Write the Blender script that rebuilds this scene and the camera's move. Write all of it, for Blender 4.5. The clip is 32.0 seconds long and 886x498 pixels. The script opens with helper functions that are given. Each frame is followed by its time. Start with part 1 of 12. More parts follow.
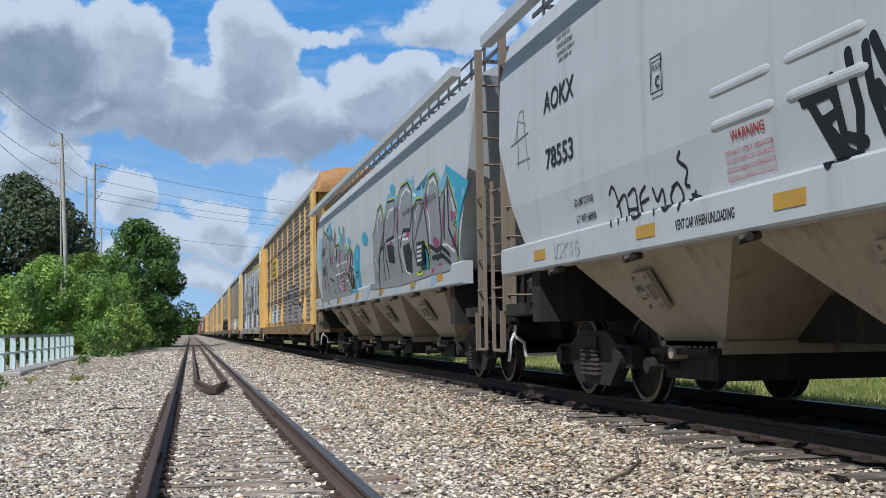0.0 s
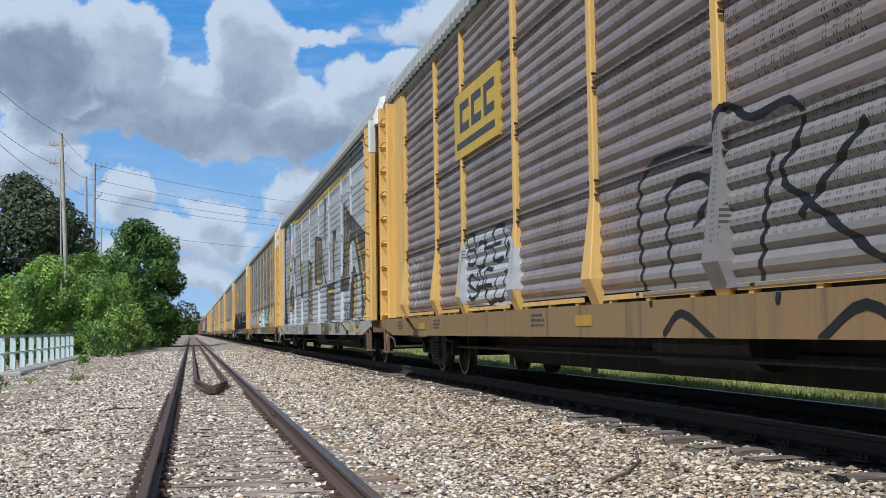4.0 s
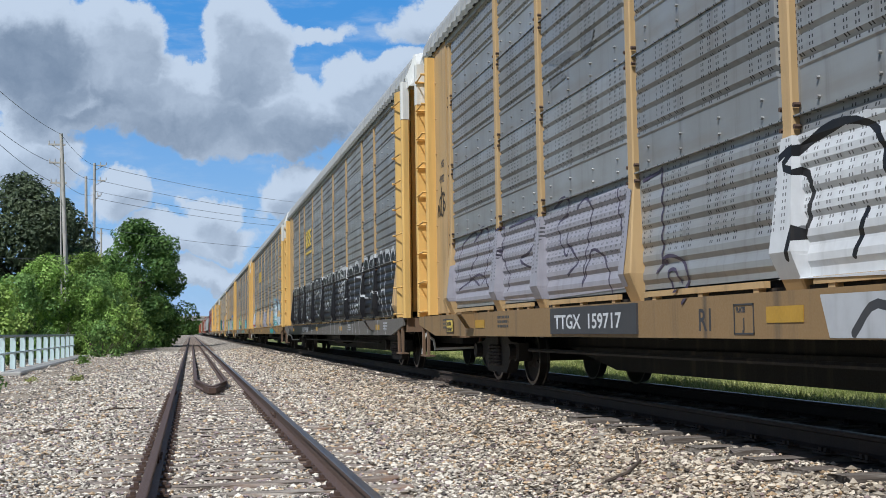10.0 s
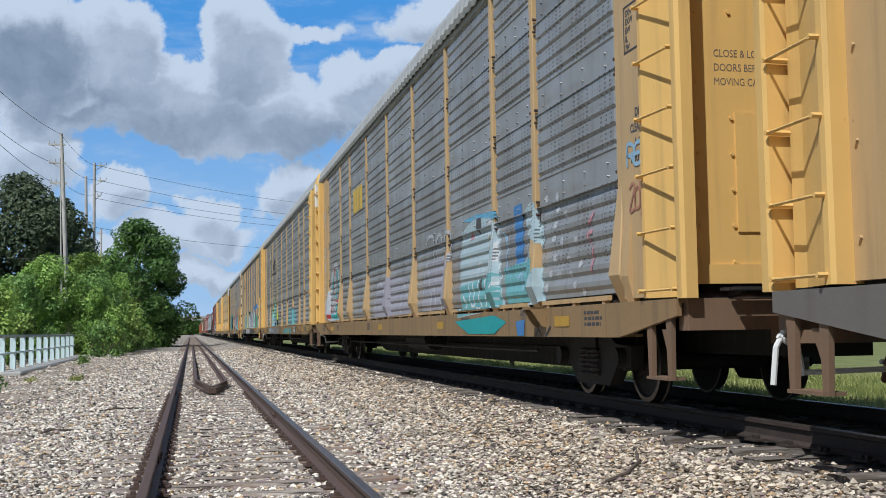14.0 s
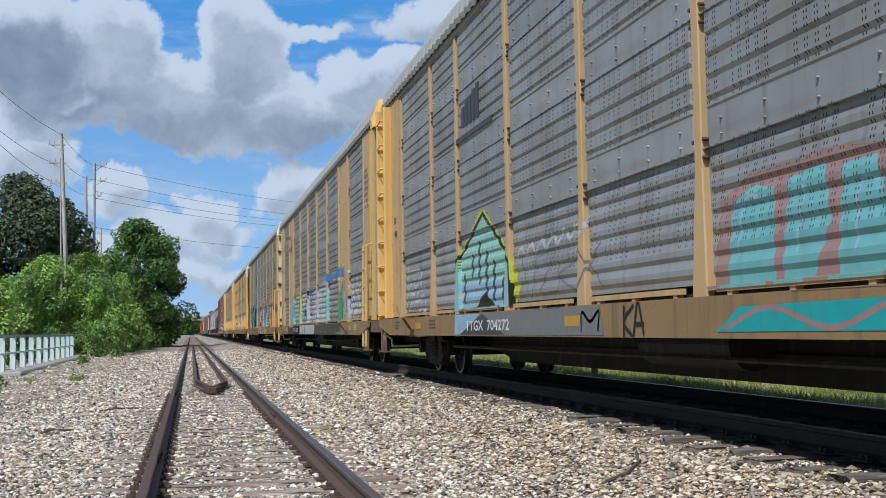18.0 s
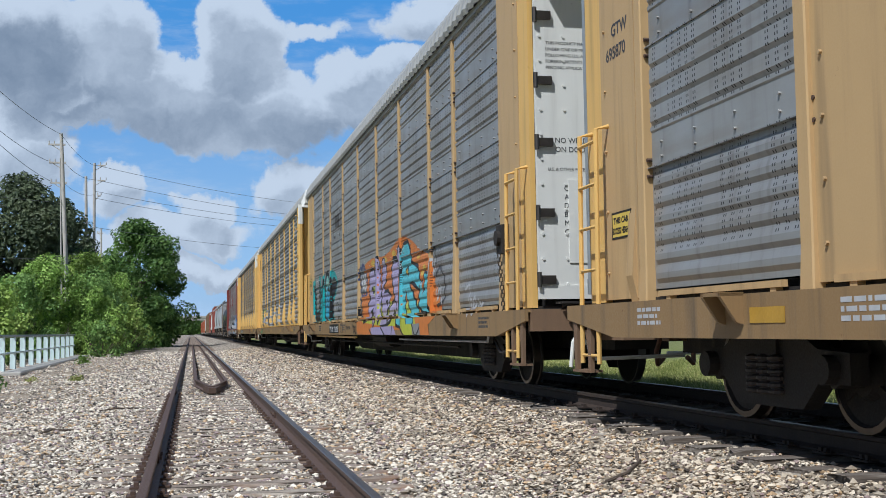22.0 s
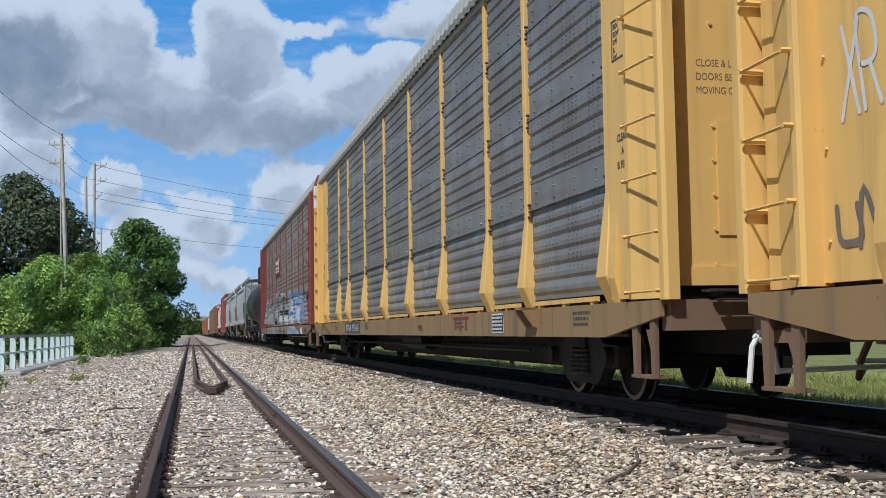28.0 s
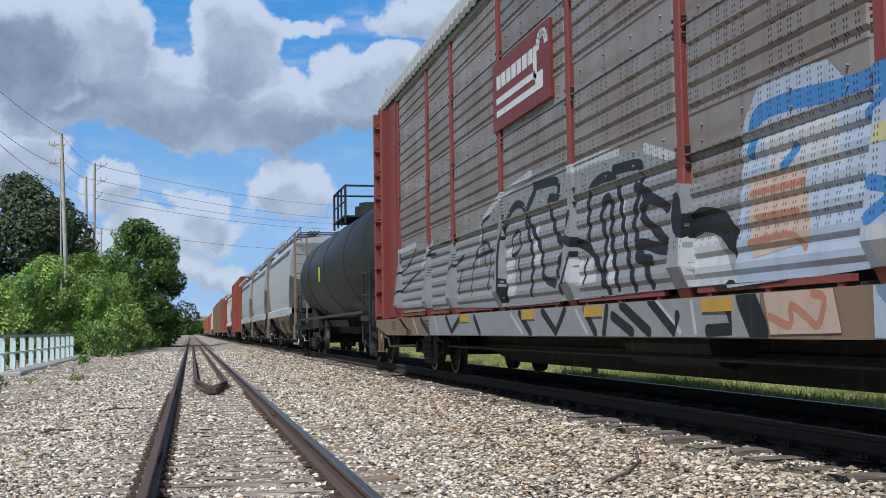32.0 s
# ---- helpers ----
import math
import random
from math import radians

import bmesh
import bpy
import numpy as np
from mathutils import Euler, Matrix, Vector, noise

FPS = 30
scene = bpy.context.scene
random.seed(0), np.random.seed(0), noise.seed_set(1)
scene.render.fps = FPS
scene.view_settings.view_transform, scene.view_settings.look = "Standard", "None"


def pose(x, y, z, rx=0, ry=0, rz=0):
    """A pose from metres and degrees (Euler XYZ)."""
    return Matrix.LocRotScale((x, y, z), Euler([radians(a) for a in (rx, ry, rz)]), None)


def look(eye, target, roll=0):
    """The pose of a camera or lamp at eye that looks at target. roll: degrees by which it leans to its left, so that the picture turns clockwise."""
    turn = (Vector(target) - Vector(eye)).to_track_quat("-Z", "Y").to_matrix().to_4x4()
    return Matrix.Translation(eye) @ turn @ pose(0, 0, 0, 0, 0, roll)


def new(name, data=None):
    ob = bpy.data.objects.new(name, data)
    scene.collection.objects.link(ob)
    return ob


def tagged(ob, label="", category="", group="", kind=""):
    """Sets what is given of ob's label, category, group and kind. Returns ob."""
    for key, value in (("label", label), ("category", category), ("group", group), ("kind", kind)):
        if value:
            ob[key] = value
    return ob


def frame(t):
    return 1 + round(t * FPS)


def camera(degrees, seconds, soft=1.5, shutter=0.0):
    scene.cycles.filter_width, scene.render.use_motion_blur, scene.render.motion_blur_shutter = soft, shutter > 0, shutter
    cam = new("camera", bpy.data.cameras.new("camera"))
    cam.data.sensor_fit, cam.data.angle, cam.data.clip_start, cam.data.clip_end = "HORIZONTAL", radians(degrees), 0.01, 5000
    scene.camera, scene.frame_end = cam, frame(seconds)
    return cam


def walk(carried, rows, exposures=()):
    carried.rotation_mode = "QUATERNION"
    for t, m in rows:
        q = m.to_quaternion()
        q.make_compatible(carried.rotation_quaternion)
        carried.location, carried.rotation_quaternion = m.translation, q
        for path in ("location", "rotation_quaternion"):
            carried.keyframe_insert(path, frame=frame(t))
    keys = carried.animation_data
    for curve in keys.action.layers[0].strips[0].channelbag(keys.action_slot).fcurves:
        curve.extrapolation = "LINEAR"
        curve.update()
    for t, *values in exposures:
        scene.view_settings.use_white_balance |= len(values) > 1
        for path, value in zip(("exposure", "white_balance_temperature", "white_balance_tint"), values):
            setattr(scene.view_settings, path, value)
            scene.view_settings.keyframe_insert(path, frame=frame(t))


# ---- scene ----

# World: y runs along the tracks away from the camera, x to the right, z up.
# z = 0 is the railhead of the siding; the main line's railhead lies at MAIN_Z.
CLIP = 32.0
MAIN_X, MAIN_Z, SIDE_X = 5.38, 0.30, 0.43
SPEED = 10.172          # the train's speed in m/s, towards the camera
EYE = (0.0, 0.0, 1.078)
cam = camera(42.8, CLIP, 0.5)
axis_x = Vector((0.97604, -0.21708, -0.01496))
axis_f = Vector((0.21759, 0.97346, 0.07097))
axis_u = axis_x.cross(axis_f)
CAM_POSE = Matrix.Translation(EYE) @ Matrix((axis_x, axis_u, -axis_f)).transposed().to_4x4()
walk(cam, [(0.0, CAM_POSE), (CLIP, CAM_POSE)], [(0.0, -0.1, 5750, 9), (CLIP, -0.1, 5750, 9)])

# ---- light ----
SUN_DIR = Vector((-0.67, -0.66, 1.19)).normalized()
world = bpy.data.worlds.new("sky")
scene.world = world
world.use_nodes = True
wn = world.node_tree
sky = wn.nodes.new("ShaderNodeTexSky")
sky.sky_type, sky.sun_disc = "NISHITA", False
sky.sun_elevation = math.asin(SUN_DIR.z)
sky.sun_rotation = math.atan2(SUN_DIR.x, SUN_DIR.y)
sky.air_density, sky.dust_density, sky.ozone_density = 1.0, 0.6, 1.6
wn.nodes["Background"].inputs["Strength"].default_value = 0.052
wn.links.new(sky.outputs[0], wn.nodes["Background"].inputs["Color"])
sun = new("sun", bpy.data.lights.new("sun", "SUN"))
sun.data.energy, sun.data.angle, sun.data.color = 4.4, radians(0.5), (1.0, 0.95, 0.87)
sun.matrix_basis = look(SUN_DIR * 60, (0, 0, 0))


# ---- materials ----
class Nodes:
    """Short hands for building one node material."""

    def __init__(self, name):
        self.m = bpy.data.materials.new(name)
        self.m.use_nodes = True
        self.t = self.m.node_tree
        self.bsdf = self.t.nodes["Principled BSDF"]
        self.co = self.t.nodes.new("ShaderNodeTexCoord").outputs["Object"]

    def n(self, kind, **kw):
        node = self.t.nodes.new("ShaderNode" + kind)
        for k, v in kw.items():
            node.inputs[k.replace("_", " ")].default_value = v
        return node

    def link(self, a, b):
        self.t.links.new(a, b)

    def noise(self, scale, detail=4.0, stretch=None, src=None, rough=0.55):
        src = src or self.co
        if stretch:
            mp = self.n("Mapping")
            mp.inputs["Scale"].default_value = stretch
            self.link(src, mp.inputs["Vector"])
            src = mp.outputs[0]
        nz = self.n("TexNoise", Scale=scale, Detail=detail, Roughness=rough)
        self.link(src, nz.inputs["Vector"])
        return nz.outputs["Fac"]

    def ramp(self, fac, lo, hi, a=0.0, b=1.0):
        r = self.n("MapRange")
        r.interpolation_type = "SMOOTHSTEP"
        for key, v in zip(("From Min", "From Max", "To Min", "To Max"), (lo, hi, a, b)):
            r.inputs[key].default_value = v
        self.link(fac, r.inputs["Value"])
        return r.outputs["Result"]

    def math(self, op, a, b=0.0, c=0.0):
        r = self.n("Math")
        r.operation = op
        for i, v in enumerate((a, b, c)):
            if isinstance(v, (int, float)):
                r.inputs[i].default_value = v
            else:
                self.link(v, r.inputs[i])
        return r.outputs[0]

    def mix(self, fac, a, b):
        r = self.n("Mix")
        r.data_type = "RGBA"
        for i, v in ((0, fac), (6, a), (7, b)):
            if isinstance(v, (int, float)):
                r.inputs[i].default_value = v
            elif isinstance(v, tuple):
                r.inputs[i].default_value = (*v, 1.0)
            else:
                self.link(v, r.inputs[i])
        return r.outputs[2]

    def xyz(self, src=None):
        s = self.n("SeparateXYZ")
        self.link(src or self.co, s.inputs[0])
        return s.outputs

    def random(self):
        return self.n("ObjectInfo").outputs["Random"]

    def island(self):
        return self.n("NewGeometry").outputs["Random Per Island"]

    def bump(self, fac, strength=0.3, distance=0.01):
        b = self.n("Bump", Strength=strength, Distance=distance)
        self.link(fac, b.inputs["Height"])
        self.link(b.outputs[0], self.bsdf.inputs["Normal"])

    def done(self, color, rough=0.6, metal=0.0, spec=0.4):
        for key, v in (("Base Color", color), ("Roughness", rough), ("Metallic", metal), ("Specular IOR Level", spec)):
            if isinstance(v, tuple):
                self.bsdf.inputs[key].default_value = (*v, 1.0)
            elif isinstance(v, (int, float)):
                self.bsdf.inputs[key].default_value = v
            else:
                self.link(v, self.bsdf.inputs[key])
        return self.m


def shade(c, k):
    return tuple(min(1.0, v * k) for v in c)


def paint(name, rgb, grime=0.45, rust=0.12, rough=0.5, dirt=(0.11, 0.085, 0.06), fine=0.25):
    """Weathered paint on steel: broad fading, run-down streaks, specks of rust."""
    s = Nodes(name)
    broad = s.ramp(s.noise(0.9, 5), 0.3, 0.75)
    streak = s.ramp(s.noise(1.0, 5, (6, 6, 0.35)), 0.48, 0.8)
    speck = s.ramp(s.noise(9.0, 6, rough=0.7), 0.66, 0.74)
    grain = s.noise(60.0, 3)
    c = s.mix(s.math("MULTIPLY", broad, fine), rgb, shade(rgb, 0.72))
    c = s.mix(s.math("MULTIPLY", streak, grime), c, dirt)
    c = s.mix(s.math("MULTIPLY", speck, rust), c, (0.16, 0.06, 0.025))
    s.bump(s.math("ADD", grain, s.math("MULTIPLY", broad, 2.0)), 0.12, 0.004)
    return s.done(c, s.ramp(grain, 0.2, 0.8, rough - 0.08, rough + 0.15))


def plain(name, rgb, rough=0.6, metal=0.0, vary=0.35, scale=4.0, bump=0.2):
    s = Nodes(name)
    a, b = s.noise(scale, 5), s.noise(scale * 9, 4)
    c = s.mix(s.math("MULTIPLY", s.ramp(a, 0.3, 0.7), vary), rgb, shade(rgb, 0.55))
    c = s.mix(s.math("MULTIPLY", s.ramp(b, 0.4, 0.75), vary * 0.6), c, shade(rgb, 1.3))
    s.bump(b, bump, 0.006)
    return s.done(c, rough, metal)


def sheet_metal(name, rgb, holes=True, dirt=(0.10, 0.085, 0.07), warm=0.35):
    """Galvanised, perforated steel sheet; each sheet has a tone of its own."""
    s = Nodes(name)
    x, y, z = s.xyz()
    broad = s.ramp(s.noise(1.1, 5), 0.3, 0.72)
    band = s.ramp(s.noise(1.0, 4, (0.6, 0.6, 7)), 0.42, 0.7)
    streak = s.ramp(s.noise(1.0, 5, (9, 9, 0.5)), 0.5, 0.82)
    tone = s.mix(s.random(), shade(rgb, 0.86), shade(rgb, 1.13))
    c = s.mix(s.math("MULTIPLY", broad, 0.4), tone, shade(rgb, 0.66))
    c = s.mix(s.math("MULTIPLY", band, warm), c, (rgb[0] * 0.72, rgb[1] * 0.62, rgb[2] * 0.52))
    c = s.mix(s.math("MULTIPLY", streak, 0.4), c, dirt)
    if holes:
        fy = s.math("FRACT", s.math("DIVIDE", y, 0.135))
        fz = s.math("FRACT", s.math("DIVIDE", z, 0.047))
        one = s.math("LESS_THAN", s.math("ABSOLUTE", s.math("SUBTRACT", fy, 0.3)), 0.055)
        two = s.math("LESS_THAN", s.math("ABSOLUTE", s.math("SUBTRACT", fy, 0.56)), 0.055)
        row = s.math("LESS_THAN", s.math("ABSOLUTE", s.math("SUBTRACT", fz, 0.5)), 0.24)
        band2 = s.math("GREATER_THAN", s.math("SINE", s.math("MULTIPLY", y, 7.4)), -0.62)
        dot = s.math("MULTIPLY", s.math("MAXIMUM", one, two), s.math("MULTIPLY", row, band2))
        dot = s.math("MULTIPLY", dot, s.math("GREATER_THAN", z, 0.34))
        c = s.mix(s.math("MULTIPLY", dot, 0.93), c, (0.012, 0.012, 0.014))
    s.bump(s.noise(30, 4), 0.12, 0.004)
    return s.done(c, s.ramp(broad, 0, 1, 0.38, 0.55), 0.32)


YELLOW = paint("yellow_paint", (0.75, 0.475, 0.15), 0.32, 0.35)
TAN = paint("faded_tan_paint", (0.53, 0.36, 0.175), 0.4, 0.35)
SILL = paint("dirty_sill_paint", (0.29, 0.185, 0.085), 0.9, 0.8)
SILL_BROWN = paint("dirty_brown_sill_paint", (0.22, 0.15, 0.10), 0.9, 0.8)
SILL_GREY = paint("grey_sill_paint", (0.16, 0.145, 0.13), 0.5, 0.4)
GALV_DIRTY = sheet_metal("dusty_galvanised_sheet", (0.255, 0.25, 0.24), warm=0.5)
GALV = sheet_metal("galvanised_sheet", (0.352, 0.357, 0.354))
GALV_BROWN = sheet_metal("brown_stained_sheet", (0.35, 0.295, 0.285), True, (0.08, 0.06, 0.05), 0.55)
GALV_RED = sheet_metal("rust_tinted_sheet", (0.33, 0.29, 0.265), True, (0.10, 0.06, 0.045), 0.6)
SHEET_WHITE = sheet_metal("white_rollered_sheet", (0.60, 0.63, 0.66), True, (0.2, 0.18, 0.16), 0.2)
POST_WHITE = paint("white_rollered_post", (0.58, 0.60, 0.62), 0.3, 0.25)
SILL_WHITE = paint("dirty_white_sill", (0.42, 0.40, 0.36), 0.55, 0.5)
GALV_BARE = sheet_metal("bare_galvanised_plate", (0.42, 0.45, 0.47), False)
MAROON = paint("maroon_paint", (0.215, 0.052, 0.045), 0.3, 0.3)
HOPPER_GREY = paint("hopper_grey_paint", (0.50, 0.52, 0.535), 0.2, 0.12, 0.42)
HOPPER_BAY = paint("dusty_bay_paint", (0.40, 0.335, 0.25), 0.5, 0.3)
WHITE_PAINT = paint("white_paint", (0.74, 0.74, 0.70), 0.25, 0.2)
TANK_BLACK = paint("tank_black_paint", (0.028, 0.03, 0.033), 0.25, 0.1, 0.42, (0.07, 0.06, 0.05))
BOX_RED = paint("boxcar_red_paint", (0.30, 0.07, 0.045), 0.3, 0.3)
BOX_ORANGE = paint("boxcar_orange_paint", (0.45, 0.15, 0.05), 0.3, 0.3)
BOX_BROWN = paint("boxcar_brown_paint", (0.22, 0.14, 0.08), 0.3, 0.3)
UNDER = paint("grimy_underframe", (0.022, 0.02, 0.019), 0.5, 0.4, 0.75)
TRUCK = paint("grimy_cast_steel", (0.026, 0.022, 0.02), 0.35, 0.3, 0.7, (0.05, 0.04, 0.03))
STEEL = plain("worn_wheel_steel", (0.15, 0.13, 0.115), 0.38, 0.9, 0.3, 8)
RUSTY = paint("rusty_iron", (0.15, 0.075, 0.045), 0.4, 0.6, 0.75)
LADDER = paint("dirty_ladder_paint", (0.26, 0.205, 0.155), 0.6, 0.8)
SPRING = plain("dark_spring_steel", (0.055, 0.045, 0.04), 0.6)
ROOF = paint("chalky_roof", (0.40, 0.40, 0.385), 0.35, 0.25)
RAIL = paint("rail_rust", (0.10, 0.062, 0.045), 0.3, 0.4, 0.6)
RAIL_TOP = plain("polished_railhead", (0.24, 0.2, 0.17), 0.38, 0.85, 0.4, 3)
BLACK_GAP = plain("black_rubber", (0.012, 0.012, 0.012), 0.8)
REFLECT = plain("yellow_reflector", (0.50, 0.29, 0.04), 0.4)
CONCRETE = plain("concrete", (0.5, 0.48, 0.44), 0.85, 0, 0.4, 1.5)
FENCE_GREEN = paint("pale_green_paint", (0.62, 0.74, 0.74), 0.2, 0.12)
RAIL_PAINT = paint("grey_green_rail_paint", (0.24, 0.29, 0.28), 0.3, 0.2)
POLE_WOOD = plain("weathered_pole_wood", (0.56, 0.53, 0.49), 0.85, 0, 0.4, 2)
WIRE = plain("cable", (0.17, 0.17, 0.18), 0.6)


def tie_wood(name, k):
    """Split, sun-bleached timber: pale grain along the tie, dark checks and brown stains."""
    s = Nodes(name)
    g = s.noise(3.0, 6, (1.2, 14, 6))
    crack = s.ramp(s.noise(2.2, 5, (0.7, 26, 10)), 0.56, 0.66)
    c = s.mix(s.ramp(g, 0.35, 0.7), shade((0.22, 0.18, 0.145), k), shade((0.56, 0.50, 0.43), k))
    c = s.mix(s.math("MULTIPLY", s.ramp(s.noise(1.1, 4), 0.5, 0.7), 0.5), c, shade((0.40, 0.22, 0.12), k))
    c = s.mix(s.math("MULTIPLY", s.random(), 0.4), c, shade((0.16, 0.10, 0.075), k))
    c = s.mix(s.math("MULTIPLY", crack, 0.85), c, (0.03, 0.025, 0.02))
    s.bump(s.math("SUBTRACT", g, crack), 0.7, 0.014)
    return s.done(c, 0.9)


def gravel_ground():
    """Ballast and dust, seen between and beyond the loose stones."""
    s = Nodes("gravel_ground")
    v = s.n("TexVoronoi", Scale=15.0)
    s.link(s.co, v.inputs["Vector"])
    v2 = s.n("TexVoronoi", Scale=41.0)
    s.link(s.co, v2.inputs["Vector"])
    hue = s.n("SeparateColor")
    s.link(v.outputs["Color"], hue.inputs[0])
    c = s.mix(hue.outputs[0], (0.28, 0.245, 0.20), (0.72, 0.65, 0.55))
    # Cell edges darkened: the shade between stones is painted into the colour
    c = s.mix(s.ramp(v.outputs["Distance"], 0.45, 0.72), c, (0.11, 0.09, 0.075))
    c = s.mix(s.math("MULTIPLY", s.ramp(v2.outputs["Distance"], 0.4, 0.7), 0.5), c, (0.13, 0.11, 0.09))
    broad = s.ramp(s.noise(0.35, 5), 0.42, 0.7)
    c = s.mix(s.math("MULTIPLY", broad, 0.4), c, (0.48, 0.41, 0.32))
    x, y, z = s.xyz()
    earth = s.math("MULTIPLY", s.ramp(s.math("MULTIPLY", x, -1.0), 1.6, 3.4), s.ramp(s.noise(0.8, 6), 0.38, 0.62))
    c = s.mix(s.math("MULTIPLY", earth, 0.8), c, (0.34, 0.275, 0.20))
    grass = s.math("ADD", s.ramp(x, 8.8, 9.5), s.ramp(s.math("MULTIPLY", x, -1.0), 7.5, 9.5))
    wob = s.ramp(s.noise(0.6, 5), 0.3, 0.6, 0.72, 1.0)
    # Dark band under the train: its shade painted into the bed's colour
    train_shade = s.math("MULTIPLY", s.ramp(s.math("ABSOLUTE", s.math("SUBTRACT", x, MAIN_X)), 1.45, 1.0), s.ramp(s.noise(2.0, 4), 0.2, 0.5, 0.75, 1.0))
    c = s.mix(train_shade, c, (0.05, 0.045, 0.04))
    g = s.mix(s.noise(1.5, 6), (0.09, 0.14, 0.03), (0.28, 0.28, 0.10))
    c = s.mix(s.math("MINIMUM", s.math("MULTIPLY", grass, wob), 1.0), c, g)
    s.bump(s.math("SUBTRACT", 1.0, v.outputs["Distance"]), 0.8, 0.03)
    return s.done(c, 0.95, 0, 0.2)


def stone_mat(name, a, b, dark):
    s = Nodes(name)
    r = s.island()
    c = s.mix(s.ramp(r, 0.05, 0.95), a, b)
    c = s.mix(s.ramp(s.math("FRACT", s.math("MULTIPLY", r, 17.3)), 0.86, 0.9), c, dark)
    c = s.mix(s.ramp(s.math("FRACT", s.math("MULTIPLY", r, 41.7)), 0.84, 0.9), c, (0.60, 0.44, 0.28))
    c = s.mix(s.ramp(s.math("FRACT", s.math("MULTIPLY", r, 73.1)), 0.9, 0.93), c, (0.34, 0.27, 0.27))
    x, y, z = s.xyz()
    dust = s.math("MULTIPLY", s.ramp(x, 1.3, 3.2), s.ramp(s.noise(0.7, 4), 0.25, 0.6, 0.3, 0.85))
    tint = s.mix(dust, (1.0, 1.0, 1.0), (0.80, 0.735, 0.645))
    mul = s.n("Mix")
    mul.data_type, mul.blend_type = "RGBA", "MULTIPLY"
    mul.inputs[0].default_value = 1.0
    s.link(c, mul.inputs[6]), s.link(tint, mul.inputs[7])
    s.bump(s.noise(45, 4), 0.35, 0.006)
    return s.done(mul.outputs[2], 0.88, 0, 0.25)


def leaf_mat(name, a, b):
    """Leaves that let some light through."""
    s = Nodes(name)
    c = s.mix(s.island(), a, b)
    c = s.mix(s.math("MULTIPLY", s.ramp(s.noise(0.8, 4), 0.42, 0.6), 0.85), c, shade(a, 0.55))
    c = s.mix(s.math("MULTIPLY", s.ramp(s.noise(0.33, 3), 0.52, 0.64), 0.6), c, shade(b, 1.15))
    m = s.done(c, 0.55, 0, 0.3)
    tr = s.n("BsdfTranslucent")
    s.link(c, tr.inputs["Color"])
    mx = s.n("MixShader")
    mx.inputs[0].default_value = 0.26
    s.link(s.bsdf.outputs[0], mx.inputs[1])
    s.link(tr.outputs[0], mx.inputs[2])
    s.link(mx.outputs[0], s.t.nodes["Material Output"].inputs["Surface"])
    return m


TIE = tie_wood("tie_wood", 1.0)
# Same tie wood at half brightness, the train's shade put into its colour
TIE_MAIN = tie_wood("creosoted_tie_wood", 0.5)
# Rail rust darkened for the main line: shade under the train in the colour
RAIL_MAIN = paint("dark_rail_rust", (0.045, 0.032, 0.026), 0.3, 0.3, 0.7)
END_RUST = paint("rusty_end_paint", (0.20, 0.125, 0.075), 0.5, 0.6, 0.7)
HOOD_RUST = paint("rusting_yellow_hood", (0.47, 0.24, 0.09), 0.45, 0.8)
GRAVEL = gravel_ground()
STONE = stone_mat("ballast_stone", (0.29, 0.252, 0.205), (0.91, 0.835, 0.715), (0.10, 0.09, 0.085))
BARK = plain("bark", (0.13, 0.10, 0.08), 0.9, 0, 0.5, 5, 0.8)
LEAF_BUSH = leaf_mat("bright_bush_leaves", (0.20, 0.36, 0.06), (0.52, 0.72, 0.20))
LEAF_TREE = leaf_mat("maple_leaves", (0.07, 0.16, 0.035), (0.22, 0.36, 0.09))
LEAF_DEEP = leaf_mat("deep_green_bush_leaves", (0.13, 0.26, 0.06), (0.34, 0.52, 0.16))
LEAF_FRESH = leaf_mat("yellow_green_bush_leaves", (0.24, 0.39, 0.06), (0.54, 0.68, 0.20))
LEAF_PINE = leaf_mat("dark_pine_needles", (0.085, 0.125, 0.065), (0.20, 0.24, 0.135))
GRASS = leaf_mat("grass_blades", (0.24, 0.31, 0.06), (0.66, 0.62, 0.27))


# ---- mesh helpers ----
def part(name, bm, material, parent=None, label="", smooth=False):
    """Links a bmesh as one mesh object under parent."""
    me = bpy.data.meshes.new(name)
    bmesh.ops.recalc_face_normals(bm, faces=bm.faces)
    bm.to_mesh(me)
    bm.free()
    for m in (material if isinstance(material, (list, tuple)) else [material]):
        me.materials.append(m)
    if smooth:
        for p in me.polygons:
            p.use_smooth = True
    ob = new(name, me)
    ob.parent = parent
    return tagged(ob, label)


def again(ob, m, parent=None):
    """One more object on the mesh of ob, at the pose m."""
    o = new(ob.name.split(".")[0], ob.data)
    o.parent = parent or ob.parent
    o.matrix_basis = m
    if "label" in ob:
        o["label"] = ob["label"]
    return o


def thing(name, label, category, group="", kind="", m=None):
    ob = tagged(new(name), label, category, group, kind)
    if m is not None:
        ob.matrix_basis = m
    return ob


def box(bm, x0, x1, y0, y1, z0, z1, mat=0, m=None):
    vs = [bm.verts.new((x, y, z)) for x in (x0, x1) for y in (y0, y1) for z in (z0, z1)]
    if m is not None:
        for v in vs:
            v.co = m @ v.co
    for q in ((0, 1, 3, 2), (4, 6, 7, 5), (0, 4, 5, 1), (2, 3, 7, 6), (0, 2, 6, 4), (1, 5, 7, 3)):
        bm.faces.new([vs[i] for i in q]).material_index = mat
    return bm


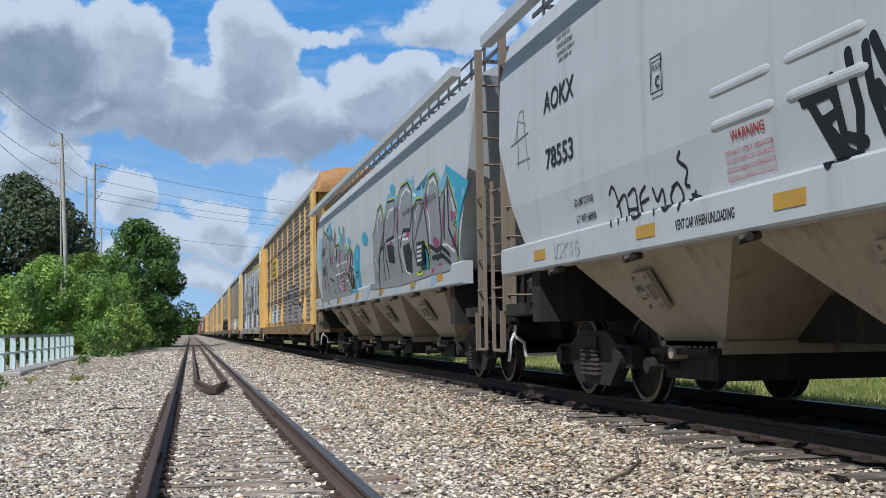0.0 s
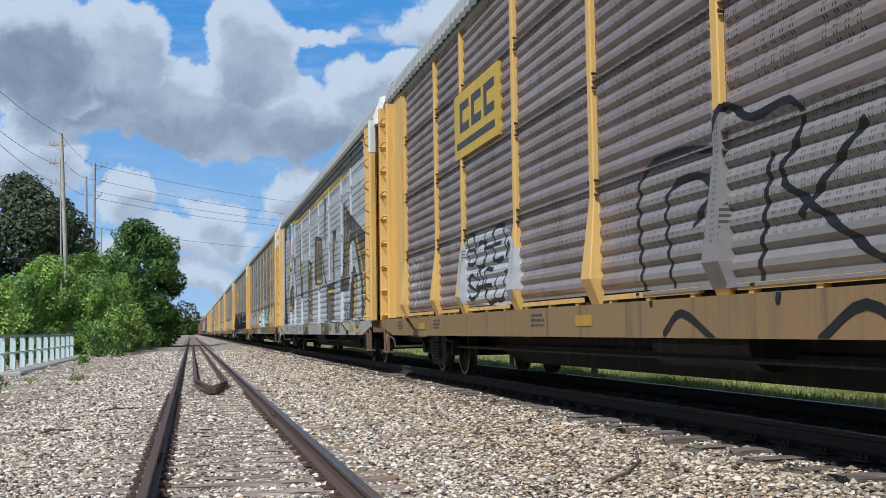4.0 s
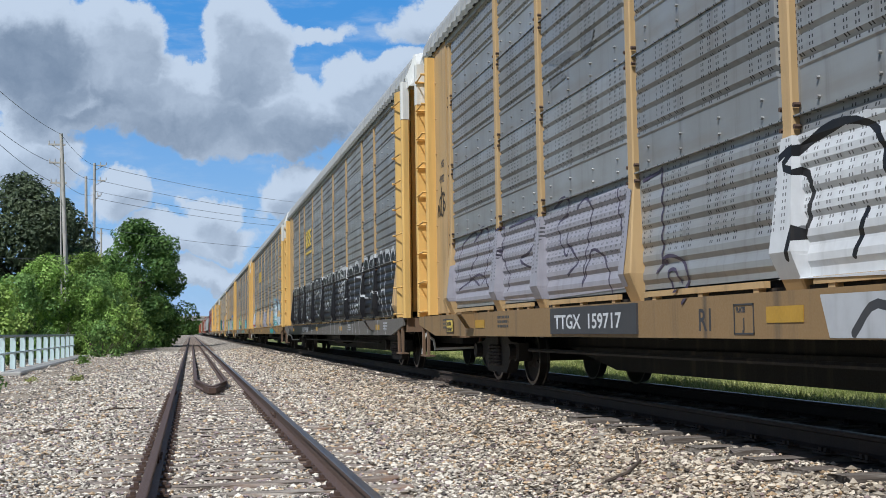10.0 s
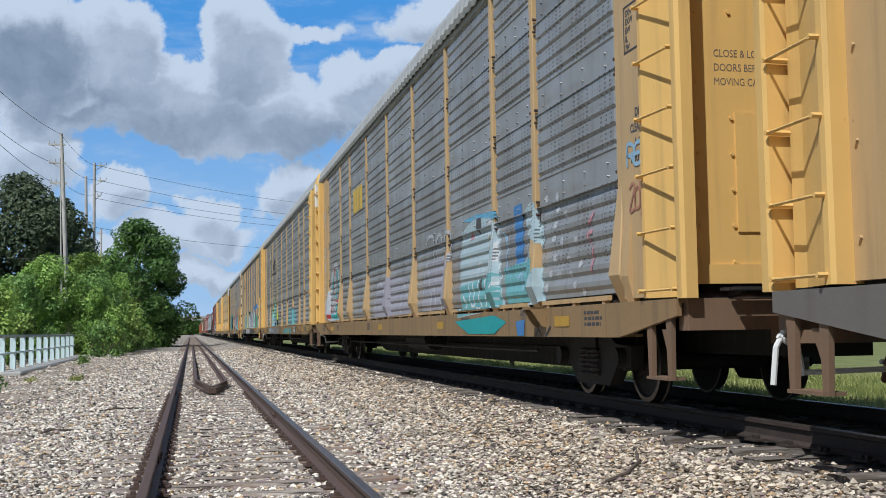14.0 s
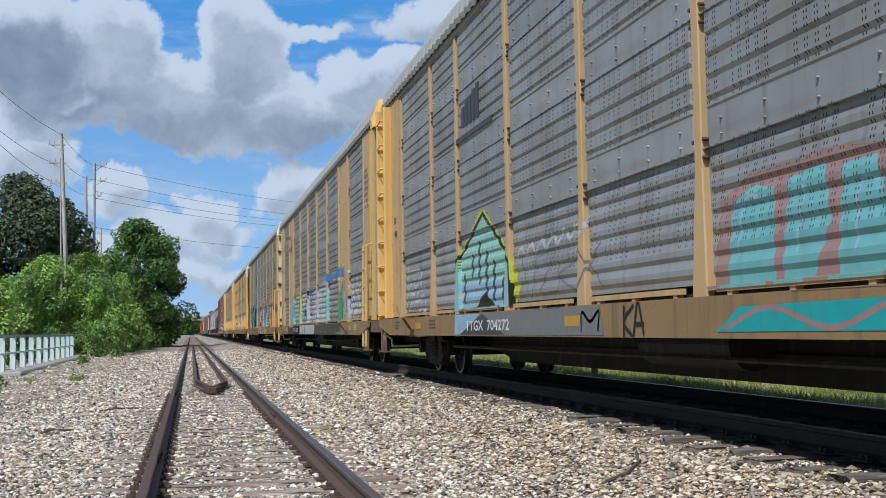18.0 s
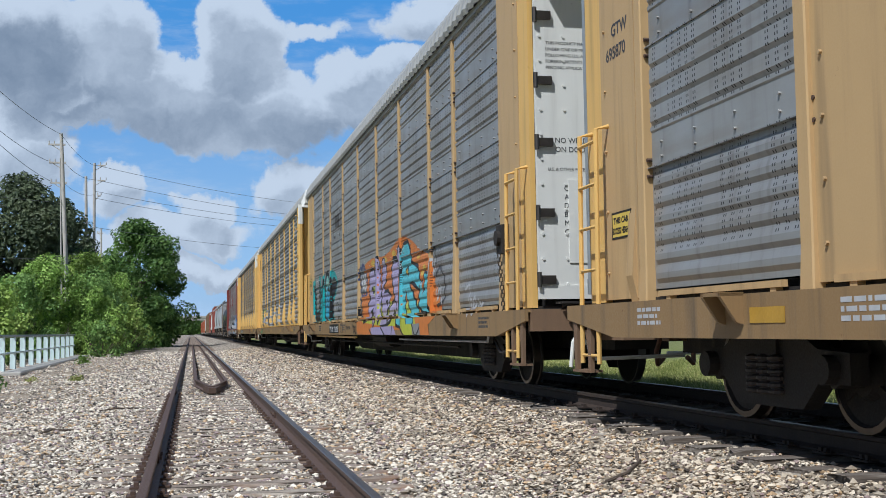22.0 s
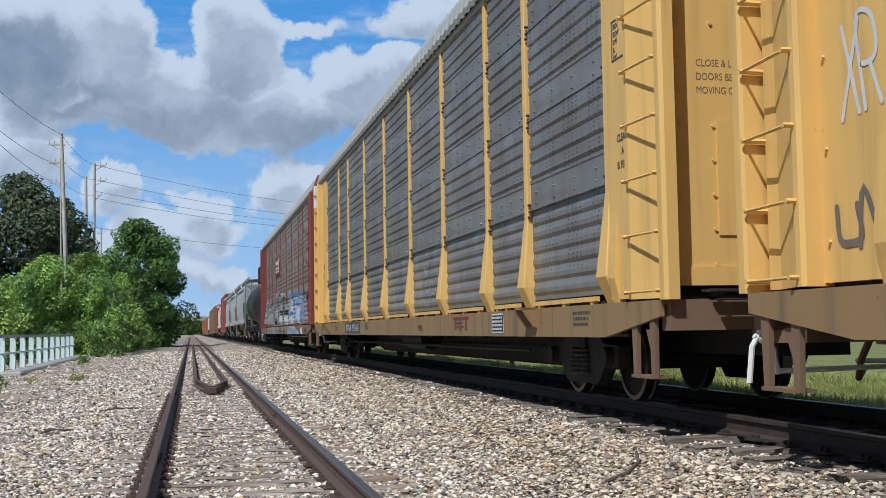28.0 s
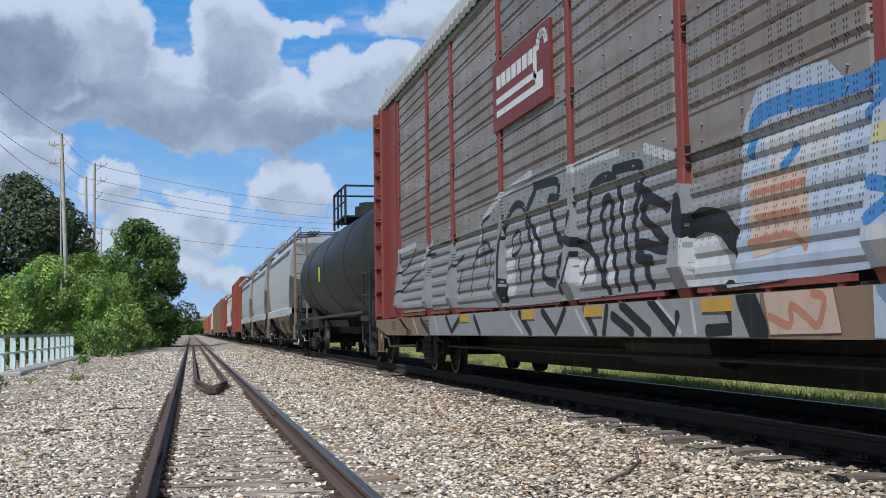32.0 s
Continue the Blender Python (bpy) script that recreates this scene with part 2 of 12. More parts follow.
def rod(bm, a, b, r, n=8, mat=0, r2=None):
    a, b = Vector(a), Vector(b)
    q = (b - a).to_track_quat("Z", "Y").to_matrix()
    rings = []
    for p, rad in ((a, r), (b, r if r2 is None else r2)):
        rings.append([bm.verts.new(p + q @ Vector((rad * math.cos(2 * math.pi * i / n), rad * math.sin(2 * math.pi * i / n), 0))) for i in range(n)])
    for i in range(n):
        bm.faces.new((rings[0][i], rings[0][(i + 1) % n], rings[1][(i + 1) % n], rings[1][i])).material_index = mat
    bm.faces.new(rings[0][::-1]).material_index = mat
    bm.faces.new(rings[1]).material_index = mat
    return bm


def bent(bm, pts, r, n=8, mat=0):
    """A bent bar or cable as one closed tube."""
    p = [Vector(q) for q in pts]
    rings = []
    for i, c in enumerate(p):
        d = (p[min(i + 1, len(p) - 1)] - p[max(i - 1, 0)]).normalized()
        q = d.to_track_quat("Z", "Y").to_matrix()
        rings.append([bm.verts.new(c + q @ Vector((r * math.cos(2 * math.pi * k / n), r * math.sin(2 * math.pi * k / n), 0))) for k in range(n)])
    for A, B2 in zip(rings, rings[1:]):
        off = min(range(n), key=lambda o: sum((A[k].co - B2[(k + o) % n].co).length for k in range(n)))
        for k in range(n):
            bm.faces.new((A[k], A[(k + 1) % n], B2[(k + 1 + off) % n], B2[(k + off) % n])).material_index = mat
    bm.faces.new(rings[0][::-1]), bm.faces.new(rings[-1])
    return bm


def prism(bm, outline, axis, lo, hi, mat=0):
    """An outline in the two other axes, drawn out along an axis from lo to hi."""
    def at(p, v):
        return {"x": (v, p[0], p[1]), "y": (p[0], v, p[1]), "z": (p[0], p[1], v)}[axis]
    a = [bm.verts.new(at(p, lo)) for p in outline]
    b = [bm.verts.new(at(p, hi)) for p in outline]
    n = len(outline)
    for i in range(n):
        bm.faces.new((a[i], a[(i + 1) % n], b[(i + 1) % n], b[i])).material_index = mat
    bm.faces.new(a[::-1]).material_index = mat
    bm.faces.new(b).material_index = mat
    return bm


def lathe(bm, profile, axis_at, along="x", n=24, mat=0):
    """Turns a profile of (place along the axis, radius) about an axis through axis_at."""
    c = Vector(axis_at)
    rings = []
    for u, r in profile:
        ring = []
        for i in range(n):
            a = 2 * math.pi * i / n
            p = (u, r * math.cos(a), r * math.sin(a)) if along == "x" else (r * math.cos(a), u, r * math.sin(a))
            ring.append(bm.verts.new(c + Vector(p)))
        rings.append(ring)
    for A, Bq in zip(rings, rings[1:]):
        for i in range(n):
            bm.faces.new((A[i], A[(i + 1) % n], Bq[(i + 1) % n], Bq[i])).material_index = mat
    bm.faces.new(rings[0])
    bm.faces.new(rings[-1])
    return bm


def soup(name, verts, faces, material, parent=None, label=""):
    me = bpy.data.meshes.new(name)
    me.from_pydata(verts.tolist() if hasattr(verts, "tolist") else verts, [], faces.tolist() if hasattr(faces, "tolist") else faces)
    me.materials.append(material)
    ob = new(name, me)
    ob.parent = parent
    return tagged(ob, label)


# ---- ground and tracks ----
def ground_height(x):
    xs = (-2500, -30, -12, -5, -1.7, -0.95, 1.8, 2.2, 3.0, 3.75, 4.1, 6.8, 7.6, 9.4, 14, 40, 2500)
    zs = (-0.6, -0.6, -0.45, -0.27, -0.19, -0.208, -0.208, -0.17, -0.06, 0.045, 0.072, 0.075, 0.04, -0.15, -0.4, -0.6, -0.6)
    return np.interp(x, xs, zs)


def make_ground():
    xs = np.unique(np.concatenate([np.linspace(-12, 16, 113), np.geomspace(16, 2500, 16), -np.geomspace(12, 2500, 16)]))
    ys = np.unique(np.concatenate([-np.geomspace(4, 900, 14), np.linspace(-4, 60, 190), np.geomspace(60, 4200, 40)]))
    X, Y = np.meshgrid(xs, ys)
    Z = ground_height(X)
    rng = np.random.default_rng(5)
    near = (np.abs(X) < 13) & (Y < 62) & (Y > -5)
    Z = Z + np.where(near, rng.normal(0, 0.008, X.shape), 0)
    v = np.stack([X, Y, Z], -1).reshape(-1, 3)
    n, m = len(xs), len(ys)
    i = (np.arange(m - 1)[:, None] * n + np.arange(n - 1)[None]).ravel()
    f = np.stack([i, i + 1, i + 1 + n, i + n], 1)
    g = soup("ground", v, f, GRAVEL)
    for p in g.data.polygons:
        p.use_smooth = True
    tagged(g, "pale crushed stone railway bed running into green verges", "ground", kind="structure")


def loose_stones():
    """Angular ballast lying on the bed, thinning out with the distance."""
    rng = np.random.default_rng(11)
    base = np.array([(0, 0, 1), (0.9, 0, 0.35), (0.28, 0.85, 0.3), (-0.72, 0.53, 0.4), (-0.7, -0.55, 0.3), (0.3, -0.85, 0.38), (0, 0, -0.5)])
    faces = np.array([(0, 1, 2), (0, 2, 3), (0, 3, 4), (0, 4, 5), (0, 5, 1), (6, 2, 1), (6, 3, 2), (6, 4, 3), (6, 5, 4), (6, 1, 5)])
    for y0, y1, dens, lo, hi in ((5.0, 9.5, 1400, 0.009, 0.027), (9.5, 14, 1000, 0.011, 0.030), (14, 22, 560, 0.014, 0.034), (22, 38, 240, 0.018, 0.040), (38, 80, 60, 0.028, 0.055)):
        x0, x1 = -0.17 * y1 - 0.8, 4.42
        n = int((y1 - y0) * (x1 - x0) * dens)
        x, y = rng.uniform(x0, x1, n), rng.uniform(y0, y1, n)
        rail = np.minimum(np.abs(x - SIDE_X + 0.7525), np.abs(x - SIDE_X - 0.7525)) < 0.085
        on_tie = (np.abs(x - SIDE_X) < 1.28) & (np.abs((y / 0.52) % 1 - 0.5) < 0.25) & (rng.random(n) < np.where(np.abs(x - SIDE_X) < 0.7, 0.92 + 0.1 * np.sin(y * 2.1 + 1.0), 0.7))
        on_tie |= (x > 3.88) & (np.abs((y / 0.52) % 1 - 0.5) < 0.27)
        keep = ~rail & ~on_tie & ((x > -1.5) | (rng.random(n) < np.interp(x, (-3.4, -1.5), (0.35, 0.9)) + 0.35 * np.sin(y * 1.3 + x)))
        x, y = x[keep], y[keep]
        n = len(x)
        r = (lo + (hi - lo) * rng.random(n) ** 1.6) * np.where(rng.random(n) < 0.06, 1.5, 1.0)
        jit = base[None] * rng.uniform(0.65, 1.3, (n, 7, 1)) * rng.uniform(0.7, 1.3, (n, 1, 3))
        a = rng.uniform(0, 6.28, n)
        t = rng.uniform(-0.6, 0.6, n)
        c, s, ct, st = np.cos(a)[:, None], np.sin(a)[:, None], np.cos(t)[:, None], np.sin(t)[:, None]
        px, py, pz = jit[..., 0], jit[..., 1], jit[..., 2]
        px, pz = px * ct + pz * st, pz * ct - px * st
        v = np.stack([px * c - py * s, px * s + py * c, pz * 0.8], -1) * r[:, None, None]
        v += np.stack([x, y, ground_height(x) + r * 0.2 + rng.uniform(0, 0.02, n) + 0.012 * np.sin(x * 5 + np.sin(y * 1.7)) * np.sin(y * 2.3 + x)], -1)[:, None]
        f = faces[None] + 7 * np.arange(n)[:, None, None]
        st_ob = soup("ballast", v.reshape(-1, 3), f.reshape(-1, 3), STONE)
        tagged(st_ob, "loose angular pale limestone ballast covering the track bed", "ballast", kind="stuff")


def rail_outline(x, z):
    w, b = 0.036, 0.07
    pts = ((-b, -0.165), (b, -0.165), (b, -0.15), (0.014, -0.128), (0.01, -0.045), (w, -0.034), (w, -0.006), (w - 0.008, 0), (-w + 0.008, 0), (-w, -0.006), (-w, -0.034), (-0.01, -0.045), (-0.014, -0.128), (-b, -0.15))
    return [(x + p[0], z + p[1]) for p in pts]


def rail_part(x, z, parent, steel, y0=-420, y1=1400):
    bm = prism(bmesh.new(), rail_outline(x, z), "y", y0, y1)
    bmesh.ops.recalc_face_normals(bm, faces=bm.faces)
    for f in bm.faces:
        if f.normal.z > 0.5 and f.calc_center_median().z > z - 0.01:
            f.material_index = 1
    return part("rail", bm, [steel, RAIL_TOP], parent)


def tie_mesh(seed, half):
    rng = random.Random(seed)
    bm = box(bmesh.new(), -half, half, -0.115, 0.115, -0.17, 0)
    bmesh.ops.bevel(bm, geom=bm.edges[:], offset=0.015, segments=1, affect="EDGES")
    for v in bm.verts:
        v.co += Vector((rng.uniform(-0.06, 0.06), rng.uniform(-0.014, 0.014), rng.uniform(-0.008, 0.004)))
    return bm


def make_track(x, z, label, dust, wood, steel, half):
    track = thing("railway_track", label, "railway track", kind="structure")
    for side in (-0.7525, 0.7525):
        rail_part(x + side, z, track, steel)
    rng = random.Random(int(x * 10))
    kinds = [part("tie", tie_mesh(i, half), wood, track) for i in range(4)]
    plate = bmesh.new()
    box(plate, -0.16, 0.16, -0.09, 0.09, 0.0, 0.016)
    for sx in (-0.11, 0.11):
        box(plate, sx - 0.018, sx + 0.018, -0.05, -0.015, 0.014, 0.045)
        box(plate, sx - 0.018, sx + 0.018, 0.02, 0.055, 0.014, 0.045)
    plate = part("tie_plate", plate, steel, track)
    k, first = 0, True
    top = z - 0.168
    for i in range(8, 130):
        y = (i + 0.5) * 0.52
        m = pose(x + rng.uniform(-0.08, 0.08), y + rng.uniform(-0.03, 0.03), top - rng.uniform(0.0, dust), 0, 0, rng.uniform(-1.8, 1.8))
        if i < 12:
            kinds[i - 8].matrix_basis = m
        else:
            again(kinds[rng.randrange(4)], m, track)
        if y < 24:
            for side in (-0.7525, 0.7525):
                q = pose(x + side, y, top)
                if first:
                    plate.matrix_basis, first = q, False
                else:
                    again(plate, q, track)
    far = bmesh.new()
    for i in range(130, 700):
        y = (i + 0.5) * 0.52
        box(far, x - 1.3, x + 1.3, y - 0.11, y + 0.11, top - 0.1, top - 0.004)
    tagged(part("ties", far, wood, track), kind="stuff")
    return track


def joint_bar(x, y, parent):
    bm = bmesh.new()
    for s in (-1, 1):
        box(bm, x + s * 0.016, x + s * 0.034, y - 0.3, y + 0.3, -0.13, -0.045)
        for k in (-0.22, -0.08, 0.08, 0.22):
            rod(bm, (x + s * 0.03, y + k, -0.09), (x + s * 0.055, y + k, -0.09), 0.016, 6)
    part("joint_bar", bm, RAIL, parent)


def guard_rails():
    g = thing("guard_rails", "worn inner guard rails joined in a point between the running rails", "guard rail", kind="structure")
    for pts in (((0.40, 23.7), (0.12, 27.2), (0.16, 110)), ((0.44, 23.7), (0.79, 26.6), (0.74, 110))):
        bm = bmesh.new()
        for (xa, ya), (xb, yb) in zip(pts, pts[1:]):
            n = Vector((yb - ya, xa - xb, 0)).normalized()
            out = [(-0.06, -0.15), (0.06, -0.15), (0.06, -0.13), (0.012, -0.11), (0.012, -0.04), (0.034, -0.03), (0.034, 0.0), (-0.034, 0.0), (-0.034, -0.03), (-0.012, -0.04), (-0.012, -0.11), (-0.06, -0.13)]
            rings = [[bm.verts.new((px + n.x * u, py + n.y * u, w - 0.01)) for u, w in out] for px, py in ((xa, ya), (xb, yb))]
            for i in range(len(out)):
                j = (i + 1) % len(out)
                bm.faces.new((rings[0][i], rings[0][j], rings[1][j], rings[1][i]))
            bm.faces.new(rings[0]), bm.faces.new(rings[1])
        part("guard_rail", bm, RAIL, g)
    bm = prism(bmesh.new(), ((0.25, 24.6), (0.62, 24.5), (0.50, 23.4), (0.36, 23.4)), "z", -0.14, -0.03)
    part("nose_plate", bm, RAIL, g, "rusty steel nose plate")


make_ground()
siding = make_track(SIDE_X, 0.0, "rusty siding with grey weathered ties sunk in gravel", 0.02, TIE, RAIL, 1.3)
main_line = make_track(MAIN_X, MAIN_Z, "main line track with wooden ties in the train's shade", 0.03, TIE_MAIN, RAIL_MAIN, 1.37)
for jx, jy in ((SIDE_X - 0.7525, 11.3), (SIDE_X + 0.7525, 16.5), (SIDE_X - 0.7525, 23.2)):
    joint_bar(jx, jy, siding)
guard_rails()


# ---- left of the tracks ----
def fence():
    f = thing("bridge_railing", "pale green painted steel railing on a concrete kerb", "railing")
    a, b = Vector((-6.5, 43, -0.3)), Vector((-6.95, 72, -0.3))
    d = (b - a).normalized()
    turn = math.degrees(math.atan2(-d.x, d.y))
    L = (b - a).length
    kerb = box(bmesh.new(), -0.05, 0.75, -1.5, L + 1.5, -0.3, 0.12)
    bmesh.ops.bevel(kerb, geom=kerb.edges[:], offset=0.03, segments=1, affect="EDGES")
    k = part("kerb", kerb, CONCRETE, f, "grey concrete kerb")
    k.matrix_basis = pose(*a, 0, 0, turn)
    first = None
    for i in range(11):
        p = a + d * (L * i / 10)
        if first is None:
            bm = prism(bmesh.new(), ((-0.2, 0.12), (0.13, 0.12), (0.09, 0.7), (0.04, 1.34), (-0.04, 1.34), (-0.09, 0.7)), "x", -0.05, 0.01)
            box(bm, -0.2, -0.04, -0.03, 0.03, 0.12, 1.3)
            first = part("post", bm, FENCE_GREEN, f)
            first.matrix_basis = pose(*p, 0, 0, turn)
        else:
            again(first, pose(*p, 0, 0, turn))
    for z, r, mat in ((1.37, 0.05, RAIL_PAINT), (0.74, 0.04, FENCE_GREEN)):
        bm = bmesh.new()
        rod(bm, (-0.05, -1.5, z), (-0.05, L + 1.5, z), r, 10)
        o = part("rail", bm, mat, f)
        o.matrix_basis = pose(*a, 0, 0, turn)


def foliage(rng, clumps, per, size, droop=0.0, flat=1.0):
    """Leaf quads scattered over the skins of overlapping clumps."""
    V = []
    for cx, cy, cz, r in clumps:
        n = max(24, int(per * r * r))
        d = rng.normal(size=(n, 3))
        d /= np.linalg.norm(d, axis=1)[:, None]
        rad = r * rng.uniform(0.62, 1.08, n) ** 0.45 * (1 + 0.16 * np.sin(5 * d[:, 0] + cx) * np.cos(4 * d[:, 2] + cy))
        c = np.array((cx, cy, cz)) + d * rad[:, None] * np.array((1, 1, flat))
        nrm = d + rng.normal(0, 0.42, (n, 3)) + np.array((0, 0, 0.3))
        nrm /= np.linalg.norm(nrm, axis=1)[:, None]
        t = np.cross(nrm, rng.normal(size=(n, 3)))
        t /= np.linalg.norm(t, axis=1)[:, None]
        b = np.cross(nrm, t)
        s = size * rng.uniform(0.6, 1.4, n)[:, None]
        fold = nrm * s * 0.25
        V.append(np.stack([c - t * s, c + b * s * 0.6 + fold, c + t * s, c - b * s * 0.6 + fold], 1))
    v = np.concatenate(V).reshape(-1, 3)
    f = np.arange(len(v)).reshape(-1, 4)
    return v, f


def limbs(base, top, r, rng, spread, count, start=0.35):
    bm = bmesh.new()
    p, q = Vector(base), Vector(top)
    steps = 6
    pts = [p.lerp(q, i / steps) + Vector((rng.normal(0, r * 0.25), rng.normal(0, r * 0.25), 0)) * (i > 0) for i in range(steps + 1)]
    for i in range(steps):
        rod(bm, pts[i], pts[i + 1], r * (1 - 0.8 * i / steps), 8, 0, r * (1 - 0.8 * (i + 1) / steps))
    for k in range(count):
        u = start + (0.95 - start) * k / max(1, count - 1)
        o = p.lerp(q, u)
        a = rng.uniform(0, 6.28)
        e = o + Vector((math.cos(a), math.sin(a), 0.55)) * spread * (1.1 - 0.7 * u)
        rod(bm, o, e, r * 0.38 * (1.15 - u), 6, 0, r * 0.08)
    return bm


def tree(name, label, x, y, height, radius, leaf, seed, shape="round", per=150, size=0.16, low=0.2):
    rng = np.random.default_rng(seed)
    z0 = float(ground_height(x)) - 0.05
    t = thing(name, label, "tree")
    part("trunk", limbs((x, y, z0), (x + rng.normal(0, 0.3), y, z0 + height * 0.93), height * 0.022 + 0.06, rng, radius * 0.8, 14), BARK, t)
    clumps = []
    n = int(26 + radius * 7)
    for i in range(n):
        u = rng.uniform(0, 1)
        zc = z0 + height * (low + (0.97 - low) * u)
        if shape == "pine":
            R = radius * (1.0 - 0.72 * u ** 1.4) * rng.uniform(0.35, 1.0)
            r = radius * rng.uniform(0.17, 0.30)
        else:
            R = radius * math.sqrt(max(0.05, 1 - (2 * u - 0.86) ** 2)) * rng.uniform(0.4, 0.95)
            r = radius * rng.uniform(0.20, 0.36)
        a = rng.uniform(0, 6.28)
        clumps.append((x + R * math.cos(a), y + R * math.sin(a), min(zc, z0 + height - r * 0.7), r))
    v, f = foliage(rng, clumps, per, size, flat=0.75 if shape == "pine" else 0.9)
    soup("crown", v, f, leaf, t)


def bush(x, y, w, h, seed, leaf, label, per=330, size=0.10):
    rng = np.random.default_rng(seed)
    z0 = float(ground_height(x)) - 0.1
    b = thing("bush", label, "bush")
    bm = bmesh.new()
    clumps = []
    for i in range(9):
        a = rng.uniform(0, 6.28)
        rod(bm, (x, y, z0), (x + math.cos(a) * w * 0.6, y + math.sin(a) * w * 0.6, z0 + h * rng.uniform(0.3, 0.5)), 0.035, 5, 0, 0.012)
    for i in range(int(16 + 6.0 * w * h / 2)):
        u = rng.uniform(0, 1) ** 0.8
        a = rng.uniform(0, 6.28)
        R = w * (1 - 0.55 * u) * rng.uniform(0.1, 1.0)
        r = rng.uniform(0.10, 0.23) * min(w, h) + 0.08
        clumps.append((x + R * math.cos(a), y + R * math.sin(a), z0 + max(r * 0.4, u * h - r * 0.6), r))
    part("stem", bm, BARK, b)
    v, f = foliage(rng, clumps, per, size)
    soup("leaves", v, f, leaf, b)


def utility_pole(x, y, height, lean, arms, r=0.17):
    z0 = float(ground_height(x)) - 0.2
    p = thing("utility_pole", "grey weathered wooden utility pole with crossarms and insulators", "utility pole", "utility poles")
    top = Vector((x + lean, y, height))
    part("pole", rod(bmesh.new(), (x, y, z0), top, r, 12, 0, r * 0.68), POLE_WOOD, p)
    for k, (z, w) in enumerate(arms):
        c = Vector((x, y, z0)).lerp(top, (z - z0) / (height - z0))
        bm = box(bmesh.new(), c.x - w, c.x + 0.25, y - 0.06, y + 0.06, z - 0.06, z + 0.06)
        rod(bm, (c.x - w * 0.8, y, z), (c.x, y, z - 0.45), 0.03, 6)
        arm = part("crossarm", bm, POLE_WOOD, p)
        for u in (-w + 0.05, -w * 0.55):
            part("insulator", rod(bmesh.new(), (c.x + u, y, z + 0.05), (c.x + u, y, z + 0.28), 0.05, 8, 0, 0.03), CONCRETE, arm)
    return top


def cable(a, b, sag, r=0.012, n=20):
    a, b = Vector(a), Vector(b)
    pts = [a.lerp(b, i / n) - Vector((0, 0, sag * 4 * (i / n) * (1 - i / n))) for i in range(n + 1)]
    w = part("power_line", bent(bmesh.new(), pts, r, 5), WIRE)
    tagged(w, "thin dark overhead power line strung between wooden poles", "cable", "power lines")


fence()
tree("pine_tree", "tall dark green pine with dense rounded crown", -13.0, 92, 13.9, 5.2, LEAF_PINE, 3, "round", 230, 0.16, 0.02)
tree("pine_tree", "tall dark green pine behind the bushes", -10.6, 99, 13.0, 3.1, LEAF_PINE, 4, "round", 230, 0.17, 0.05)
tree("pine_tree", "dark pine beside the railing's end", -17.2, 84, 11.0, 4.4, LEAF_PINE, 6, "round", 190, 0.17, 0.05)
tree("maple_tree", "big dark green leafy tree overhanging the siding", -4.8, 112, 12.2, 4.9, LEAF_TREE, 7, "round", 230, 0.15, 0.0)
tree("maple_tree", "dark green leafy tree among bushes", -7.5, 118, 9.5, 4.0, LEAF_TREE, 8, "round", 190, 0.15, 0.0)
for i, (x, y, w, h) in enumerate(((-13.5, 62, 3.0, 4.0), (-10.4, 64, 2.8, 4.6), (-10.2, 73, 2.9, 5.4), (-9.3, 80, 3.4, 6.8), (-6.6, 82, 2.9, 6.2), (-5.7, 74, 2.0, 4.4), (-4.9, 88, 2.3, 4.9), (-12.2, 74, 3.0, 5.2), (-6.0, 94, 2.6, 6.2), (-5.2, 70.5, 1.4, 2.2), (-4.6, 98, 1.9, 3.6), (-4.4, 125, 2.4, 5.6), (-4.5, 145, 2.4, 6.0), (-4.6, 170, 2.6, 6.5), (-5.6, 200, 2.6, 5.0), (-6.6, 240, 3.2, 6.0), (-7.3, 86, 2.6, 7.4), (-8.4, 92, 2.6, 8.2), (-5.2, 79, 1.7, 3.4), (-10.4, 58, 2.2, 3.4))):
    bush(x, y, w, h, 40 + i, (LEAF_BUSH, LEAF_FRESH, LEAF_DEEP, LEAF_BUSH, LEAF_DEEP)[i % 5], "dense bright green deciduous bush beside the railing" if y < 90 else "green bush along the siding")
bush(-4.85, 29.0, 0.55, 0.85, 90, LEAF_TREE, "dark low bush at the edge of the gravel", 500, 0.05)
bush(-3.7, 22.2, 0.5, 0.8, 94, LEAF_TREE, "dark low bush at the edge of the gravel", 500, 0.05)
bush(-4.75, 53.6, 0.42, 0.5, 91, LEAF_BUSH, "small weed clump growing in the gravel", 700, 0.05)
bush(-3.1, 33, 0.2, 0.3, 92, GRASS, "dry yellowish weed tuft in the gravel", 900, 0.035)
bush(-4.4, 34, 0.25, 0.25, 93, GRASS, "dry yellowish weed tuft in the gravel", 900, 0.035)
P1 = utility_pole(-8.4, 84, 15.45, -0.66, ((14.65, 0.9), (13.35, 0.9), (11.9, 0.85)), 0.18)
utility_pole(-8.82, 83.5, 13.6, -0.24, (), 0.06)
P2 = utility_pole(-8.05, 100, 15.7, 0.0, ((15.5, -0.9), (14.2, -0.9), (12.9, -0.5)), 0.15)
P3 = utility_pole(-8.55, 100, 14.55, -0.2, (), 0.16)
utility_pole(-11.2, 150, 14.6, 0.0, ((14.0, 0.5),), 0.15)
for (x, z), (x2, z2) in zip(((P1.x, 15.4), (P1.x - 0.85, 13.45), (P1.x - 0.75, 12.05)), ((-11.3, 14.95), (-11.3, 13.15), (-11.3, 12.9))):
    cable((x, 84, z), (x2, 50.4, z2), 0.6, 0.016)
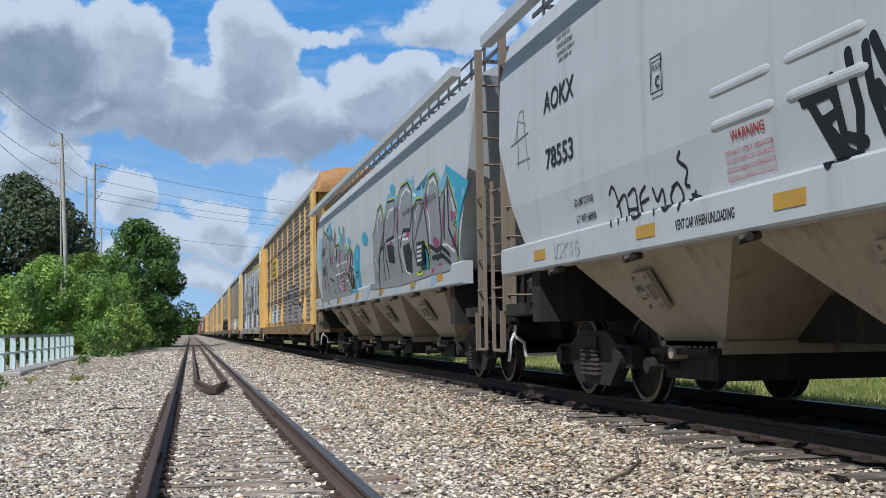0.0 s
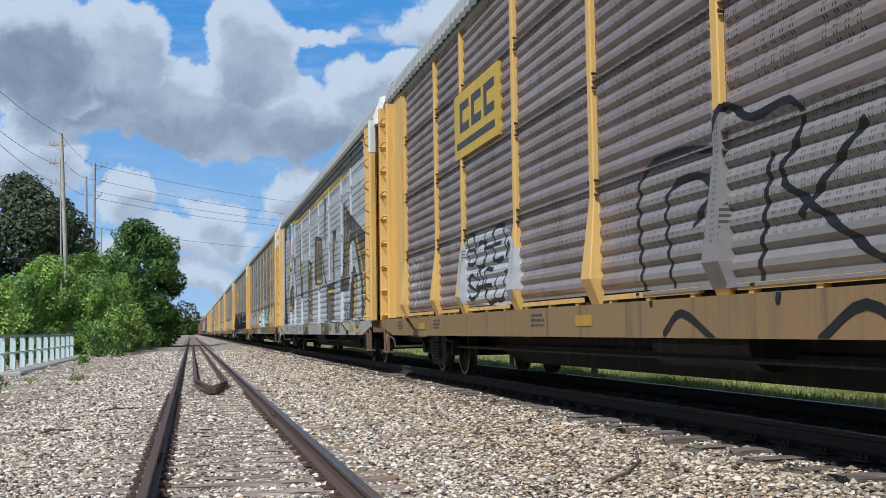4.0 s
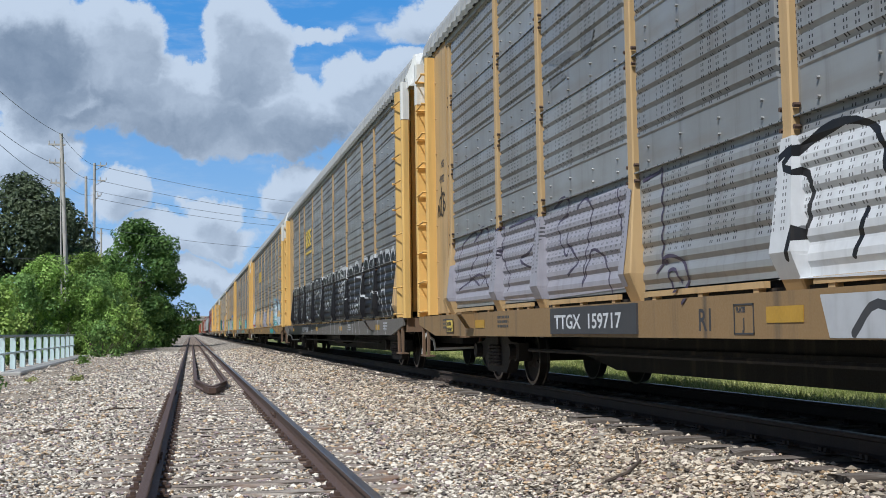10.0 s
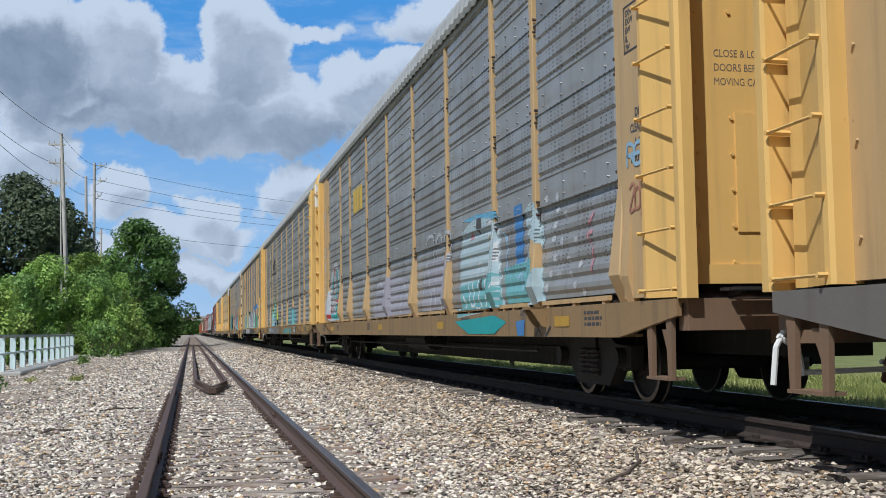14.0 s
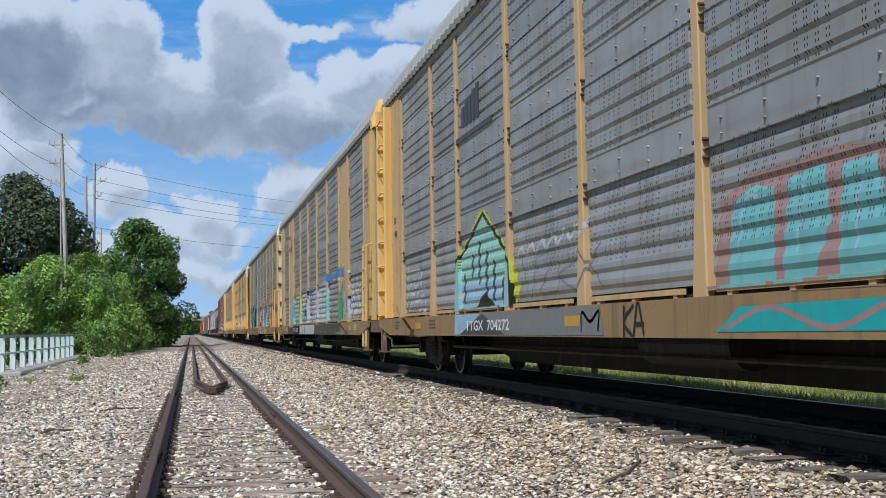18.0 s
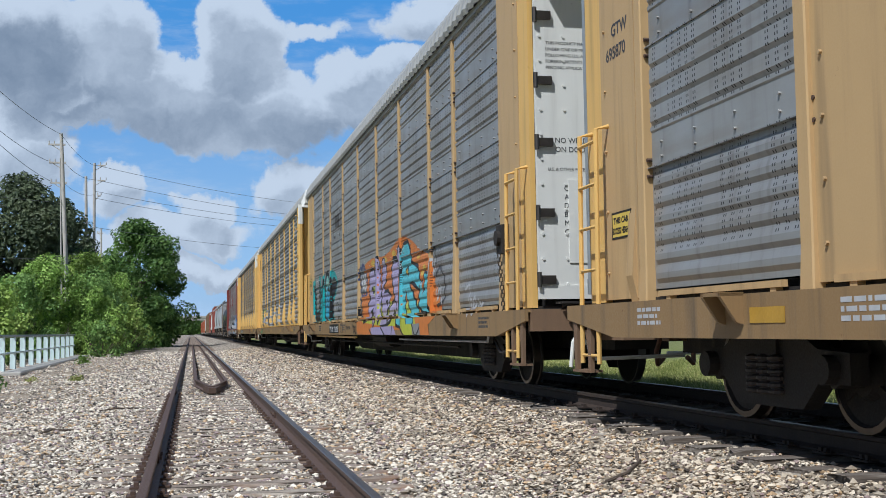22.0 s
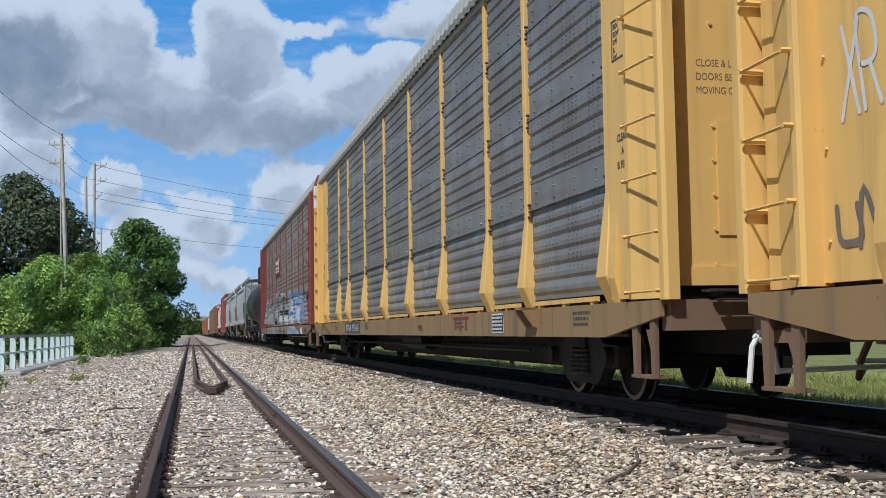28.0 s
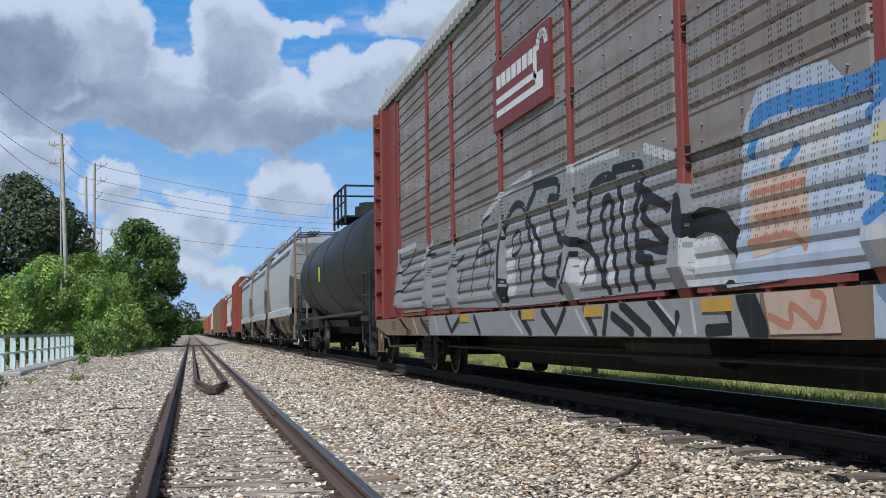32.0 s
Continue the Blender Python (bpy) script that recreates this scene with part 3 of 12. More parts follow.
for (x, z), z2 in zip(((P1.x, 15.4), (P1.x + 0.2, 13.4), (P1.x + 0.2, 11.9)), (15.5, 14.3, 13.0)):
    cable((x, 84, z), (-8.05, 100, z2), 0.35, 0.014)
for z, xe, ze in ((15.55, 26, 19.4), (14.3, 26, 17.6), (13.3, 26, 16.9), (12.7, 26, 16.1), (10.2, 26, 13.2)):
    cable((-8.05, 100, z), (xe, 165, ze), 0.9, 0.017)
cable((P1.x, 84, 6.5), (-14.4, 79, 6.4), 0.1)
cable((P1.x, 84, 10.5), (-14.4, 79, 10.6), 0.1)


# ---- beyond the train ----
def grass_strip():
    rng = np.random.default_rng(21)
    n = 130000
    x, y = 9.0 + 11 * rng.random(n) ** 1.5, rng.uniform(9, 75, n)
    z = ground_height(x)
    h = rng.uniform(0.04, 0.24, n) * (1 + 0.6 * np.sin(x * 1.7) * np.sin(y * 0.8))
    a, w = rng.uniform(0, 6.28, n), rng.uniform(0.006, 0.014, n)
    lean = rng.normal(0, 0.12, (n, 2))
    p = np.stack([x, y, z], -1)
    d = np.stack([np.cos(a) * w, np.sin(a) * w, 0 * a], -1)
    tip = p + np.concatenate([lean, h[:, None]], 1)
    v = np.stack([p - d, p + d, tip], 1).reshape(-1, 3)
    tagged(soup("grass", v, np.arange(3 * n).reshape(-1, 3), GRASS), "tall unmown grass along the far side of the line", "grass", kind="stuff")


def far_woods():
    rng = np.random.default_rng(23)
    clumps = []
    for i in range(330):
        x = rng.uniform(-260, 330)
        clumps.append((x, 900 + rng.uniform(-40, 60), rng.uniform(-1, 7.5) + 2 * math.sin(x * 0.02), rng.uniform(4.5, 7.5)))
    v, f = foliage(rng, clumps, 9, 1.1)
    tagged(soup("far_woods", v, f, LEAF_TREE), "distant dark green wooded hill on the horizon", "woods", kind="stuff")


def overpass():
    o = thing("overpass", "pale concrete road bridge crossing the tracks far away", "bridge")
    part("deck", box(bmesh.new(), -26, 46, 600, 611, 7.6, 9.0), CONCRETE, o)
    part("parapet", box(bmesh.new(), -26, 46, 599.7, 600, 8.8, 9.9), CONCRETE, o)
    for x in (-12, 12.5, 34):
        part("pier", box(bmesh.new(), x - 0.8, x + 0.8, 602, 609, -0.8, 7.6), CONCRETE, o)
    for x0, x1 in ((-200, -26), (46, 240)):
        bm = prism(bmesh.new(), ((-1, 590), (-1, 622), (8.6, 611), (8.6, 600)) and ((590, -1), (622, -1), (611, 8.8), (600, 8.8)), "x", x0, x1)
        part("embankment", bm, LEAF_TREE, o, "grassy green embankment")


grass_strip()
far_woods()
overpass()
for px_, py_ in ((9.6, 33.5), (9.7, 26.5)):
    mk = part("marker_post", box(bmesh.new(), px_ - 0.06, px_ + 0.06, py_ - 0.06, py_ + 0.06, -0.6, 0.62), RUSTY)
    tagged(mk, "short dark marker post standing in the grass", "post", "marker posts")


def dead_branch(pts, r):
    b = part("dead_branch", bent(bmesh.new(), pts, r, 6), BARK)
    tagged(b, "dry crooked stick lying on the gravel", "stick", "sticks on the gravel")


dead_branch(((2.92, 7.8, -0.035), (3.16, 7.98, 0.0), (3.38, 8.3, 0.035), (3.58, 8.85, 0.06)), 0.013)
dead_branch(((-1.9, 15.2, -0.17), (-1.75, 15.5, -0.14), (-1.5, 15.6, -0.16)), 0.012)
dead_branch(((-1.6, 19.2, -0.17), (-1.2, 19.7, -0.15), (-0.8, 19.9, -0.17)), 0.012)


# ---- rolling stock: shared pieces ----
# A car's own space: y along the car, the camera's side at -x, z = 0 on the railhead.
MESHES = {}


def piece(key, name, build, material, parent, m=None, label=""):
    """An object on a mesh that is built once for each key and shared."""
    if key in MESHES:
        ob = new(name, MESHES[key])
        ob.parent = parent
    else:
        ob = part(name, build(), material, parent)
        MESHES[key] = ob.data
    if m is not None:
        ob.matrix_basis = m
    return tagged(ob, label)


HALF_TURN = Matrix.Rotation(math.pi, 4, "Z")
ROLLERS = []           # wheelsets: (object, place along the truck, radius)


def wheelset_mesh(r):
    bm = bmesh.new()
    rod(bm, (-1.05, 0, 0), (1.05, 0, 0), 0.075, 10)
    for s in (-1, 1):
        prof = [(0.69, r + 0.028), (0.715, r + 0.026), (0.725, r), (0.815, r - 0.005), (0.82, r - 0.05), (0.79, r - 0.07), (0.77, 0.17), (0.83, 0.13), (0.83, 0.02)]
        lathe(bm, [(s * u, q) for u, q in [(0.69, 0.05), (0.69, r)] + prof], (0, 0, 0), "x", 28)
        for k in range(3):
            a = k * 2.094
            box(bm, s * 0.775 - 0.02, s * 0.775 + 0.02, -0.03, 0.03, 0.15, r - 0.09, 0, Matrix.Rotation(a, 4, "X"))
    bmesh.ops.recalc_face_normals(bm, faces=bm.faces)
    for f in bm.faces:
        c = f.calc_center_median()
        if math.hypot(c.y, c.z) > r - 0.035:
            f.material_index = 1
    return bm


def truck_frame(s):
    """A cast side frame of a two-axle truck."""
    bm = bmesh.new()
    x = s * 1.0
    out = [(-1.12, 0.36), (-1.12, 0.58), (-0.72, 0.60), (-0.42, 0.74), (0.42, 0.74), (0.72, 0.60), (1.12, 0.58), (1.12, 0.36), (0.72, 0.36), (0.5, 0.16), (-0.5, 0.16), (-0.72, 0.36)]
    prism(bm, out, "x", x - 0.07, x + 0.07)
    for y in (-0.9, 0.9):
        rod(bm, (x, y, 0.46), (x + s * 0.16, y, 0.46), 0.105, 12)
    return bm


def spring_mesh():
    """A coil spring as a ribbed column."""
    prof = [(0.25, 0.03)]
    for k in range(6):
        prof += [(0.255 + k * 0.05, 0.055), (0.265 + k * 0.05, 0.078), (0.285 + k * 0.05, 0.078), (0.297 + k * 0.05, 0.055)]
    bm = lathe(bmesh.new(), prof + [(0.555, 0.03)], (0, 0, 0), "y", 10)
    for v in bm.verts:
        v.co = Vector((v.co.x, v.co.z, v.co.y))
    return bm


def truck(car, y, r=0.38):
    key = ("truck", r)
    t = piece(key, "truck", lambda: box(box(bmesh.new(), -1.1, 1.1, -0.19, 0.19, 0.42, 0.68), -0.2, 0.2, -0.2, 0.2, 0.6, 0.85), TRUCK, car, pose(0, y, 0))
    for s in (-1, 1):
        piece((key, "frame", s), "side_frame", lambda: truck_frame(s), TRUCK, t)
        for y in (-0.17, 0.0, 0.17):
            piece("spring", "spring", spring_mesh, SPRING, t, pose(s * 1.08, y, 0))
    for w in (-0.88, 0.88):
        o = piece(("wheelset", r), "wheelset", lambda: wheelset_mesh(r), [TRUCK, STEEL], t, pose(0, w, r))
        ROLLERS.append((o, w, r))
    return t


def coupler_mesh():
    bm = bmesh.new()
    box(bm, -0.1, 0.1, -0.75, 0.02, 0.78, 0.98)
    prism(bm, ((-0.2, 0.0), (-0.17, 0.28), (-0.05, 0.3), (-0.02, 0.12), (0.1, 0.12), (0.17, 0.26), (0.22, 0.2), (0.2, 0.0)), "z", 0.74, 1.02)
    bent(bm, ((-0.35, -0.15, 0.75), (-0.35, 0.05, 0.5), (-0.25, 0.25, 0.35), (-0.12, 0.38, 0.42)), 0.028)
    return bm


def lever_mesh():
    """The bent uncoupling rod across a car's end."""
    bm = bmesh.new()
    bent(bm, ((-1.45, 0.05, 0.36), (-1.42, 0.05, 0.62), (-1.36, 0.05, 0.72), (-1.36, 0.05, 0.82)), 0.022)
    bent(bm, ((-1.40, 0.05, 0.70), (-1.25, 0.05, 0.60), (-1.22, 0.05, 0.42)), 0.022)
    rod(bm, (-1.24, 0.05, 0.44), (-0.15, 0.05, 0.46), 0.02)
    return bm


def end_gear(car, y, lever=None):
    """Coupler, draft gear and uncoupling rod at both ends of a car."""
    for k, m in enumerate((pose(0, y, 0), HALF_TURN @ pose(0, y, 0))):
        piece("coupler", "coupler", coupler_mesh, RUSTY, car, m, "rusty knuckle coupler with air hose")
        piece(("lever", (lever or WHITE_PAINT).name), "uncoupling_rod", lever_mesh, lever or WHITE_PAINT, car, m @ pose(0, -0.3, 0), "bent painted uncoupling rod")


def stirrup_mesh(m0=0.0):
    bm = bmesh.new()
    for y in (-0.2, 0.2):
        prism(bm, ((y - 0.06, 0.92), (y + 0.06, 0.92), (y + 0.035, 0.33), (y - 0.035, 0.33)), "x", -1.53, -1.49)
    prism(bm, ((-0.22, 0.33), (0.22, 0.33), (0.22, 0.355), (-0.22, 0.355)), "x", -1.56, -1.40)
    prism(bm, ((-0.2, 0.75), (-0.02, 0.75), (-0.2, 0.4)), "x", -1.51, -1.49)
    return bm


# ---- autoracks ----
POSTS = (-11.85, -9.05, -7.15, -4.29, -1.43, 1.43, 4.29, 7.15, 9.05, 11.85)
ROWS = (1.094, 2.203, 3.312, 4.421)
ROW_H = 1.109
SHEET_X = 1.29
RIB_AT = (0.36, 0.535, 0.71, 0.885)


def rib_profile(style, h=ROW_H):
    """(height, outward) pairs of one sheet, from its foot to its top."""
    if style == "rib":
        pts = [(0.0, 0.03), (0.31, 0.03), (0.325, 0.042)]
        for z in RIB_AT:
            pts += [(z, 0.042), (z + 0.006, 0.0), (z + 0.05, 0.042)]
        return pts + [(h, 0.036)]
    pts = [(0.0, 0.0), (0.05, 0.0)]
    n, amp = 6, (0.034 if style == "wave" else 0.022)
    for k in range(n):
        z = 0.06 + k * (h - 0.1) / n
        s = (h - 0.1) / n
        pts += [(z, 0.0), (z + s * 0.25, amp), (z + s * 0.55, amp), (z + s * 0.9, 0.003)]
    return pts + [(h, 0.0)]


def sheet_mesh(width, style, h=ROW_H):
    prof = rib_profile(style, h)
    cols = (0.0, 0.05, 0.10, width - 0.10, width - 0.05, width)
    bm = bmesh.new()
    grid = []
    for i, y in enumerate(cols):
        k = 1.0 if i in (2, 3) else 0.0
        grid.append([bm.verts.new((-(o * k), y, z)) for z, o in prof])
    for A, B2 in zip(grid, grid[1:]):
        for j in range(len(prof) - 1):
            bm.faces.new((A[j], B2[j], B2[j + 1], A[j + 1]))
    # bolts on the flat band and the folded edges
    if style == "rib":
        for z in (0.07, 0.2):
            for u in (0.12, 0.37, 0.63, 0.88):
                rod(bm, (-0.02, width * u, z), (-0.052, width * u, z), 0.014, 6)
    box(bm, 0.0, 0.05, 0.0, width, 0.0, 0.012)
    box(bm, -0.05, 0.0, 0.0, width, h - 0.008, h + 0.004)
    return bm


# (height, half width, outward) down a side post: kneed foot, plain spread foot, straight
POST_SHAPES = {
    "knee": ((5.5, 0.062, 0.06), (2.12, 0.068, 0.06), (1.27, 0.145, 0.15), (0.99, 0.13, 0.03)),
    "plate": ((5.5, 0.066, 0.06), (2.05, 0.072, 0.06), (1.04, 0.135, 0.08), (0.99, 0.135, 0.08)),
    "straight": ((5.5, 0.07, 0.085), (1.30, 0.08, 0.09), (1.02, 0.09, 0.10), (0.99, 0.09, 0.10)),
}


def post_mesh(flare="knee"):
    secs = POST_SHAPES[flare]
    bm = bmesh.new()
    rings = []
    for z, w, o in secs:
        c = 0.012
        rings.append([bm.verts.new(p) for p in ((0.03, -w, z), (-o + c, -w, z), (-o, -w + c, z), (-o, w - c, z), (-o + c, w, z), (0.03, w, z))])
    for A, B2 in zip(rings, rings[1:]):
        for i in range(6):
            bm.faces.new((A[i], A[(i + 1) % 6], B2[(i + 1) % 6], B2[i]))
    bm.faces.new(rings[0]), bm.faces.new(rings[-1])
    return bm


def post_bolt():
    return rod(bmesh.new(), (-0.01, 0, 0), (-0.06, 0, 0), 0.018, 6)


def roof_mesh():
    bm = bmesh.new()
    prof = [(-1.40, 5.42), (-1.43, 5.50), (-1.38, 5.74), (-1.25, 5.95), (-0.9, 6.08), (-0.4, 6.13), (0, 6.14)]
    prof += [(-x, z) for x, z in prof[-2::-1]]
    rings = []
    n = 340
    for i in range(n + 1):
        y = -13.55 + 27.1 * i / n
        k = 0.022 if i % 4 in (1, 2) else 0.0
        rings.append([bm.verts.new((x * (1 + k * (0.6 if z < 5.6 else 0.1)), y, z + k * 0.6)) for x, z in prof])
    for A, B2 in zip(rings, rings[1:]):
        for j in range(len(prof) - 1):
            bm.faces.new((A[j], A[j + 1], B2[j + 1], B2[j]))
    bm.faces.new(rings[0]), bm.faces.new(rings[-1])
    return bm


def roof_cap():
    """The rounded hood over the end doors."""
    bm = bmesh.new()
    n = 6
    rings = []
    for i in range(n + 1):
        a = math.pi / 2 * i / n
        y, drop = 13.5 + 0.42 * math.sin(a), 0.72 * (1 - math.cos(a))
        rings.append([bm.verts.new((x, y, max(5.28, z - drop))) for x, z in ((-1.44, 5.3), (-1.44, 5.52), (-1.27, 5.97), (-0.7, 6.13), (0, 6.17), (0.7, 6.13), (1.27, 5.97), (1.44, 5.52), (1.44, 5.3))])
    for A, B2 in zip(rings, rings[1:]):
        for j in range(8):
            bm.faces.new((A[j], A[j + 1], B2[j + 1], B2[j]))
    bm.faces.new(rings[0]), bm.faces.new(rings[-1])
    return bm


def ladder_panel(s):
    """The slanted plate behind a corner ladder; s is the end of the car."""
    bm = bmesh.new()
    out = [(-1.30, 12.79), (-1.50, 12.78), (-1.53, 12.80), (-1.53, 12.86), (-1.39, 13.30), (-1.39, 13.46), (-1.36, 13.46), (-1.36, 13.28), (-1.48, 12.85), (-1.30, 12.85)]
    prism(bm, [(x, s * y) for x, y in out], "z", 1.02, 5.36)
    return bm


def corner_post(s):
    bm = prism(bmesh.new(), [(x, s * y) for x, y in ((-1.53, 13.5), (-1.55, 13.53), (-1.55, 13.62), (-1.52, 13.65), (-1.42, 13.65), (-1.36, 13.5))], "z", 1.0, 5.4)
    return bm


def end_plate(s):
    bm = box(bmesh.new(), -1.37, -1.28, min(s * 11.95, s * 12.82), max(s * 11.95, s * 12.82), 1.04, 5.45)
    prism(bm, ((-1.37, 1.9), (-1.42, 1.25), (-1.36, 0.99), (-1.30, 0.99)), "y", min(s * 12.0, s * 12.16), max(s * 12.0, s * 12.16))
    for z in (1.3, 1.9, 2.5, 3.1, 3.7, 4.3, 4.9):
        rod(bm, (-1.36, s * 12.7, z), (-1.39, s * 12.7, z), 0.017, 6)
    return bm


def rung_mesh(s):
    bm = bmesh.new()
    rod(bm, (-1.575, s * 12.84, 0), (-1.545, s * 13.47, 0.0), 0.013, 6)
    rod(bm, (-1.50, s * 12.84, 0), (-1.60, s * 12.84, 0), 0.02, 6)
    rod(bm, (-1.38, s * 13.47, 0), (-1.57, s * 13.47, 0), 0.02, 6)
    return bm


def door_mesh(style):
    """One leaf of an end door, standing on the -x half."""
    bm = bmesh.new()
    box(bm, -1.33, -0.01, 13.36, 13.44, 1.12, 5.35)
    if style == "flat":
        for z in np.arange(1.3, 5.2, 0.3):
            for x in (-1.28, -0.98, -0.68, -0.38, -0.08):
                if 2.65 < z < 3.2 and -1.1 < x < -0.5:
                    continue
                rod(bm, (x, 13.43, z), (x, 13.455, z), 0.018, 6)
        box(bm, -0.95, -0.3, 13.43, 13.455, 1.55, 2.55)
        box(bm, -1.33, -0.02, 13.43, 13.46, 1.12, 1.28)
    else:
        for x in (-1.30, -0.95, -0.6, -0.25):
            box(bm, x, x + 0.08, 13.43, 13.50, 1.12, 5.2)
    return bm


def sill_mesh():
    """The side sill, which tapers towards the ends."""
    web = ((-13.5, 1.0), (-13.5, 0.86), (-12.2, 0.68), (12.2, 0.68), (13.5, 0.86), (13.5, 1.0))
    bm = prism(bmesh.new(), web, "x", -1.545, -1.50)
    box(bm, -1.50, -1.30, -12.2, 12.2, 0.68, 0.71)
    box(bm, -1.50, -1.30, -13.5, 13.5, 0.965, 1.0)
    return bm


def end_sill_mesh():
    """The beam, step and draft box across a car's end."""
    bm = box(bmesh.new(), -1.47, 1.47, 13.38, 13.56, 0.74, 1.0)
    prism(bm, ((-0.55, 13.2), (0.55, 13.2), (0.4, 13.72), (-0.4, 13.72)), "z", 0.62, 1.04)
    return bm


def end_step_mesh():
    bm = bmesh.new()
    for k in range(4):
        box(bm, -1.15, 1.15, 13.48 + k * 0.07, 13.53 + k * 0.07, 1.06, 1.085)
    for x in (-1.05, 0.0, 1.05):
        prism(bm, ((13.46, 1.0), (13.75, 1.06), (13.46, 1.06)), "x", x - 0.02, x + 0.02)
    return bm


def under_mesh():
    bm = bmesh.new()
    box(bm, -0.35, 0.35, -13.3, 13.3, 0.5, 0.98)
    prism(bm, ((-9.0, 0.52), (-7.2, 0.26), (7.2, 0.26), (9.0, 0.52)), "x", -0.4, 0.4)
    for y in (-10.2, 10.2):
        box(bm, -1.35, 1.35, y - 0.3, y + 0.3, 0.72, 0.98)
    for y in (-7, -3.5, 0, 3.5, 7):
        box(bm, -1.4, 1.4, y - 0.08, y + 0.08, 0.66, 0.97)
    box(bm, -1.3, 1.3, -13.4, 13.4, 0.93, 1.04)
    rod(bm, (-0.95, -1.5, 0.62), (-0.95, 0.4, 0.62), 0.22, 12)
    rod(bm, (-1.15, -8.5, 0.5), (-1.15, 8.3, 0.5), 0.025, 6)
    box(bm, 0.5, 1.1, 1.5, 2.4, 0.42, 0.8)
    return bm


def bracket_mesh():
    """A tie-down bracket that stands out of the side sill."""
    bm = bmesh.new()
    prism(bm, ((-1.54, 0.78), (-1.60, 0.80), (-1.72, 0.98), (-1.72, 1.01), (-1.54, 1.01)), "y", -0.16, -0.12)
    prism(bm, ((-1.54, 0.78), (-1.60, 0.80), (-1.72, 0.98), (-1.72, 1.01), (-1.54, 1.01)), "y", 0.12, 0.16)
    box(bm, -1.72, -1.54, -0.16, 0.16, 0.985, 1.012)
    return bm


def toe_board(w):
    """The board on the sill's edge under a side panel."""
    bm = box(bmesh.new(), -1.37, -1.32, 0.36, w - 0.30, 1.04, 1.09)
    for y in (0.5, w / 2, w - 0.5):
        box(bm, -1.36, -1.30, y - 0.04, y + 0.04, 0.995, 1.05)
    return bm


def plate_bar(bm, y0, y1, z0, z1, x=1.5475, t=0.004):
    return box(bm, -x - t, -x, y0, y1, z0, z1)


def side_plate(w):
    bm = box(bmesh.new(), -0.05, 0.03, 0.0, w, 1.05, 5.45)
    for z in np.arange(1.3, 5.2, 0.42):
        for y in (0.15, w / 2, w - 0.15):
            rod(bm, (-0.045, y, z), (-0.072, y, z), 0.018, 6)
    return bm


def grab_ladder(s):
    """A short ladder frame standing out beside the end door."""
    bm = bmesh.new()
    for y in (12.65, 13.12):
        bent(bm, ((-1.36, s * y, 2.75), (-1.50, s * y, 2.72), (-1.52, s * y, 0.42)), 0.025)
    for k in range(6):
        rod(bm, (-1.515, s * 12.65, 0.5 + k * 0.42), (-1.515, s * 13.12, 0.5 + k * 0.42), 0.018, 6)
    return bm


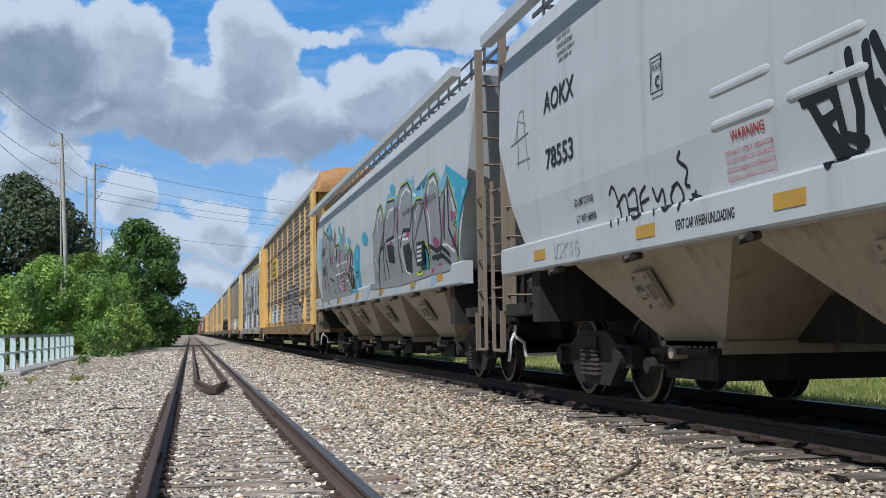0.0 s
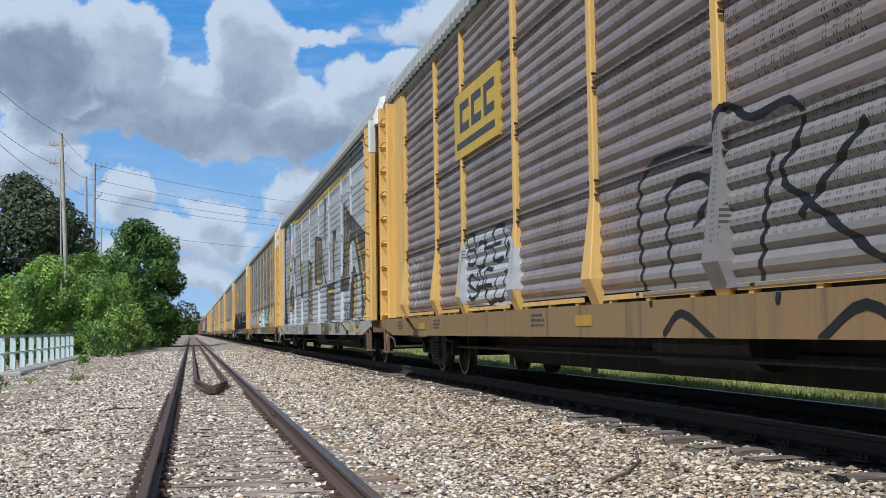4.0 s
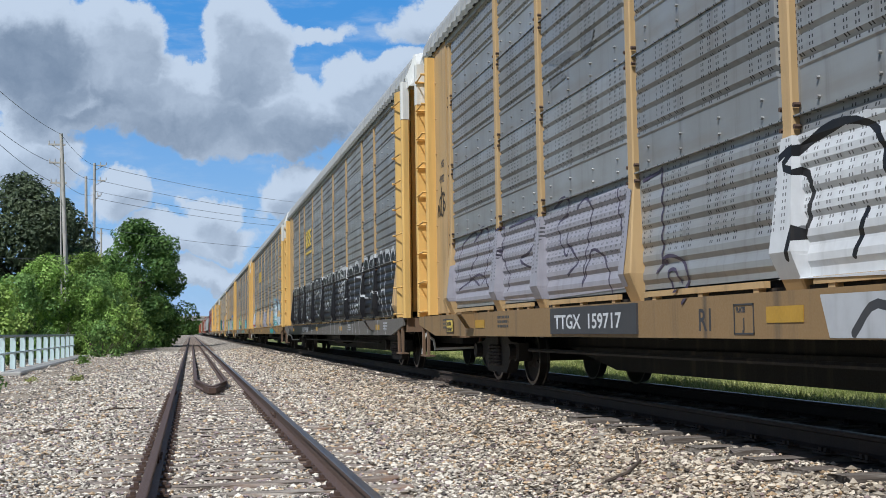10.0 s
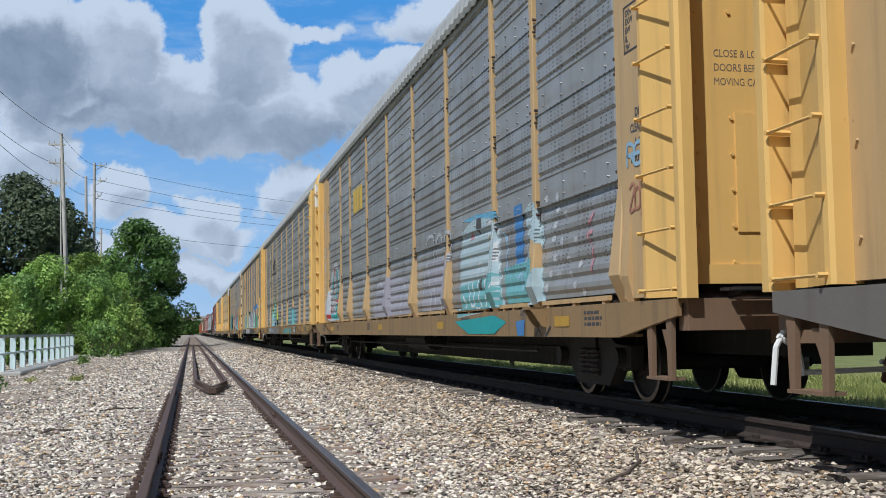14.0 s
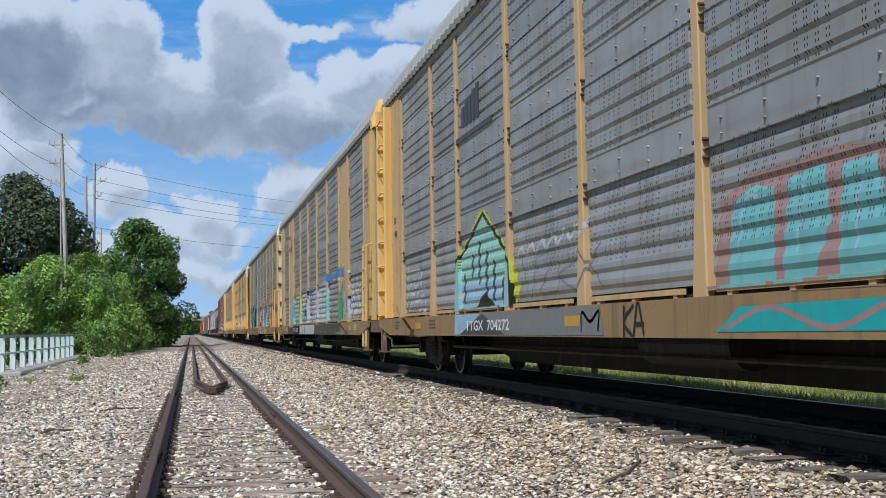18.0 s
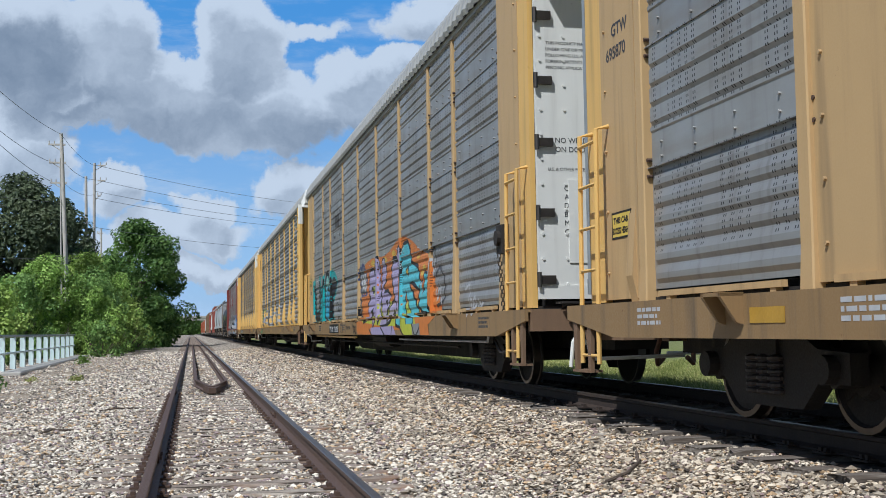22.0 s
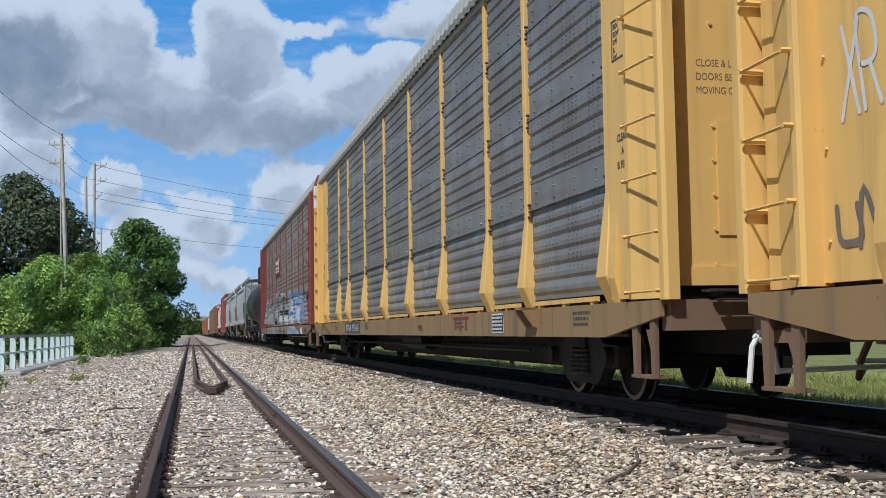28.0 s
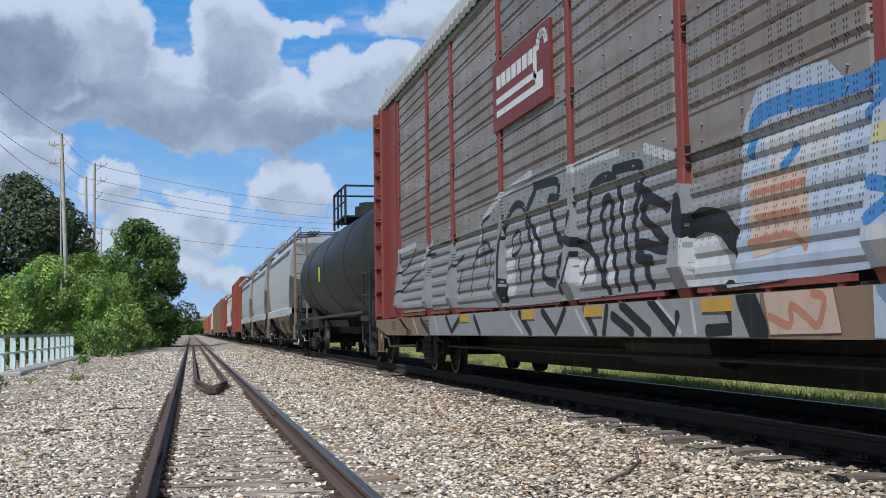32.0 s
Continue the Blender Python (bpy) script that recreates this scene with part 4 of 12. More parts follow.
def autorack(label, sheet=GALV, posts=TAN, ends=YELLOW, sill=SILL, style="rib", roof=ROOF, cap=WHITE_PAINT, flare="knee", doors="flat", plates=False, low_ladder=False, door_mat=None, reflectors=(-10.6, -4.6, 1.2, 9.3), brackets=(-9.9, 9.8), slack=0.0, seed=1):
    car = thing("autorack", label, "freight car", "autoracks of the train")
    key = (sheet.name, style)
    rng = random.Random(seed)
    piece("rack_under", "underframe", under_mesh, UNDER, car)
    # Dark box added inside the car to stop light behind the thin sheets
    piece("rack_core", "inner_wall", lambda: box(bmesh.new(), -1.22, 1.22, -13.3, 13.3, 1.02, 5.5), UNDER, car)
    piece(("roof", roof.name), "roof", roof_mesh, roof, car)
    for far in (0, 1):
        F = HALF_TURN if far else Matrix.Identity(4)
        piece(("sill", sill.name), "side_sill", sill_mesh, sill, car, F)
        piece(("eave", roof.name), "top_rail", lambda: box(bmesh.new(), -1.365, -1.2, -13.4, 13.4, 5.36, 5.47), roof, car, F)
        for a, b in zip(POSTS, POSTS[1:]):
            piece(("toe", posts.name, round(b - a, 2)), "toe_board", lambda: toe_board(b - a), posts, car, F @ pose(0, a, 0))
        for y in POSTS:
            sp = piece(("post", posts.name, flare), "post", lambda: post_mesh(flare), posts, car, F @ pose(-SHEET_X, y, 0))
            if not far:
                for z in (2.13, 2.28, 3.24, 3.39, 4.35, 4.5):
                    for sd in (-0.095, 0.095):
                        piece("post_bolt", "bolt", post_bolt, RAIL, sp, pose(0, sd, z))
        for a, b in zip(POSTS, POSTS[1:]):
            w = round(b - a - 0.10, 2)
            for r, z in enumerate(ROWS):
                if plates and abs(abs(a + b) / 2 - 8.1) < 0.1:
                    if r == 0:
                        piece(("plate", posts.name), "side_plate", lambda: side_plate(w), posts, car, F @ pose(-SHEET_X, a + 0.05, 0), "wide flat tan plate with rivets")
                    continue
                st = "wave" if style == "wave" else ("soft" if r == 0 else "rib")
                tilt = rng.uniform(-1, 1) * slack
                o = piece((key, w, st), "side_panel", lambda: sheet_mesh(w, st), sheet, car, F @ pose(-SHEET_X, a + 0.05, z + 0.004) @ pose(0, 0, 0, tilt * 0.25, 0.0, 0))
        for s in (-1, 1):
            piece(("end_plate", s, posts.name), "end_plate", lambda: end_plate(s), posts, car, F)
            if low_ladder:
                piece(("corner_plate", s, ends.name), "corner_plate", lambda: box(bmesh.new(), -1.365, -1.30, min(s * 12.83, s * 13.25), max(s * 12.83, s * 13.25), 1.02, 5.4), ends, car, F)
                piece(("grab_ladder", s, ends.name), "grab_ladder", lambda: grab_ladder(s), ends, car, F)
                piece("stirrup", "stirrup", stirrup_mesh, END_RUST, car, F @ pose(0, s * 13.1, 0))
                continue
            lp = piece(("ladder_panel", s, ends.name), "ladder_panel", lambda: ladder_panel(s), ends, car, F)
            piece(("corner_post", s, ends.name), "corner_post", lambda: corner_post(s), ends, car, F)
            if cap is WHITE_PAINT:
                piece(("white_top", s), "white_top", lambda: prism(bmesh.new(), [(x, s * y) for x, y in ((-1.533, 13.49), (-1.554, 13.528), (-1.554, 13.624), (-1.524, 13.656), (-1.41, 13.656), (-1.35, 13.49))], "z", 4.7, 5.41), WHITE_PAINT, car, F, "corner post top painted white")
            for k in range(9):
                piece(("rung", s, ends.name), "rung", lambda: rung_mesh(s), ends, lp, pose(0, 0, 1.08 + k * 0.5))
            piece("stirrup", "stirrup", stirrup_mesh, END_RUST, car, F @ pose(0, s * 13.1, 0))
        for mirror in (1, -1):
            piece(("door", doors, (door_mat or ends).name, mirror), "end_door", lambda: mirrored(door_mesh(doors), mirror), door_mat or ends, car, F)
        piece("end_sill", "end_sill", end_sill_mesh, END_RUST, car, F, "rusty end beam")
        piece("end_step", "end_step", end_step_mesh, UNDER, car, F)
        piece(("cap", cap.name), "roof_cap", roof_cap, cap, car, F)
        for y in brackets:
            piece("bracket" + sill.name, "bracket", bracket_mesh, sill, car, F @ pose(0, y, 0))
        if not far:
            for y in reflectors:
                piece("reflector", "reflector", lambda: plate_bar(bmesh.new(), -0.24, 0.24, 0.79, 0.90), REFLECT, car, pose(0, y, 0), "yellow reflective strip")
    for y in (-10.2, 10.2):
        truck(car, y, 0.40)
    end_gear(car, 13.95)
    return car


def mirrored(bm, sx):
    if sx < 0:
        for v in bm.verts:
            v.co.x = -v.co.x
    return bm


# ---- covered hoppers ----
def hopper_section(top=4.35, half=1.6, foot=1.72):
    side = [(half - 0.06, foot), (half - 0.01, foot + 0.5), (half, (foot + top) / 2), (half - 0.03, top - 0.45), (half - 0.16, top), (half - 0.5, top + 0.17), (0, top + 0.28)]
    return [(-x, z) for x, z in side] + [(x, z) for x, z in side[-2::-1]]


def hopper_shell(L, top, half, foot):
    """The barrel with slanting ends."""
    bm = bmesh.new()
    sec = hopper_section(top, half, foot)
    rings = []
    h = L / 2
    for y in (-h, -h + 0.02, -h * 0.72, -h * 0.36, 0, h * 0.36, h * 0.72, h - 0.02, h):
        ring = []
        for x, z in sec:
            u = max(0.0, (foot + 1.1 - z) / 1.1)
            cut = min(abs(y), h - 0.9 * u) * (1 if y > 0 else -1)
            ring.append(bm.verts.new((x, cut, z)))
        rings.append(ring)
    for A, B2 in zip(rings, rings[1:]):
        for j in range(len(sec) - 1):
            bm.faces.new((A[j], A[j + 1], B2[j + 1], B2[j]))
    bm.faces.new(rings[0]), bm.faces.new(rings[-1])
    bm.faces.new([r[0] for r in rings] + [r[-1] for r in rings[::-1]])
    return bm


def bay_mesh(w, top, low):
    """A hopper bay: slanting sheets that close to an outlet."""
    bm = bmesh.new()
    up = [(-1.5, -w / 2), (1.5, -w / 2), (1.5, w / 2), (-1.5, w / 2)]
    dn = [(-0.95, -0.58), (0.95, -0.58), (0.95, 0.58), (-0.95, 0.58)]
    a = [bm.verts.new((x, y, top)) for x, y in up]
    b = [bm.verts.new((x, y, low)) for x, y in dn]
    for i in range(4):
        bm.faces.new((a[i], a[(i + 1) % 4], b[(i + 1) % 4], b[i]))
    bm.faces.new(a), bm.faces.new(b)
    box(bm, -1.0, 1.0, -0.64, 0.64, low - 0.09, low + 0.02)
    for k in range(11):
        rod(bm, (-0.99, -0.58 + k * 0.116, low - 0.035), (-1.02, -0.58 + k * 0.116, low - 0.035), 0.016, 6)
    rod(bm, (-1.15, 0.1, low - 0.08), (1.15, 0.1, low - 0.08), 0.06, 8)
    return bm


def hatch_frame(w):
    bm = bmesh.new()
    for a, b in (((-0.22, -0.2), (-0.22, 0.2)), ((0.22, -0.2), (0.22, 0.2)), ((-0.22, 0.2), (0.22, 0.2)), ((-0.22, -0.2), (0.22, -0.2)), ((-0.08, -0.2), (-0.08, 0.2)), ((0.08, -0.2), (0.08, 0.2))):
        rod(bm, (0, a[0], a[1]), (0, b[0], b[1]), 0.022, 6)
    return bm


def walkway(L, z):
    bm = bmesh.new()
    for x in (-0.55, 0.55):
        for k in range(3):
            box(bm, x - 0.22 + k * 0.16, x - 0.12 + k * 0.16, -L / 2, L / 2, z, z + 0.04)
    for s in (-1, 1):
        box(bm, s * 1.12 - 0.015, s * 1.12 + 0.015, -L / 2, L / 2, z - 0.05, z + 0.0)
        box(bm, s * 1.12 - 0.012, s * 1.12 + 0.012, -L / 2, L / 2, z + 0.17, z + 0.195)
        for i in range(int(L / 0.8) + 1):
            y = -L / 2 + i * 0.8
            box(bm, s * 1.12 - 0.015, s * 1.12 + 0.015, y - 0.02, y + 0.02, z - 0.35, z + 0.195)
            box(bm, min(0, s * 1.12), max(0, s * 1.12), y - 0.02, y + 0.02, z - 0.05, z)
    return bm


def end_ladder(y, half, top):
    """The upright ladder frame at a hopper's corner."""
    bm = bmesh.new()
    x = -half + 0.12
    box(bm, x - 0.045, x + 0.045, y - 0.04, y + 0.04, 0.95, top + 0.3)
    box(bm, x + 0.42, x + 0.48, y - 0.04, y + 0.04, 0.95, top + 0.2)
    for k in range(9):
        z = 1.2 + k * (top - 1.2) / 8.5
        rod(bm, (x, y + 0.05, z), (x + 0.46, y + 0.05, z), 0.016, 6)
    for k in range(4):
        rod(bm, (x - 0.06, y - 0.02, 1.3 + k * 0.42), (x - 0.06, y - 0.42, 1.3 + k * 0.42), 0.015, 6)
    box(bm, x - 0.08, x - 0.04, y - 0.44, y - 0.40, 0.5, 2.7)
    rod(bm, (x - 0.06, y - 0.42, 0.5), (x - 0.06, y + 0.05, 0.5), 0.02)
    box(bm, x - 0.09, x - 0.03, y - 0.02, y + 0.04, 0.48, 1.0)
    return bm


def gate_mesh(bw):
    """The sliding outlet gate and its pinion shaft under a hopper bay."""
    w = bw * 0.14
    bm = box(bmesh.new(), -1.0, 1.0, -w, w, 0.30, 0.64)
    box(bm, -1.12, 1.12, -w - 0.08, w + 0.08, 0.52, 0.58)
    rod(bm, (-1.3, w * 0.5, 0.42), (1.3, w * 0.5, 0.42), 0.035, 8)
    rod(bm, (-1.32, w * 0.5, 0.42), (-1.24, w * 0.5, 0.42), 0.075, 8)
    return bm


def port_mesh():
    """A bolted port with a bar across, on the slope of a hopper bay."""
    bm = prism(bmesh.new(), ((-0.2, -0.2), (0.14, -0.2), (0.2, -0.13), (0.2, 0.13), (0.14, 0.2), (-0.2, 0.2)), "x", -0.05, 0.0)
    rod(bm, (-0.085, -0.12, 0), (-0.085, 0.12, 0), 0.035, 8)
    for y in (-0.13, 0.13):
        box(bm, -0.10, -0.04, y - 0.03, y + 0.03, -0.07, 0.07)
        for z in (-0.15, 0.15):
            rod(bm, (-0.04, y, z), (-0.075, y, z), 0.02, 6)
    return bm


def covered_hopper(label, L, body=HOPPER_GREY, bays=4, top=4.35, half=1.6, foot=1.72, bay_mat=HOPPER_BAY, name="covered_hopper", shell=None):
    """L is the length between the coupler faces."""
    car = thing(name, label, "freight car", "covered hoppers of the train")
    shell = shell or L - 3.6
    part("body", hopper_shell(shell, top, half, foot), body, car)
    for s in (-1, 1):
        bm = prism(bmesh.new(), ((s * (half - 0.1), 1.42), (s * (half + 0.04), 1.42), (s * (half + 0.055), 1.44), (s * (half + 0.055), 1.72), (s * (half + 0.03), 1.745), (s * (half - 0.1), 1.745)), "y", -shell / 2 + 0.2, shell / 2 - 0.2)
        part("side_sill", bm, body, car)
        bm = box(bmesh.new(), s * half - 0.17 - 0.05, s * half - 0.17 + 0.09, -shell / 2, shell / 2, top - 0.03, top + 0.1)
        part("roof_rail", bm, body, car)
    part("walkway", walkway(shell, top + 0.42), plain_cached("walkway_steel", (0.10, 0.10, 0.10)), car)
    bw = 15.2 / 4 if bays == 4 else (shell - 1.2) / bays
    for i in range(bays):
        y = bw * (i + 0.5 - bays / 2)
        by = piece(("bay", round(bw, 3), bay_mat.name), "hopper_bay", lambda: bay_mesh(bw * 0.985, 1.5, 0.62), bay_mat, car, pose(0, y, 0))
        piece(("gate", round(bw, 3)), "outlet_gate", lambda: gate_mesh(bw), UNDER, by)
        for s in (-1,):
            piece(("bayframe", 1), "vibrator_bracket", lambda: port_mesh(), bay_mat, by, pose(-1.30, 0.12, 1.12, 0, -32, 0))
    sill = box(bmesh.new(), -0.3, 0.3, -L / 2 + 0.8, L / 2 - 0.8, 0.62, 1.0)
    for s in (-1, 1):
        y = s * (L / 2 - 1.0)
        box(sill, -1.5, 1.5, y - 0.5, y + 0.5, 0.95, 1.08)
        box(sill, -1.55, 1.55, s * (L / 2 - 2.1) - 0.15, s * (L / 2 - 2.1) + 0.15, 0.85, 1.5)
        prism(sill, [(s * p, q) for p, q in ((L / 2 - 0.8, 1.05), (L / 2 - 3.4, 1.05), (shell / 2 - 1.0, 1.75))], "x", -0.6, 0.6)
    part("underframe", sill, UNDER, car)
    for F, f in ((Matrix.Identity(4), 0), (HALF_TURN, 1)):
        for s in (-1, 1):
            bm = end_ladder(0, half, top)
            if s > 0:
                for v in bm.verts:
                    v.co.y = -v.co.y
            o = part("ladder", bm, LADDER, car)
            o.matrix_basis = F @ pose(0, s * (L / 2 - 0.62), 0)
    for y in (-(L / 2 - 2.6), L / 2 - 2.6):
        truck(car, y, 0.45)
    end_gear(car, L / 2 - 0.32)
    return car


PLAIN = {}


def plain_cached(name, rgb, rough=0.7):
    if name not in PLAIN:
        PLAIN[name] = plain(name, rgb, rough)
    return PLAIN[name]


def tank_car(label, L):
    car = thing("tank_car", label, "freight car")
    h = L / 2 - 1.1
    prof = [(-h, 0.05), (-h + 0.04, 0.6), (-h + 0.18, 1.05), (-h + 0.42, 1.35), (-h + 0.75, 1.5), (h - 0.75, 1.5), (h - 0.42, 1.35), (h - 0.18, 1.05), (h - 0.04, 0.6), (h, 0.05)]
    part("tank", lathe(bmesh.new(), prof, (0, 0, 2.65), "y", 40), TANK_BLACK, car, smooth=True)
    for y in (-h * 0.55, 0, h * 0.55):
        bm = lathe(bmesh.new(), [(y - 0.03, 1.49), (y - 0.03, 1.515), (y + 0.03, 1.515), (y + 0.03, 1.49)], (0, 0, 2.65), "y", 40)
        part("weld_band", bm, TANK_BLACK, car)
    bm = bmesh.new()
    rod(bm, (0, -0.1, 4.05), (0, -0.1, 4.5), 0.55, 16)
    rod(bm, (0, -0.1, 4.45), (0, -0.1, 4.62), 0.42, 16)
    part("dome", bm, TANK_BLACK, car)
    bm = bmesh.new()
    for x in (-1.0, 1.0):
        bent(bm, ((x, -1.3, 3.9), (x, -1.3, 5.0), (x, 1.3, 5.0), (x, 1.3, 3.9)), 0.035)
        rod(bm, (x, -1.3, 4.55), (x, 1.3, 4.55), 0.025)
        for y in (-0.4, 0.4):
            rod(bm, (x, y, 3.9), (x, y, 5.0), 0.03)
    for y in (-1.3, 1.3):
        rod(bm, (-1.0, y, 5.0), (1.0, y, 5.0), 0.03)
    part("platform_rails", bm, TANK_BLACK, car)
    part("platform", box(bmesh.new(), -1.05, 1.05, -1.3, 1.3, 4.08, 4.13), TANK_BLACK, car)
    part("frame", box(box(bmesh.new(), -0.35, 0.35, -L / 2 + 0.6, L / 2 - 0.6, 0.7, 1.15), -1.45, 1.45, -0.2, 0.2, 0.9, 1.1), UNDER, car)
    for s in (-1, 1):
        y = s * (L / 2 - 1.2)
        part("end_sill", box(bmesh.new(), -1.5, 1.5, y - 0.6, y + 0.6, 1.0, 1.12), TANK_BLACK, car)
        bm = bmesh.new()
        for x in (-1.45, 1.45):
            bent(bm, ((x, y - 0.55, 0.5), (x, y - 0.55, 2.1), (x, y + 0.55, 2.1), (x, y + 0.55, 0.5)), 0.03)
            rod(bm, (x, y - 0.55, 1.6), (x, y + 0.55, 1.6), 0.02)
        part("hand_rail", bm, TANK_BLACK, car)
        part("saddle", box(bmesh.new(), -1.1, 1.1, s * (h - 1.6) - 0.4, s * (h - 1.6) + 0.4, 0.9, 1.6), UNDER, car)
        truck(car, s * (L / 2 - 2.6), 0.45)
    for x in (-1.46, 1.46):
        part("running_rail", rod(bmesh.new(), (x, -h + 0.6, 1.2), (x, h - 0.6, 1.2), 0.04), TANK_BLACK, car)
    part("placard", box(bmesh.new(), -1.535, -1.515, 0.8, 1.15, 2.3, 2.75), plain_cached("lime_label", (0.45, 0.5, 0.02)), car, "lime yellow safety label")
    part("bottom_outlet", rod(bmesh.new(), (0, 0, 0.55), (0, 0, 1.25), 0.3, 12), UNDER, car)
    end_gear(car, L / 2 - 0.32)
    return car


def boxcar(label, L, color, top=5.0, name="boxcar", half=1.55):
    car = thing(name, label, "freight car", "boxcars of the train")
    h = L / 2 - 0.75
    part("body", box(bmesh.new(), -half + 0.05, half - 0.05, -h, h, 1.05, top - 0.15), color, car)
    bm = prism(bmesh.new(), ((-half, top - 0.16), (-half, top - 0.08), (0, top + 0.12), (half, top - 0.08), (half, top - 0.16)), "y", -h - 0.05, h + 0.05)
    part("roof", bm, ROOF, car)
    for F in (Matrix.Identity(4), HALF_TURN):
        n = int(L / 1.1)
        for i in range(n + 1):
            y = -h + 2 * h * i / n
            if abs(y) > 1.7:
                piece(("boxrib", color.name, top), "side_post", lambda: box(bmesh.new(), -half - 0.01, -half + 0.07, -0.07, 0.07, 1.05, top - 0.16), color, car, F @ pose(0, y, 0))
        bm = box(bmesh.new(), -half - 0.04, -half + 0.05, -1.6, 1.6, 1.1, top - 0.25)
        for k in range(1, 6):
            box(bm, -half - 0.07, -half - 0.03, -1.6, 1.6, 1.1 + k * 0.62, 1.16 + k * 0.62)
        d = part("door", bm, color, car)
        d.matrix_basis = F
        s_ = part("side_sill", box(bmesh.new(), -half - 0.02, -half + 0.1, -h, h, 0.82, 1.08), color, car)
        s_.matrix_basis = F
        for s in (-1, 1):
            bm = bmesh.new()
            for k in range(8):
                rod(bm, (-half - 0.06, s * (h - 0.08), 1.2 + k * 0.42), (-half - 0.06, s * (h - 0.5), 1.2 + k * 0.42), 0.016, 5)
            l_ = part("grab_irons", bm, color, car)
            l_.matrix_basis = F
    part("underframe", box(bmesh.new(), -0.4, 0.4, -h, h, 0.55, 1.06), UNDER, car)
    for s in (-1, 1):
        truck(car, s * (L / 2 - 2.7), 0.42)
    end_gear(car, L / 2 - 0.32)
    return car


# ---- the train, from its head to its tail ----
TRAIN = []             # (car, place of its middle along the track at 0 s)


def couple(car, length, at):
    """Hangs a car on behind the place at and returns the place of its tail."""
    TRAIN.append((car, at + length / 2))
    return at + length


RACK_L = 28.55


# ---- lettering and spray paint ----
def spray(name, rgb, holes=False, rough=0.5):
    s = Nodes(name)
    n = s.noise(7.0, 5)
    c = s.mix(s.math("MULTIPLY", s.ramp(n, 0.3, 0.75), 0.4), rgb, shade(rgb, 0.7))
    st = s.ramp(s.noise(1.0, 5, (9, 9, 0.6)), 0.5, 0.85)
    c = s.mix(s.math("MULTIPLY", st, 0.3), c, (0.11, 0.09, 0.07))
    if holes:
        x, y, z = s.xyz()
        fy = s.math("FRACT", s.math("DIVIDE", y, 0.135))
        fz = s.math("FRACT", s.math("DIVIDE", z, 0.047))
        one = s.math("LESS_THAN", s.math("ABSOLUTE", s.math("SUBTRACT", fy, 0.3)), 0.055)
        two = s.math("LESS_THAN", s.math("ABSOLUTE", s.math("SUBTRACT", fy, 0.56)), 0.055)
        row = s.math("LESS_THAN", s.math("ABSOLUTE", s.math("SUBTRACT", fz, 0.5)), 0.24)
        dot = s.math("MULTIPLY", s.math("MAXIMUM", one, two), s.math("MULTIPLY", row, s.math("GREATER_THAN", z, 1.4)))
        c = s.mix(s.math("MULTIPLY", dot, 0.75), c, (0.015, 0.015, 0.017))
    return s.done(c, rough)


INKS = {
    "black": (0.012, 0.012, 0.014), "white": (0.66, 0.67, 0.68), "chalk": (0.50, 0.51, 0.53), "grey": (0.19, 0.195, 0.2), "slate": (0.27, 0.275, 0.285), "dark": (0.06, 0.06, 0.065),
    "lime": (0.50, 0.55, 0.05), "yellow": (0.62, 0.42, 0.06), "cyan": (0.06, 0.36, 0.52), "teal": (0.03, 0.36, 0.37), "mint": (0.30, 0.58, 0.50),
    "blue": (0.07, 0.22, 0.50), "pale": (0.30, 0.46, 0.60), "purple": (0.40, 0.35, 0.56), "lilac": (0.50, 0.44, 0.58), "orange": (0.62, 0.20, 0.04),
    "pink": (0.55, 0.26, 0.28), "magenta": (0.28, 0.05, 0.15), "red": (0.38, 0.05, 0.04), "green": (0.08, 0.30, 0.14), "brown": (0.17, 0.145, 0.12),
    "navy": (0.04, 0.06, 0.16), "maroon": (0.19, 0.035, 0.03), "rust": (0.42, 0.19, 0.12), "sky": (0.16, 0.42, 0.62), "maize": (0.75, 0.55, 0.10),
    "char": (0.075, 0.066, 0.06), "wash": (0.26, 0.24, 0.235), "khaki": (0.36, 0.35, 0.20), "haze": (0.36, 0.35, 0.39), "plum": (0.07, 0.055, 0.09),
    "aqua": (0.17, 0.42, 0.44), "frost": (0.44, 0.55, 0.58), "fadedred": (0.33, 0.21, 0.20), "mauve": (0.27, 0.24, 0.26), "straw": (0.52, 0.47, 0.24), "dove": (0.48, 0.49, 0.51),
    "peach": (0.50, 0.37, 0.30), "iceblue": (0.39, 0.45, 0.55), "steel": (0.17, 0.24, 0.33), "aquablue": (0.12, 0.50, 0.58),
}
INK_MATS = {}


def ink(name, holes=False):
    key = name + ("_sprayed" if holes else "_lettering")
    if key not in INK_MATS:
        INK_MATS[key] = spray(key, INKS[name], holes)
    return INK_MATS[key]


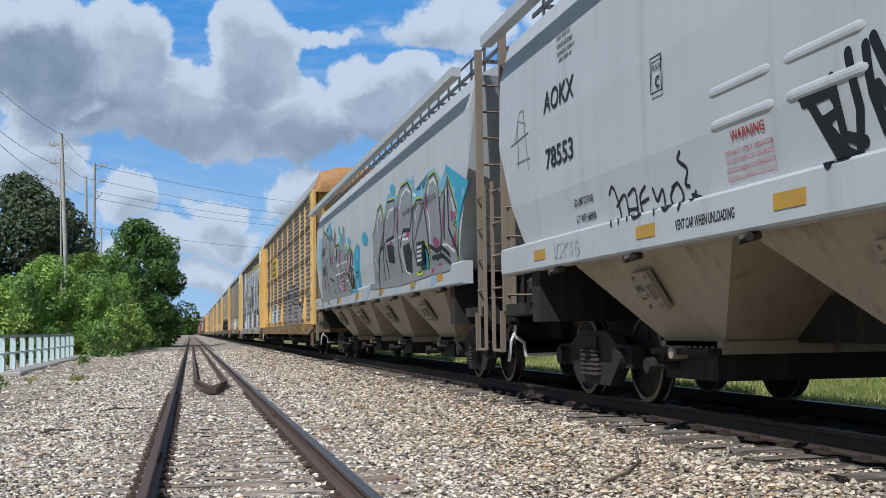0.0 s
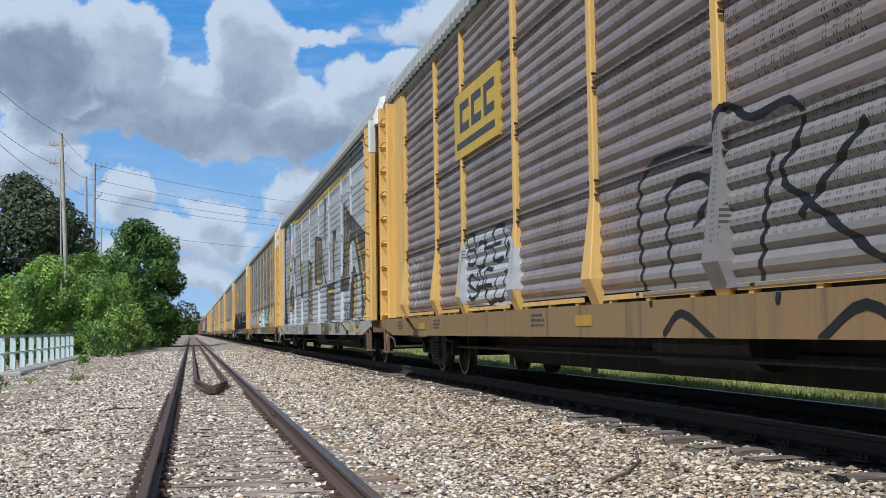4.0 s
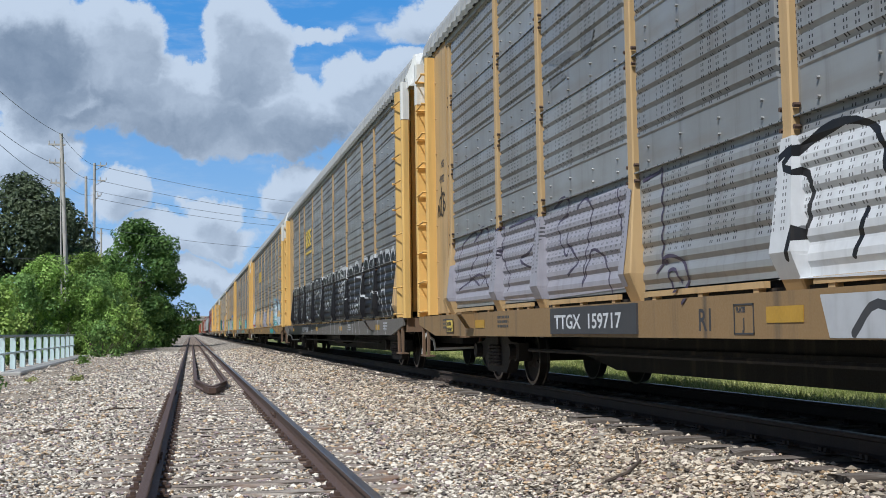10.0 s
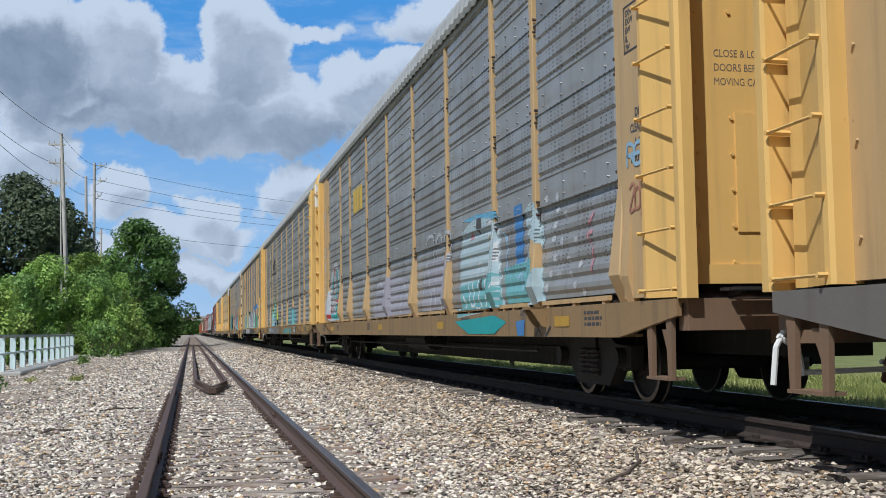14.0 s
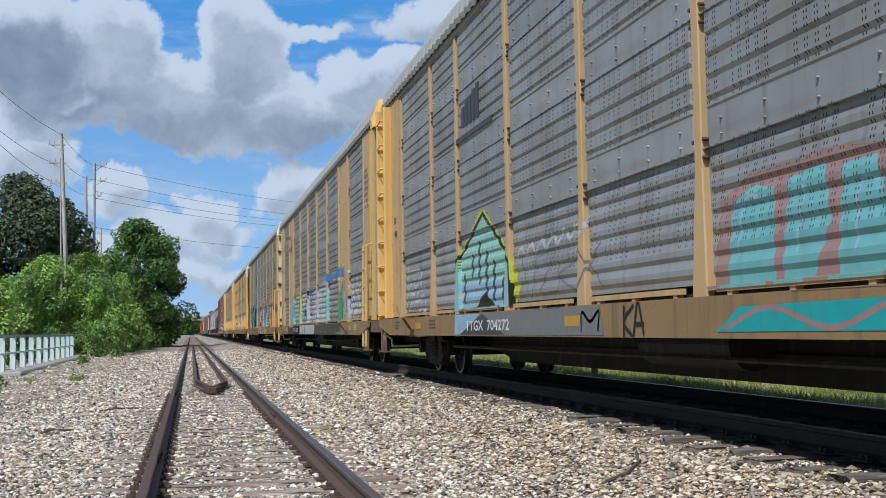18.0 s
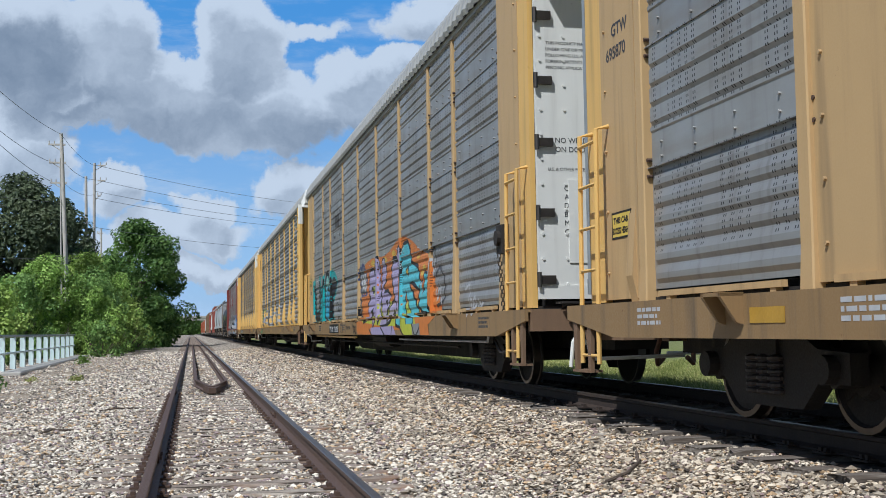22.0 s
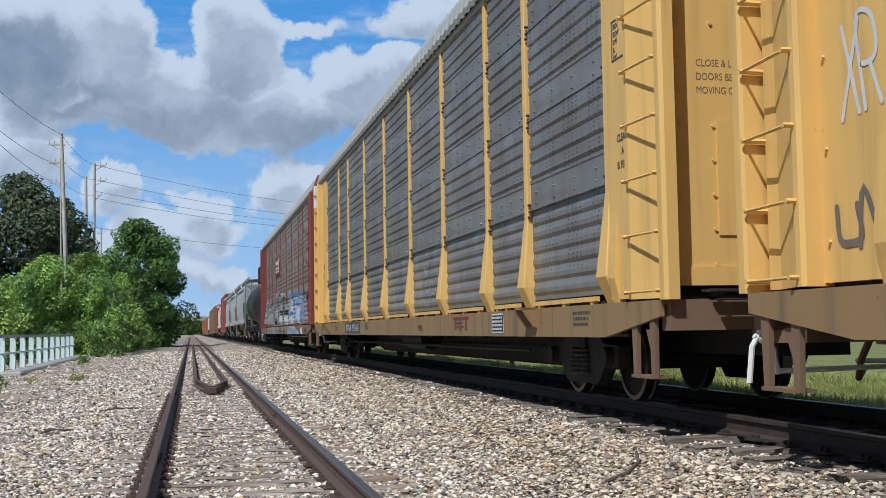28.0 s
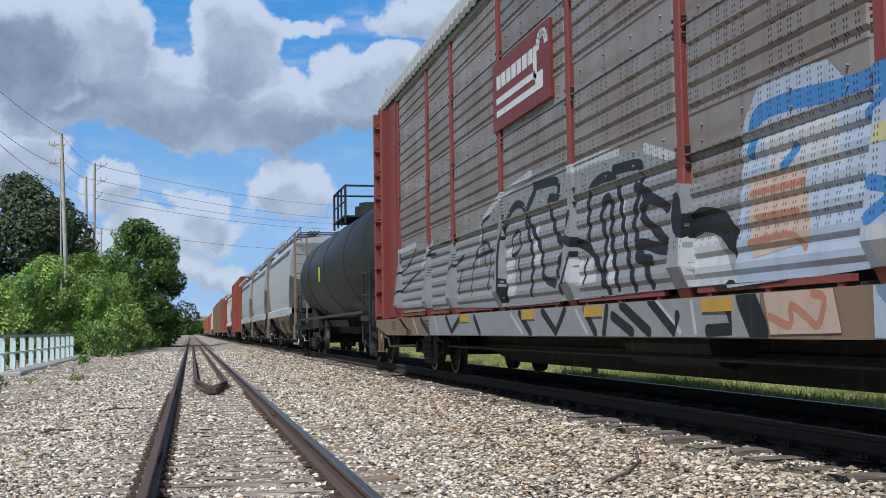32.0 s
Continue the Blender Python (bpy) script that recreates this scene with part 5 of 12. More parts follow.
# strokes of plain capitals on a grid four wide and six high
GLYPHS = {
    "A": "00 16 26 40|02 42", "B": "00 06 36 44 33 03|33 42 30 00", "C": "45 26 05 01 20 41", "D": "00 06 35 42 30 00", "E": "46 06 00 40|03 33",
    "G": "45 26 05 01 20 41 43 23", "H": "06 00|46 40|03 43", "I": "26 20", "K": "06 00|46 03 40", "L": "06 00 40", "M": "00 06 23 46 40", "N": "00 06 40 46",
    "O": "26 05 01 20 41 45 26", "P": "00 06 36 44 33 03", "R": "00 06 36 44 33 03|23 40", "S": "45 26 05 04 42 41 20 01", "T": "06 46|26 20", "U": "06 01 20 41 46",
    "V": "06 20 46", "W": "06 10 23 30 46", "X": "06 40|46 00", "Y": "06 23 46|23 20", "Z": "06 46 00 40", "n": "00 04 26 44 40", "u": "06 02 20 42 46|46 40",
    "e": "03 43 45 26 05 01 20 41", "2": "05 26 45 00 40", "7": "06 46 10", "0": "26 05 01 20 41 45 26", "8": "23 05 26 45 23 01 20 41 23", "5": "46 06 04 34 42 30 01",
}


def smooth_line(pts, n=4):
    """A rounded line through the points."""
    p = [Vector(q) for q in pts]
    if len(p) < 3:
        return p
    e = [p[0] * 2 - p[1]] + p + [p[-1] * 2 - p[-2]]
    out = []
    for i in range(1, len(e) - 2):
        for k in range(n):
            t = k / n
            a, b, c, d = e[i - 1:i + 3]
            out.append(0.5 * ((2 * b) + (c - a) * t + (2 * a - 5 * b + 4 * c - d) * t * t + (3 * b - a - 3 * c + d) * t ** 3))
    return out + [p[-1]]


class Art:
    """Paint on a car's side, laid over its sheets, posts and sill; places are (along the car, height)."""

    def __init__(self, seed=0, holes=True, level=0):
        self.bm = bmesh.new()
        self.mats, self.level, self.holes, self.rng = [], level, holes, random.Random(seed)

    def slot(self, name):
        m = ink(name, self.holes)
        if m not in self.mats:
            self.mats.append(m)
        return self.mats.index(m)

    def lift(self):
        self.level += 1
        return self.level * 0.0001

    def fill(self, pts, color, rounded=True):
        if rounded:
            pts = smooth_line(list(pts) + [pts[0]], 5)[:-1]
        x = self.lift()
        f = self.bm.faces.new([self.bm.verts.new((x, p[0], p[1])) for p in pts])
        f.material_index = self.slot(color)
        return self

    def stroke(self, pts, width, color, rounded=True, taper=0.0):
        line = smooth_line(pts, 4) if rounded else [Vector(p) for p in pts]
        x, mi = self.lift(), self.slot(color)
        L, Rr = [], []
        n = len(line)
        for i, p in enumerate(line):
            d = (line[min(i + 1, n - 1)] - line[max(i - 1, 0)])
            d = d.normalized() if d.length > 1e-6 else Vector((1, 0))
            w = width / 2 * (1 - taper * i / max(1, n - 1)) * self.rng.uniform(0.94, 1.06)
            q = Vector((-d.y, d.x)) * w
            L.append(self.bm.verts.new((x, p.x + q.x, p.y + q.y)))
            Rr.append(self.bm.verts.new((x, p.x - q.x, p.y - q.y)))
        for i in range(n - 1):
            self.bm.faces.new((L[i], L[i + 1], Rr[i + 1], Rr[i])).material_index = mi
        for p, d, w in ((line[0], line[0] - line[1], width / 2), (line[-1], line[-1] - line[-2], width / 2 * (1 - taper))):
            a0 = math.atan2(d.y, d.x)
            vs = [self.bm.verts.new((x - 0.00004, p.x + w * math.cos(a0 - 1.571 + 3.1416 * k / 6), p.y + w * math.sin(a0 - 1.571 + 3.1416 * k / 6))) for k in range(7)]
            self.bm.faces.new(vs).material_index = mi
        return self

    def letters(self, text, y0, y1, lo, hi, layers, jitter=0.06, lean=0.0, gap=0.12):
        """Draws letters from y0 to y1; lo and hi are (left, right) heights; layers are (brush width, colour, shift along, shift up)."""
        n = len(text)
        step = (y1 - y0) / n
        box_ = []
        for i, ch in enumerate(text):
            u0, u1 = (i + gap / 2) / n, (i + 1 - gap / 2) / n
            b = lo[0] + (lo[1] - lo[0]) * (u0 + u1) / 2 + self.rng.uniform(-1, 1) * jitter
            t = hi[0] + (hi[1] - hi[0]) * (u0 + u1) / 2 + self.rng.uniform(-1, 1) * jitter * 2
            tilt = self.rng.uniform(-1, 1) * jitter * 1.5 + lean
            strokes = []
            for st in GLYPHS.get(ch, "00 40").split("|"):
                pts = []
                for g in st.split():
                    u, v = int(g[0]) / 4, int(g[1]) / 6
                    y = y0 + (y1 - y0) * (u0 + (u1 - u0) * (u + self.rng.uniform(-0.05, 0.05)))
                    pts.append((y - tilt * (v - 0.5), b + (t - b) * (v + self.rng.uniform(-0.02, 0.02))))
                strokes.append(pts)
            box_.append(strokes)
        for w, color, dy, dz in layers:
            for strokes in box_:
                for pts in strokes:
                    self.stroke([(p[0] + dy, p[1] + dz) for p in pts], w, color)
        return self

    def drips(self, y0, y1, z, n, color, length=0.5, w=0.03):
        for i in range(n):
            y = self.rng.uniform(min(y0, y1), max(y0, y1))
            self.stroke([(y, z + self.rng.uniform(-0.1, 0.1)), (y + self.rng.uniform(-0.02, 0.02), z - length * self.rng.uniform(0.4, 1.0))], w, color, False, 0.4)
        return self

    def dots(self, y0, y1, z0, z1, n, r, color):
        for i in range(n):
            y, z, q = self.rng.uniform(min(y0, y1), max(y0, y1)), self.rng.uniform(z0, z1), r * self.rng.uniform(0.5, 1.3)
            self.fill([(y + q * math.cos(a * 0.785), z + q * math.sin(a * 0.785) * 1.2) for a in range(8)], color)
        return self

    def recess(self):
        """Moves what lies over the sill back onto the recessed sheets."""
        for z in (1.0, 1.06):
            bmesh.ops.bisect_plane(self.bm, geom=self.bm.verts[:] + self.bm.edges[:] + self.bm.faces[:], plane_co=(0, 0, z), plane_no=(0, 0, 1))
        gap = [f for f in self.bm.faces if 1.0 < f.calc_center_median().z < 1.06]
        bmesh.ops.delete(self.bm, geom=gap, context="FACES")
        for v in self.bm.verts:
            v.co.y += float(np.interp(v.co.z, (1.0, 1.06), (-0.2, 0.5)))
            if v.co.z > 1.06:
                v.co.z = 1.06 + (v.co.z - 1.06) * 1.046
        return self

    def lay(self, car, label, depth, cuts_z, cuts_y=(), name="graffiti", floor=None):
        """Cuts the paint along the creases of the surface and lays it on."""
        bm = self.bm
        bmesh.ops.triangulate(bm, faces=[f for f in bm.faces if len(f.verts) > 4])
        if floor is not None:
            bmesh.ops.bisect_plane(bm, geom=bm.verts[:] + bm.edges[:] + bm.faces[:], plane_co=(0, 0, floor), plane_no=(0, 0, 1), clear_inner=True)
        zs = [v.co.z for v in bm.verts]
        ys = [v.co.y for v in bm.verts]
        for z in cuts_z:
            if min(zs) < z < max(zs):
                bmesh.ops.bisect_plane(bm, geom=bm.verts[:] + bm.edges[:] + bm.faces[:], plane_co=(0, 0, z), plane_no=(0, 0, 1))
        for co, no in cuts_y:
            if min(ys) < co[1] < max(ys):
                bmesh.ops.bisect_plane(bm, geom=bm.verts[:] + bm.edges[:] + bm.faces[:], plane_co=co, plane_no=no)
        for v in bm.verts:
            v.co.x = -(depth(v.co.y, v.co.z) + 0.003 + v.co.x)
        for f in bm.faces:
            if f.normal.x > 0:
                f.normal_flip()
        me = bpy.data.meshes.new(name)
        bm.to_mesh(me)
        bm.free()
        for m in self.mats:
            me.materials.append(m)
        ob = new(name, me)
        ob.parent = car
        return tagged(ob, label)


def rack_surface(style, flare="knee", plates=False):
    """Depth of an autorack's side and the lines along which it creases."""
    cuts = {0.995, 1.0, 1.086, 1.094}
    for r, z in enumerate(ROWS):
        for p, o in rib_profile("wave" if style == "wave" else ("soft" if r == 0 else "rib")):
            cuts.add(round(z + 0.004 + p, 4))
    profs = [np.array(rib_profile("wave" if style == "wave" else ("soft" if r == 0 else "rib"))) for r in range(4)]

    foot = np.array(POST_SHAPES[flare][::-1])
    cuts |= {round(float(z), 4) for z in foot[:, 0]}

    def depth(y, z):
        base = 1.5455 if z < 0.998 else 0.0
        for p in POSTS:
            if abs(y - p) <= np.interp(z, foot[:, 0], foot[:, 1]) + 0.002:
                return max(base, SHEET_X + float(np.interp(z, foot[:, 0], foot[:, 2])))
        if base:
            return base
        if plates and 7.2 <= abs(y) <= 9.0 and z > 1.05:
            return SHEET_X + 0.05
        if z < 1.093:
            return 1.376 if 1.03 < z < 1.092 else 1.40
        r = min(3, int((z - 1.098) / ROW_H)) if z > 1.098 else 0
        q = profs[r]
        return SHEET_X + float(np.interp(z - ROWS[r] - 0.004, q[:, 0], q[:, 1]))

    ycuts = []
    for p in POSTS:
        for (z0, w0, _), (z1, w1, _) in zip(foot, foot[1:]):
            for side in (-1, 1):
                for gap in (0.0, 0.004):
                    ycuts.append(((0, p + side * (w0 + gap), z0), (0, z1 - z0, -side * (w1 - w0))))
    return depth, sorted(cuts), ycuts


SURFACES = {}


def on_rack(art, k, label, name="graffiti", low=0.69):
    """Lays paint on the k-th autorack."""
    spec = racks[k - 1]
    key = (spec.get("style", "rib"), spec.get("flare", "knee"), spec.get("plates", False))
    if key not in SURFACES:
        SURFACES[key] = rack_surface(*key)
    depth, cz, cy = SURFACES[key]
    art.recess()
    return art.lay(RACKS[k - 1], label, depth, cz, cy, name, low)


def text_mesh(text, size, thick=0.0, space=1.0):
    cu = bpy.data.curves.new("lettering", "FONT")
    cu.body, cu.size, cu.offset, cu.space_character = text, size, thick, space
    cu.fill_mode, cu.resolution_u = "FRONT", 3
    ob = bpy.data.objects.new("lettering", cu)
    me = bpy.data.meshes.new_from_object(ob)
    bpy.data.objects.remove(ob)
    return me


def behind(x):
    """End plates lie 0.1 m behind the sill."""
    return x + 0.1 if -1.50 < x < -1.46 else x


def lettering(text, car, place, color, size=0.2, width=None, plane="side", thick=0.004, label="", slant=0.0, wrap=None):
    """Characters on a car: plane 'side' (place: x, y of the left end, z) or 'end' (x of the left end, y, z)."""
    me = text_mesh(text, size, thick)
    place = (behind(place[0]),) + tuple(place[1:]) if plane == "side" and not wrap else place
    co = np.empty(len(me.vertices) * 3)
    me.vertices.foreach_get("co", co)
    co = co.reshape(-1, 3)
    k = 1.0 if width is None else width / max(1e-4, co[:, 0].max() - co[:, 0].min())
    u, v = (co[:, 0] - co[:, 0].min()) * k, co[:, 1]
    if plane == "side":
        out = np.stack([np.full(len(u), place[0] + 0.0022), place[1] - u, place[2] + v + slant * u], -1)
        if wrap:
            out[:, 0] = [-(wrap(q[1], q[2]) + 0.009) for q in out]
    else:
        out = np.stack([place[0] + u, np.full(len(u), place[1]), place[2] + v], -1)
    me.vertices.foreach_set("co", out.ravel())
    me.materials.clear()
    me.materials.append(ink(color))
    ob = new("lettering", me)
    ob.parent = car
    return tagged(ob, label)


def bars(car, x, y0, y1, z0, z1, rows, color, seed=1, name="small_print"):
    """Writing too small to read: short dashes in rows."""
    rng = random.Random(seed)
    x = behind(x)
    bm = bmesh.new()
    h = (z1 - z0) / rows
    for r in range(rows):
        y = max(y0, y1)
        end = min(y0, y1) + rng.uniform(0, 0.25) * abs(y1 - y0)
        while y > end:
            w = rng.uniform(0.6, 2.2) * h
            e = max(end, y - w)
            box(bm, x - 0.001, x + 0.001, e, y, z1 - (r + 0.78) * h, z1 - (r + 0.2) * h)
            y = e - 0.45 * h
    tagged(part(name, bm, ink(color), car), "rows of small stencilled print")


def frame_box(car, x, y0, y1, z0, z1, t, color, back=None):
    x = behind(x)
    bm = bmesh.new()
    for a in ((y0, y1, z0, z0 + t), (y0, y1, z1 - t, z1), (y0, y0 + t, z0, z1), (y1 - t, y1, z0, z1)):
        box(bm, x - 0.002, x + 0.001, *a)
    part("stencil_frame", bm, ink(color), car)
    if back:
        part("sticker", box(bmesh.new(), x - 0.0015, x + 0.001, y0, y1, z0, z1), ink(back), car)

# middle of the first autorack at 0 s; the hoppers run ahead of it
HEAD = 15.79 + SPEED * 9.0 - RACK_L * 2 - RACK_L / 2
racks = (
    dict(label="weathered yellow autorack with brown corrugated sides and tags", sheet=GALV_BROWN, posts=YELLOW, style="wave", cap=HOOD_RUST, seed=1),
    dict(label="tan autorack with huge white and black roller lettering", sheet=SHEET_WHITE, posts=POST_WHITE, sill=SILL_WHITE, flare="plate", seed=2),
    dict(label="tan autorack with grey perforated panels and green graffiti", seed=3),
    dict(label="tan autorack with black bubble lettering edged in white", sill=SILL_GREY, seed=4),
    dict(label="yellow autorack with faded pale blue graffiti", seed=5),
    dict(label="tan autorack with turquoise graffiti along the panels", cap=YELLOW, flare="plate", seed=6),
    dict(label="tan autorack with a bare galvanised door and white graffiti", cap=YELLOW, seed=7, flare="straight", plates=True, low_ladder=True, door_mat=GALV_BARE),
    dict(label="tan autorack with purple and orange graffiti lettering", flare="plate", seed=8, low_ladder=True, reflectors=(), door_mat=WHITE_PAINT),
    dict(label="bright yellow autorack with loosened grey side panels", posts=YELLOW, sill=SILL, style="wave", seed=9, slack=1.0),
    dict(label="yellow autorack with dusty grey perforated panels", sheet=GALV_DIRTY, posts=YELLOW, reflectors=(), seed=10),
    dict(label="maroon autorack with brown panels and blue graffiti", sheet=GALV_RED, posts=MAROON, ends=MAROON, sill=SILL_BROWN, cap=MAROON, reflectors=(), seed=11),
)
hopper_b = covered_hopper("grey covered hopper with grey and turquoise graffiti lettering", 21.3, shell=19.65)
TRAIN.append((hopper_b, HEAD - 10.9))
hopper_a = covered_hopper("light grey covered hopper with black tags and dents", 21.3, shell=19.65)
TRAIN.append((hopper_a, HEAD - 32.2))
tail = HEAD
RACKS = []
for spec in racks:
    RACKS.append(autorack(**spec))
    tail = couple(RACKS[-1], RACK_L, tail)
tail = couple(tank_car("black tank car with a railed platform on top", 18.6), 18.6, tail)
for k in range(3):
    tail = couple(covered_hopper("pale grey covered hopper with rounded sides", 15.6, HOPPER_GREY, 3, 4.3, 1.58), 15.6, tail)
tail = couple(boxcar("tall red boxcar with ribbed sides", 21.0, BOX_RED, 5.3), 21.0, tail)
tail = couple(covered_hopper("off-white covered hopper with rounded sides", 15.0, WHITE_PAINT, 3, 4.3, 1.58), 15.0, tail)
tail = couple(boxcar("red boxcar with ribbed sides", 21.5, BOX_RED, 5.0), 21.5, tail)
tail = couple(boxcar("brown high boxcar with ribbed sides", 28.5, BOX_BROWN, 5.3), 28.5, tail)
tail = couple(boxcar("brown high boxcar with ribbed sides", 28.5, BOX_BROWN, 5.3), 28.5, tail)
tail = couple(covered_hopper("off-white covered hopper with rounded sides", 18.0, WHITE_PAINT, 3, 4.4, 1.58), 18.0, tail)
for k in range(7):
    tail = couple(boxcar("red boxcar with ribbed sides" if k % 2 else "orange boxcar with ribbed sides", 19.0, (BOX_ORANGE, BOX_RED)[k % 2], 4.6), 19.0, tail)



# ---- paint on the cars, from the head of the train to its tail ----
def paint_first_rack():
    a = Art(101)
    a.fill(((-0.42, 1.01), (-0.48, 2.13), (-1.86, 2.42), (-3.01, 2.26), (-4.25, 2.21), (-4.49, 2.5), (-5.02, 2.49), (-5.31, 2.33), (-5.87, 2.32), (-6.38, 2.36), (-7.42, 2.22), (-7.66, 1.99), (-7.83, 1.64), (-8.25, 1.73), (-8.8, 1.77), (-9.07, 1.44), (-8.82, 0.99)), "wash", False)
    a.fill(((-7.85, 1.98), (-7.85, 2.3), (-8.02, 2.36), (-8.18, 2.26), (-8.15, 1.96)), "khaki", False)
    a.fill(((-8.34, 1.92), (-8.35, 2.1), (-8.49, 2.23), (-8.73, 2.17), (-8.7, 1.85)), "khaki", False)
    a.fill(((-8.79, 1.86), (-8.83, 2.21), (-9.01, 2.22), (-9.1, 1.82)), "khaki", False)
    a.fill(((-8.4, 1.4), (-8.57, 1.51), (-8.65, 1.39), (-8.49, 1.32)), "rust", False)
    a.fill(((-8.15, 1.57), (-8.36, 1.66), (-8.69, 1.64), (-8.57, 1.58), (-8.29, 1.51)), "pale", False)
    a.stroke(((-0.31, 0.97), (-0.29, 2.05), (-1.02, 2.21), (-1.84, 2.13)), 0.065, "black")
    a.stroke(((-0.95, 1.13), (-0.89, 1.85), (-1.44, 1.97), (-1.76, 1.83), (-1.42, 1.59)), 0.065, "black")
    a.stroke(((-1.78, 2.18), (-2.02, 2.42), (-2.45, 2.26), (-3.01, 2.28), (-3.13, 2.05), (-2.84, 1.8), (-3.23, 1.56), (-3.94, 1.19), (-4.28, 1.05)), 0.065, "black")
    a.stroke(((-2.45, 0.94), (-2.71, 1.95)), 0.065, "black")
    a.stroke(((-3.09, 1.5), (-3.88, 1.99)), 0.065, "black")
    a.stroke(((-4.36, 2.21), (-4.38, 2.47), (-4.71, 2.55), (-5.12, 2.43), (-5.26, 2.17), (-5.08, 1.88), (-4.67, 1.92), (-4.36, 2.14)), 0.065, "black")
    a.stroke(((-4.44, 1.82), (-4.71, 1.04)), 0.065, "black")
    a.stroke(((-5.61, 1.83), (-5.87, 2.33), (-6.38, 2.38), (-6.77, 2.26)), 0.065, "black")
    a.stroke(((-5.83, 1.82), (-6.1, 1.96), (-6.27, 1.89), (-6.16, 1.62), (-6.31, 1.39), (-5.8, 1.36), (-5.76, 1)), 0.065, "black")
    a.stroke(((-6.31, 1.34), (-6.37, 1.06)), 0.065, "black")
    a.stroke(((-6.76, 2.11), (-7.28, 2.25), (-7.67, 2.04)), 0.065, "black")
    a.stroke(((-6.95, 1.72), (-7.07, 1.3), (-7.26, 1.03)), 0.065, "black")
    a.stroke(((-7.66, 1.95), (-7.83, 1.69), (-8.24, 1.51), (-8.28, 1.28), (-8.49, 1.17)), 0.065, "black")
    a.stroke(((-8.13, 1.61), (-8.47, 1.67), (-8.78, 1.56), (-8.72, 1.34), (-8.49, 1.22), (-8.28, 1.33)), 0.065, "black")
    a.stroke(((-8.53, 1.76), (-8.99, 1.58), (-9.11, 1.32), (-8.77, 0.97)), 0.065, "black")
    a.stroke(((-0.58, 0.72), (-0.93, 0.88), (-1.55, 0.64)), 0.065, "black")
    a.stroke(((-2.96, 0.68), (-3.47, 0.89), (-4.02, 0.65)), 0.065, "black")
    a.stroke(((-7.15, 0.94), (-7.38, 0.72), (-7.85, 0.7)), 0.065, "black")
    a.stroke(((-7.87, 2.17), (-7.82, 2.03), (-8.01, 1.93), (-8.16, 2.04), (-8.15, 2.26), (-8.01, 2.39), (-7.88, 2.31), (-7.87, 2.17)), 0.04, "black")
    a.stroke(((-7.95, 2.11), (-8.05, 2.09)), 0.04, "black")
    a.stroke(((-8.46, 2.22), (-8.34, 2.1), (-8.38, 1.91), (-8.59, 1.84), (-8.71, 1.96)), 0.04, "black")
    a.stroke(((-8.44, 2), (-8.61, 2.02)), 0.04, "black")
    a.stroke(((-8.73, 2.23), (-8.75, 1.86)), 0.04, "black")
    a.stroke(((-9.03, 2.22), (-8.82, 2.07), (-9.13, 1.6)), 0.04, "black")
    on_rack(a, 1, "grey bubble letters outlined in black")
    a = Art(2)
    a.fill(((6.6, 1.15), (6.5, 2.05), (4.0, 2.0), (3.8, 1.15)), "chalk")
    a.letters("BOHEW", 6.4, 3.9, (1.65, 1.65), (2.0, 2.0), ((0.06, "black", 0, 0),))
    a.letters("SAEUT", 6.4, 3.9, (1.2, 1.2), (1.55, 1.55), ((0.06, "black", 0, 0),))
    a.letters("RAT", 10.9, 9.6, (1.25, 1.25), (2.0, 2.0), ((0.08, "chalk", 0, 0),))
    on_rack(a, 1, "white painted patch with black tags")
    car = RACKS[0]
    bm = box(bmesh.new(), -1.36, -1.28, 4.42, 6.98, 3.24, 4.24)
    sign = part("logo_plate", bm, ink("yellow"), car, "square yellow plate with dark letter shapes")
    bm = bmesh.new()
    for k in range(3):
        y = 6.6 - k * 0.72
        box(bm, -1.366, -1.36, y - 0.55, y, 3.62, 3.74), box(bm, -1.366, -1.36, y - 0.55, y, 3.95, 4.07), box(bm, -1.366, -1.36, y - 0.15, y, 3.74, 3.95)
    box(bm, -1.366, -1.36, 4.6, 6.8, 3.38, 3.48)
    part("logo_mark", bm, ink("dark"), sign)
    lettering("DECK", car, (-1.475, -12.2, 3.35), "dark", 0.13)
    lettering("CLEARANCE", car, (-1.475, -12.12, 3.16), "dark", 0.13, 0.55)
    lettering("A 87 MIN.", car, (-1.475, -12.12, 2.98), "dark", 0.13, 0.5)
    lettering("B 94 MIN.", car, (-1.475, -12.12, 2.8), "dark", 0.13, 0.5)


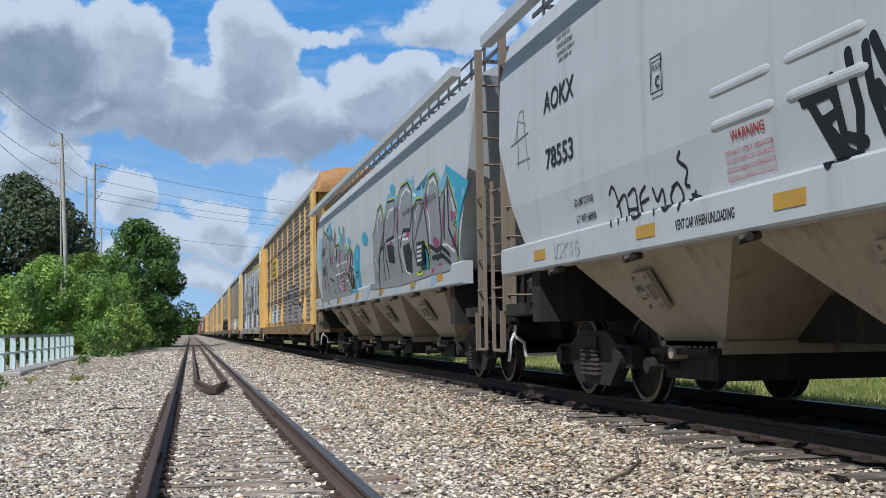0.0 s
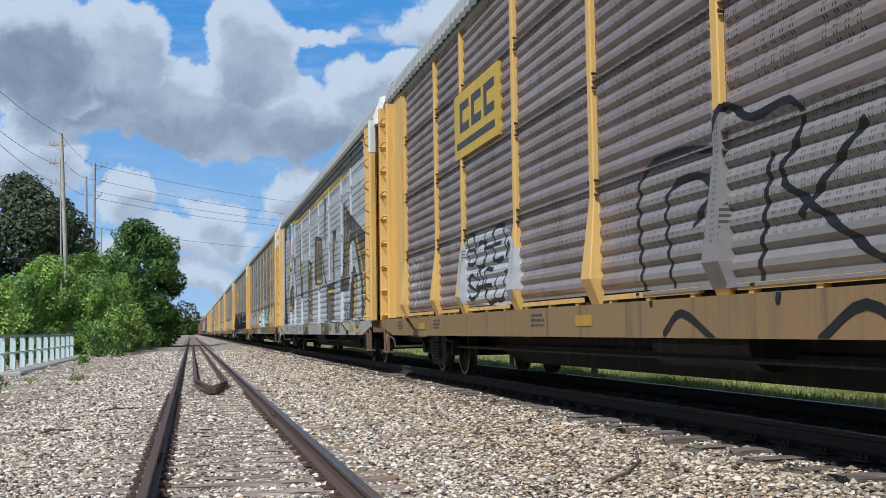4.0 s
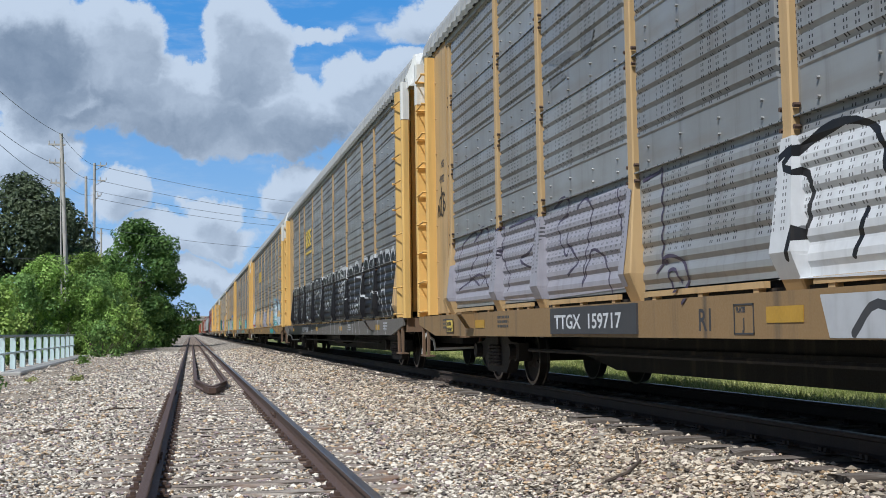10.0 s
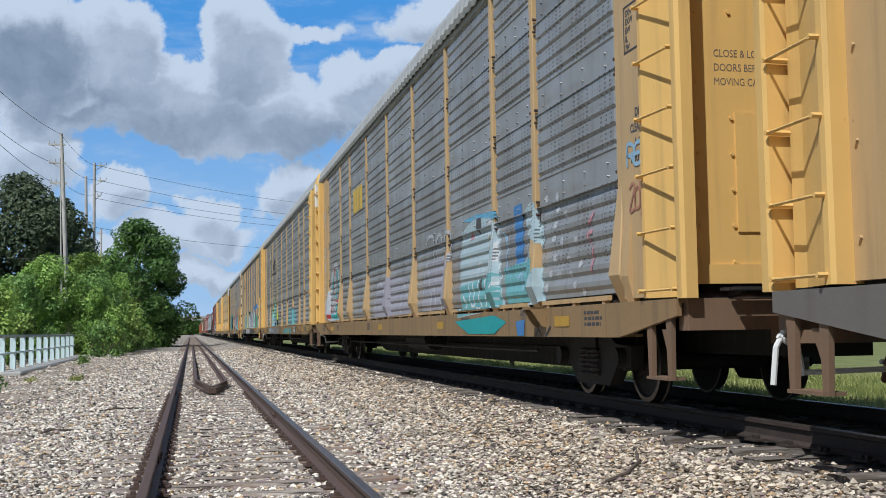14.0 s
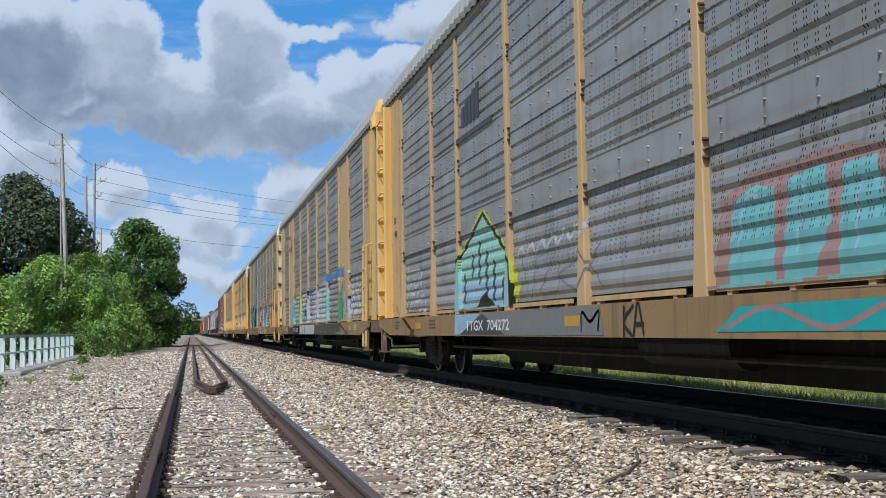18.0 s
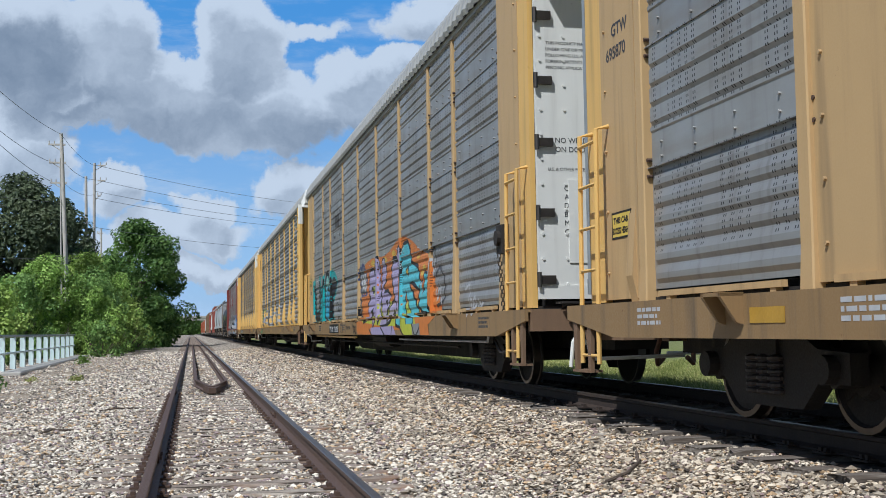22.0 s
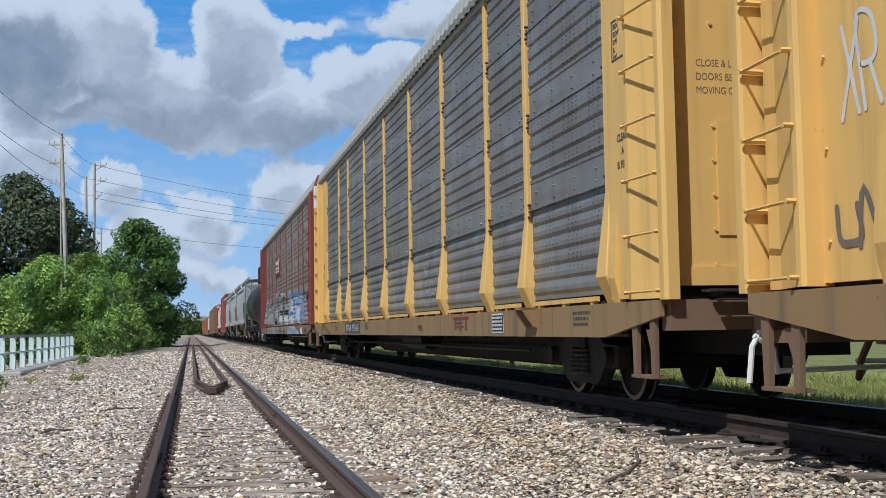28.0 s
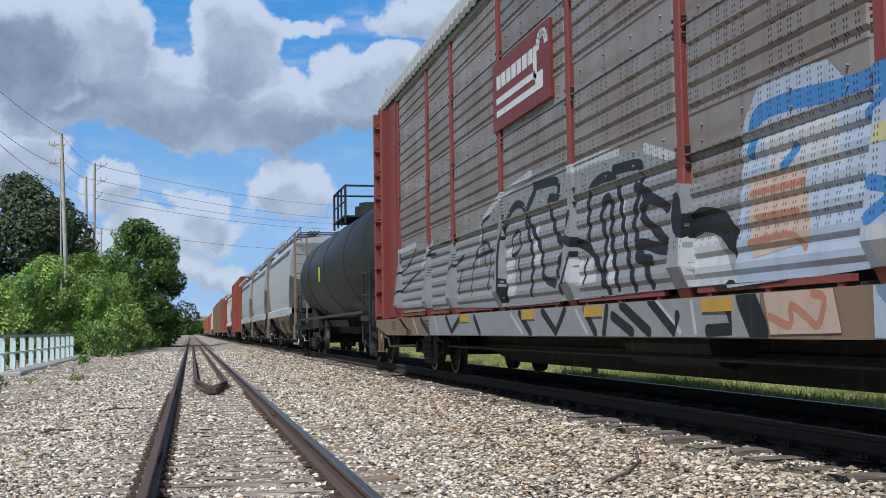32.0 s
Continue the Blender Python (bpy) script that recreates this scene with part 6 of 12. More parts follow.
def paint_second_rack():
    a = Art(111)
    a.fill(((11.8, 4.88), (11.8, 5.24), (-11.8, 5.24), (-11.8, 4.82), (0, 4.86)), "char", False)
    a.stroke(((11.2, 4.93), (7.4, 5.0), (4.6, 4.82), (1.2, 4.84)), 0.13, "yellow", False)
    a.stroke(((0.4, 4.8), (-4.3, 4.84), (-8.8, 4.78)), 0.13, "yellow", False)
    a.fill(((11.9, 5.16), (10.67, 5), (10.47, 4.58), (11.19, 4.53), (11.14, 3.18), (10.22, 0.85), (10.97, 0.83), (12.04, 1.81)), "char", False)
    a.fill(((7.29, 3.72), (6.83, 3.67), (6.54, 3.58), (6.56, 3.29), (6.92, 3.27)), "char", False)
    a.fill(((9.09, 1.59), (8.9, 2.15), (8.39, 2.52), (7.69, 2.61), (7.16, 2.46), (6.89, 1.99), (6.69, 1.5)), "char", False)
    a.fill(((4.47, 4.23), (4.21, 4.17), (4.21, 3.28), (4.01, 3.18), (3.56, 3.24), (3.52, 2.67), (3.69, 2.22), (3.57, 1.97), (3.8, 1.99), (4.06, 2.5), (4.45, 3)), "char", False)
    a.stroke(((10.8, 1.38), (10.55, 2.28), (9.93, 2.86), (9.1, 3.11), (7.97, 3.44)), 0.1, "yellow", False)
    a.stroke(((11.42, 3.41), (8.89, 3.37)), 0.1, "yellow", False)
    a.stroke(((8.56, 1.64), (8.07, 2.08), (7.61, 2.4), (7.17, 2.32), (7.01, 1.93), (6.98, 1.62), (8.56, 1.64)), 0.1, "yellow", False)
    a.stroke(((10.39, 1.37), (10.11, 2.16), (9.44, 2.8), (8.52, 3.19), (7.87, 3.4)), 0.12, "char")
    a.stroke(((6.76, 3.32), (6.31, 2.74), (6.01, 2.06), (5.87, 1.42)), 0.12, "char")
    a.stroke(((3.7, 2.04), (3.5, 1.52)), 0.06, "char")
    a.stroke(((4.51, 3.01), (4.49, 2.37)), 0.06, "char")
    a.fill(((4.33, 3.14), (3.72, 3.13), (3.63, 3.05), (3.69, 2.72), (3.9, 2.85)), "yellow", False)
    a.fill(((1.86, 0.68), (1.49, 3.15), (1.33, 3.19), (0.07, 3.02), (0, 2.94), (0.36, 0.93), (0.16, 0.63), (0.92, 0.64), (1.47, 0.67)), "char", False)
    a.fill(((1.47, 0.96), (1.12, 3.05), (0.83, 3), (1.16, 0.92)), "yellow", False)
    a.fill(((1.13, 0.95), (0.76, 2.98), (0.33, 2.93), (0.37, 2.01), (0.7, 0.94)), "brown", False)
    a.stroke(((0.22, 2.91), (0.27, 1.99), (0.58, 0.93)), 0.1, "yellow", False)
    a.stroke(((0.93, 1.94), (0.74, 2.19), (0.52, 2.21), (0.43, 1.97)), 0.03, "chalk")
    a.stroke(((0.88, 1.84), (0.65, 1.9), (0.73, 1.6), (0.41, 1.52)), 0.03, "chalk")
    a.stroke(((0.96, 1.61), (1.03, 1.43), (0.7, 1.27), (0.43, 1.21)), 0.03, "chalk")
    a.stroke(((1.17, 0.86), (0.71, 1.14), (0.75, 0.85)), 0.03, "chalk")
    a.stroke(((0.46, 2.24), (0.51, 1.89)), 0.03, "chalk")
    a.fill(((-0.74, 2.28), (-0.85, 3.81), (-2.56, 3.68), (-2.87, 3.51), (-2.99, 2.21), (-1.58, 2.21)), "char", False)
    a.fill(((-2.86, 3.45), (-3.29, 2.89), (-3.69, 2.4), (-4.22, 2.14), (-5.66, 2.12), (-5.76, 2.55), (-5.66, 3.59), (-6.48, 3.55), (-6.48, 3.48), (-6.15, 3.12), (-5.94, 2.15), (-5.86, 1.94), (-4.21, 1.99), (-3.81, 2.11), (-3.27, 2.59)), "char", False)
    a.fill(((-3.58, 4.79), (-4, 4.67), (-3.93, 3.67), (-3.75, 3.27), (-3.66, 3.87)), "char", False)
    a.fill(((-3.86, 0.65), (-3.89, 2.02), (-5.86, 1.98), (-5.74, 1.67), (-5.73, 0.66)), "char", False)
    a.fill(((-1.4, 2.35), (-1.49, 3.59), (-2.64, 3.49), (-2.68, 2.31)), "brown", False)
    a.fill(((-4.51, 0.92), (-4.46, 1.82), (-5.42, 1.82), (-5.49, 0.91)), "brown", False)
    a.fill(((-4.92, 1.33), (-5.17, 1.48), (-5.49, 1.3), (-5.38, 1.23)), "magenta", False)
    a.stroke(((-1.4, 2.35), (-1.49, 3.59), (-2.64, 3.49), (-2.72, 2.3), (-1.4, 2.35)), 0.1, "yellow", False)
    a.stroke(((-6.18, 3.42), (-6.03, 2.89), (-5.99, 2.84)), 0.1, "yellow", False)
    a.stroke(((-4.3, 0.72), (-4.29, 1.91), (-5.65, 1.92), (-5.55, 0.72)), 0.1, "yellow", False)
    on_rack(a, 2, "huge black and yellow letters rolled over white paint")
    a = Art(112, level=34)
    a.fill(((-7.26, 1.82), (-7.91, 2.37), (-8.12, 2.86), (-8.22, 4.11), (-9.92, 3.58), (-9.38, 3.04), (-9.12, 2.71), (-8.98, 1.97), (-8.86, 1.82)), "char", False)
    a.stroke(((-8.62, 3.88), (-8.61, 2.82), (-8.47, 2.13), (-8.76, 2.09), (-8.86, 2.67), (-9.21, 3.17), (-9.51, 3.24)), 0.11, "yellow", False)
    a.fill(((-9.37, 2.94), (-9.48, 2.88), (-9.77, 3.02), (-10.08, 2.98), (-10.36, 2.85), (-10.69, 2.48), (-11, 2.11), (-11.13, 1.82), (-11.22, 1.43), (-11, 0.97), (-11.65, 0.97), (-12.17, 2.99), (-9.92, 3.58)), "char", False)
    a.fill(((-10.89, 2.8), (-11.25, 2.52), (-11.48, 2.22), (-11.6, 1.94), (-11.74, 1.57), (-11.78, 1.21), (-11.42, 0.96), (-11.71, 0.96), (-12.22, 2.87)), "brown", False)
    a.stroke(((-10.56, 3.05), (-10.8, 2.83), (-11.19, 2.53), (-11.42, 2.23), (-11.54, 1.95), (-11.69, 1.57), (-11.73, 1.21), (-11.39, 0.96)), 0.15, "yellow")
    a.fill(((-9.38, 0.98), (-9.57, 1.59), (-9.64, 2.07), (-9.82, 2.31), (-10.05, 2.37), (-10.27, 2.27), (-10.39, 1.97), (-10.04, 1), (-9.95, 0.99)), "char")
    a.fill(((-9.69, 0.97), (-9.96, 1.63), (-10.03, 2.05), (-10.13, 2.09), (-10.29, 1.98), (-10.27, 1.43), (-9.9, 0.99)), "yellow", False)
    a.fill(((-11.1, 0.9), (-11.41, 0.9), (-11.48, 0.56), (-11.27, 0.57)), "char", False)
    a.fill(((-9.32, 0.89), (-9.62, 0.89), (-9.67, 0.63), (-9.4, 0.62)), "char", False)
    a.fill(((-11.12, 0.83), (-11.81, 0.84), (-11.85, 0.74), (-11.14, 0.72)), "yellow", False)
    a.fill(((-9.1, 1.22), (-9.5, 1.21), (-9.27, 0.92), (-8.89, 0.91)), "black", False)
    on_rack(a, 2, "huge black and yellow letters rolled over white paint")
    a = Art(4)
    a.letters("CHEZ", -7.95, -9.05, (1.12, 1.08), (1.5, 1.42), ((0.055, "black", 0, 0),), 0.03)
    a.letters("HAUK", 11.8, 10.9, (1.4, 1.35), (1.62, 1.55), ((0.06, "black", 0, 0),), 0.02)
    a.letters("HAXS", 11.8, 10.9, (1.12, 1.1), (1.33, 1.3), ((0.06, "black", 0, 0),), 0.02)
    a.letters("RUK", -7.2, -8.1, (0.76, 0.76), (0.95, 0.95), ((0.05, "black", 0, 0),), 0.02)
    on_rack(a, 2, "small black spray tags")
    car = RACKS[1]
    shield = part("logo_plate", prism(bmesh.new(), ((8.6, 3.75), (8.2, 3.5), (7.8, 3.75), (7.72, 5.0), (8.2, 5.1), (8.68, 5.0)), "x", -1.37, -1.30), ink("white"), car, "shield shaped plate, blue above red and white stripes")
    part("upper_field", prism(bmesh.new(), ((8.61, 4.35), (7.79, 4.35), (7.72, 5.0), (8.2, 5.1), (8.68, 5.0)), "x", -1.376, -1.37), ink("blue"), shield)
    for k in range(4):
        part("stripe", box(bmesh.new(), -1.374, -1.37, 7.88 + k * 0.19, 7.96 + k * 0.19, 3.72, 4.33), ink("red"), shield)
    part("number_patch", box(bmesh.new(), -1.549, -1.5445, 4.25, 6.45, 0.72, 0.96), ink("grey"), car, "dark patch behind the car number")
    lettering("TTGX  994318", car, (-1.552, 6.3, 0.76), "white", 0.2, 1.95)


def paint_third_rack():
    a = Art(121)
    a.fill(((1.2, 1.09), (1.13, 2.02), (0.29, 2.04), (0.05, 2.05), (-0.52, 1.97), (-1.07, 2.22), (-1.46, 2.16), (-1.54, 2), (-2.09, 1.97), (-2.33, 1.78), (-2.37, 1.34), (-2.84, 1.2), (-3.15, 1.05), (-1.28, 1.04)), "white", False)
    a.stroke(((0.86, 1.22), (0.7, 1.7), (0.95, 1.85), (0.42, 2.03), (-0.06, 1.91), (-0.15, 1.51)), 0.05, "black")
    a.stroke(((-0.25, 1.25), (-0.5, 1.68), (-0.4, 1.82), (-0.83, 1.82), (-1.03, 1.65), (-0.9, 1.29), (-0.59, 1.37)), 0.05, "black")
    a.stroke(((-0.85, 2.04), (-1.16, 2.13), (-1.41, 1.98), (-1.33, 1.69), (-1.49, 1.26)), 0.05, "black")
    a.stroke(((-1.68, 1.25), (-1.61, 1.66), (-1.81, 1.85), (-2.08, 1.86), (-2.23, 1.57)), 0.05, "black")
    a.stroke(((-1.75, 1.54), (-1.68, 1.37), (-1.82, 1.31), (-1.87, 1.47), (-1.75, 1.54)), 0.05, "black")
    a.stroke(((-2.16, 1.8), (-2.33, 1.89), (-2.42, 1.5)), 0.05, "black")
    a.stroke(((0.23, 1.2), (0.09, 1.46)), 0.05, "black")
    a.stroke(((-2.37, 1.22), (-2.83, 1.16), (-3.12, 1.06)), 0.05, "black")
    a.stroke(((1.08, 1.87), (0.81, 1.95), (0.29, 2.02)), 0.05, "black")
    a.stroke(((-0.52, 1.97), (-1.03, 2.24), (-1.5, 2.15)), 0.05, "black")
    a.fill(((0.85, 0.65), (0.96, 0.96), (-2.23, 0.96), (-2.58, 0.67)), "chalk", False)
    a.stroke(((0.6, 0.72), (0.35, 0.89), (-0.09, 0.72)), 0.06, "dark")
    a.stroke(((-0.43, 0.91), (-0.72, 0.69)), 0.06, "dark")
    a.stroke(((-1.21, 0.9), (-1.55, 0.72)), 0.06, "dark")
    a.stroke(((-1.82, 0.89), (-2.05, 0.72)), 0.06, "dark")
    a.fill(((-2.6, 1.17), (-2.71, 1.59), (-2.89, 2), (-3.12, 2.07), (-3.45, 1.83), (-3.64, 1.66), (-3.81, 2.14), (-3.94, 2.26), (-4.12, 2.14), (-4.23, 2.07), (-4.52, 2.08), (-4.73, 2.05), (-4.98, 1.98), (-5.27, 1.94), (-5.47, 2.07), (-5.65, 2.17), (-5.98, 2.13), (-6.1, 2.13), (-6.28, 1.95), (-6.43, 2.04), (-6.56, 1.87), (-6.76, 1.85), (-6.68, 1.71), (-7, 1.75), (-6.85, 1.44), (-6.81, 1.21), (-6.7, 1.08), (-3.26, 1.11)), "char", False)
    a.stroke(((-2.78, 1.53), (-2.89, 1.89), (-3.12, 2.03), (-3.31, 1.8), (-3.7, 1.51), (-3.74, 1.17)), 0.1, "mint")
    a.stroke(((-3.02, 1.66), (-3.29, 1.49), (-3.14, 1.3), (-3.41, 1.16)), 0.1, "mint")
    a.stroke(((-3.94, 2.17), (-3.98, 1.92), (-4.16, 1.85), (-4.29, 2.07)), 0.1, "mint")
    a.stroke(((-4.22, 1.94), (-4.31, 1.6), (-4.4, 1.23), (-3.8, 1.12)), 0.1, "mint")
    a.stroke(((-4.51, 2), (-4.61, 1.81), (-4.78, 1.96), (-4.88, 1.9)), 0.1, "mint")
    a.fill(((-6.06, 2.12), (-6.17, 2.06), (-5.99, 1.72), (-5.89, 1.46), (-5.83, 1.23), (-6.03, 1.15), (-5.74, 1.13), (-5.72, 1.39), (-5.87, 1.74)), "mint", False)
    a.fill(((-6.26, 1.69), (-6.37, 1.79), (-6.4, 1.13), (-6.08, 0.97), (-5.84, 0.98), (-6.16, 1.37)), "mint", False)
    a.fill(((-6.36, 2.03), (-6.46, 1.98), (-6.52, 1.84), (-6.69, 1.85), (-6.75, 1.74), (-6.97, 1.72), (-6.67, 1.64), (-6.61, 1.68), (-6.41, 1.79)), "mint", False)
    a.fill(((-4.62, 1.26), (-4.83, 1.95), (-4.99, 1.84), (-5.03, 1.33), (-5.12, 1.13)), "mint", False)
    a.fill(((-5.46, 2.04), (-5.36, 1.8), (-5.53, 1.74), (-5.63, 1.89)), "mint", False)
    a.fill(((-6.74, 1.63), (-6.83, 1.52), (-6.74, 1.18), (-6.66, 1.39)), "mint", False)
    a.stroke(((-5.45, 1.91), (-5.6, 2.13), (-5.82, 2.14), (-5.89, 2.04), (-5.76, 1.87), (-5.59, 1.93)), 0.035, "white")
    a.stroke(((-6.12, 1.82), (-6.26, 1.73), (-6.6, 1.51), (-6.76, 1.42), (-6.87, 1.65)), 0.035, "white")
    a.stroke(((-5.08, 1.88), (-5.27, 1.89), (-5.35, 1.68), (-5.14, 1.44), (-5.22, 1.18)), 0.035, "white")
    a.stroke(((-5.58, 1.17), (-5.77, 1.47), (-5.61, 1.65)), 0.035, "white")
    a.stroke(((-6.5, 1.13), (-6.56, 1.4), (-6.46, 1.56)), 0.035, "white")
    a.stroke(((-4.08, 1.62), (-4.17, 1.24)), 0.035, "white")
    on_rack(a, 3, "white, mint and lilac graffiti with dark outlines")
    a = Art(122, level=34)
    a.fill(((-2.93, 0.67), (-2.67, 0.96), (-6.34, 0.98), (-6.38, 0.72), (-6.06, 0.68)), "char", False)
    a.stroke(((-3.45, 0.7), (-3.65, 0.93), (-3.93, 0.95)), 0.06, "mint")
    a.stroke(((-4.83, 0.84), (-5, 0.76), (-5.25, 0.72)), 0.06, "mint")
    a.stroke(((-5.41, 0.72), (-5.66, 0.91), (-6.07, 0.83), (-6.34, 0.93), (-6.39, 0.77), (-6.06, 0.69)), 0.06, "mint")
    a.stroke(((-3.81, 0.77), (-4.44, 0.68)), 0.06, "mint")
    a.stroke(((-4.3, 0.92), (-4.54, 0.72)), 0.06, "mint")
    a.fill(((11.29, 1.21), (11.23, 2.01), (8.81, 2.04), (6.78, 2.04), (5.24, 2.07), (4.02, 2.09), (3.74, 2.01), (3.8, 1.15), (6.47, 1.11)), "haze", False)
    a.stroke(((11.09, 1.53), (10.72, 1.98), (9.92, 2.14), (9.79, 1.83), (10.27, 1.57), (9.68, 1.39)), 0.032, "plum")
    a.stroke(((9.93, 2), (9.34, 2.17), (9.09, 1.85), (9.54, 1.39)), 0.032, "plum")
    a.stroke(((8.68, 2.04), (8.3, 2.06), (8.45, 1.74), (8.11, 1.45), (8.24, 1.26)), 0.032, "plum")
    a.stroke(((8.06, 2.04), (6.98, 2.06), (7.1, 1.71), (7.64, 1.62), (6.92, 1.45)), 0.032, "plum")
    a.stroke(((6.22, 2.1), (5.78, 2.17), (5.71, 1.99), (6.06, 1.91), (5.91, 1.62), (5.75, 1.56), (5.76, 1.78)), 0.032, "plum")
    a.stroke(((5.39, 2.01), (5.16, 2.09), (4.95, 1.96), (5.12, 1.61), (5.3, 1.2), (4.98, 1.55), (4.58, 1.42), (4.47, 1.12)), 0.032, "plum")
    a.stroke(((4.21, 2.07), (4.17, 1.78), (4.01, 1.53), (4.09, 1.16)), 0.032, "plum")
    a.stroke(((3.57, 2.07), (3.25, 2.1), (3.15, 2.06), (3.18, 1.38), (3.1, 1.33)), 0.032, "plum")
    a.stroke(((3.31, 1.25), (3.1, 1.37), (2.82, 1.33), (2.67, 1.17), (2.99, 0.96)), 0.032, "plum")
    a.stroke(((3.02, 1.11), (3.06, 1.24), (2.92, 1.25), (2.83, 1.15)), 0.032, "plum")
    a.stroke(((10.94, 1.37), (9.67, 1.54), (9.13, 1.33)), 0.032, "plum")
    a.stroke(((5.76, 1.34), (5.43, 1.48), (5.74, 1.66)), 0.032, "plum")
    a.fill(((6.28, 3.72), (5.59, 3.7), (5.2, 3.62), (5.76, 3.59)), "grey", False)
    a.fill(((6.25, 3.56), (5.77, 3.54), (5.61, 3.44), (6.21, 3.41)), "grey", False)
    a.fill(((5.12, 3.73), (4.68, 3.72), (4.81, 3.55), (5.06, 3.5)), "grey", False)
    on_rack(a, 3, "white, mint and lilac graffiti with dark outlines")
    a = Art(6)
    a.stroke([(-10.6 + 0.85 * math.cos(t * 0.5), 1.75 + 0.6 * math.sin(t * 0.5)) for t in range(14)], 0.06, "dark")
    a.letters("AME", -10.0, -11.2, (1.35, 1.35), (2.0, 2.0), ((0.06, "dark", 0, 0),), 0.06)
    on_rack(a, 3, "faded lilac tags and a dark ring")
    car = RACKS[2]
    frame_box(car, -1.548, -9.05, -8.3, 0.71, 0.99, 0.025, "white", "black")
    bars(car, -1.549, -8.35, -8.98, 0.74, 0.95, 4, "white", 5)
    bars(car, -1.548, -9.15, -9.75, 0.72, 0.97, 5, "brown", 6)
    part("ready_light", box(bmesh.new(), -1.60, -1.545, -9.95, -9.7, 0.83, 0.93), GALV_BARE, car, "small grey metal label holder")
    lettering("2 INCH HF COMP SHOES", car, (-1.549, -9.95, 0.78), "brown", 0.1)
    part("number_patch", box(bmesh.new(), -1.566, -1.5445, 3.72, 6.16, 0.71, 0.985), ink("dark"), car, "dark patch behind the car number")
    frame_box(car, -1.558, 10.88, 11.32, 0.73, 0.93, 0.014, "dark", "maize")
    lettering("THIS CAR", car, (-1.567, 11.28, 0.84), "dark", 0.07, 0.3)
    lettering("EXCESS HEIGHT", car, (-1.567, 11.3, 0.76), "dark", 0.06, 0.36)
    lettering("NS", car, (-1.475, 12.36, 3.42), "dark", 0.17)
    lettering("4992", car, (-1.475, 12.5, 3.18), "dark", 0.17)
    tag = Art(125, False)
    tag.letters("MOOS", 12.62, 12.1, (2.6, 2.7), (2.85, 3.0), ((0.045, "black", 0, 0),), 0.04)
    tag.stroke(((12.36, 3.1), (12.35, 2.95)), 0.04, "black", False)
    tag.lay(car, "black marker tag on the end plate", lambda y, z: 1.372, ())
    lettering("TTGX  159717", car, (-1.569, 6.01, 0.77), "white", 0.2, 1.94)
    lettering("R1", car, (-1.549, 2.5, 0.74), "dark", 0.24)
    frame_box(car, -1.548, 1.62, 1.92, 0.71, 0.93, 0.012, "dark")
    lettering("PLATE", car, (-1.549, 1.89, 0.87), "dark", 0.05)
    lettering("J", car, (-1.549, 1.80, 0.75), "dark", 0.11)


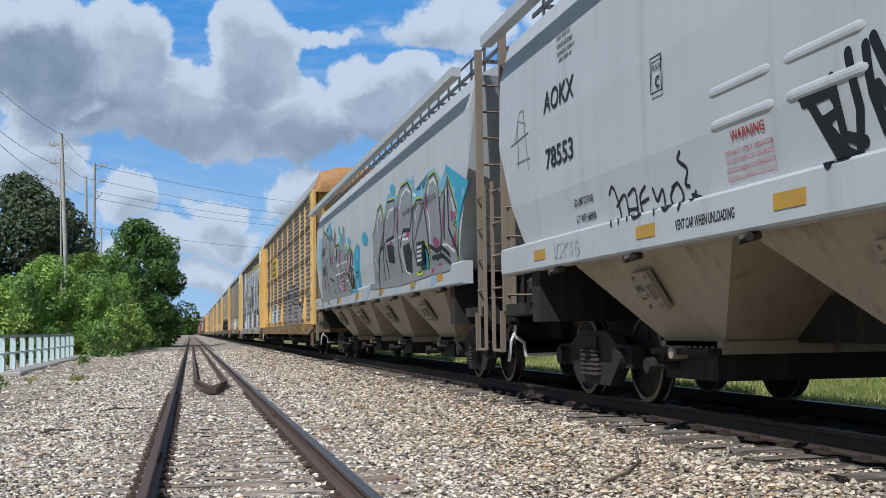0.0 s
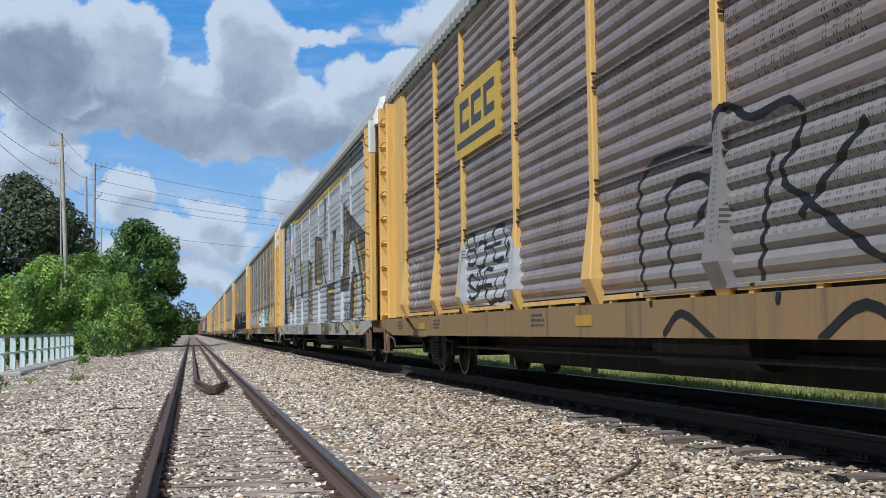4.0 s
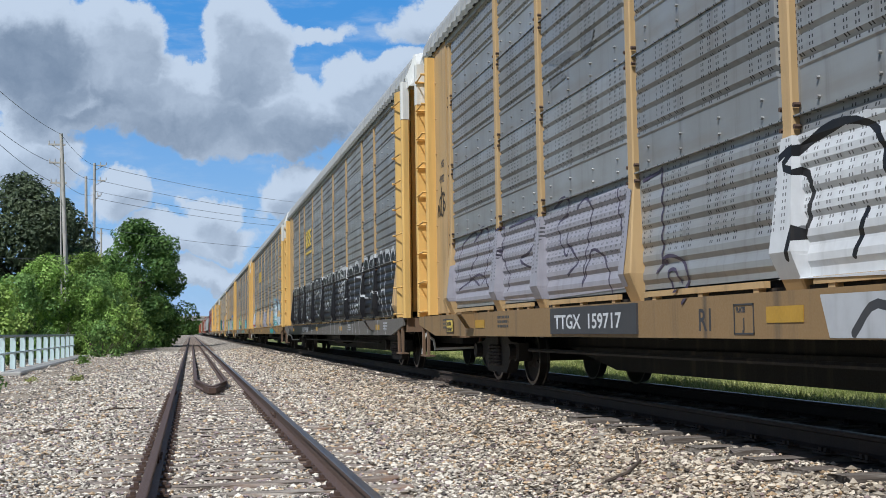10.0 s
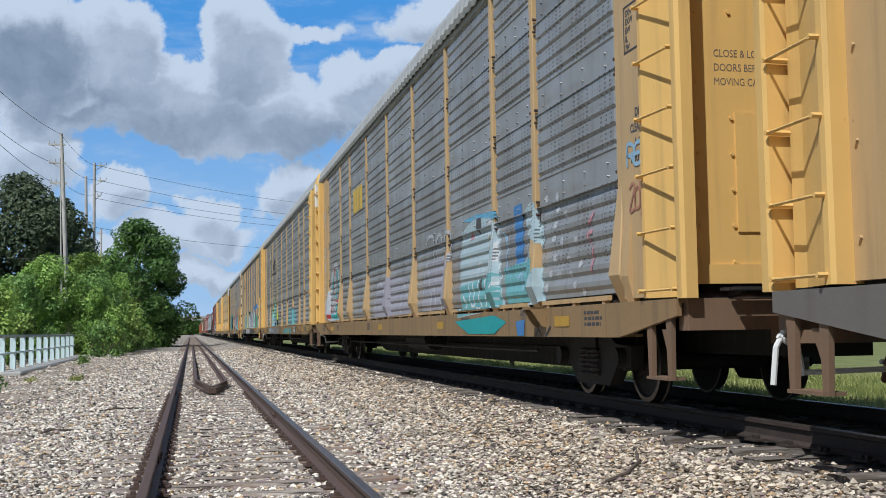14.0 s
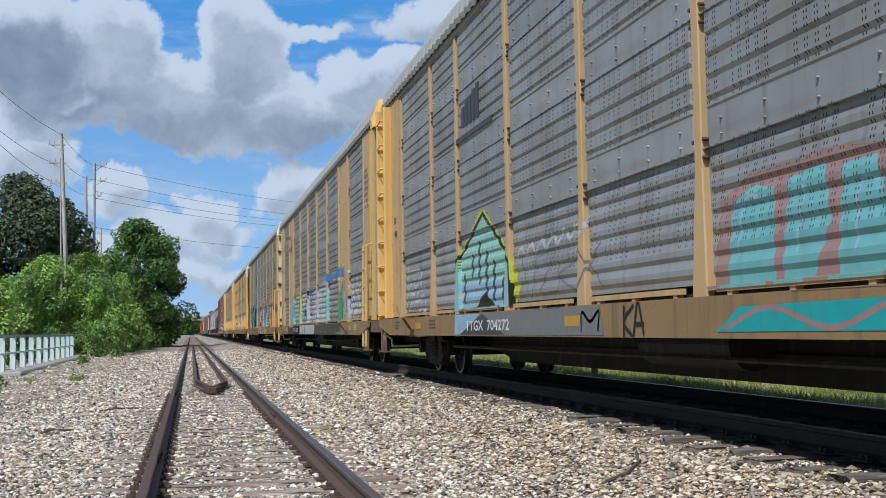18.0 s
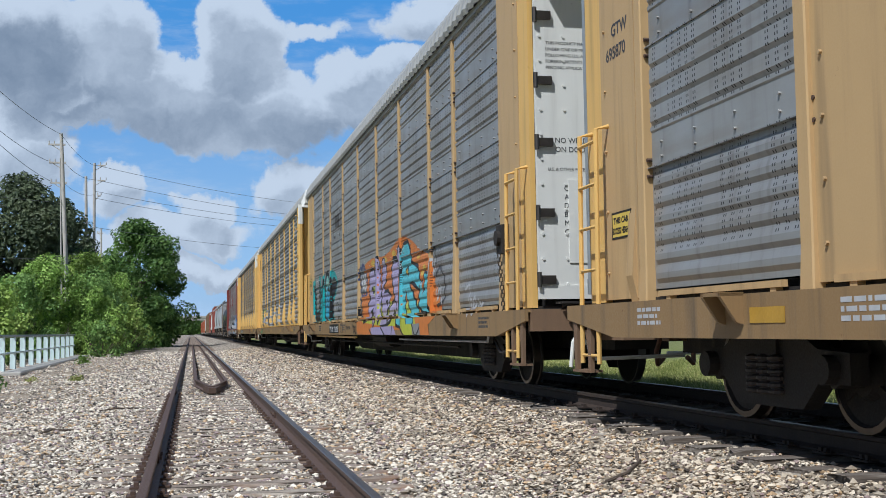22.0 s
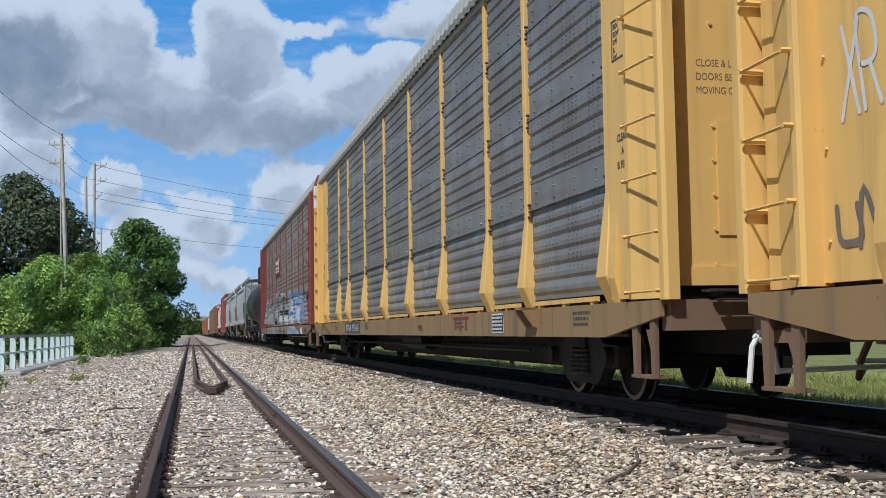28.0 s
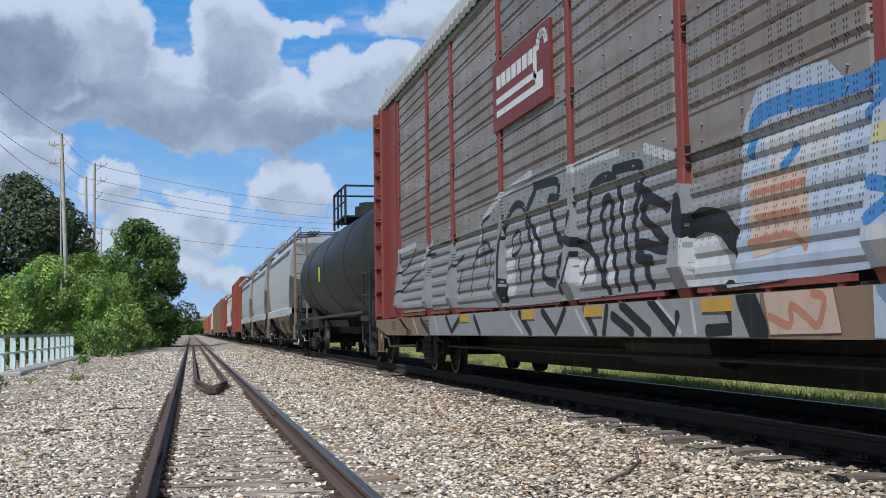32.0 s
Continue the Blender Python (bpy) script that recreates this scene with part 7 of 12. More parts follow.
def paint_fourth_rack():
    a = Art(131)
    a.fill(((11.52, 0.55), (11.93, 2.42), (6.57, 2.38), (4.36, 2.42), (2.87, 2.46), (0.58, 2.39), (-1.11, 2.41), (-1.92, 2.41), (-2.74, 2.41), (-3.43, 2.38), (-3.71, 2.47), (-4.11, 2.4), (-4.83, 2.38), (-5.31, 2.3), (-4.94, 0.97), (-2.08, 0.95), (2.93, 0.82)), "black", False)
    a.stroke(((11.14, 1.27), (11.07, 2.3), (10.59, 2.43), (10.15, 2.27), (10.16, 1.36)), 0.05, "white")
    a.stroke(((10.12, 1.04), (10.03, 2.28), (9.51, 2.4), (9.03, 2.25), (9.06, 1.13)), 0.05, "white")
    a.stroke(((8.36, 1.6), (8.31, 2.26), (7.91, 2.37), (7.55, 2.24), (7.54, 1.65)), 0.05, "white")
    a.stroke(((7.15, 0.99), (7.36, 2.26), (7.04, 2.36), (6.75, 2.24), (6.79, 1.08)), 0.05, "white")
    a.stroke(((6.24, 1.33), (6.17, 2.27), (5.87, 2.38), (5.59, 2.25), (5.61, 1.39)), 0.05, "white")
    a.stroke(((5.52, 1.63), (5.47, 2.29), (5.16, 2.39), (4.87, 2.26), (4.88, 1.68)), 0.05, "white")
    a.stroke(((4.76, 1.44), (4.7, 2.26), (4.49, 2.37), (4.3, 2.26), (4.33, 1.5)), 0.05, "white")
    a.stroke(((4.16, 1.57), (4.11, 2.32), (3.76, 2.4), (3.44, 2.28), (3.46, 1.6)), 0.05, "white")
    a.stroke(((6, 1.83), (5.07, 1.94), (5.6, 2.05)), 0.05, "white")
    a.stroke(((6.24, 1.33), (5.13, 1.14), (4.43, 1.42)), 0.05, "white")
    a.stroke(((3.19, 1.81), (3.02, 2.29), (2.74, 2.39), (2.36, 2.36), (2.25, 2.15), (2.14, 2)), 0.05, "white")
    a.stroke(((3.04, 1.95), (2.18, 2.01), (2.02, 1.96), (1.76, 1.32), (2.82, 1.36), (2.98, 1.65)), 0.05, "white")
    a.stroke(((1.6, 1.38), (1.72, 1.83), (1.64, 2.28), (1.41, 2.42), (1.15, 2.41), (1, 2.25), (0.92, 1.89), (1.09, 1.6), (0.85, 1.46), (1.37, 1.5)), 0.05, "white")
    a.stroke(((0.85, 1.46), (0.89, 2.32), (0.58, 2.39), (0.21, 2.36), (-0.05, 2.21), (-0.09, 1.63), (-0.35, 1.61), (-0.46, 1.55), (-0.65, 1.32)), 0.05, "white")
    a.stroke(((0.44, 2.21), (0.42, 1.97), (0.36, 1.49), (0.09, 1.47), (-0.18, 1.65)), 0.05, "white")
    a.stroke(((-0.06, 2.32), (-0.32, 2.4), (-0.56, 2.34), (-0.78, 2.06), (-0.78, 1.63)), 0.05, "white")
    a.stroke(((-0.77, 2.28), (-0.96, 2.42), (-1.11, 2.41), (-1.27, 2.26), (-1.34, 2.05), (-1.23, 1.7), (-0.91, 1.68)), 0.05, "white")
    a.stroke(((-0.91, 1.68), (-1.01, 1.1)), 0.05, "white")
    a.stroke(((-1.23, 1.7), (-1.39, 1.43), (-1.5, 1.08)), 0.05, "white")
    a.stroke(((-1.38, 2.2), (-1.6, 2.4), (-1.93, 2.42), (-2.16, 2.3), (-2.21, 2.08)), 0.05, "white")
    a.stroke(((-2.21, 2.13), (-2.35, 2.42), (-2.58, 2.43), (-2.73, 2.33), (-2.87, 2.04), (-2.93, 1.42), (-2.97, 1.07)), 0.05, "white")
    a.stroke(((-3.34, 2.33), (-3.24, 2.37), (-2.94, 2.34), (-2.97, 2.03), (-3.11, 1.82), (-3.3, 1.83), (-3.4, 1.97), (-3.4, 2.18), (-3.34, 2.33)), 0.05, "white")
    a.stroke(((-3.39, 1.84), (-3.67, 1.93), (-3.49, 2), (-3.42, 2.22), (-3.48, 2.41), (-3.71, 2.45), (-3.96, 2.42), (-4.11, 2.32), (-4.13, 2.13), (-4.08, 1.99), (-4.14, 1.71)), 0.05, "white")
    a.stroke(((-3.64, 2.09), (-3.6, 2.25), (-3.69, 2.26), (-3.77, 2.22), (-3.86, 2.22), (-3.98, 2.22), (-4.05, 2.1), (-3.93, 2.04), (-3.67, 2.03)), 0.05, "white")
    a.stroke(((-3.75, 1.87), (-3.76, 1.76), (-3.88, 1.66), (-3.98, 1.69), (-4.03, 1.83)), 0.05, "white")
    a.stroke(((-3.4, 1.88), (-3.57, 1.82), (-3.58, 1.65), (-3.76, 1.44), (-3.95, 1.27), (-4, 1.07)), 0.05, "white")
    a.stroke(((-3.81, 1.51), (-4.04, 1.45), (-4.26, 1.25), (-4.39, 1.11), (-4.47, 1.19), (-4.5, 1.41), (-4.43, 1.6), (-4.22, 1.68), (-4.1, 1.67)), 0.05, "white")
    a.stroke(((-4.34, 2.36), (-4.21, 2.12), (-4.26, 1.84), (-4.44, 1.75), (-4.55, 1.84), (-4.61, 2.12), (-4.55, 2.33)), 0.05, "white")
    a.stroke(((-4.56, 1.59), (-4.71, 1.71), (-4.85, 1.8), (-5.04, 1.75)), 0.05, "white")
    a.stroke(((-5.03, 2.11), (-5.05, 1.9), (-5.18, 1.71), (-5.31, 1.63)), 0.05, "white")
    a.stroke(((11.99, 1.52), (11.26, 2.37), (11, 1.49)), 0.05, "white")
    a.stroke(((-3.44, 2.43), (-3.71, 2.46), (-3.95, 2.4), (-4.42, 2.4), (-4.83, 2.37), (-5.01, 2.28), (-5.13, 2.16), (-5.33, 1.95)), 0.1, "white")
    a.stroke(((-4.82, 2.29), (-4.83, 2.01), (-4.85, 1.8)), 0.1, "white")
    on_rack(a, 4, "long row of black bubble letters edged in white")
    a = Art(132, level=34)
    a.stroke(((-4.85, 1.76), (-4.87, 1.24)), 0.1, "white")
    a.stroke(((3.11, 1.03), (2.94, 0.72)), 0.035, "chalk", False)
    a.stroke(((1.43, 1), (1.15, 0.69)), 0.035, "chalk", False)
    a.stroke(((-0.3, 1.03), (-0.32, 0.72)), 0.035, "chalk", False)
    a.stroke(((-1.15, 1.04), (-1.1, 0.69)), 0.035, "chalk", False)
    a.stroke(((-2.19, 1.06), (-2.22, 0.67)), 0.035, "chalk", False)
    a.stroke(((-3.1, 1.03), (-3.12, 0.68)), 0.035, "chalk", False)
    a.stroke(((-4.17, 1.03), (-3.89, 0.7)), 0.035, "chalk", False)
    a.stroke(((-4.49, 1.03), (-4.29, 0.7)), 0.035, "chalk", False)
    a.stroke(((-4.92, 1.07), (-4.82, 0.69)), 0.035, "chalk", False)
    a.stroke(((6.03, 0.89), (5.86, 0.68)), 0.035, "chalk", False)
    a.stroke(((4.32, 0.95), (4.04, 0.72)), 0.035, "chalk", False)
    a.fill(((-7.11, 0.99), (-7.35, 2.25), (-7.93, 2.42), (-8.63, 2.46), (-9.09, 2.36), (-9.53, 2.4), (-10.06, 2.37), (-10.31, 2.45), (-10.54, 2.38), (-10.98, 2.42), (-11.38, 2.35), (-11.57, 2.38), (-11.8, 2.41), (-12.09, 2.32), (-12.14, 2), (-12.2, 1.72), (-12.14, 1.04)), "black", False)
    a.stroke(((-7.6, 1.68), (-7.74, 2.26), (-8.02, 2.42), (-8.37, 2.35), (-8.52, 2.11), (-8.58, 1.78)), 0.045, "white")
    a.stroke(((-8.58, 1.78), (-8.53, 2.17), (-8.78, 2.38), (-9.17, 2.38), (-9.3, 2.23), (-9.42, 1.85)), 0.045, "white")
    a.stroke(((-9.09, 2.31), (-9.03, 1.89), (-9.09, 1.36)), 0.045, "white")
    a.stroke(((-9.44, 2.05), (-9.42, 2.37), (-9.67, 2.39), (-9.93, 2.33), (-10.1, 2.07), (-10.15, 1.63)), 0.045, "white")
    a.stroke(((-10.11, 2.22), (-10.21, 2.39), (-10.37, 2.44), (-10.54, 2.36), (-10.69, 2.13), (-10.76, 1.94), (-10.6, 1.64)), 0.045, "white")
    a.stroke(((-10.19, 1.63), (-10.54, 1.62), (-10.75, 1.4), (-10.88, 1.08)), 0.045, "white")
    a.stroke(((-10.19, 1.63), (-10.33, 1.1)), 0.045, "white")
    a.stroke(((-10.77, 2.12), (-10.93, 2.36), (-11.19, 2.38), (-11.42, 2.3), (-11.55, 2.04), (-11.53, 1.8)), 0.045, "white")
    a.stroke(((-11.55, 2.17), (-11.66, 2.36), (-11.84, 2.39), (-12.02, 2.29), (-12.08, 2.01), (-12.15, 1.57), (-12.17, 1.34)), 0.045, "white")
    a.stroke(((-11.39, 1.39), (-11.43, 1.11)), 0.045, "white")
    a.stroke(((-7.6, 1.68), (-7.87, 1.55), (-8.39, 1.51)), 0.045, "white")
    a.stroke(((-8.57, 1.66), (-8.79, 1.38), (-8.92, 1.1)), 0.045, "white")
    a.stroke(((-9.33, 1.65), (-9.74, 1.57), (-9.98, 1.34)), 0.045, "white")
    a.stroke(((-7.68, 1.56), (-7.76, 1.26)), 0.045, "white")
    a.stroke(((-7.84, 2.42), (-8.12, 2.44), (-8.37, 2.39)), 0.09, "white")
    a.stroke(((-10.25, 2.43), (-10.43, 2.43)), 0.09, "white")
    a.stroke(((-10.93, 2.39), (-11.28, 2.37), (-11.47, 2.29)), 0.09, "white")
    a.stroke(((-11.64, 2.34), (-11.84, 2.4), (-12, 2.31)), 0.09, "white")
    a.stroke(((-8.86, 2.39), (-9.17, 2.39)), 0.09, "white")
    a.stroke(((-9.46, 2.39), (-9.8, 2.39)), 0.09, "white")
    a.stroke(((-7.66, 1.01), (-7.81, 0.72)), 0.035, "chalk", False)
    on_rack(a, 4, "long row of black bubble letters edged in white")
    a = Art(133, level=68)
    a.stroke(((-8.92, 1), (-9.1, 0.69)), 0.035, "chalk", False)
    a.stroke(((-11.27, 0.92), (-11.46, 0.68)), 0.035, "chalk", False)
    a.stroke(((-10.43, 1.01), (-10.46, 0.72)), 0.035, "chalk", False)
    on_rack(a, 4, "long row of black bubble letters edged in white")
    a = Art(139, level=80)
    a.fill(((-4.55, 0.94), (-4.91, 2.32), (-5.46, 2.38), (-6.1, 2.34), (-6.49, 2.41), (-6.84, 2.41), (-7.2, 2.28), (-7.38, 2.17), (-7.62, 2.07), (-7.24, 0.98)), "black", False)
    a.stroke(((-5.14, 2.1), (-5.28, 2.34), (-5.57, 2.39), (-5.89, 2.31), (-6.07, 1.98), (-6.06, 1.55), (-6.16, 1.19)), 0.045, "white")
    a.stroke(((-6.08, 1.89), (-6.24, 2.26), (-6.49, 2.41), (-6.75, 2.42), (-7.04, 2.31), (-7.14, 2.1)), 0.045, "white")
    a.stroke(((-6.31, 1.23), (-6.28, 1.53), (-6.51, 1.55), (-6.68, 1.41), (-6.58, 1.21)), 0.045, "white")
    a.stroke(((-6.46, 2.08), (-7.29, 2.03)), 0.045, "white")
    a.stroke(((-6.32, 1.41), (-7.54, 1.41)), 0.045, "white")
    a.stroke(((-7.29, 2.02), (-7.34, 1.69), (-7.39, 1.36)), 0.045, "white")
    a.stroke(((-6.68, 1.41), (-7.25, 1.4)), 0.045, "white")
    a.stroke(((-5.19, 1.95), (-5.37, 1.23)), 0.045, "white")
    a.stroke(((-5.72, 1.48), (-5.8, 1.17)), 0.045, "white")
    a.stroke(((-6.39, 2.4), (-6.76, 2.42), (-7.08, 2.28)), 0.09, "white")
    a.stroke(((-5.34, 2.36), (-5.62, 2.38), (-5.87, 2.3)), 0.09, "white")
    a.stroke(((-5.79, 1.04), (-5.72, 0.72)), 0.035, "chalk", False)
    a.stroke(((-6.74, 1.03), (-6.65, 0.72)), 0.035, "chalk", False)
    a.stroke(((-7.04, 1.01), (-7.22, 0.72)), 0.035, "chalk", False)
    on_rack(a, 4, "long row of black bubble letters edged in white")
    car = RACKS[3]
    bm = bmesh.new()
    for k in range(3):
        y = 6.0 - k * 0.6
        x0, x1 = -1.452, -1.446
        for z in (3.62, 3.88, 4.1):
            box(bm, -1.352, -1.32, y - 0.42, y, z, z + 0.09)
        box(bm, -1.352, -1.32, y - 0.14, y, 3.6, 4.15)
    box(bm, -1.352, -1.32, 4.3, 6.0, 3.36, 3.44)
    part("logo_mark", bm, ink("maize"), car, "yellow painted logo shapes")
    lettering("TTGX  992667", car, (-1.563, 5.75, 0.77), "chalk", 0.21, 2.1)
    lettering("DECK", car, (-1.475, -12.3, 4.1), "brown", 0.12)
    lettering("CLEARANCE", car, (-1.475, -12.12, 3.94), "brown", 0.12, 0.58)
    lettering("A 89 MIN.", car, (-1.475, -12.2, 3.78), "brown", 0.12, 0.5)
    lettering("B 93 1/4 MIN.", car, (-1.475, -12.12, 3.62), "brown", 0.12, 0.6)
    a = Art(70, False)
    a.letters("CSLA", -12.1, -12.7, (2.6, 2.6), (2.75, 2.8), ((0.03, "rust", 0, 0),), 0.03)
    a.stroke([(-12.45 + 0.22 * math.cos(t * 0.7), 2.2 + 0.35 * math.sin(t * 0.7)) for t in range(11)], 0.035, "rust")
    a.lay(car, "thin rust red scribble", lambda y, z: 1.372, ())


def paint_fifth_rack():
    a = Art(141)
    a.fill(((-2.5, 1.1), (-2.84, 1.89), (-4.73, 1.94), (-4.88, 1.11)), "haze", False)
    a.fill(((3.11, 1.03), (2.52, 1.8), (0.43, 1.87), (-1.43, 1.68), (-1.55, 1.08)), "haze", False)
    a.fill(((-5.74, 2.36), (-6.66, 2.38), (-7.72, 2.32), (-7.8, 2.21), (-6.48, 2.28)), "sky", False)
    a.fill(((-5.55, 1.86), (-5.77, 2.21), (-6.49, 2.33), (-7.55, 2.25), (-7.88, 2.1), (-7.88, 1.27), (-8.06, 1.03), (-5.6, 0.94), (-5.51, 1.39)), "frost", False)
    a.fill(((-5.52, 1.42), (-7.77, 1.52), (-7.89, 1.05), (-5.6, 0.95)), "aqua", False)
    a.stroke(((-6.2, 1.86), (-6.26, 1.52), (-6.37, 1.17), (-6.14, 1.13), (-6.07, 1.41)), 0.045, "white")
    a.stroke(((-6.6, 1.6), (-6.77, 1.7), (-6.92, 1.59), (-7.04, 1.2), (-6.88, 1.05), (-6.65, 1.22), (-6.6, 1.6)), 0.045, "white")
    a.stroke(((-7.26, 2.19), (-7.55, 2.2), (-7.68, 2.08), (-7.52, 1.84), (-7.32, 1.92), (-7.26, 2.13)), 0.045, "white")
    a.stroke(((-7.3, 1.71), (-7.52, 1.74), (-7.57, 1.59), (-7.42, 1.44), (-7.29, 1.56), (-7.3, 1.71)), 0.045, "white")
    a.stroke(((-7.75, 2.17), (-7.78, 1.67), (-7.9, 1.46), (-7.69, 1.33)), 0.045, "white")
    a.stroke(((-5.7, 1.26), (-5.87, 1.14), (-5.6, 1.01)), 0.045, "white")
    a.fill(((-7.29, 1.6), (-7.4, 1.68), (-7.48, 1.6), (-7.39, 1.5)), "char", False)
    a.fill(((-6.69, 1.46), (-6.82, 1.48), (-6.87, 1.32), (-6.71, 1.33)), "char", False)
    a.fill(((-6.65, 2.32), (-6.89, 2.31), (-6.93, 2.15), (-6.77, 2.08), (-6.61, 2.19)), "char", False)
    a.fill(((-6.21, 2.12), (-6.39, 2.16), (-6.47, 2.06), (-6.29, 2.03)), "pink", False)
    a.fill(((-7.28, 2.03), (-7.56, 2.02), (-7.55, 1.86), (-7.3, 1.85)), "khaki", False)
    a.fill(((-8.59, 2.28), (-8.95, 2.29), (-8.97, 1.79), (-8.93, 1.21), (-8.62, 1.19)), "blue", False)
    a.fill(((-8.03, 1.55), (-9.55, 1.6), (-9.62, 1.1), (-8.15, 1.1)), "aqua", False)
    a.fill(((-9.05, 2.16), (-9.31, 2.26), (-9.59, 2.23), (-9.67, 2), (-9.84, 1.89), (-9.78, 1.69), (-9.56, 1.8), (-9.18, 1.88)), "frost", False)
    a.fill(((-9.53, 1.39), (-9.72, 1.5), (-9.78, 1.09), (-9.27, 1)), "frost", False)
    a.stroke(((-8.06, 1.99), (-8.24, 1.86), (-8.16, 1.63), (-8.27, 1.48)), 0.06, "pale")
    a.stroke(((-8.67, 1.4), (-8.84, 1.44), (-8.88, 1.26)), 0.06, "pale")
    a.stroke(((-9.06, 1.6), (-9.46, 1.64)), 0.06, "pale")
    a.fill(((-5.41, 0.89), (-7.67, 0.95), (-8.24, 0.86), (-7.65, 0.71), (-6.26, 0.71)), "teal", False)
    a.fill(((-8.66, 0.86), (-9.04, 0.88), (-8.98, 0.65), (-8.74, 0.67)), "blue", False)
    a.stroke(((-9.38, 0.84), (-9.51, 0.92), (-9.59, 0.84)), 0.03, "dark")
    a.stroke(((-9.46, 0.68), (-9.58, 0.76), (-9.7, 0.68)), 0.03, "dark")
    a.stroke(((-9.71, 0.83), (-9.86, 0.89)), 0.03, "dark")
    a.stroke(((-9.81, 0.68), (-10, 0.79)), 0.03, "dark")
    a.fill(((-9.99, 2.27), (-10.05, 2.24), (-10.06, 2.2), (-10.01, 2.17), (-9.94, 2.2), (-9.91, 2.24)), "chalk")
    a.fill(((-10.39, 2.26), (-10.44, 2.23), (-10.45, 2.19), (-10.41, 2.16), (-10.34, 2.18), (-10.32, 2.23)), "chalk")
    a.fill(((-10.34, 2.11), (-10.4, 2.08), (-10.41, 2.04), (-10.36, 2.02), (-10.3, 2.04), (-10.27, 2.07)), "chalk")
    a.fill(((-10.16, 1.82), (-10.22, 1.79), (-10.23, 1.75), (-10.18, 1.72), (-10.11, 1.74), (-10.09, 1.78)), "chalk")
    a.fill(((-10.23, 1.6), (-10.28, 1.57), (-10.29, 1.53), (-10.24, 1.5), (-10.18, 1.52), (-10.15, 1.56)), "chalk")
    on_rack(a, 5, "faded pale blue, mint and white graffiti")
    a = Art(142, level=34)
    a.fill(((-10.47, 1.76), (-10.52, 1.73), (-10.53, 1.69), (-10.48, 1.66), (-10.42, 1.68), (-10.4, 1.72)), "chalk")
    a.fill(((-10.7, 1.56), (-10.75, 1.54), (-10.76, 1.5), (-10.72, 1.47), (-10.66, 1.49), (-10.64, 1.53)), "chalk")
    a.fill(((-10.89, 1.28), (-10.93, 1.25), (-10.94, 1.22), (-10.9, 1.19), (-10.85, 1.2), (-10.82, 1.24)), "chalk")
    a.fill(((-11.13, 1.19), (-11.18, 1.17), (-11.19, 1.14), (-11.15, 1.11), (-11.1, 1.12), (-11.08, 1.16)), "chalk")
    a.fill(((-10.37, 1.41), (-10.42, 1.39), (-10.43, 1.35), (-10.38, 1.32), (-10.32, 1.33), (-10.29, 1.37)), "chalk")
    a.fill(((-10.05, 1.43), (-10.11, 1.4), (-10.12, 1.37), (-10.07, 1.34), (-10, 1.36), (-9.98, 1.39)), "chalk")
    a.fill(((-10.63, 2.04), (-10.68, 2.02), (-10.69, 1.98), (-10.65, 1.95), (-10.59, 1.97), (-10.57, 2.01)), "chalk")
    a.fill(((-10.95, 1.74), (-11, 1.72), (-11.01, 1.68), (-10.97, 1.66), (-10.91, 1.67), (-10.89, 1.71)), "chalk")
    a.fill(((-9.88, 1.29), (-9.94, 1.26), (-9.95, 1.22), (-9.89, 1.19), (-9.82, 1.21), (-9.8, 1.25)), "chalk")
    a.fill(((-11.06, 1.49), (-11.11, 1.46), (-11.12, 1.43), (-11.07, 1.4), (-11.02, 1.41), (-11, 1.45)), "chalk")
    a.fill(((-10.76, 1.39), (-10.81, 1.37), (-10.82, 1.34), (-10.77, 1.31), (-10.72, 1.32), (-10.7, 1.36)), "chalk")
    a.fill(((-10.25, 1.96), (-10.31, 1.92), (-10.32, 1.88), (-10.27, 1.86), (-10.2, 1.88), (-10.18, 1.92)), "chalk")
    a.stroke(((-11.36, 1.82), (-11.5, 1.92)), 0.05, "pink")
    a.stroke(((-11.38, 1.64), (-11.32, 1.72), (-11.44, 1.74)), 0.05, "pink")
    a.stroke(((-11.41, 1.35), (-11.48, 1.57)), 0.05, "pink")
    a.stroke(((-3.13, 1.94), (-3.15, 2.29), (-3.68, 2.27), (-3.52, 1.77)), 0.06, "chalk")
    a.stroke(((-3.77, 1.68), (-3.93, 2.22), (-4.29, 2.25), (-4.37, 1.71)), 0.06, "chalk")
    a.stroke(((-4.48, 1.7), (-4.52, 2.22), (-4.96, 2.24), (-4.82, 1.74)), 0.06, "chalk")
    a.stroke(((-2.66, 1.39), (-2.98, 1.88), (-3.24, 1.58), (-3.34, 1.22)), 0.06, "chalk")
    a.stroke(((2.83, 1.22), (2.27, 1.79), (1.56, 1.57), (1.36, 1.19)), 0.06, "chalk")
    a.stroke(((-0.31, 1.15), (-0.72, 1.63), (-1.07, 1.45), (-1.4, 1.2)), 0.06, "chalk")
    a.stroke(((-3.2, 1.08), (-3.5, 1.49), (-3.73, 1.2)), 0.06, "chalk")
    a.stroke(((-4.09, 1.13), (-4.36, 1.51), (-4.56, 1.18)), 0.06, "chalk")
    on_rack(a, 5, "faded pale blue, mint and white graffiti")
    a = Art(81)
    a.fill(((11.7, 1.1), (11.3, 1.9), (10.3, 2.55), (9.3, 2.6), (8.9, 1.8), (9.2, 1.1)), "chalk")
    a.fill(((11.0, 1.15), (10.9, 1.85), (10.1, 2.4), (9.4, 2.4), (9.1, 1.7), (9.4, 1.15)), "teal")
    a.stroke(((11.2, 1.2), (10.4, 1.9), (9.9, 2.5), (9.4, 1.8), (9.0, 1.2)), 0.12, "red")
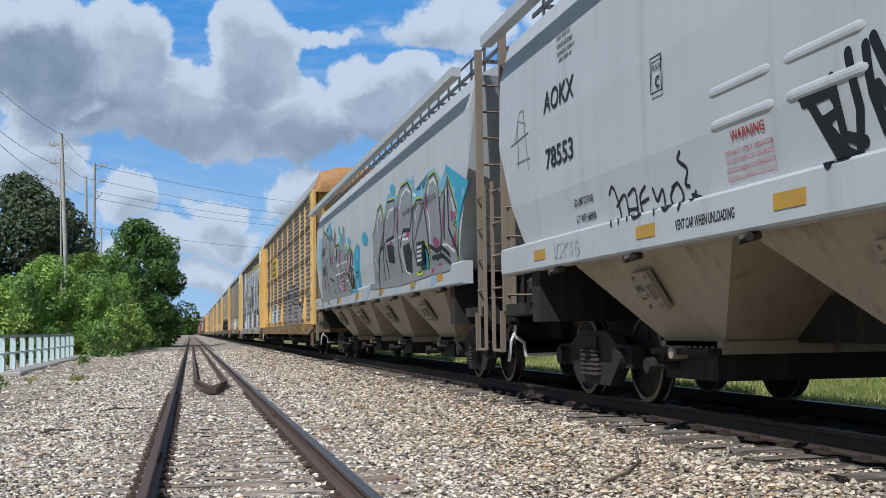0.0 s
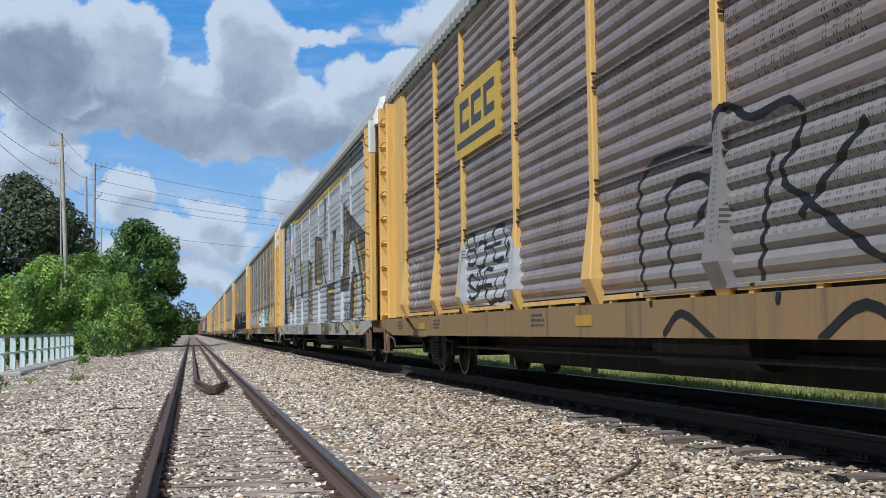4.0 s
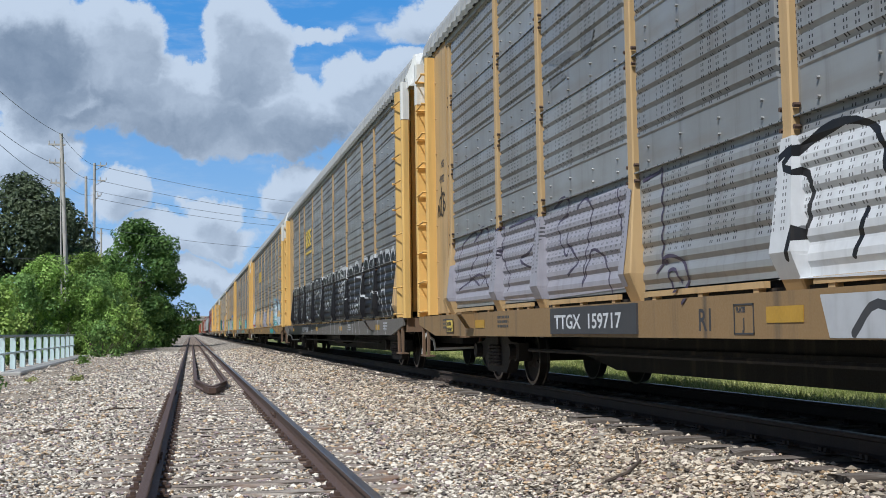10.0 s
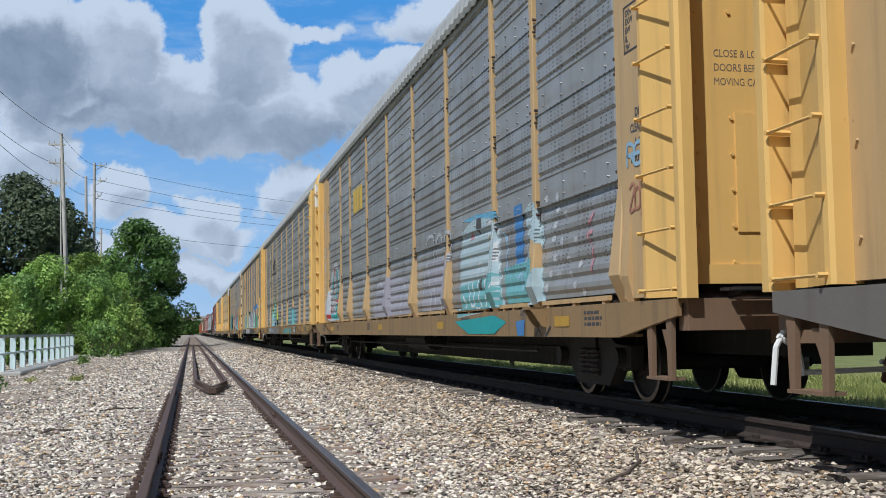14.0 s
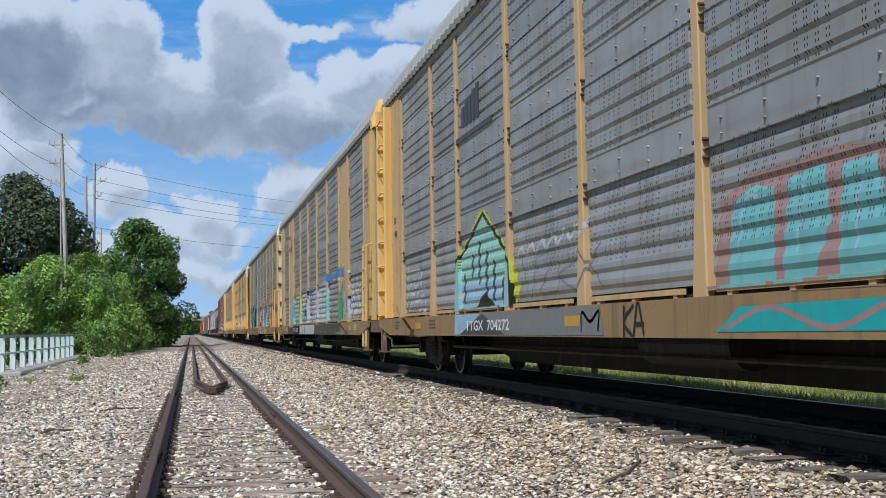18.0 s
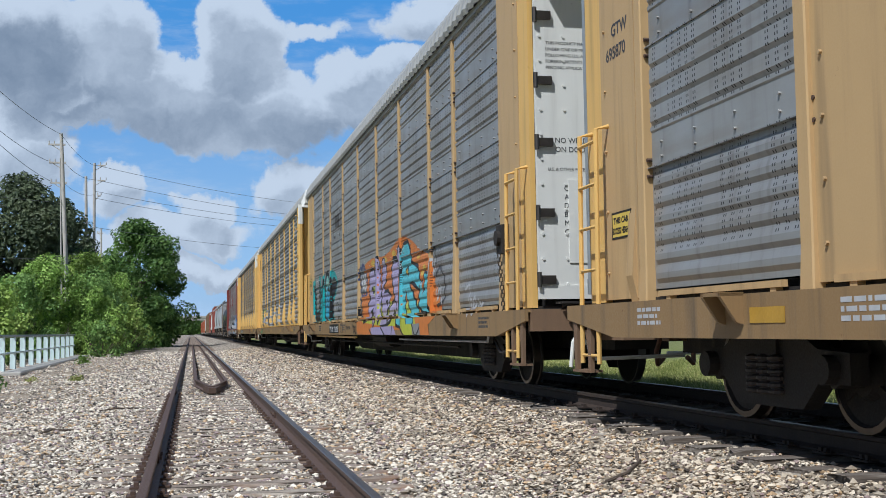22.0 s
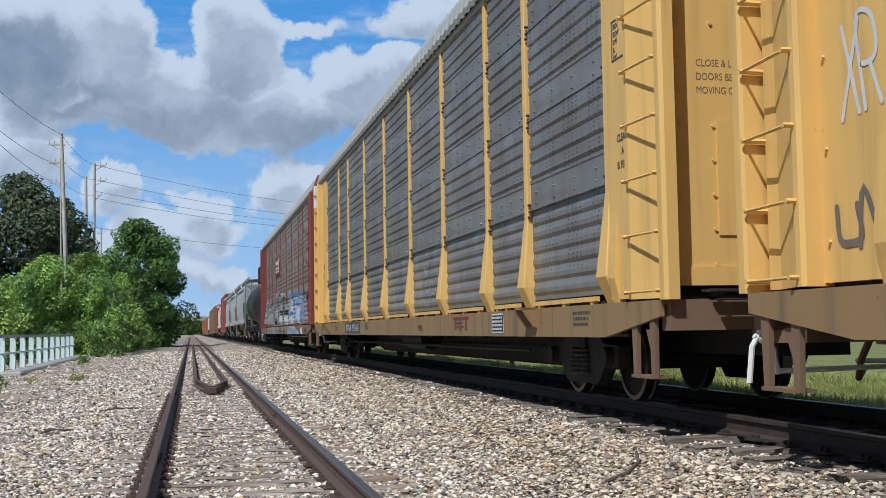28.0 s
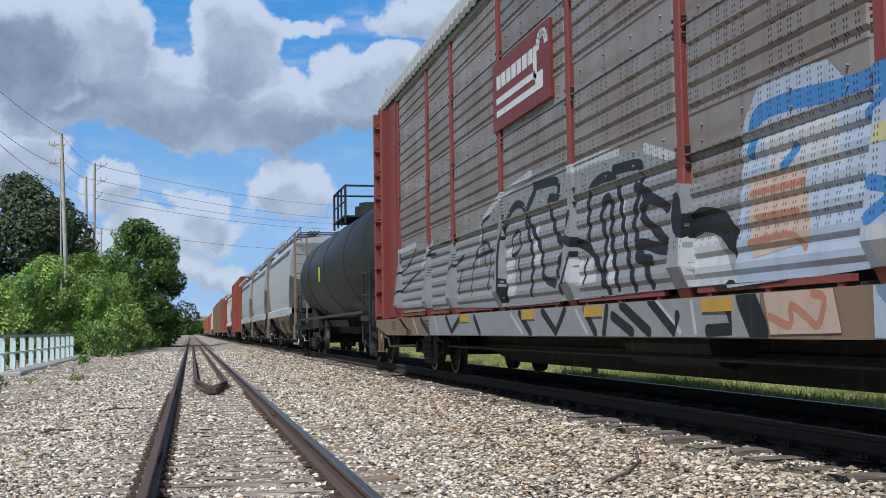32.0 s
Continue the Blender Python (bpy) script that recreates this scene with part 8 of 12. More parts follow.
    a.letters("WA", 10.9, 9.3, (1.25, 1.25), (2.1, 2.2), ((0.14, "white", 0, 0), (0.05, "red", 0.03, 0)), 0.06)
    on_rack(a, 5, "turquoise and white throw-up with red lines")
    a = Art(9, False)
    a.letters("SM", 12.55, 12.15, (3.9, 3.9), (4.4, 4.4), ((0.035, "white", 0, 0),), 0.04)
    a.letters("SUM", 12.6, 12.1, (3.0, 3.0), (3.3, 3.3), ((0.035, "white", 0, 0),), 0.04)
    a.letters("BE", 12.55, 12.15, (2.55, 2.55), (2.85, 2.9), ((0.035, "white", 0, 0),), 0.04)
    a.letters("EL", 12.55, 12.15, (1.9, 1.9), (2.3, 2.3), ((0.035, "white", 0, 0),), 0.04)
    a.letters("MS", 12.55, 12.15, (1.3, 1.3), (1.7, 1.7), ((0.035, "white", 0, 0),), 0.04)
    a.letters("RE", -12.1, -12.5, (2.3, 2.3), (2.45, 2.45), ((0.04, "pale", 0, 0),), 0.03)
    a.letters("20XE", -12.15, -12.65, (1.85, 1.8), (2.1, 2.1), ((0.03, "rust", 0, 0),), 0.03)
    a.lay(RACKS[4], "white paint marker tags", lambda y, z: 1.372, ())
    car = RACKS[4]
    frame_box(car, -1.473, -12.6, -12.1, 3.35, 3.8, 0.015, "dark")
    for k, word in enumerate(("EXH", "EXW", "EW", "IL", "IW")):
        lettering(word, car, (-1.474, -12.14, 3.7 - k * 0.082), "dark", 0.08)
    lettering("DECK", car, (-1.474, -12.32, 2.72), "dark", 0.11)
    lettering("CLEARANCE", car, (-1.474, -12.2, 2.58), "dark", 0.11, 0.5)
    lettering("A 89", car, (-1.474, -12.28, 2.44), "dark", 0.11)
    lettering("B 93", car, (-1.474, -12.2, 2.30), "dark", 0.11)
    bm = bmesh.new()
    for k in range(3):
        box(bm, -1.352, -1.32, 4.5 + k * 0.55, 4.8 + k * 0.55, 3.6, 4.2)
    part("logo_mark", bm, ink("yellow"), car, "faded yellow logo shapes")
    lettering("JACK", car, (-1.725, -9.62, 0.92), "dark", 0.08)


def paint_sixth_rack():
    a = Art(10)
    a.fill(((6.95, 1.1), (6.75, 1.8), (5.9, 2.15), (5.15, 2.42), (4.3, 2.0), (3.7, 1.65), (3.6, 1.1)), "lime")
    a.fill(((6.8, 1.05), (6.7, 1.75), (5.15, 2.32), (3.78, 1.6), (3.7, 1.05)), "mint", False)
    a.fill(((6.7, 1.05), (6.6, 1.45), (3.8, 1.4), (3.75, 1.05)), "pale", False)
    a.stroke(((6.85, 1.05), (6.74, 1.78), (5.14, 2.36), (3.74, 1.62), (3.66, 1.05)), 0.07, "black", False)
    for y, z, L in ((6.3, 1.55, 0.35), (5.8, 1.8, 0.25), (5.4, 1.95, 0.5), (5.0, 1.8, 0.55), (4.6, 1.65, 0.45), (4.15, 1.4, 0.3)):
        a.stroke(((y, z), (y + 0.02, z - L)), 0.11, "dark", False)
    a.fill(((5.7, 1.08), (5.1, 1.3), (4.6, 1.08)), "black", False)
    a.fill(((6.75, 0.70), (6.7, 0.985), (5.2, 0.985), (4.6, 0.70)), "pale", False)
    a.fill(((6.3, 0.70), (5.2, 0.985), (0.6, 0.985), (0.5, 0.70)), "grey", False)
    a.fill(((6.4, 0.70), (5.1, 0.985), (4.0, 0.70)), "dark", False)
    on_rack(a, 6, "mint green pointed arch outlined in black")
    a = Art(11)
    a.stroke([(3.5 - k * 0.21, 1.62 + 0.13 * (k % 2) + 0.01 * k) for k in range(14)], 0.05, "chalk")
    a.letters("VZKX", 3.3, 0.4, (1.15, 1.15), (1.55, 1.6), ((0.03, "grey", 0, 0),), 0.05)
    a.letters("MAOVM", 3.4, 0.6, (0.72, 0.72), (0.95, 0.95), ((0.035, "dark", 0, 0),), 0.03)
    a.letters("KA", 0.0, -0.5, (0.70, 0.70), (0.96, 0.96), ((0.04, "black", 0, 0),), 0.02)
    on_rack(a, 6, "grey outline tag")
    a = Art(151)
    a.fill(((-2.06, 1), (-2.24, 1.73), (-2.71, 1.86), (-3.39, 1.87), (-3.81, 1.89), (-4.35, 1.84), (-4.68, 1.74), (-5.15, 1.77), (-5.44, 1.77), (-5.95, 1.68), (-5.74, 0.98)), "fadedred", False)
    a.fill(((-2.29, 1.01), (-2.43, 1.67), (-2.75, 1.78), (-3.07, 1.73), (-3.02, 1.04)), "aqua", False)
    a.fill(((-3.12, 1.04), (-3.28, 1.77), (-3.73, 1.81), (-3.78, 1.43), (-3.52, 1.06)), "aqua", False)
    a.fill(((-3.83, 1.05), (-3.95, 1.77), (-4.31, 1.78), (-4.42, 1.4), (-4.43, 1.04)), "aqua", False)
    a.fill(((-4.51, 1.03), (-4.64, 1.63), (-5.08, 1.71), (-5.13, 1.46), (-4.99, 1.05)), "aqua", False)
    a.fill(((-5.14, 1.04), (-5.23, 1.69), (-5.44, 1.72), (-5.84, 1.65), (-5.85, 1.05)), "aqua", False)
    a.stroke(((-2.49, 1.31), (-2.63, 1.69), (-2.91, 1.67)), 0.03, "pale")
    a.stroke(((-3.34, 1.28), (-3.47, 1.69)), 0.03, "pale")
    a.stroke(((-4.06, 1.25), (-4.13, 1.64), (-4.3, 1.63)), 0.03, "pale")
    a.stroke(((-4.77, 1.21), (-4.87, 1.59)), 0.03, "pale")
    a.stroke(((-5.37, 1.19), (-5.43, 1.6), (-5.68, 1.6)), 0.03, "pale")
    a.fill(((-1.88, 0.73), (-2.24, 0.91), (-5.7, 0.94), (-5.81, 0.74)), "teal", False)
    a.stroke(((-2, 0.75), (-2.67, 0.9), (-3.44, 0.75), (-4.15, 0.91), (-4.75, 0.76), (-5.32, 0.91), (-5.75, 0.77)), 0.04, "fadedred")
    on_rack(a, 6, "faded turquoise block letters with red outlines")
    a = Art(14)
    a.letters("STERL", 11.0, 9.3, (1.55, 1.5), (1.85, 1.8), ((0.06, "chalk", 0, 0),), 0.03)
    a.letters("OTHEO", 11.0, 9.3, (1.15, 1.12), (1.45, 1.42), ((0.06, "chalk", 0, 0),), 0.03)
    on_rack(a, 6, "white paint tag")
    car = RACKS[5]
    lettering("TTGX  704272", car, (-1.558, 5.8, 0.76), "white", 0.19, 2.25)
    bm = bmesh.new()
    for k in range(5):
        box(bm, -1.352, -1.32, 5.2 + k * 0.22, 5.34 + k * 0.22, 3.7, 4.2 - k * 0.05)
    box(bm, -1.352, -1.32, 4.5, 6.6, 3.5, 3.58)
    part("logo_mark", bm, ink("dark"), car, "dark painted logo shapes")
    frame_box(car, -1.562, -12.83, -12.29, 0.74, 0.95, 0.012, "black", "maize")
    lettering("THIS CAR", car, (-1.57, -12.33, 0.86), "black", 0.06, 0.38)
    lettering("EXCESS HEIGHT", car, (-1.57, -12.32, 0.77), "black", 0.06, 0.48)
    frame_box(car, -1.562, -7.9, -7.25, 0.72, 0.97, 0.02, "white", "black")
    bars(car, -1.565, -7.29, -7.86, 0.75, 0.94, 4, "white", 7)
    lettering("FB-650", car, (-1.475, -12.13, 1.1), "black", 0.14, 0.34)
    lettering("N", car, (-1.475, 12.5, 2.9), "black", 0.2)
    lettering("490", car, (-1.475, 12.5, 2.62), "black", 0.2)


def paint_seventh_rack():
    a = Art(161)
    a.fill(((6.06, 1.04), (6, 1.91), (3.64, 2.11), (0.88, 2.17), (-1.54, 2.13), (-2.17, 2.07), (-2.18, 1.09)), "chalk", False)
    a.fill(((-1.76, 1.1), (-1.98, 2.1), (-2.92, 2.23), (-3.65, 2.27), (-4.4, 2.31), (-4.92, 2.19), (-4.75, 0.91)), "chalk", False)
    a.fill(((4.2, 1.84), (3.14, 1.98), (3.42, 1.6)), "pale", False)
    a.fill(((-0.9, 1.89), (-1.82, 1.94), (-1.66, 1.75)), "pale", False)
    a.fill(((-3.73, 1.82), (-4.48, 1.93), (-4.31, 1.1), (-3.83, 1.1)), "sky", False)
    a.fill(((-4.33, 1.65), (-5.06, 2.05), (-4.93, 0.91), (-4.31, 0.95)), "mint", False)
    a.fill(((6.06, 1.06), (5.89, 1.71), (4.2, 1.84), (4.15, 1.08)), "mint", False)
    a.fill(((-4.71, 2.46), (-6.39, 2.33), (-7.7, 2.47), (-8.63, 2.43), (-8.63, 2.18), (-7.68, 2.24), (-6.38, 2.18), (-4.69, 2.22)), "blue", False)
    a.fill(((-9.79, 1.59), (-9.93, 1.64), (-9.99, 1.57), (-10.19, 1.58), (-10.31, 1.5), (-10.32, 1.3), (-10.16, 1.14), (-10.02, 1.04), (-10.12, 1.55)), "blue", False)
    a.fill(((-9, 1.4), (-8.95, 1.57), (-9.11, 1.69), (-9.34, 1.49), (-9.45, 1.42)), "blue", False)
    a.fill(((-5.15, 2.04), (-5.6, 2.18), (-5.84, 2.09), (-6.08, 2.23), (-6.53, 2.22), (-6.8, 2.08), (-6.94, 2.21), (-7.26, 2.22), (-7.44, 2.09), (-7.66, 1.92), (-7.5, 0.94), (-5.06, 0.91)), "mauve", False)
    a.fill(((-7.71, 1.82), (-8.11, 2.04), (-8.42, 2.12), (-8.47, 1.53), (-8.25, 0.93), (-7.52, 0.9)), "green", False)
    a.fill(((-8.32, 2.09), (-8.84, 2.11), (-8.8, 1.58), (-8.57, 1.52), (-8.43, 1.6)), "pink", False)
    a.fill(((-8.45, 1.82), (-8.79, 1.79), (-8.77, 1.59), (-8.48, 1.57)), "frost", False)
    a.fill(((-9, 1.39), (-9.33, 1.44), (-9.45, 1.4), (-9.46, 1.07), (-8.89, 1.04)), "frost", False)
    a.fill(((-7.39, 1.43), (-7.69, 1.51), (-7.49, 0.92), (-7.25, 0.9)), "frost", False)
    a.fill(((-9.5, 1.55), (-9.72, 1.57), (-9.78, 1.41), (-9.96, 1.6), (-10.07, 1.69), (-10.11, 1.39), (-9.76, 1.17), (-9.27, 0.97), (-9.17, 0.98)), "chalk", False)
    a.stroke(((3.45, 1.21), (3.12, 2.17), (2.39, 2.22), (2.22, 1.38)), 0.035, "black")
    a.stroke(((1.77, 1.54), (1.51, 2.15), (0.9, 2.02), (0.75, 1.33)), 0.035, "black")
    a.stroke(((0.38, 1.15), (0.13, 1.96), (-0.58, 2.07), (-0.73, 1.82), (-0.2, 1.61), (-0.85, 1.19)), 0.035, "black")
    a.stroke(((-1.21, 1.87), (-1.54, 2.14), (-1.84, 2.12), (-1.96, 1.89), (-1.5, 1.62), (-2.05, 1.17)), 0.035, "black")
    a.stroke(((-2.19, 1.16), (-2.35, 1.51), (-2.72, 1.15)), 0.035, "black")
    a.stroke(((-9, 1.37), (-8.9, 1.09)), 0.035, "black")
    a.stroke(((-9.04, 1.32), (-9.24, 1.27), (-9.07, 1.17), (-9.27, 1.12), (-9.07, 1.08)), 0.035, "black")
    a.stroke(((-9.62, 1.65), (-9.67, 1.42), (-9.13, 0.98)), 0.035, "black")
    a.stroke(((-8.09, 1.13), (-8.15, 1.25), (-8.27, 1.2), (-8.22, 1.08), (-8.09, 1.13)), 0.035, "black")
    a.stroke(((-8.53, 1.06), (-8.59, 1.23), (-8.68, 1.18), (-8.63, 1.06)), 0.035, "black")
    a.stroke(((-3.03, 2.02), (-3.26, 1.8), (-3.12, 1.47)), 0.035, "black")
    a.stroke(((-3.4, 2.04), (-3.13, 1.66)), 0.035, "black")
    a.stroke(((-5.07, 1), (-5.37, 1.4), (-5.52, 1.12)), 0.035, "black")
    a.stroke(((-6.31, 1.19), (-6.41, 1.56), (-6.6, 1.29), (-6.51, 1.04)), 0.035, "black")
    a.stroke(((-7, 1.17), (-7.21, 1.55), (-7.38, 1.25)), 0.035, "black")
    a.stroke(((-5.07, 1), (-5.32, 1.92), (-5.59, 2.09), (-5.83, 1.99), (-5.72, 1.66), (-5.84, 1.06)), 0.032, "white")
    a.stroke(((-6.07, 2.01), (-6.24, 2.21), (-6.53, 2.17), (-6.44, 1.92)), 0.032, "white")
    on_rack(a, 7, "mural of white, blue and turquoise block letters")
    a = Art(162, level=34)
    a.stroke(((-6.78, 1.88), (-6.94, 2.16), (-7.14, 2.19), (-7.31, 2.06)), 0.032, "white")
    a.stroke(((-7.37, 1.91), (-7.68, 2.15), (-7.96, 2.16), (-8.16, 2), (-8.09, 1.79)), 0.032, "white")
    a.stroke(((-6, 0.98), (-6.48, 1.6), (-6.73, 1.18)), 0.032, "white")
    a.stroke(((-6.99, 1.07), (-7.15, 1.5), (-7.4, 1.62)), 0.032, "white")
    a.stroke(((-8.32, 1.41), (-8.54, 1.11), (-8.74, 1.42), (-8.36, 1.28), (-8.82, 1.23), (-8.32, 1.41)), 0.032, "white")
    a.stroke(((-9.07, 1.75), (-9.37, 1.95), (-9.31, 2.23), (-9.45, 1.97), (-9.36, 1.8), (-9.52, 1.82)), 0.032, "white")
    a.stroke(((-9.51, 2.26), (-9.59, 2.32), (-9.64, 2.26), (-9.58, 2.22), (-9.51, 2.26)), 0.032, "white")
    a.stroke(((-9.5, 2.15), (-9.54, 2.19), (-9.58, 2.13), (-9.52, 2.11), (-9.5, 2.15)), 0.032, "white")
    a.stroke(((-9.67, 1.94), (-9.76, 2.07), (-9.82, 2.01)), 0.032, "white")
    a.stroke(((-7.86, 2.31), (-7.98, 2.43), (-8.07, 2.27)), 0.032, "white")
    a.stroke(((-6.4, 2.39), (-6.48, 2.48), (-6.57, 2.37)), 0.032, "white")
    a.stroke(((-4.4, 2.26), (-4.51, 2.43), (-4.6, 2.24)), 0.032, "white")
    a.stroke(((-8.2, 1.86), (-8.39, 1.8), (-8.24, 1.68), (-8.43, 1.61), (-8.28, 1.55)), 0.032, "white")
    a.stroke(((-9.27, 1.69), (-9.43, 1.63), (-9.51, 1.7)), 0.032, "white")
    a.stroke(((-8.13, 2.35), (-8.34, 2.41), (-8.48, 2.29), (-8.63, 2.35)), 0.06, "sky")
    a.stroke(((-9.03, 1.76), (-9.11, 1.69), (-9.18, 1.59), (-9.38, 1.51)), 0.06, "sky")
    a.fill(((8.0, 0.70), (7.9, 0.985), (-8.6, 0.985), (-8.4, 0.70)), "char", False)
    a.fill(((2.8, 0.70), (2.7, 0.985), (-2.2, 0.985), (-2.0, 0.70)), "chalk", False)
    a.fill(((-7.75, 0.46), (-7.62, 0.72), (-8.33, 0.76), (-8.73, 0.53), (-8.72, 0.43), (-7.94, 0.42)), "frost", False)
    a.fill(((-7.51, 0.72), (-8.24, 0.76), (-8.4, 0.52), (-7.65, 0.5)), "green", False)
    a.fill(((-8.81, 0.68), (-9.01, 0.79), (-9.11, 0.68)), "pink", False)
    a.fill(((-9.21, 0.61), (-9.29, 0.68), (-9.38, 0.51), (-9.24, 0.5)), "pink", False)
    a.fill(((-9.72, 0.82), (-10.16, 0.85), (-10.16, 0.78), (-9.77, 0.72)), "blue", False)
    a.fill(((-9.45, 0.68), (-9.89, 0.74), (-9.91, 0.67), (-9.52, 0.63)), "blue", False)
    a.stroke(((2.4, 0.91), (1.97, 0.63)), 0.05, "grey", False)
    a.stroke(((0.74, 0.89), (0.21, 0.64)), 0.05, "grey", False)
    a.stroke(((-0.96, 0.87), (-1.25, 0.64)), 0.05, "grey", False)
    a.stroke(((-2.36, 0.86), (-2.84, 0.65)), 0.05, "grey", False)
    a.stroke(((-3.75, 0.85), (-4.14, 0.66)), 0.05, "grey", False)
    a.stroke(((-5.06, 0.86), (-5.37, 0.66)), 0.05, "grey", False)
    a.fill(((7.21, 2.01), (6.31, 2.12), (5.48, 2.19), (4.41, 2.15), (3.65, 2.16), (3.37, 2.17), (2.74, 1.94), (2.57, 1.06), (7.08, 0.93)), "straw", False)
    a.fill(((6.64, 2.24), (6.5, 2.17), (6.47, 2.08), (6.6, 2.03), (6.77, 2.06), (6.84, 2.15)), "straw")
    a.fill(((5.77, 2.24), (5.65, 2.17), (5.62, 2.09), (5.74, 2.04), (5.89, 2.07), (5.95, 2.16)), "straw")
    a.fill(((5.19, 2.23), (5.08, 2.17), (5.05, 2.09), (5.16, 2.04), (5.29, 2.07), (5.35, 2.15)), "straw")
    on_rack(a, 7, "mural of white, blue and turquoise block letters")
    a = Art(163, level=68)
    a.fill(((4.74, 2.25), (4.64, 2.19), (4.61, 2.11), (4.71, 2.05), (4.84, 2.09), (4.89, 2.17)), "straw")
    a.fill(((4.32, 2.24), (4.23, 2.18), (4.21, 2.1), (4.3, 2.05), (4.41, 2.08), (4.46, 2.16)), "straw")
    a.fill(((4.01, 2.22), (3.92, 2.17), (3.9, 2.09), (3.99, 2.04), (4.1, 2.07), (4.14, 2.15)), "straw")
    a.fill(((3.71, 2.24), (3.63, 2.18), (3.61, 2.11), (3.69, 2.06), (3.79, 2.09), (3.84, 2.17)), "straw")
    a.fill(((7.72, 1.01), (7.66, 1.84), (7.13, 2.06), (6.54, 2.07), (6.23, 1.81), (6.17, 1.06), (6.85, 0.99)), "frost", False)
    a.fill(((7.64, 1.08), (7.41, 1.69), (7.02, 1.93), (6.66, 1.97), (6.34, 1.68), (6.28, 1.11), (6.85, 1.03)), "aqua", False)
    a.fill(((5.97, 1.04), (6.01, 1.9), (5.5, 1.98), (5.36, 1.15)), "aqua", False)
    a.fill(((5.18, 1.08), (4.95, 1.81), (4.43, 1.87), (4.12, 1.75), (3.82, 1.82), (3.8, 1.09)), "aqua", False)
    a.fill(((3.58, 1.09), (3.67, 1.9), (3.39, 1.88), (3.21, 1.52), (3.05, 1.08)), "aqua", False)
    a.fill(((5.84, 1.28), (5.81, 1.77), (5.51, 1.81), (5.5, 1.33)), "frost", False)
    a.fill(((4.9, 1.24), (4.79, 1.63), (4.46, 1.56), (4.48, 1.17)), "frost", False)
    a.fill(((3.59, 1.44), (3.59, 1.75), (3.43, 1.73), (3.35, 1.42)), "frost", False)
    a.stroke(((7.67, 1), (7.48, 1.83), (7.01, 2.05), (6.32, 2.06), (6.05, 2.1)), 0.06, "black")
    a.stroke(((6.22, 1.93), (6.06, 1.17), (6.22, 1.04)), 0.06, "black")
    a.stroke(((5.89, 2.03), (5.23, 1.66), (5.36, 1.26), (5.09, 1.08)), 0.06, "black")
    a.stroke(((5.03, 1.94), (4.42, 1.99), (3.88, 2.02), (3.87, 1.51), (4.02, 1.05)), 0.06, "black")
    a.stroke(((3.66, 2.02), (3.38, 1.96), (3.27, 1.67), (2.91, 1.39), (2.87, 1.06)), 0.06, "black")
    a.stroke(((4.77, 1.81), (4.45, 1.66), (4.3, 1.43), (4.49, 1.12)), 0.06, "black")
    a.fill(((2.74, 1.16), (2.78, 1.43), (2.53, 1.6), (2.43, 1.5), (2.51, 1.15)), "blue", False)
    a.fill(((1.71, 1.99), (1.65, 2.15), (1.5, 2.26), (1.42, 2.16), (1.53, 1.88)), "sky", False)
    a.fill(((0.63, 2.18), (0.47, 2.26), (0.41, 2.18), (0.56, 2.05)), "sky", False)
    a.fill(((0.27, 2.15), (0, 2.2), (-0.06, 2.12), (-0.05, 1.95)), "sky", False)
    a.fill(((-0.23, 1.92), (-0.46, 2.04), (-0.45, 1.88)), "sky", False)
    a.fill(((2.39, 1.22), (2.36, 1.67), (1.87, 1.83), (1.49, 1.87), (1.2, 2.16), (0.87, 2.13), (0.64, 1.99), (0.49, 2.01), (0.34, 2.07), (0.11, 2.08), (0.02, 1.93), (-0.1, 1.87), (-0.44, 1.85), (-0.38, 1.06), (0.71, 1.07), (2.35, 1.05)), "dove", False)
    a.stroke(((2.37, 1.59), (2.08, 1.79), (1.49, 1.86)), 0.1, "black")
    a.stroke(((1.49, 1.84), (1.37, 2.16), (1.19, 2.21), (0.91, 2.14), (0.89, 2), (1.05, 1.82), (1, 1.35)), 0.1, "black")
    a.stroke(((2.37, 1.55), (2.01, 1.42), (1.93, 1.12)), 0.1, "black")
    a.stroke(((0.53, 1.58), (0.57, 1.95), (0.27, 2.1), (0.02, 1.97), (0, 1.72), (0.12, 1.39), (0.47, 1.35)), 0.1, "black")
    a.stroke(((0.36, 1.81), (0.29, 1.83), (0.26, 1.76), (0.32, 1.62), (0.37, 1.7), (0.36, 1.81)), 0.1, "black")
    a.stroke(((0.02, 1.11), (0.03, 1.31), (0.19, 1.36)), 0.1, "black")
    a.stroke(((1.7, 1.53), (1.61, 1.39), (1.27, 1.17), (0.86, 1.18)), 0.06, "black")
    a.stroke(((-0.1, 1.84), (-0.16, 1.87), (-0.27, 1.68)), 0.06, "black")
    a.fill(((2.37, 1.47), (2.15, 1.57), (2.01, 1.34), (2.13, 1.17)), "black", False)
    a.fill(((0.02, 1.11), (-0.11, 1.14), (-0.16, 1.06)), "black", False)
    on_rack(a, 7, "mural of white, blue and turquoise block letters")
    a = Art(164, level=102)
    a.fill(((2.46, 0.62), (2.64, 0.98), (0.02, 1.03), (0.34, 0.61)), "dove", False)
    a.stroke(((1.87, 0.97), (1.68, 0.68)), 0.1, "black")
    a.stroke(((1.04, 0.97), (0.91, 0.79), (0.53, 0.62)), 0.1, "black")
    on_rack(a, 7, "mural of white, blue and turquoise block letters")
    a = Art(16)
    a.letters("KM", -9.3, -10.2, (1.15, 1.15), (2.0, 2.0), ((0.06, "chalk", 0, 0),), 0.05)
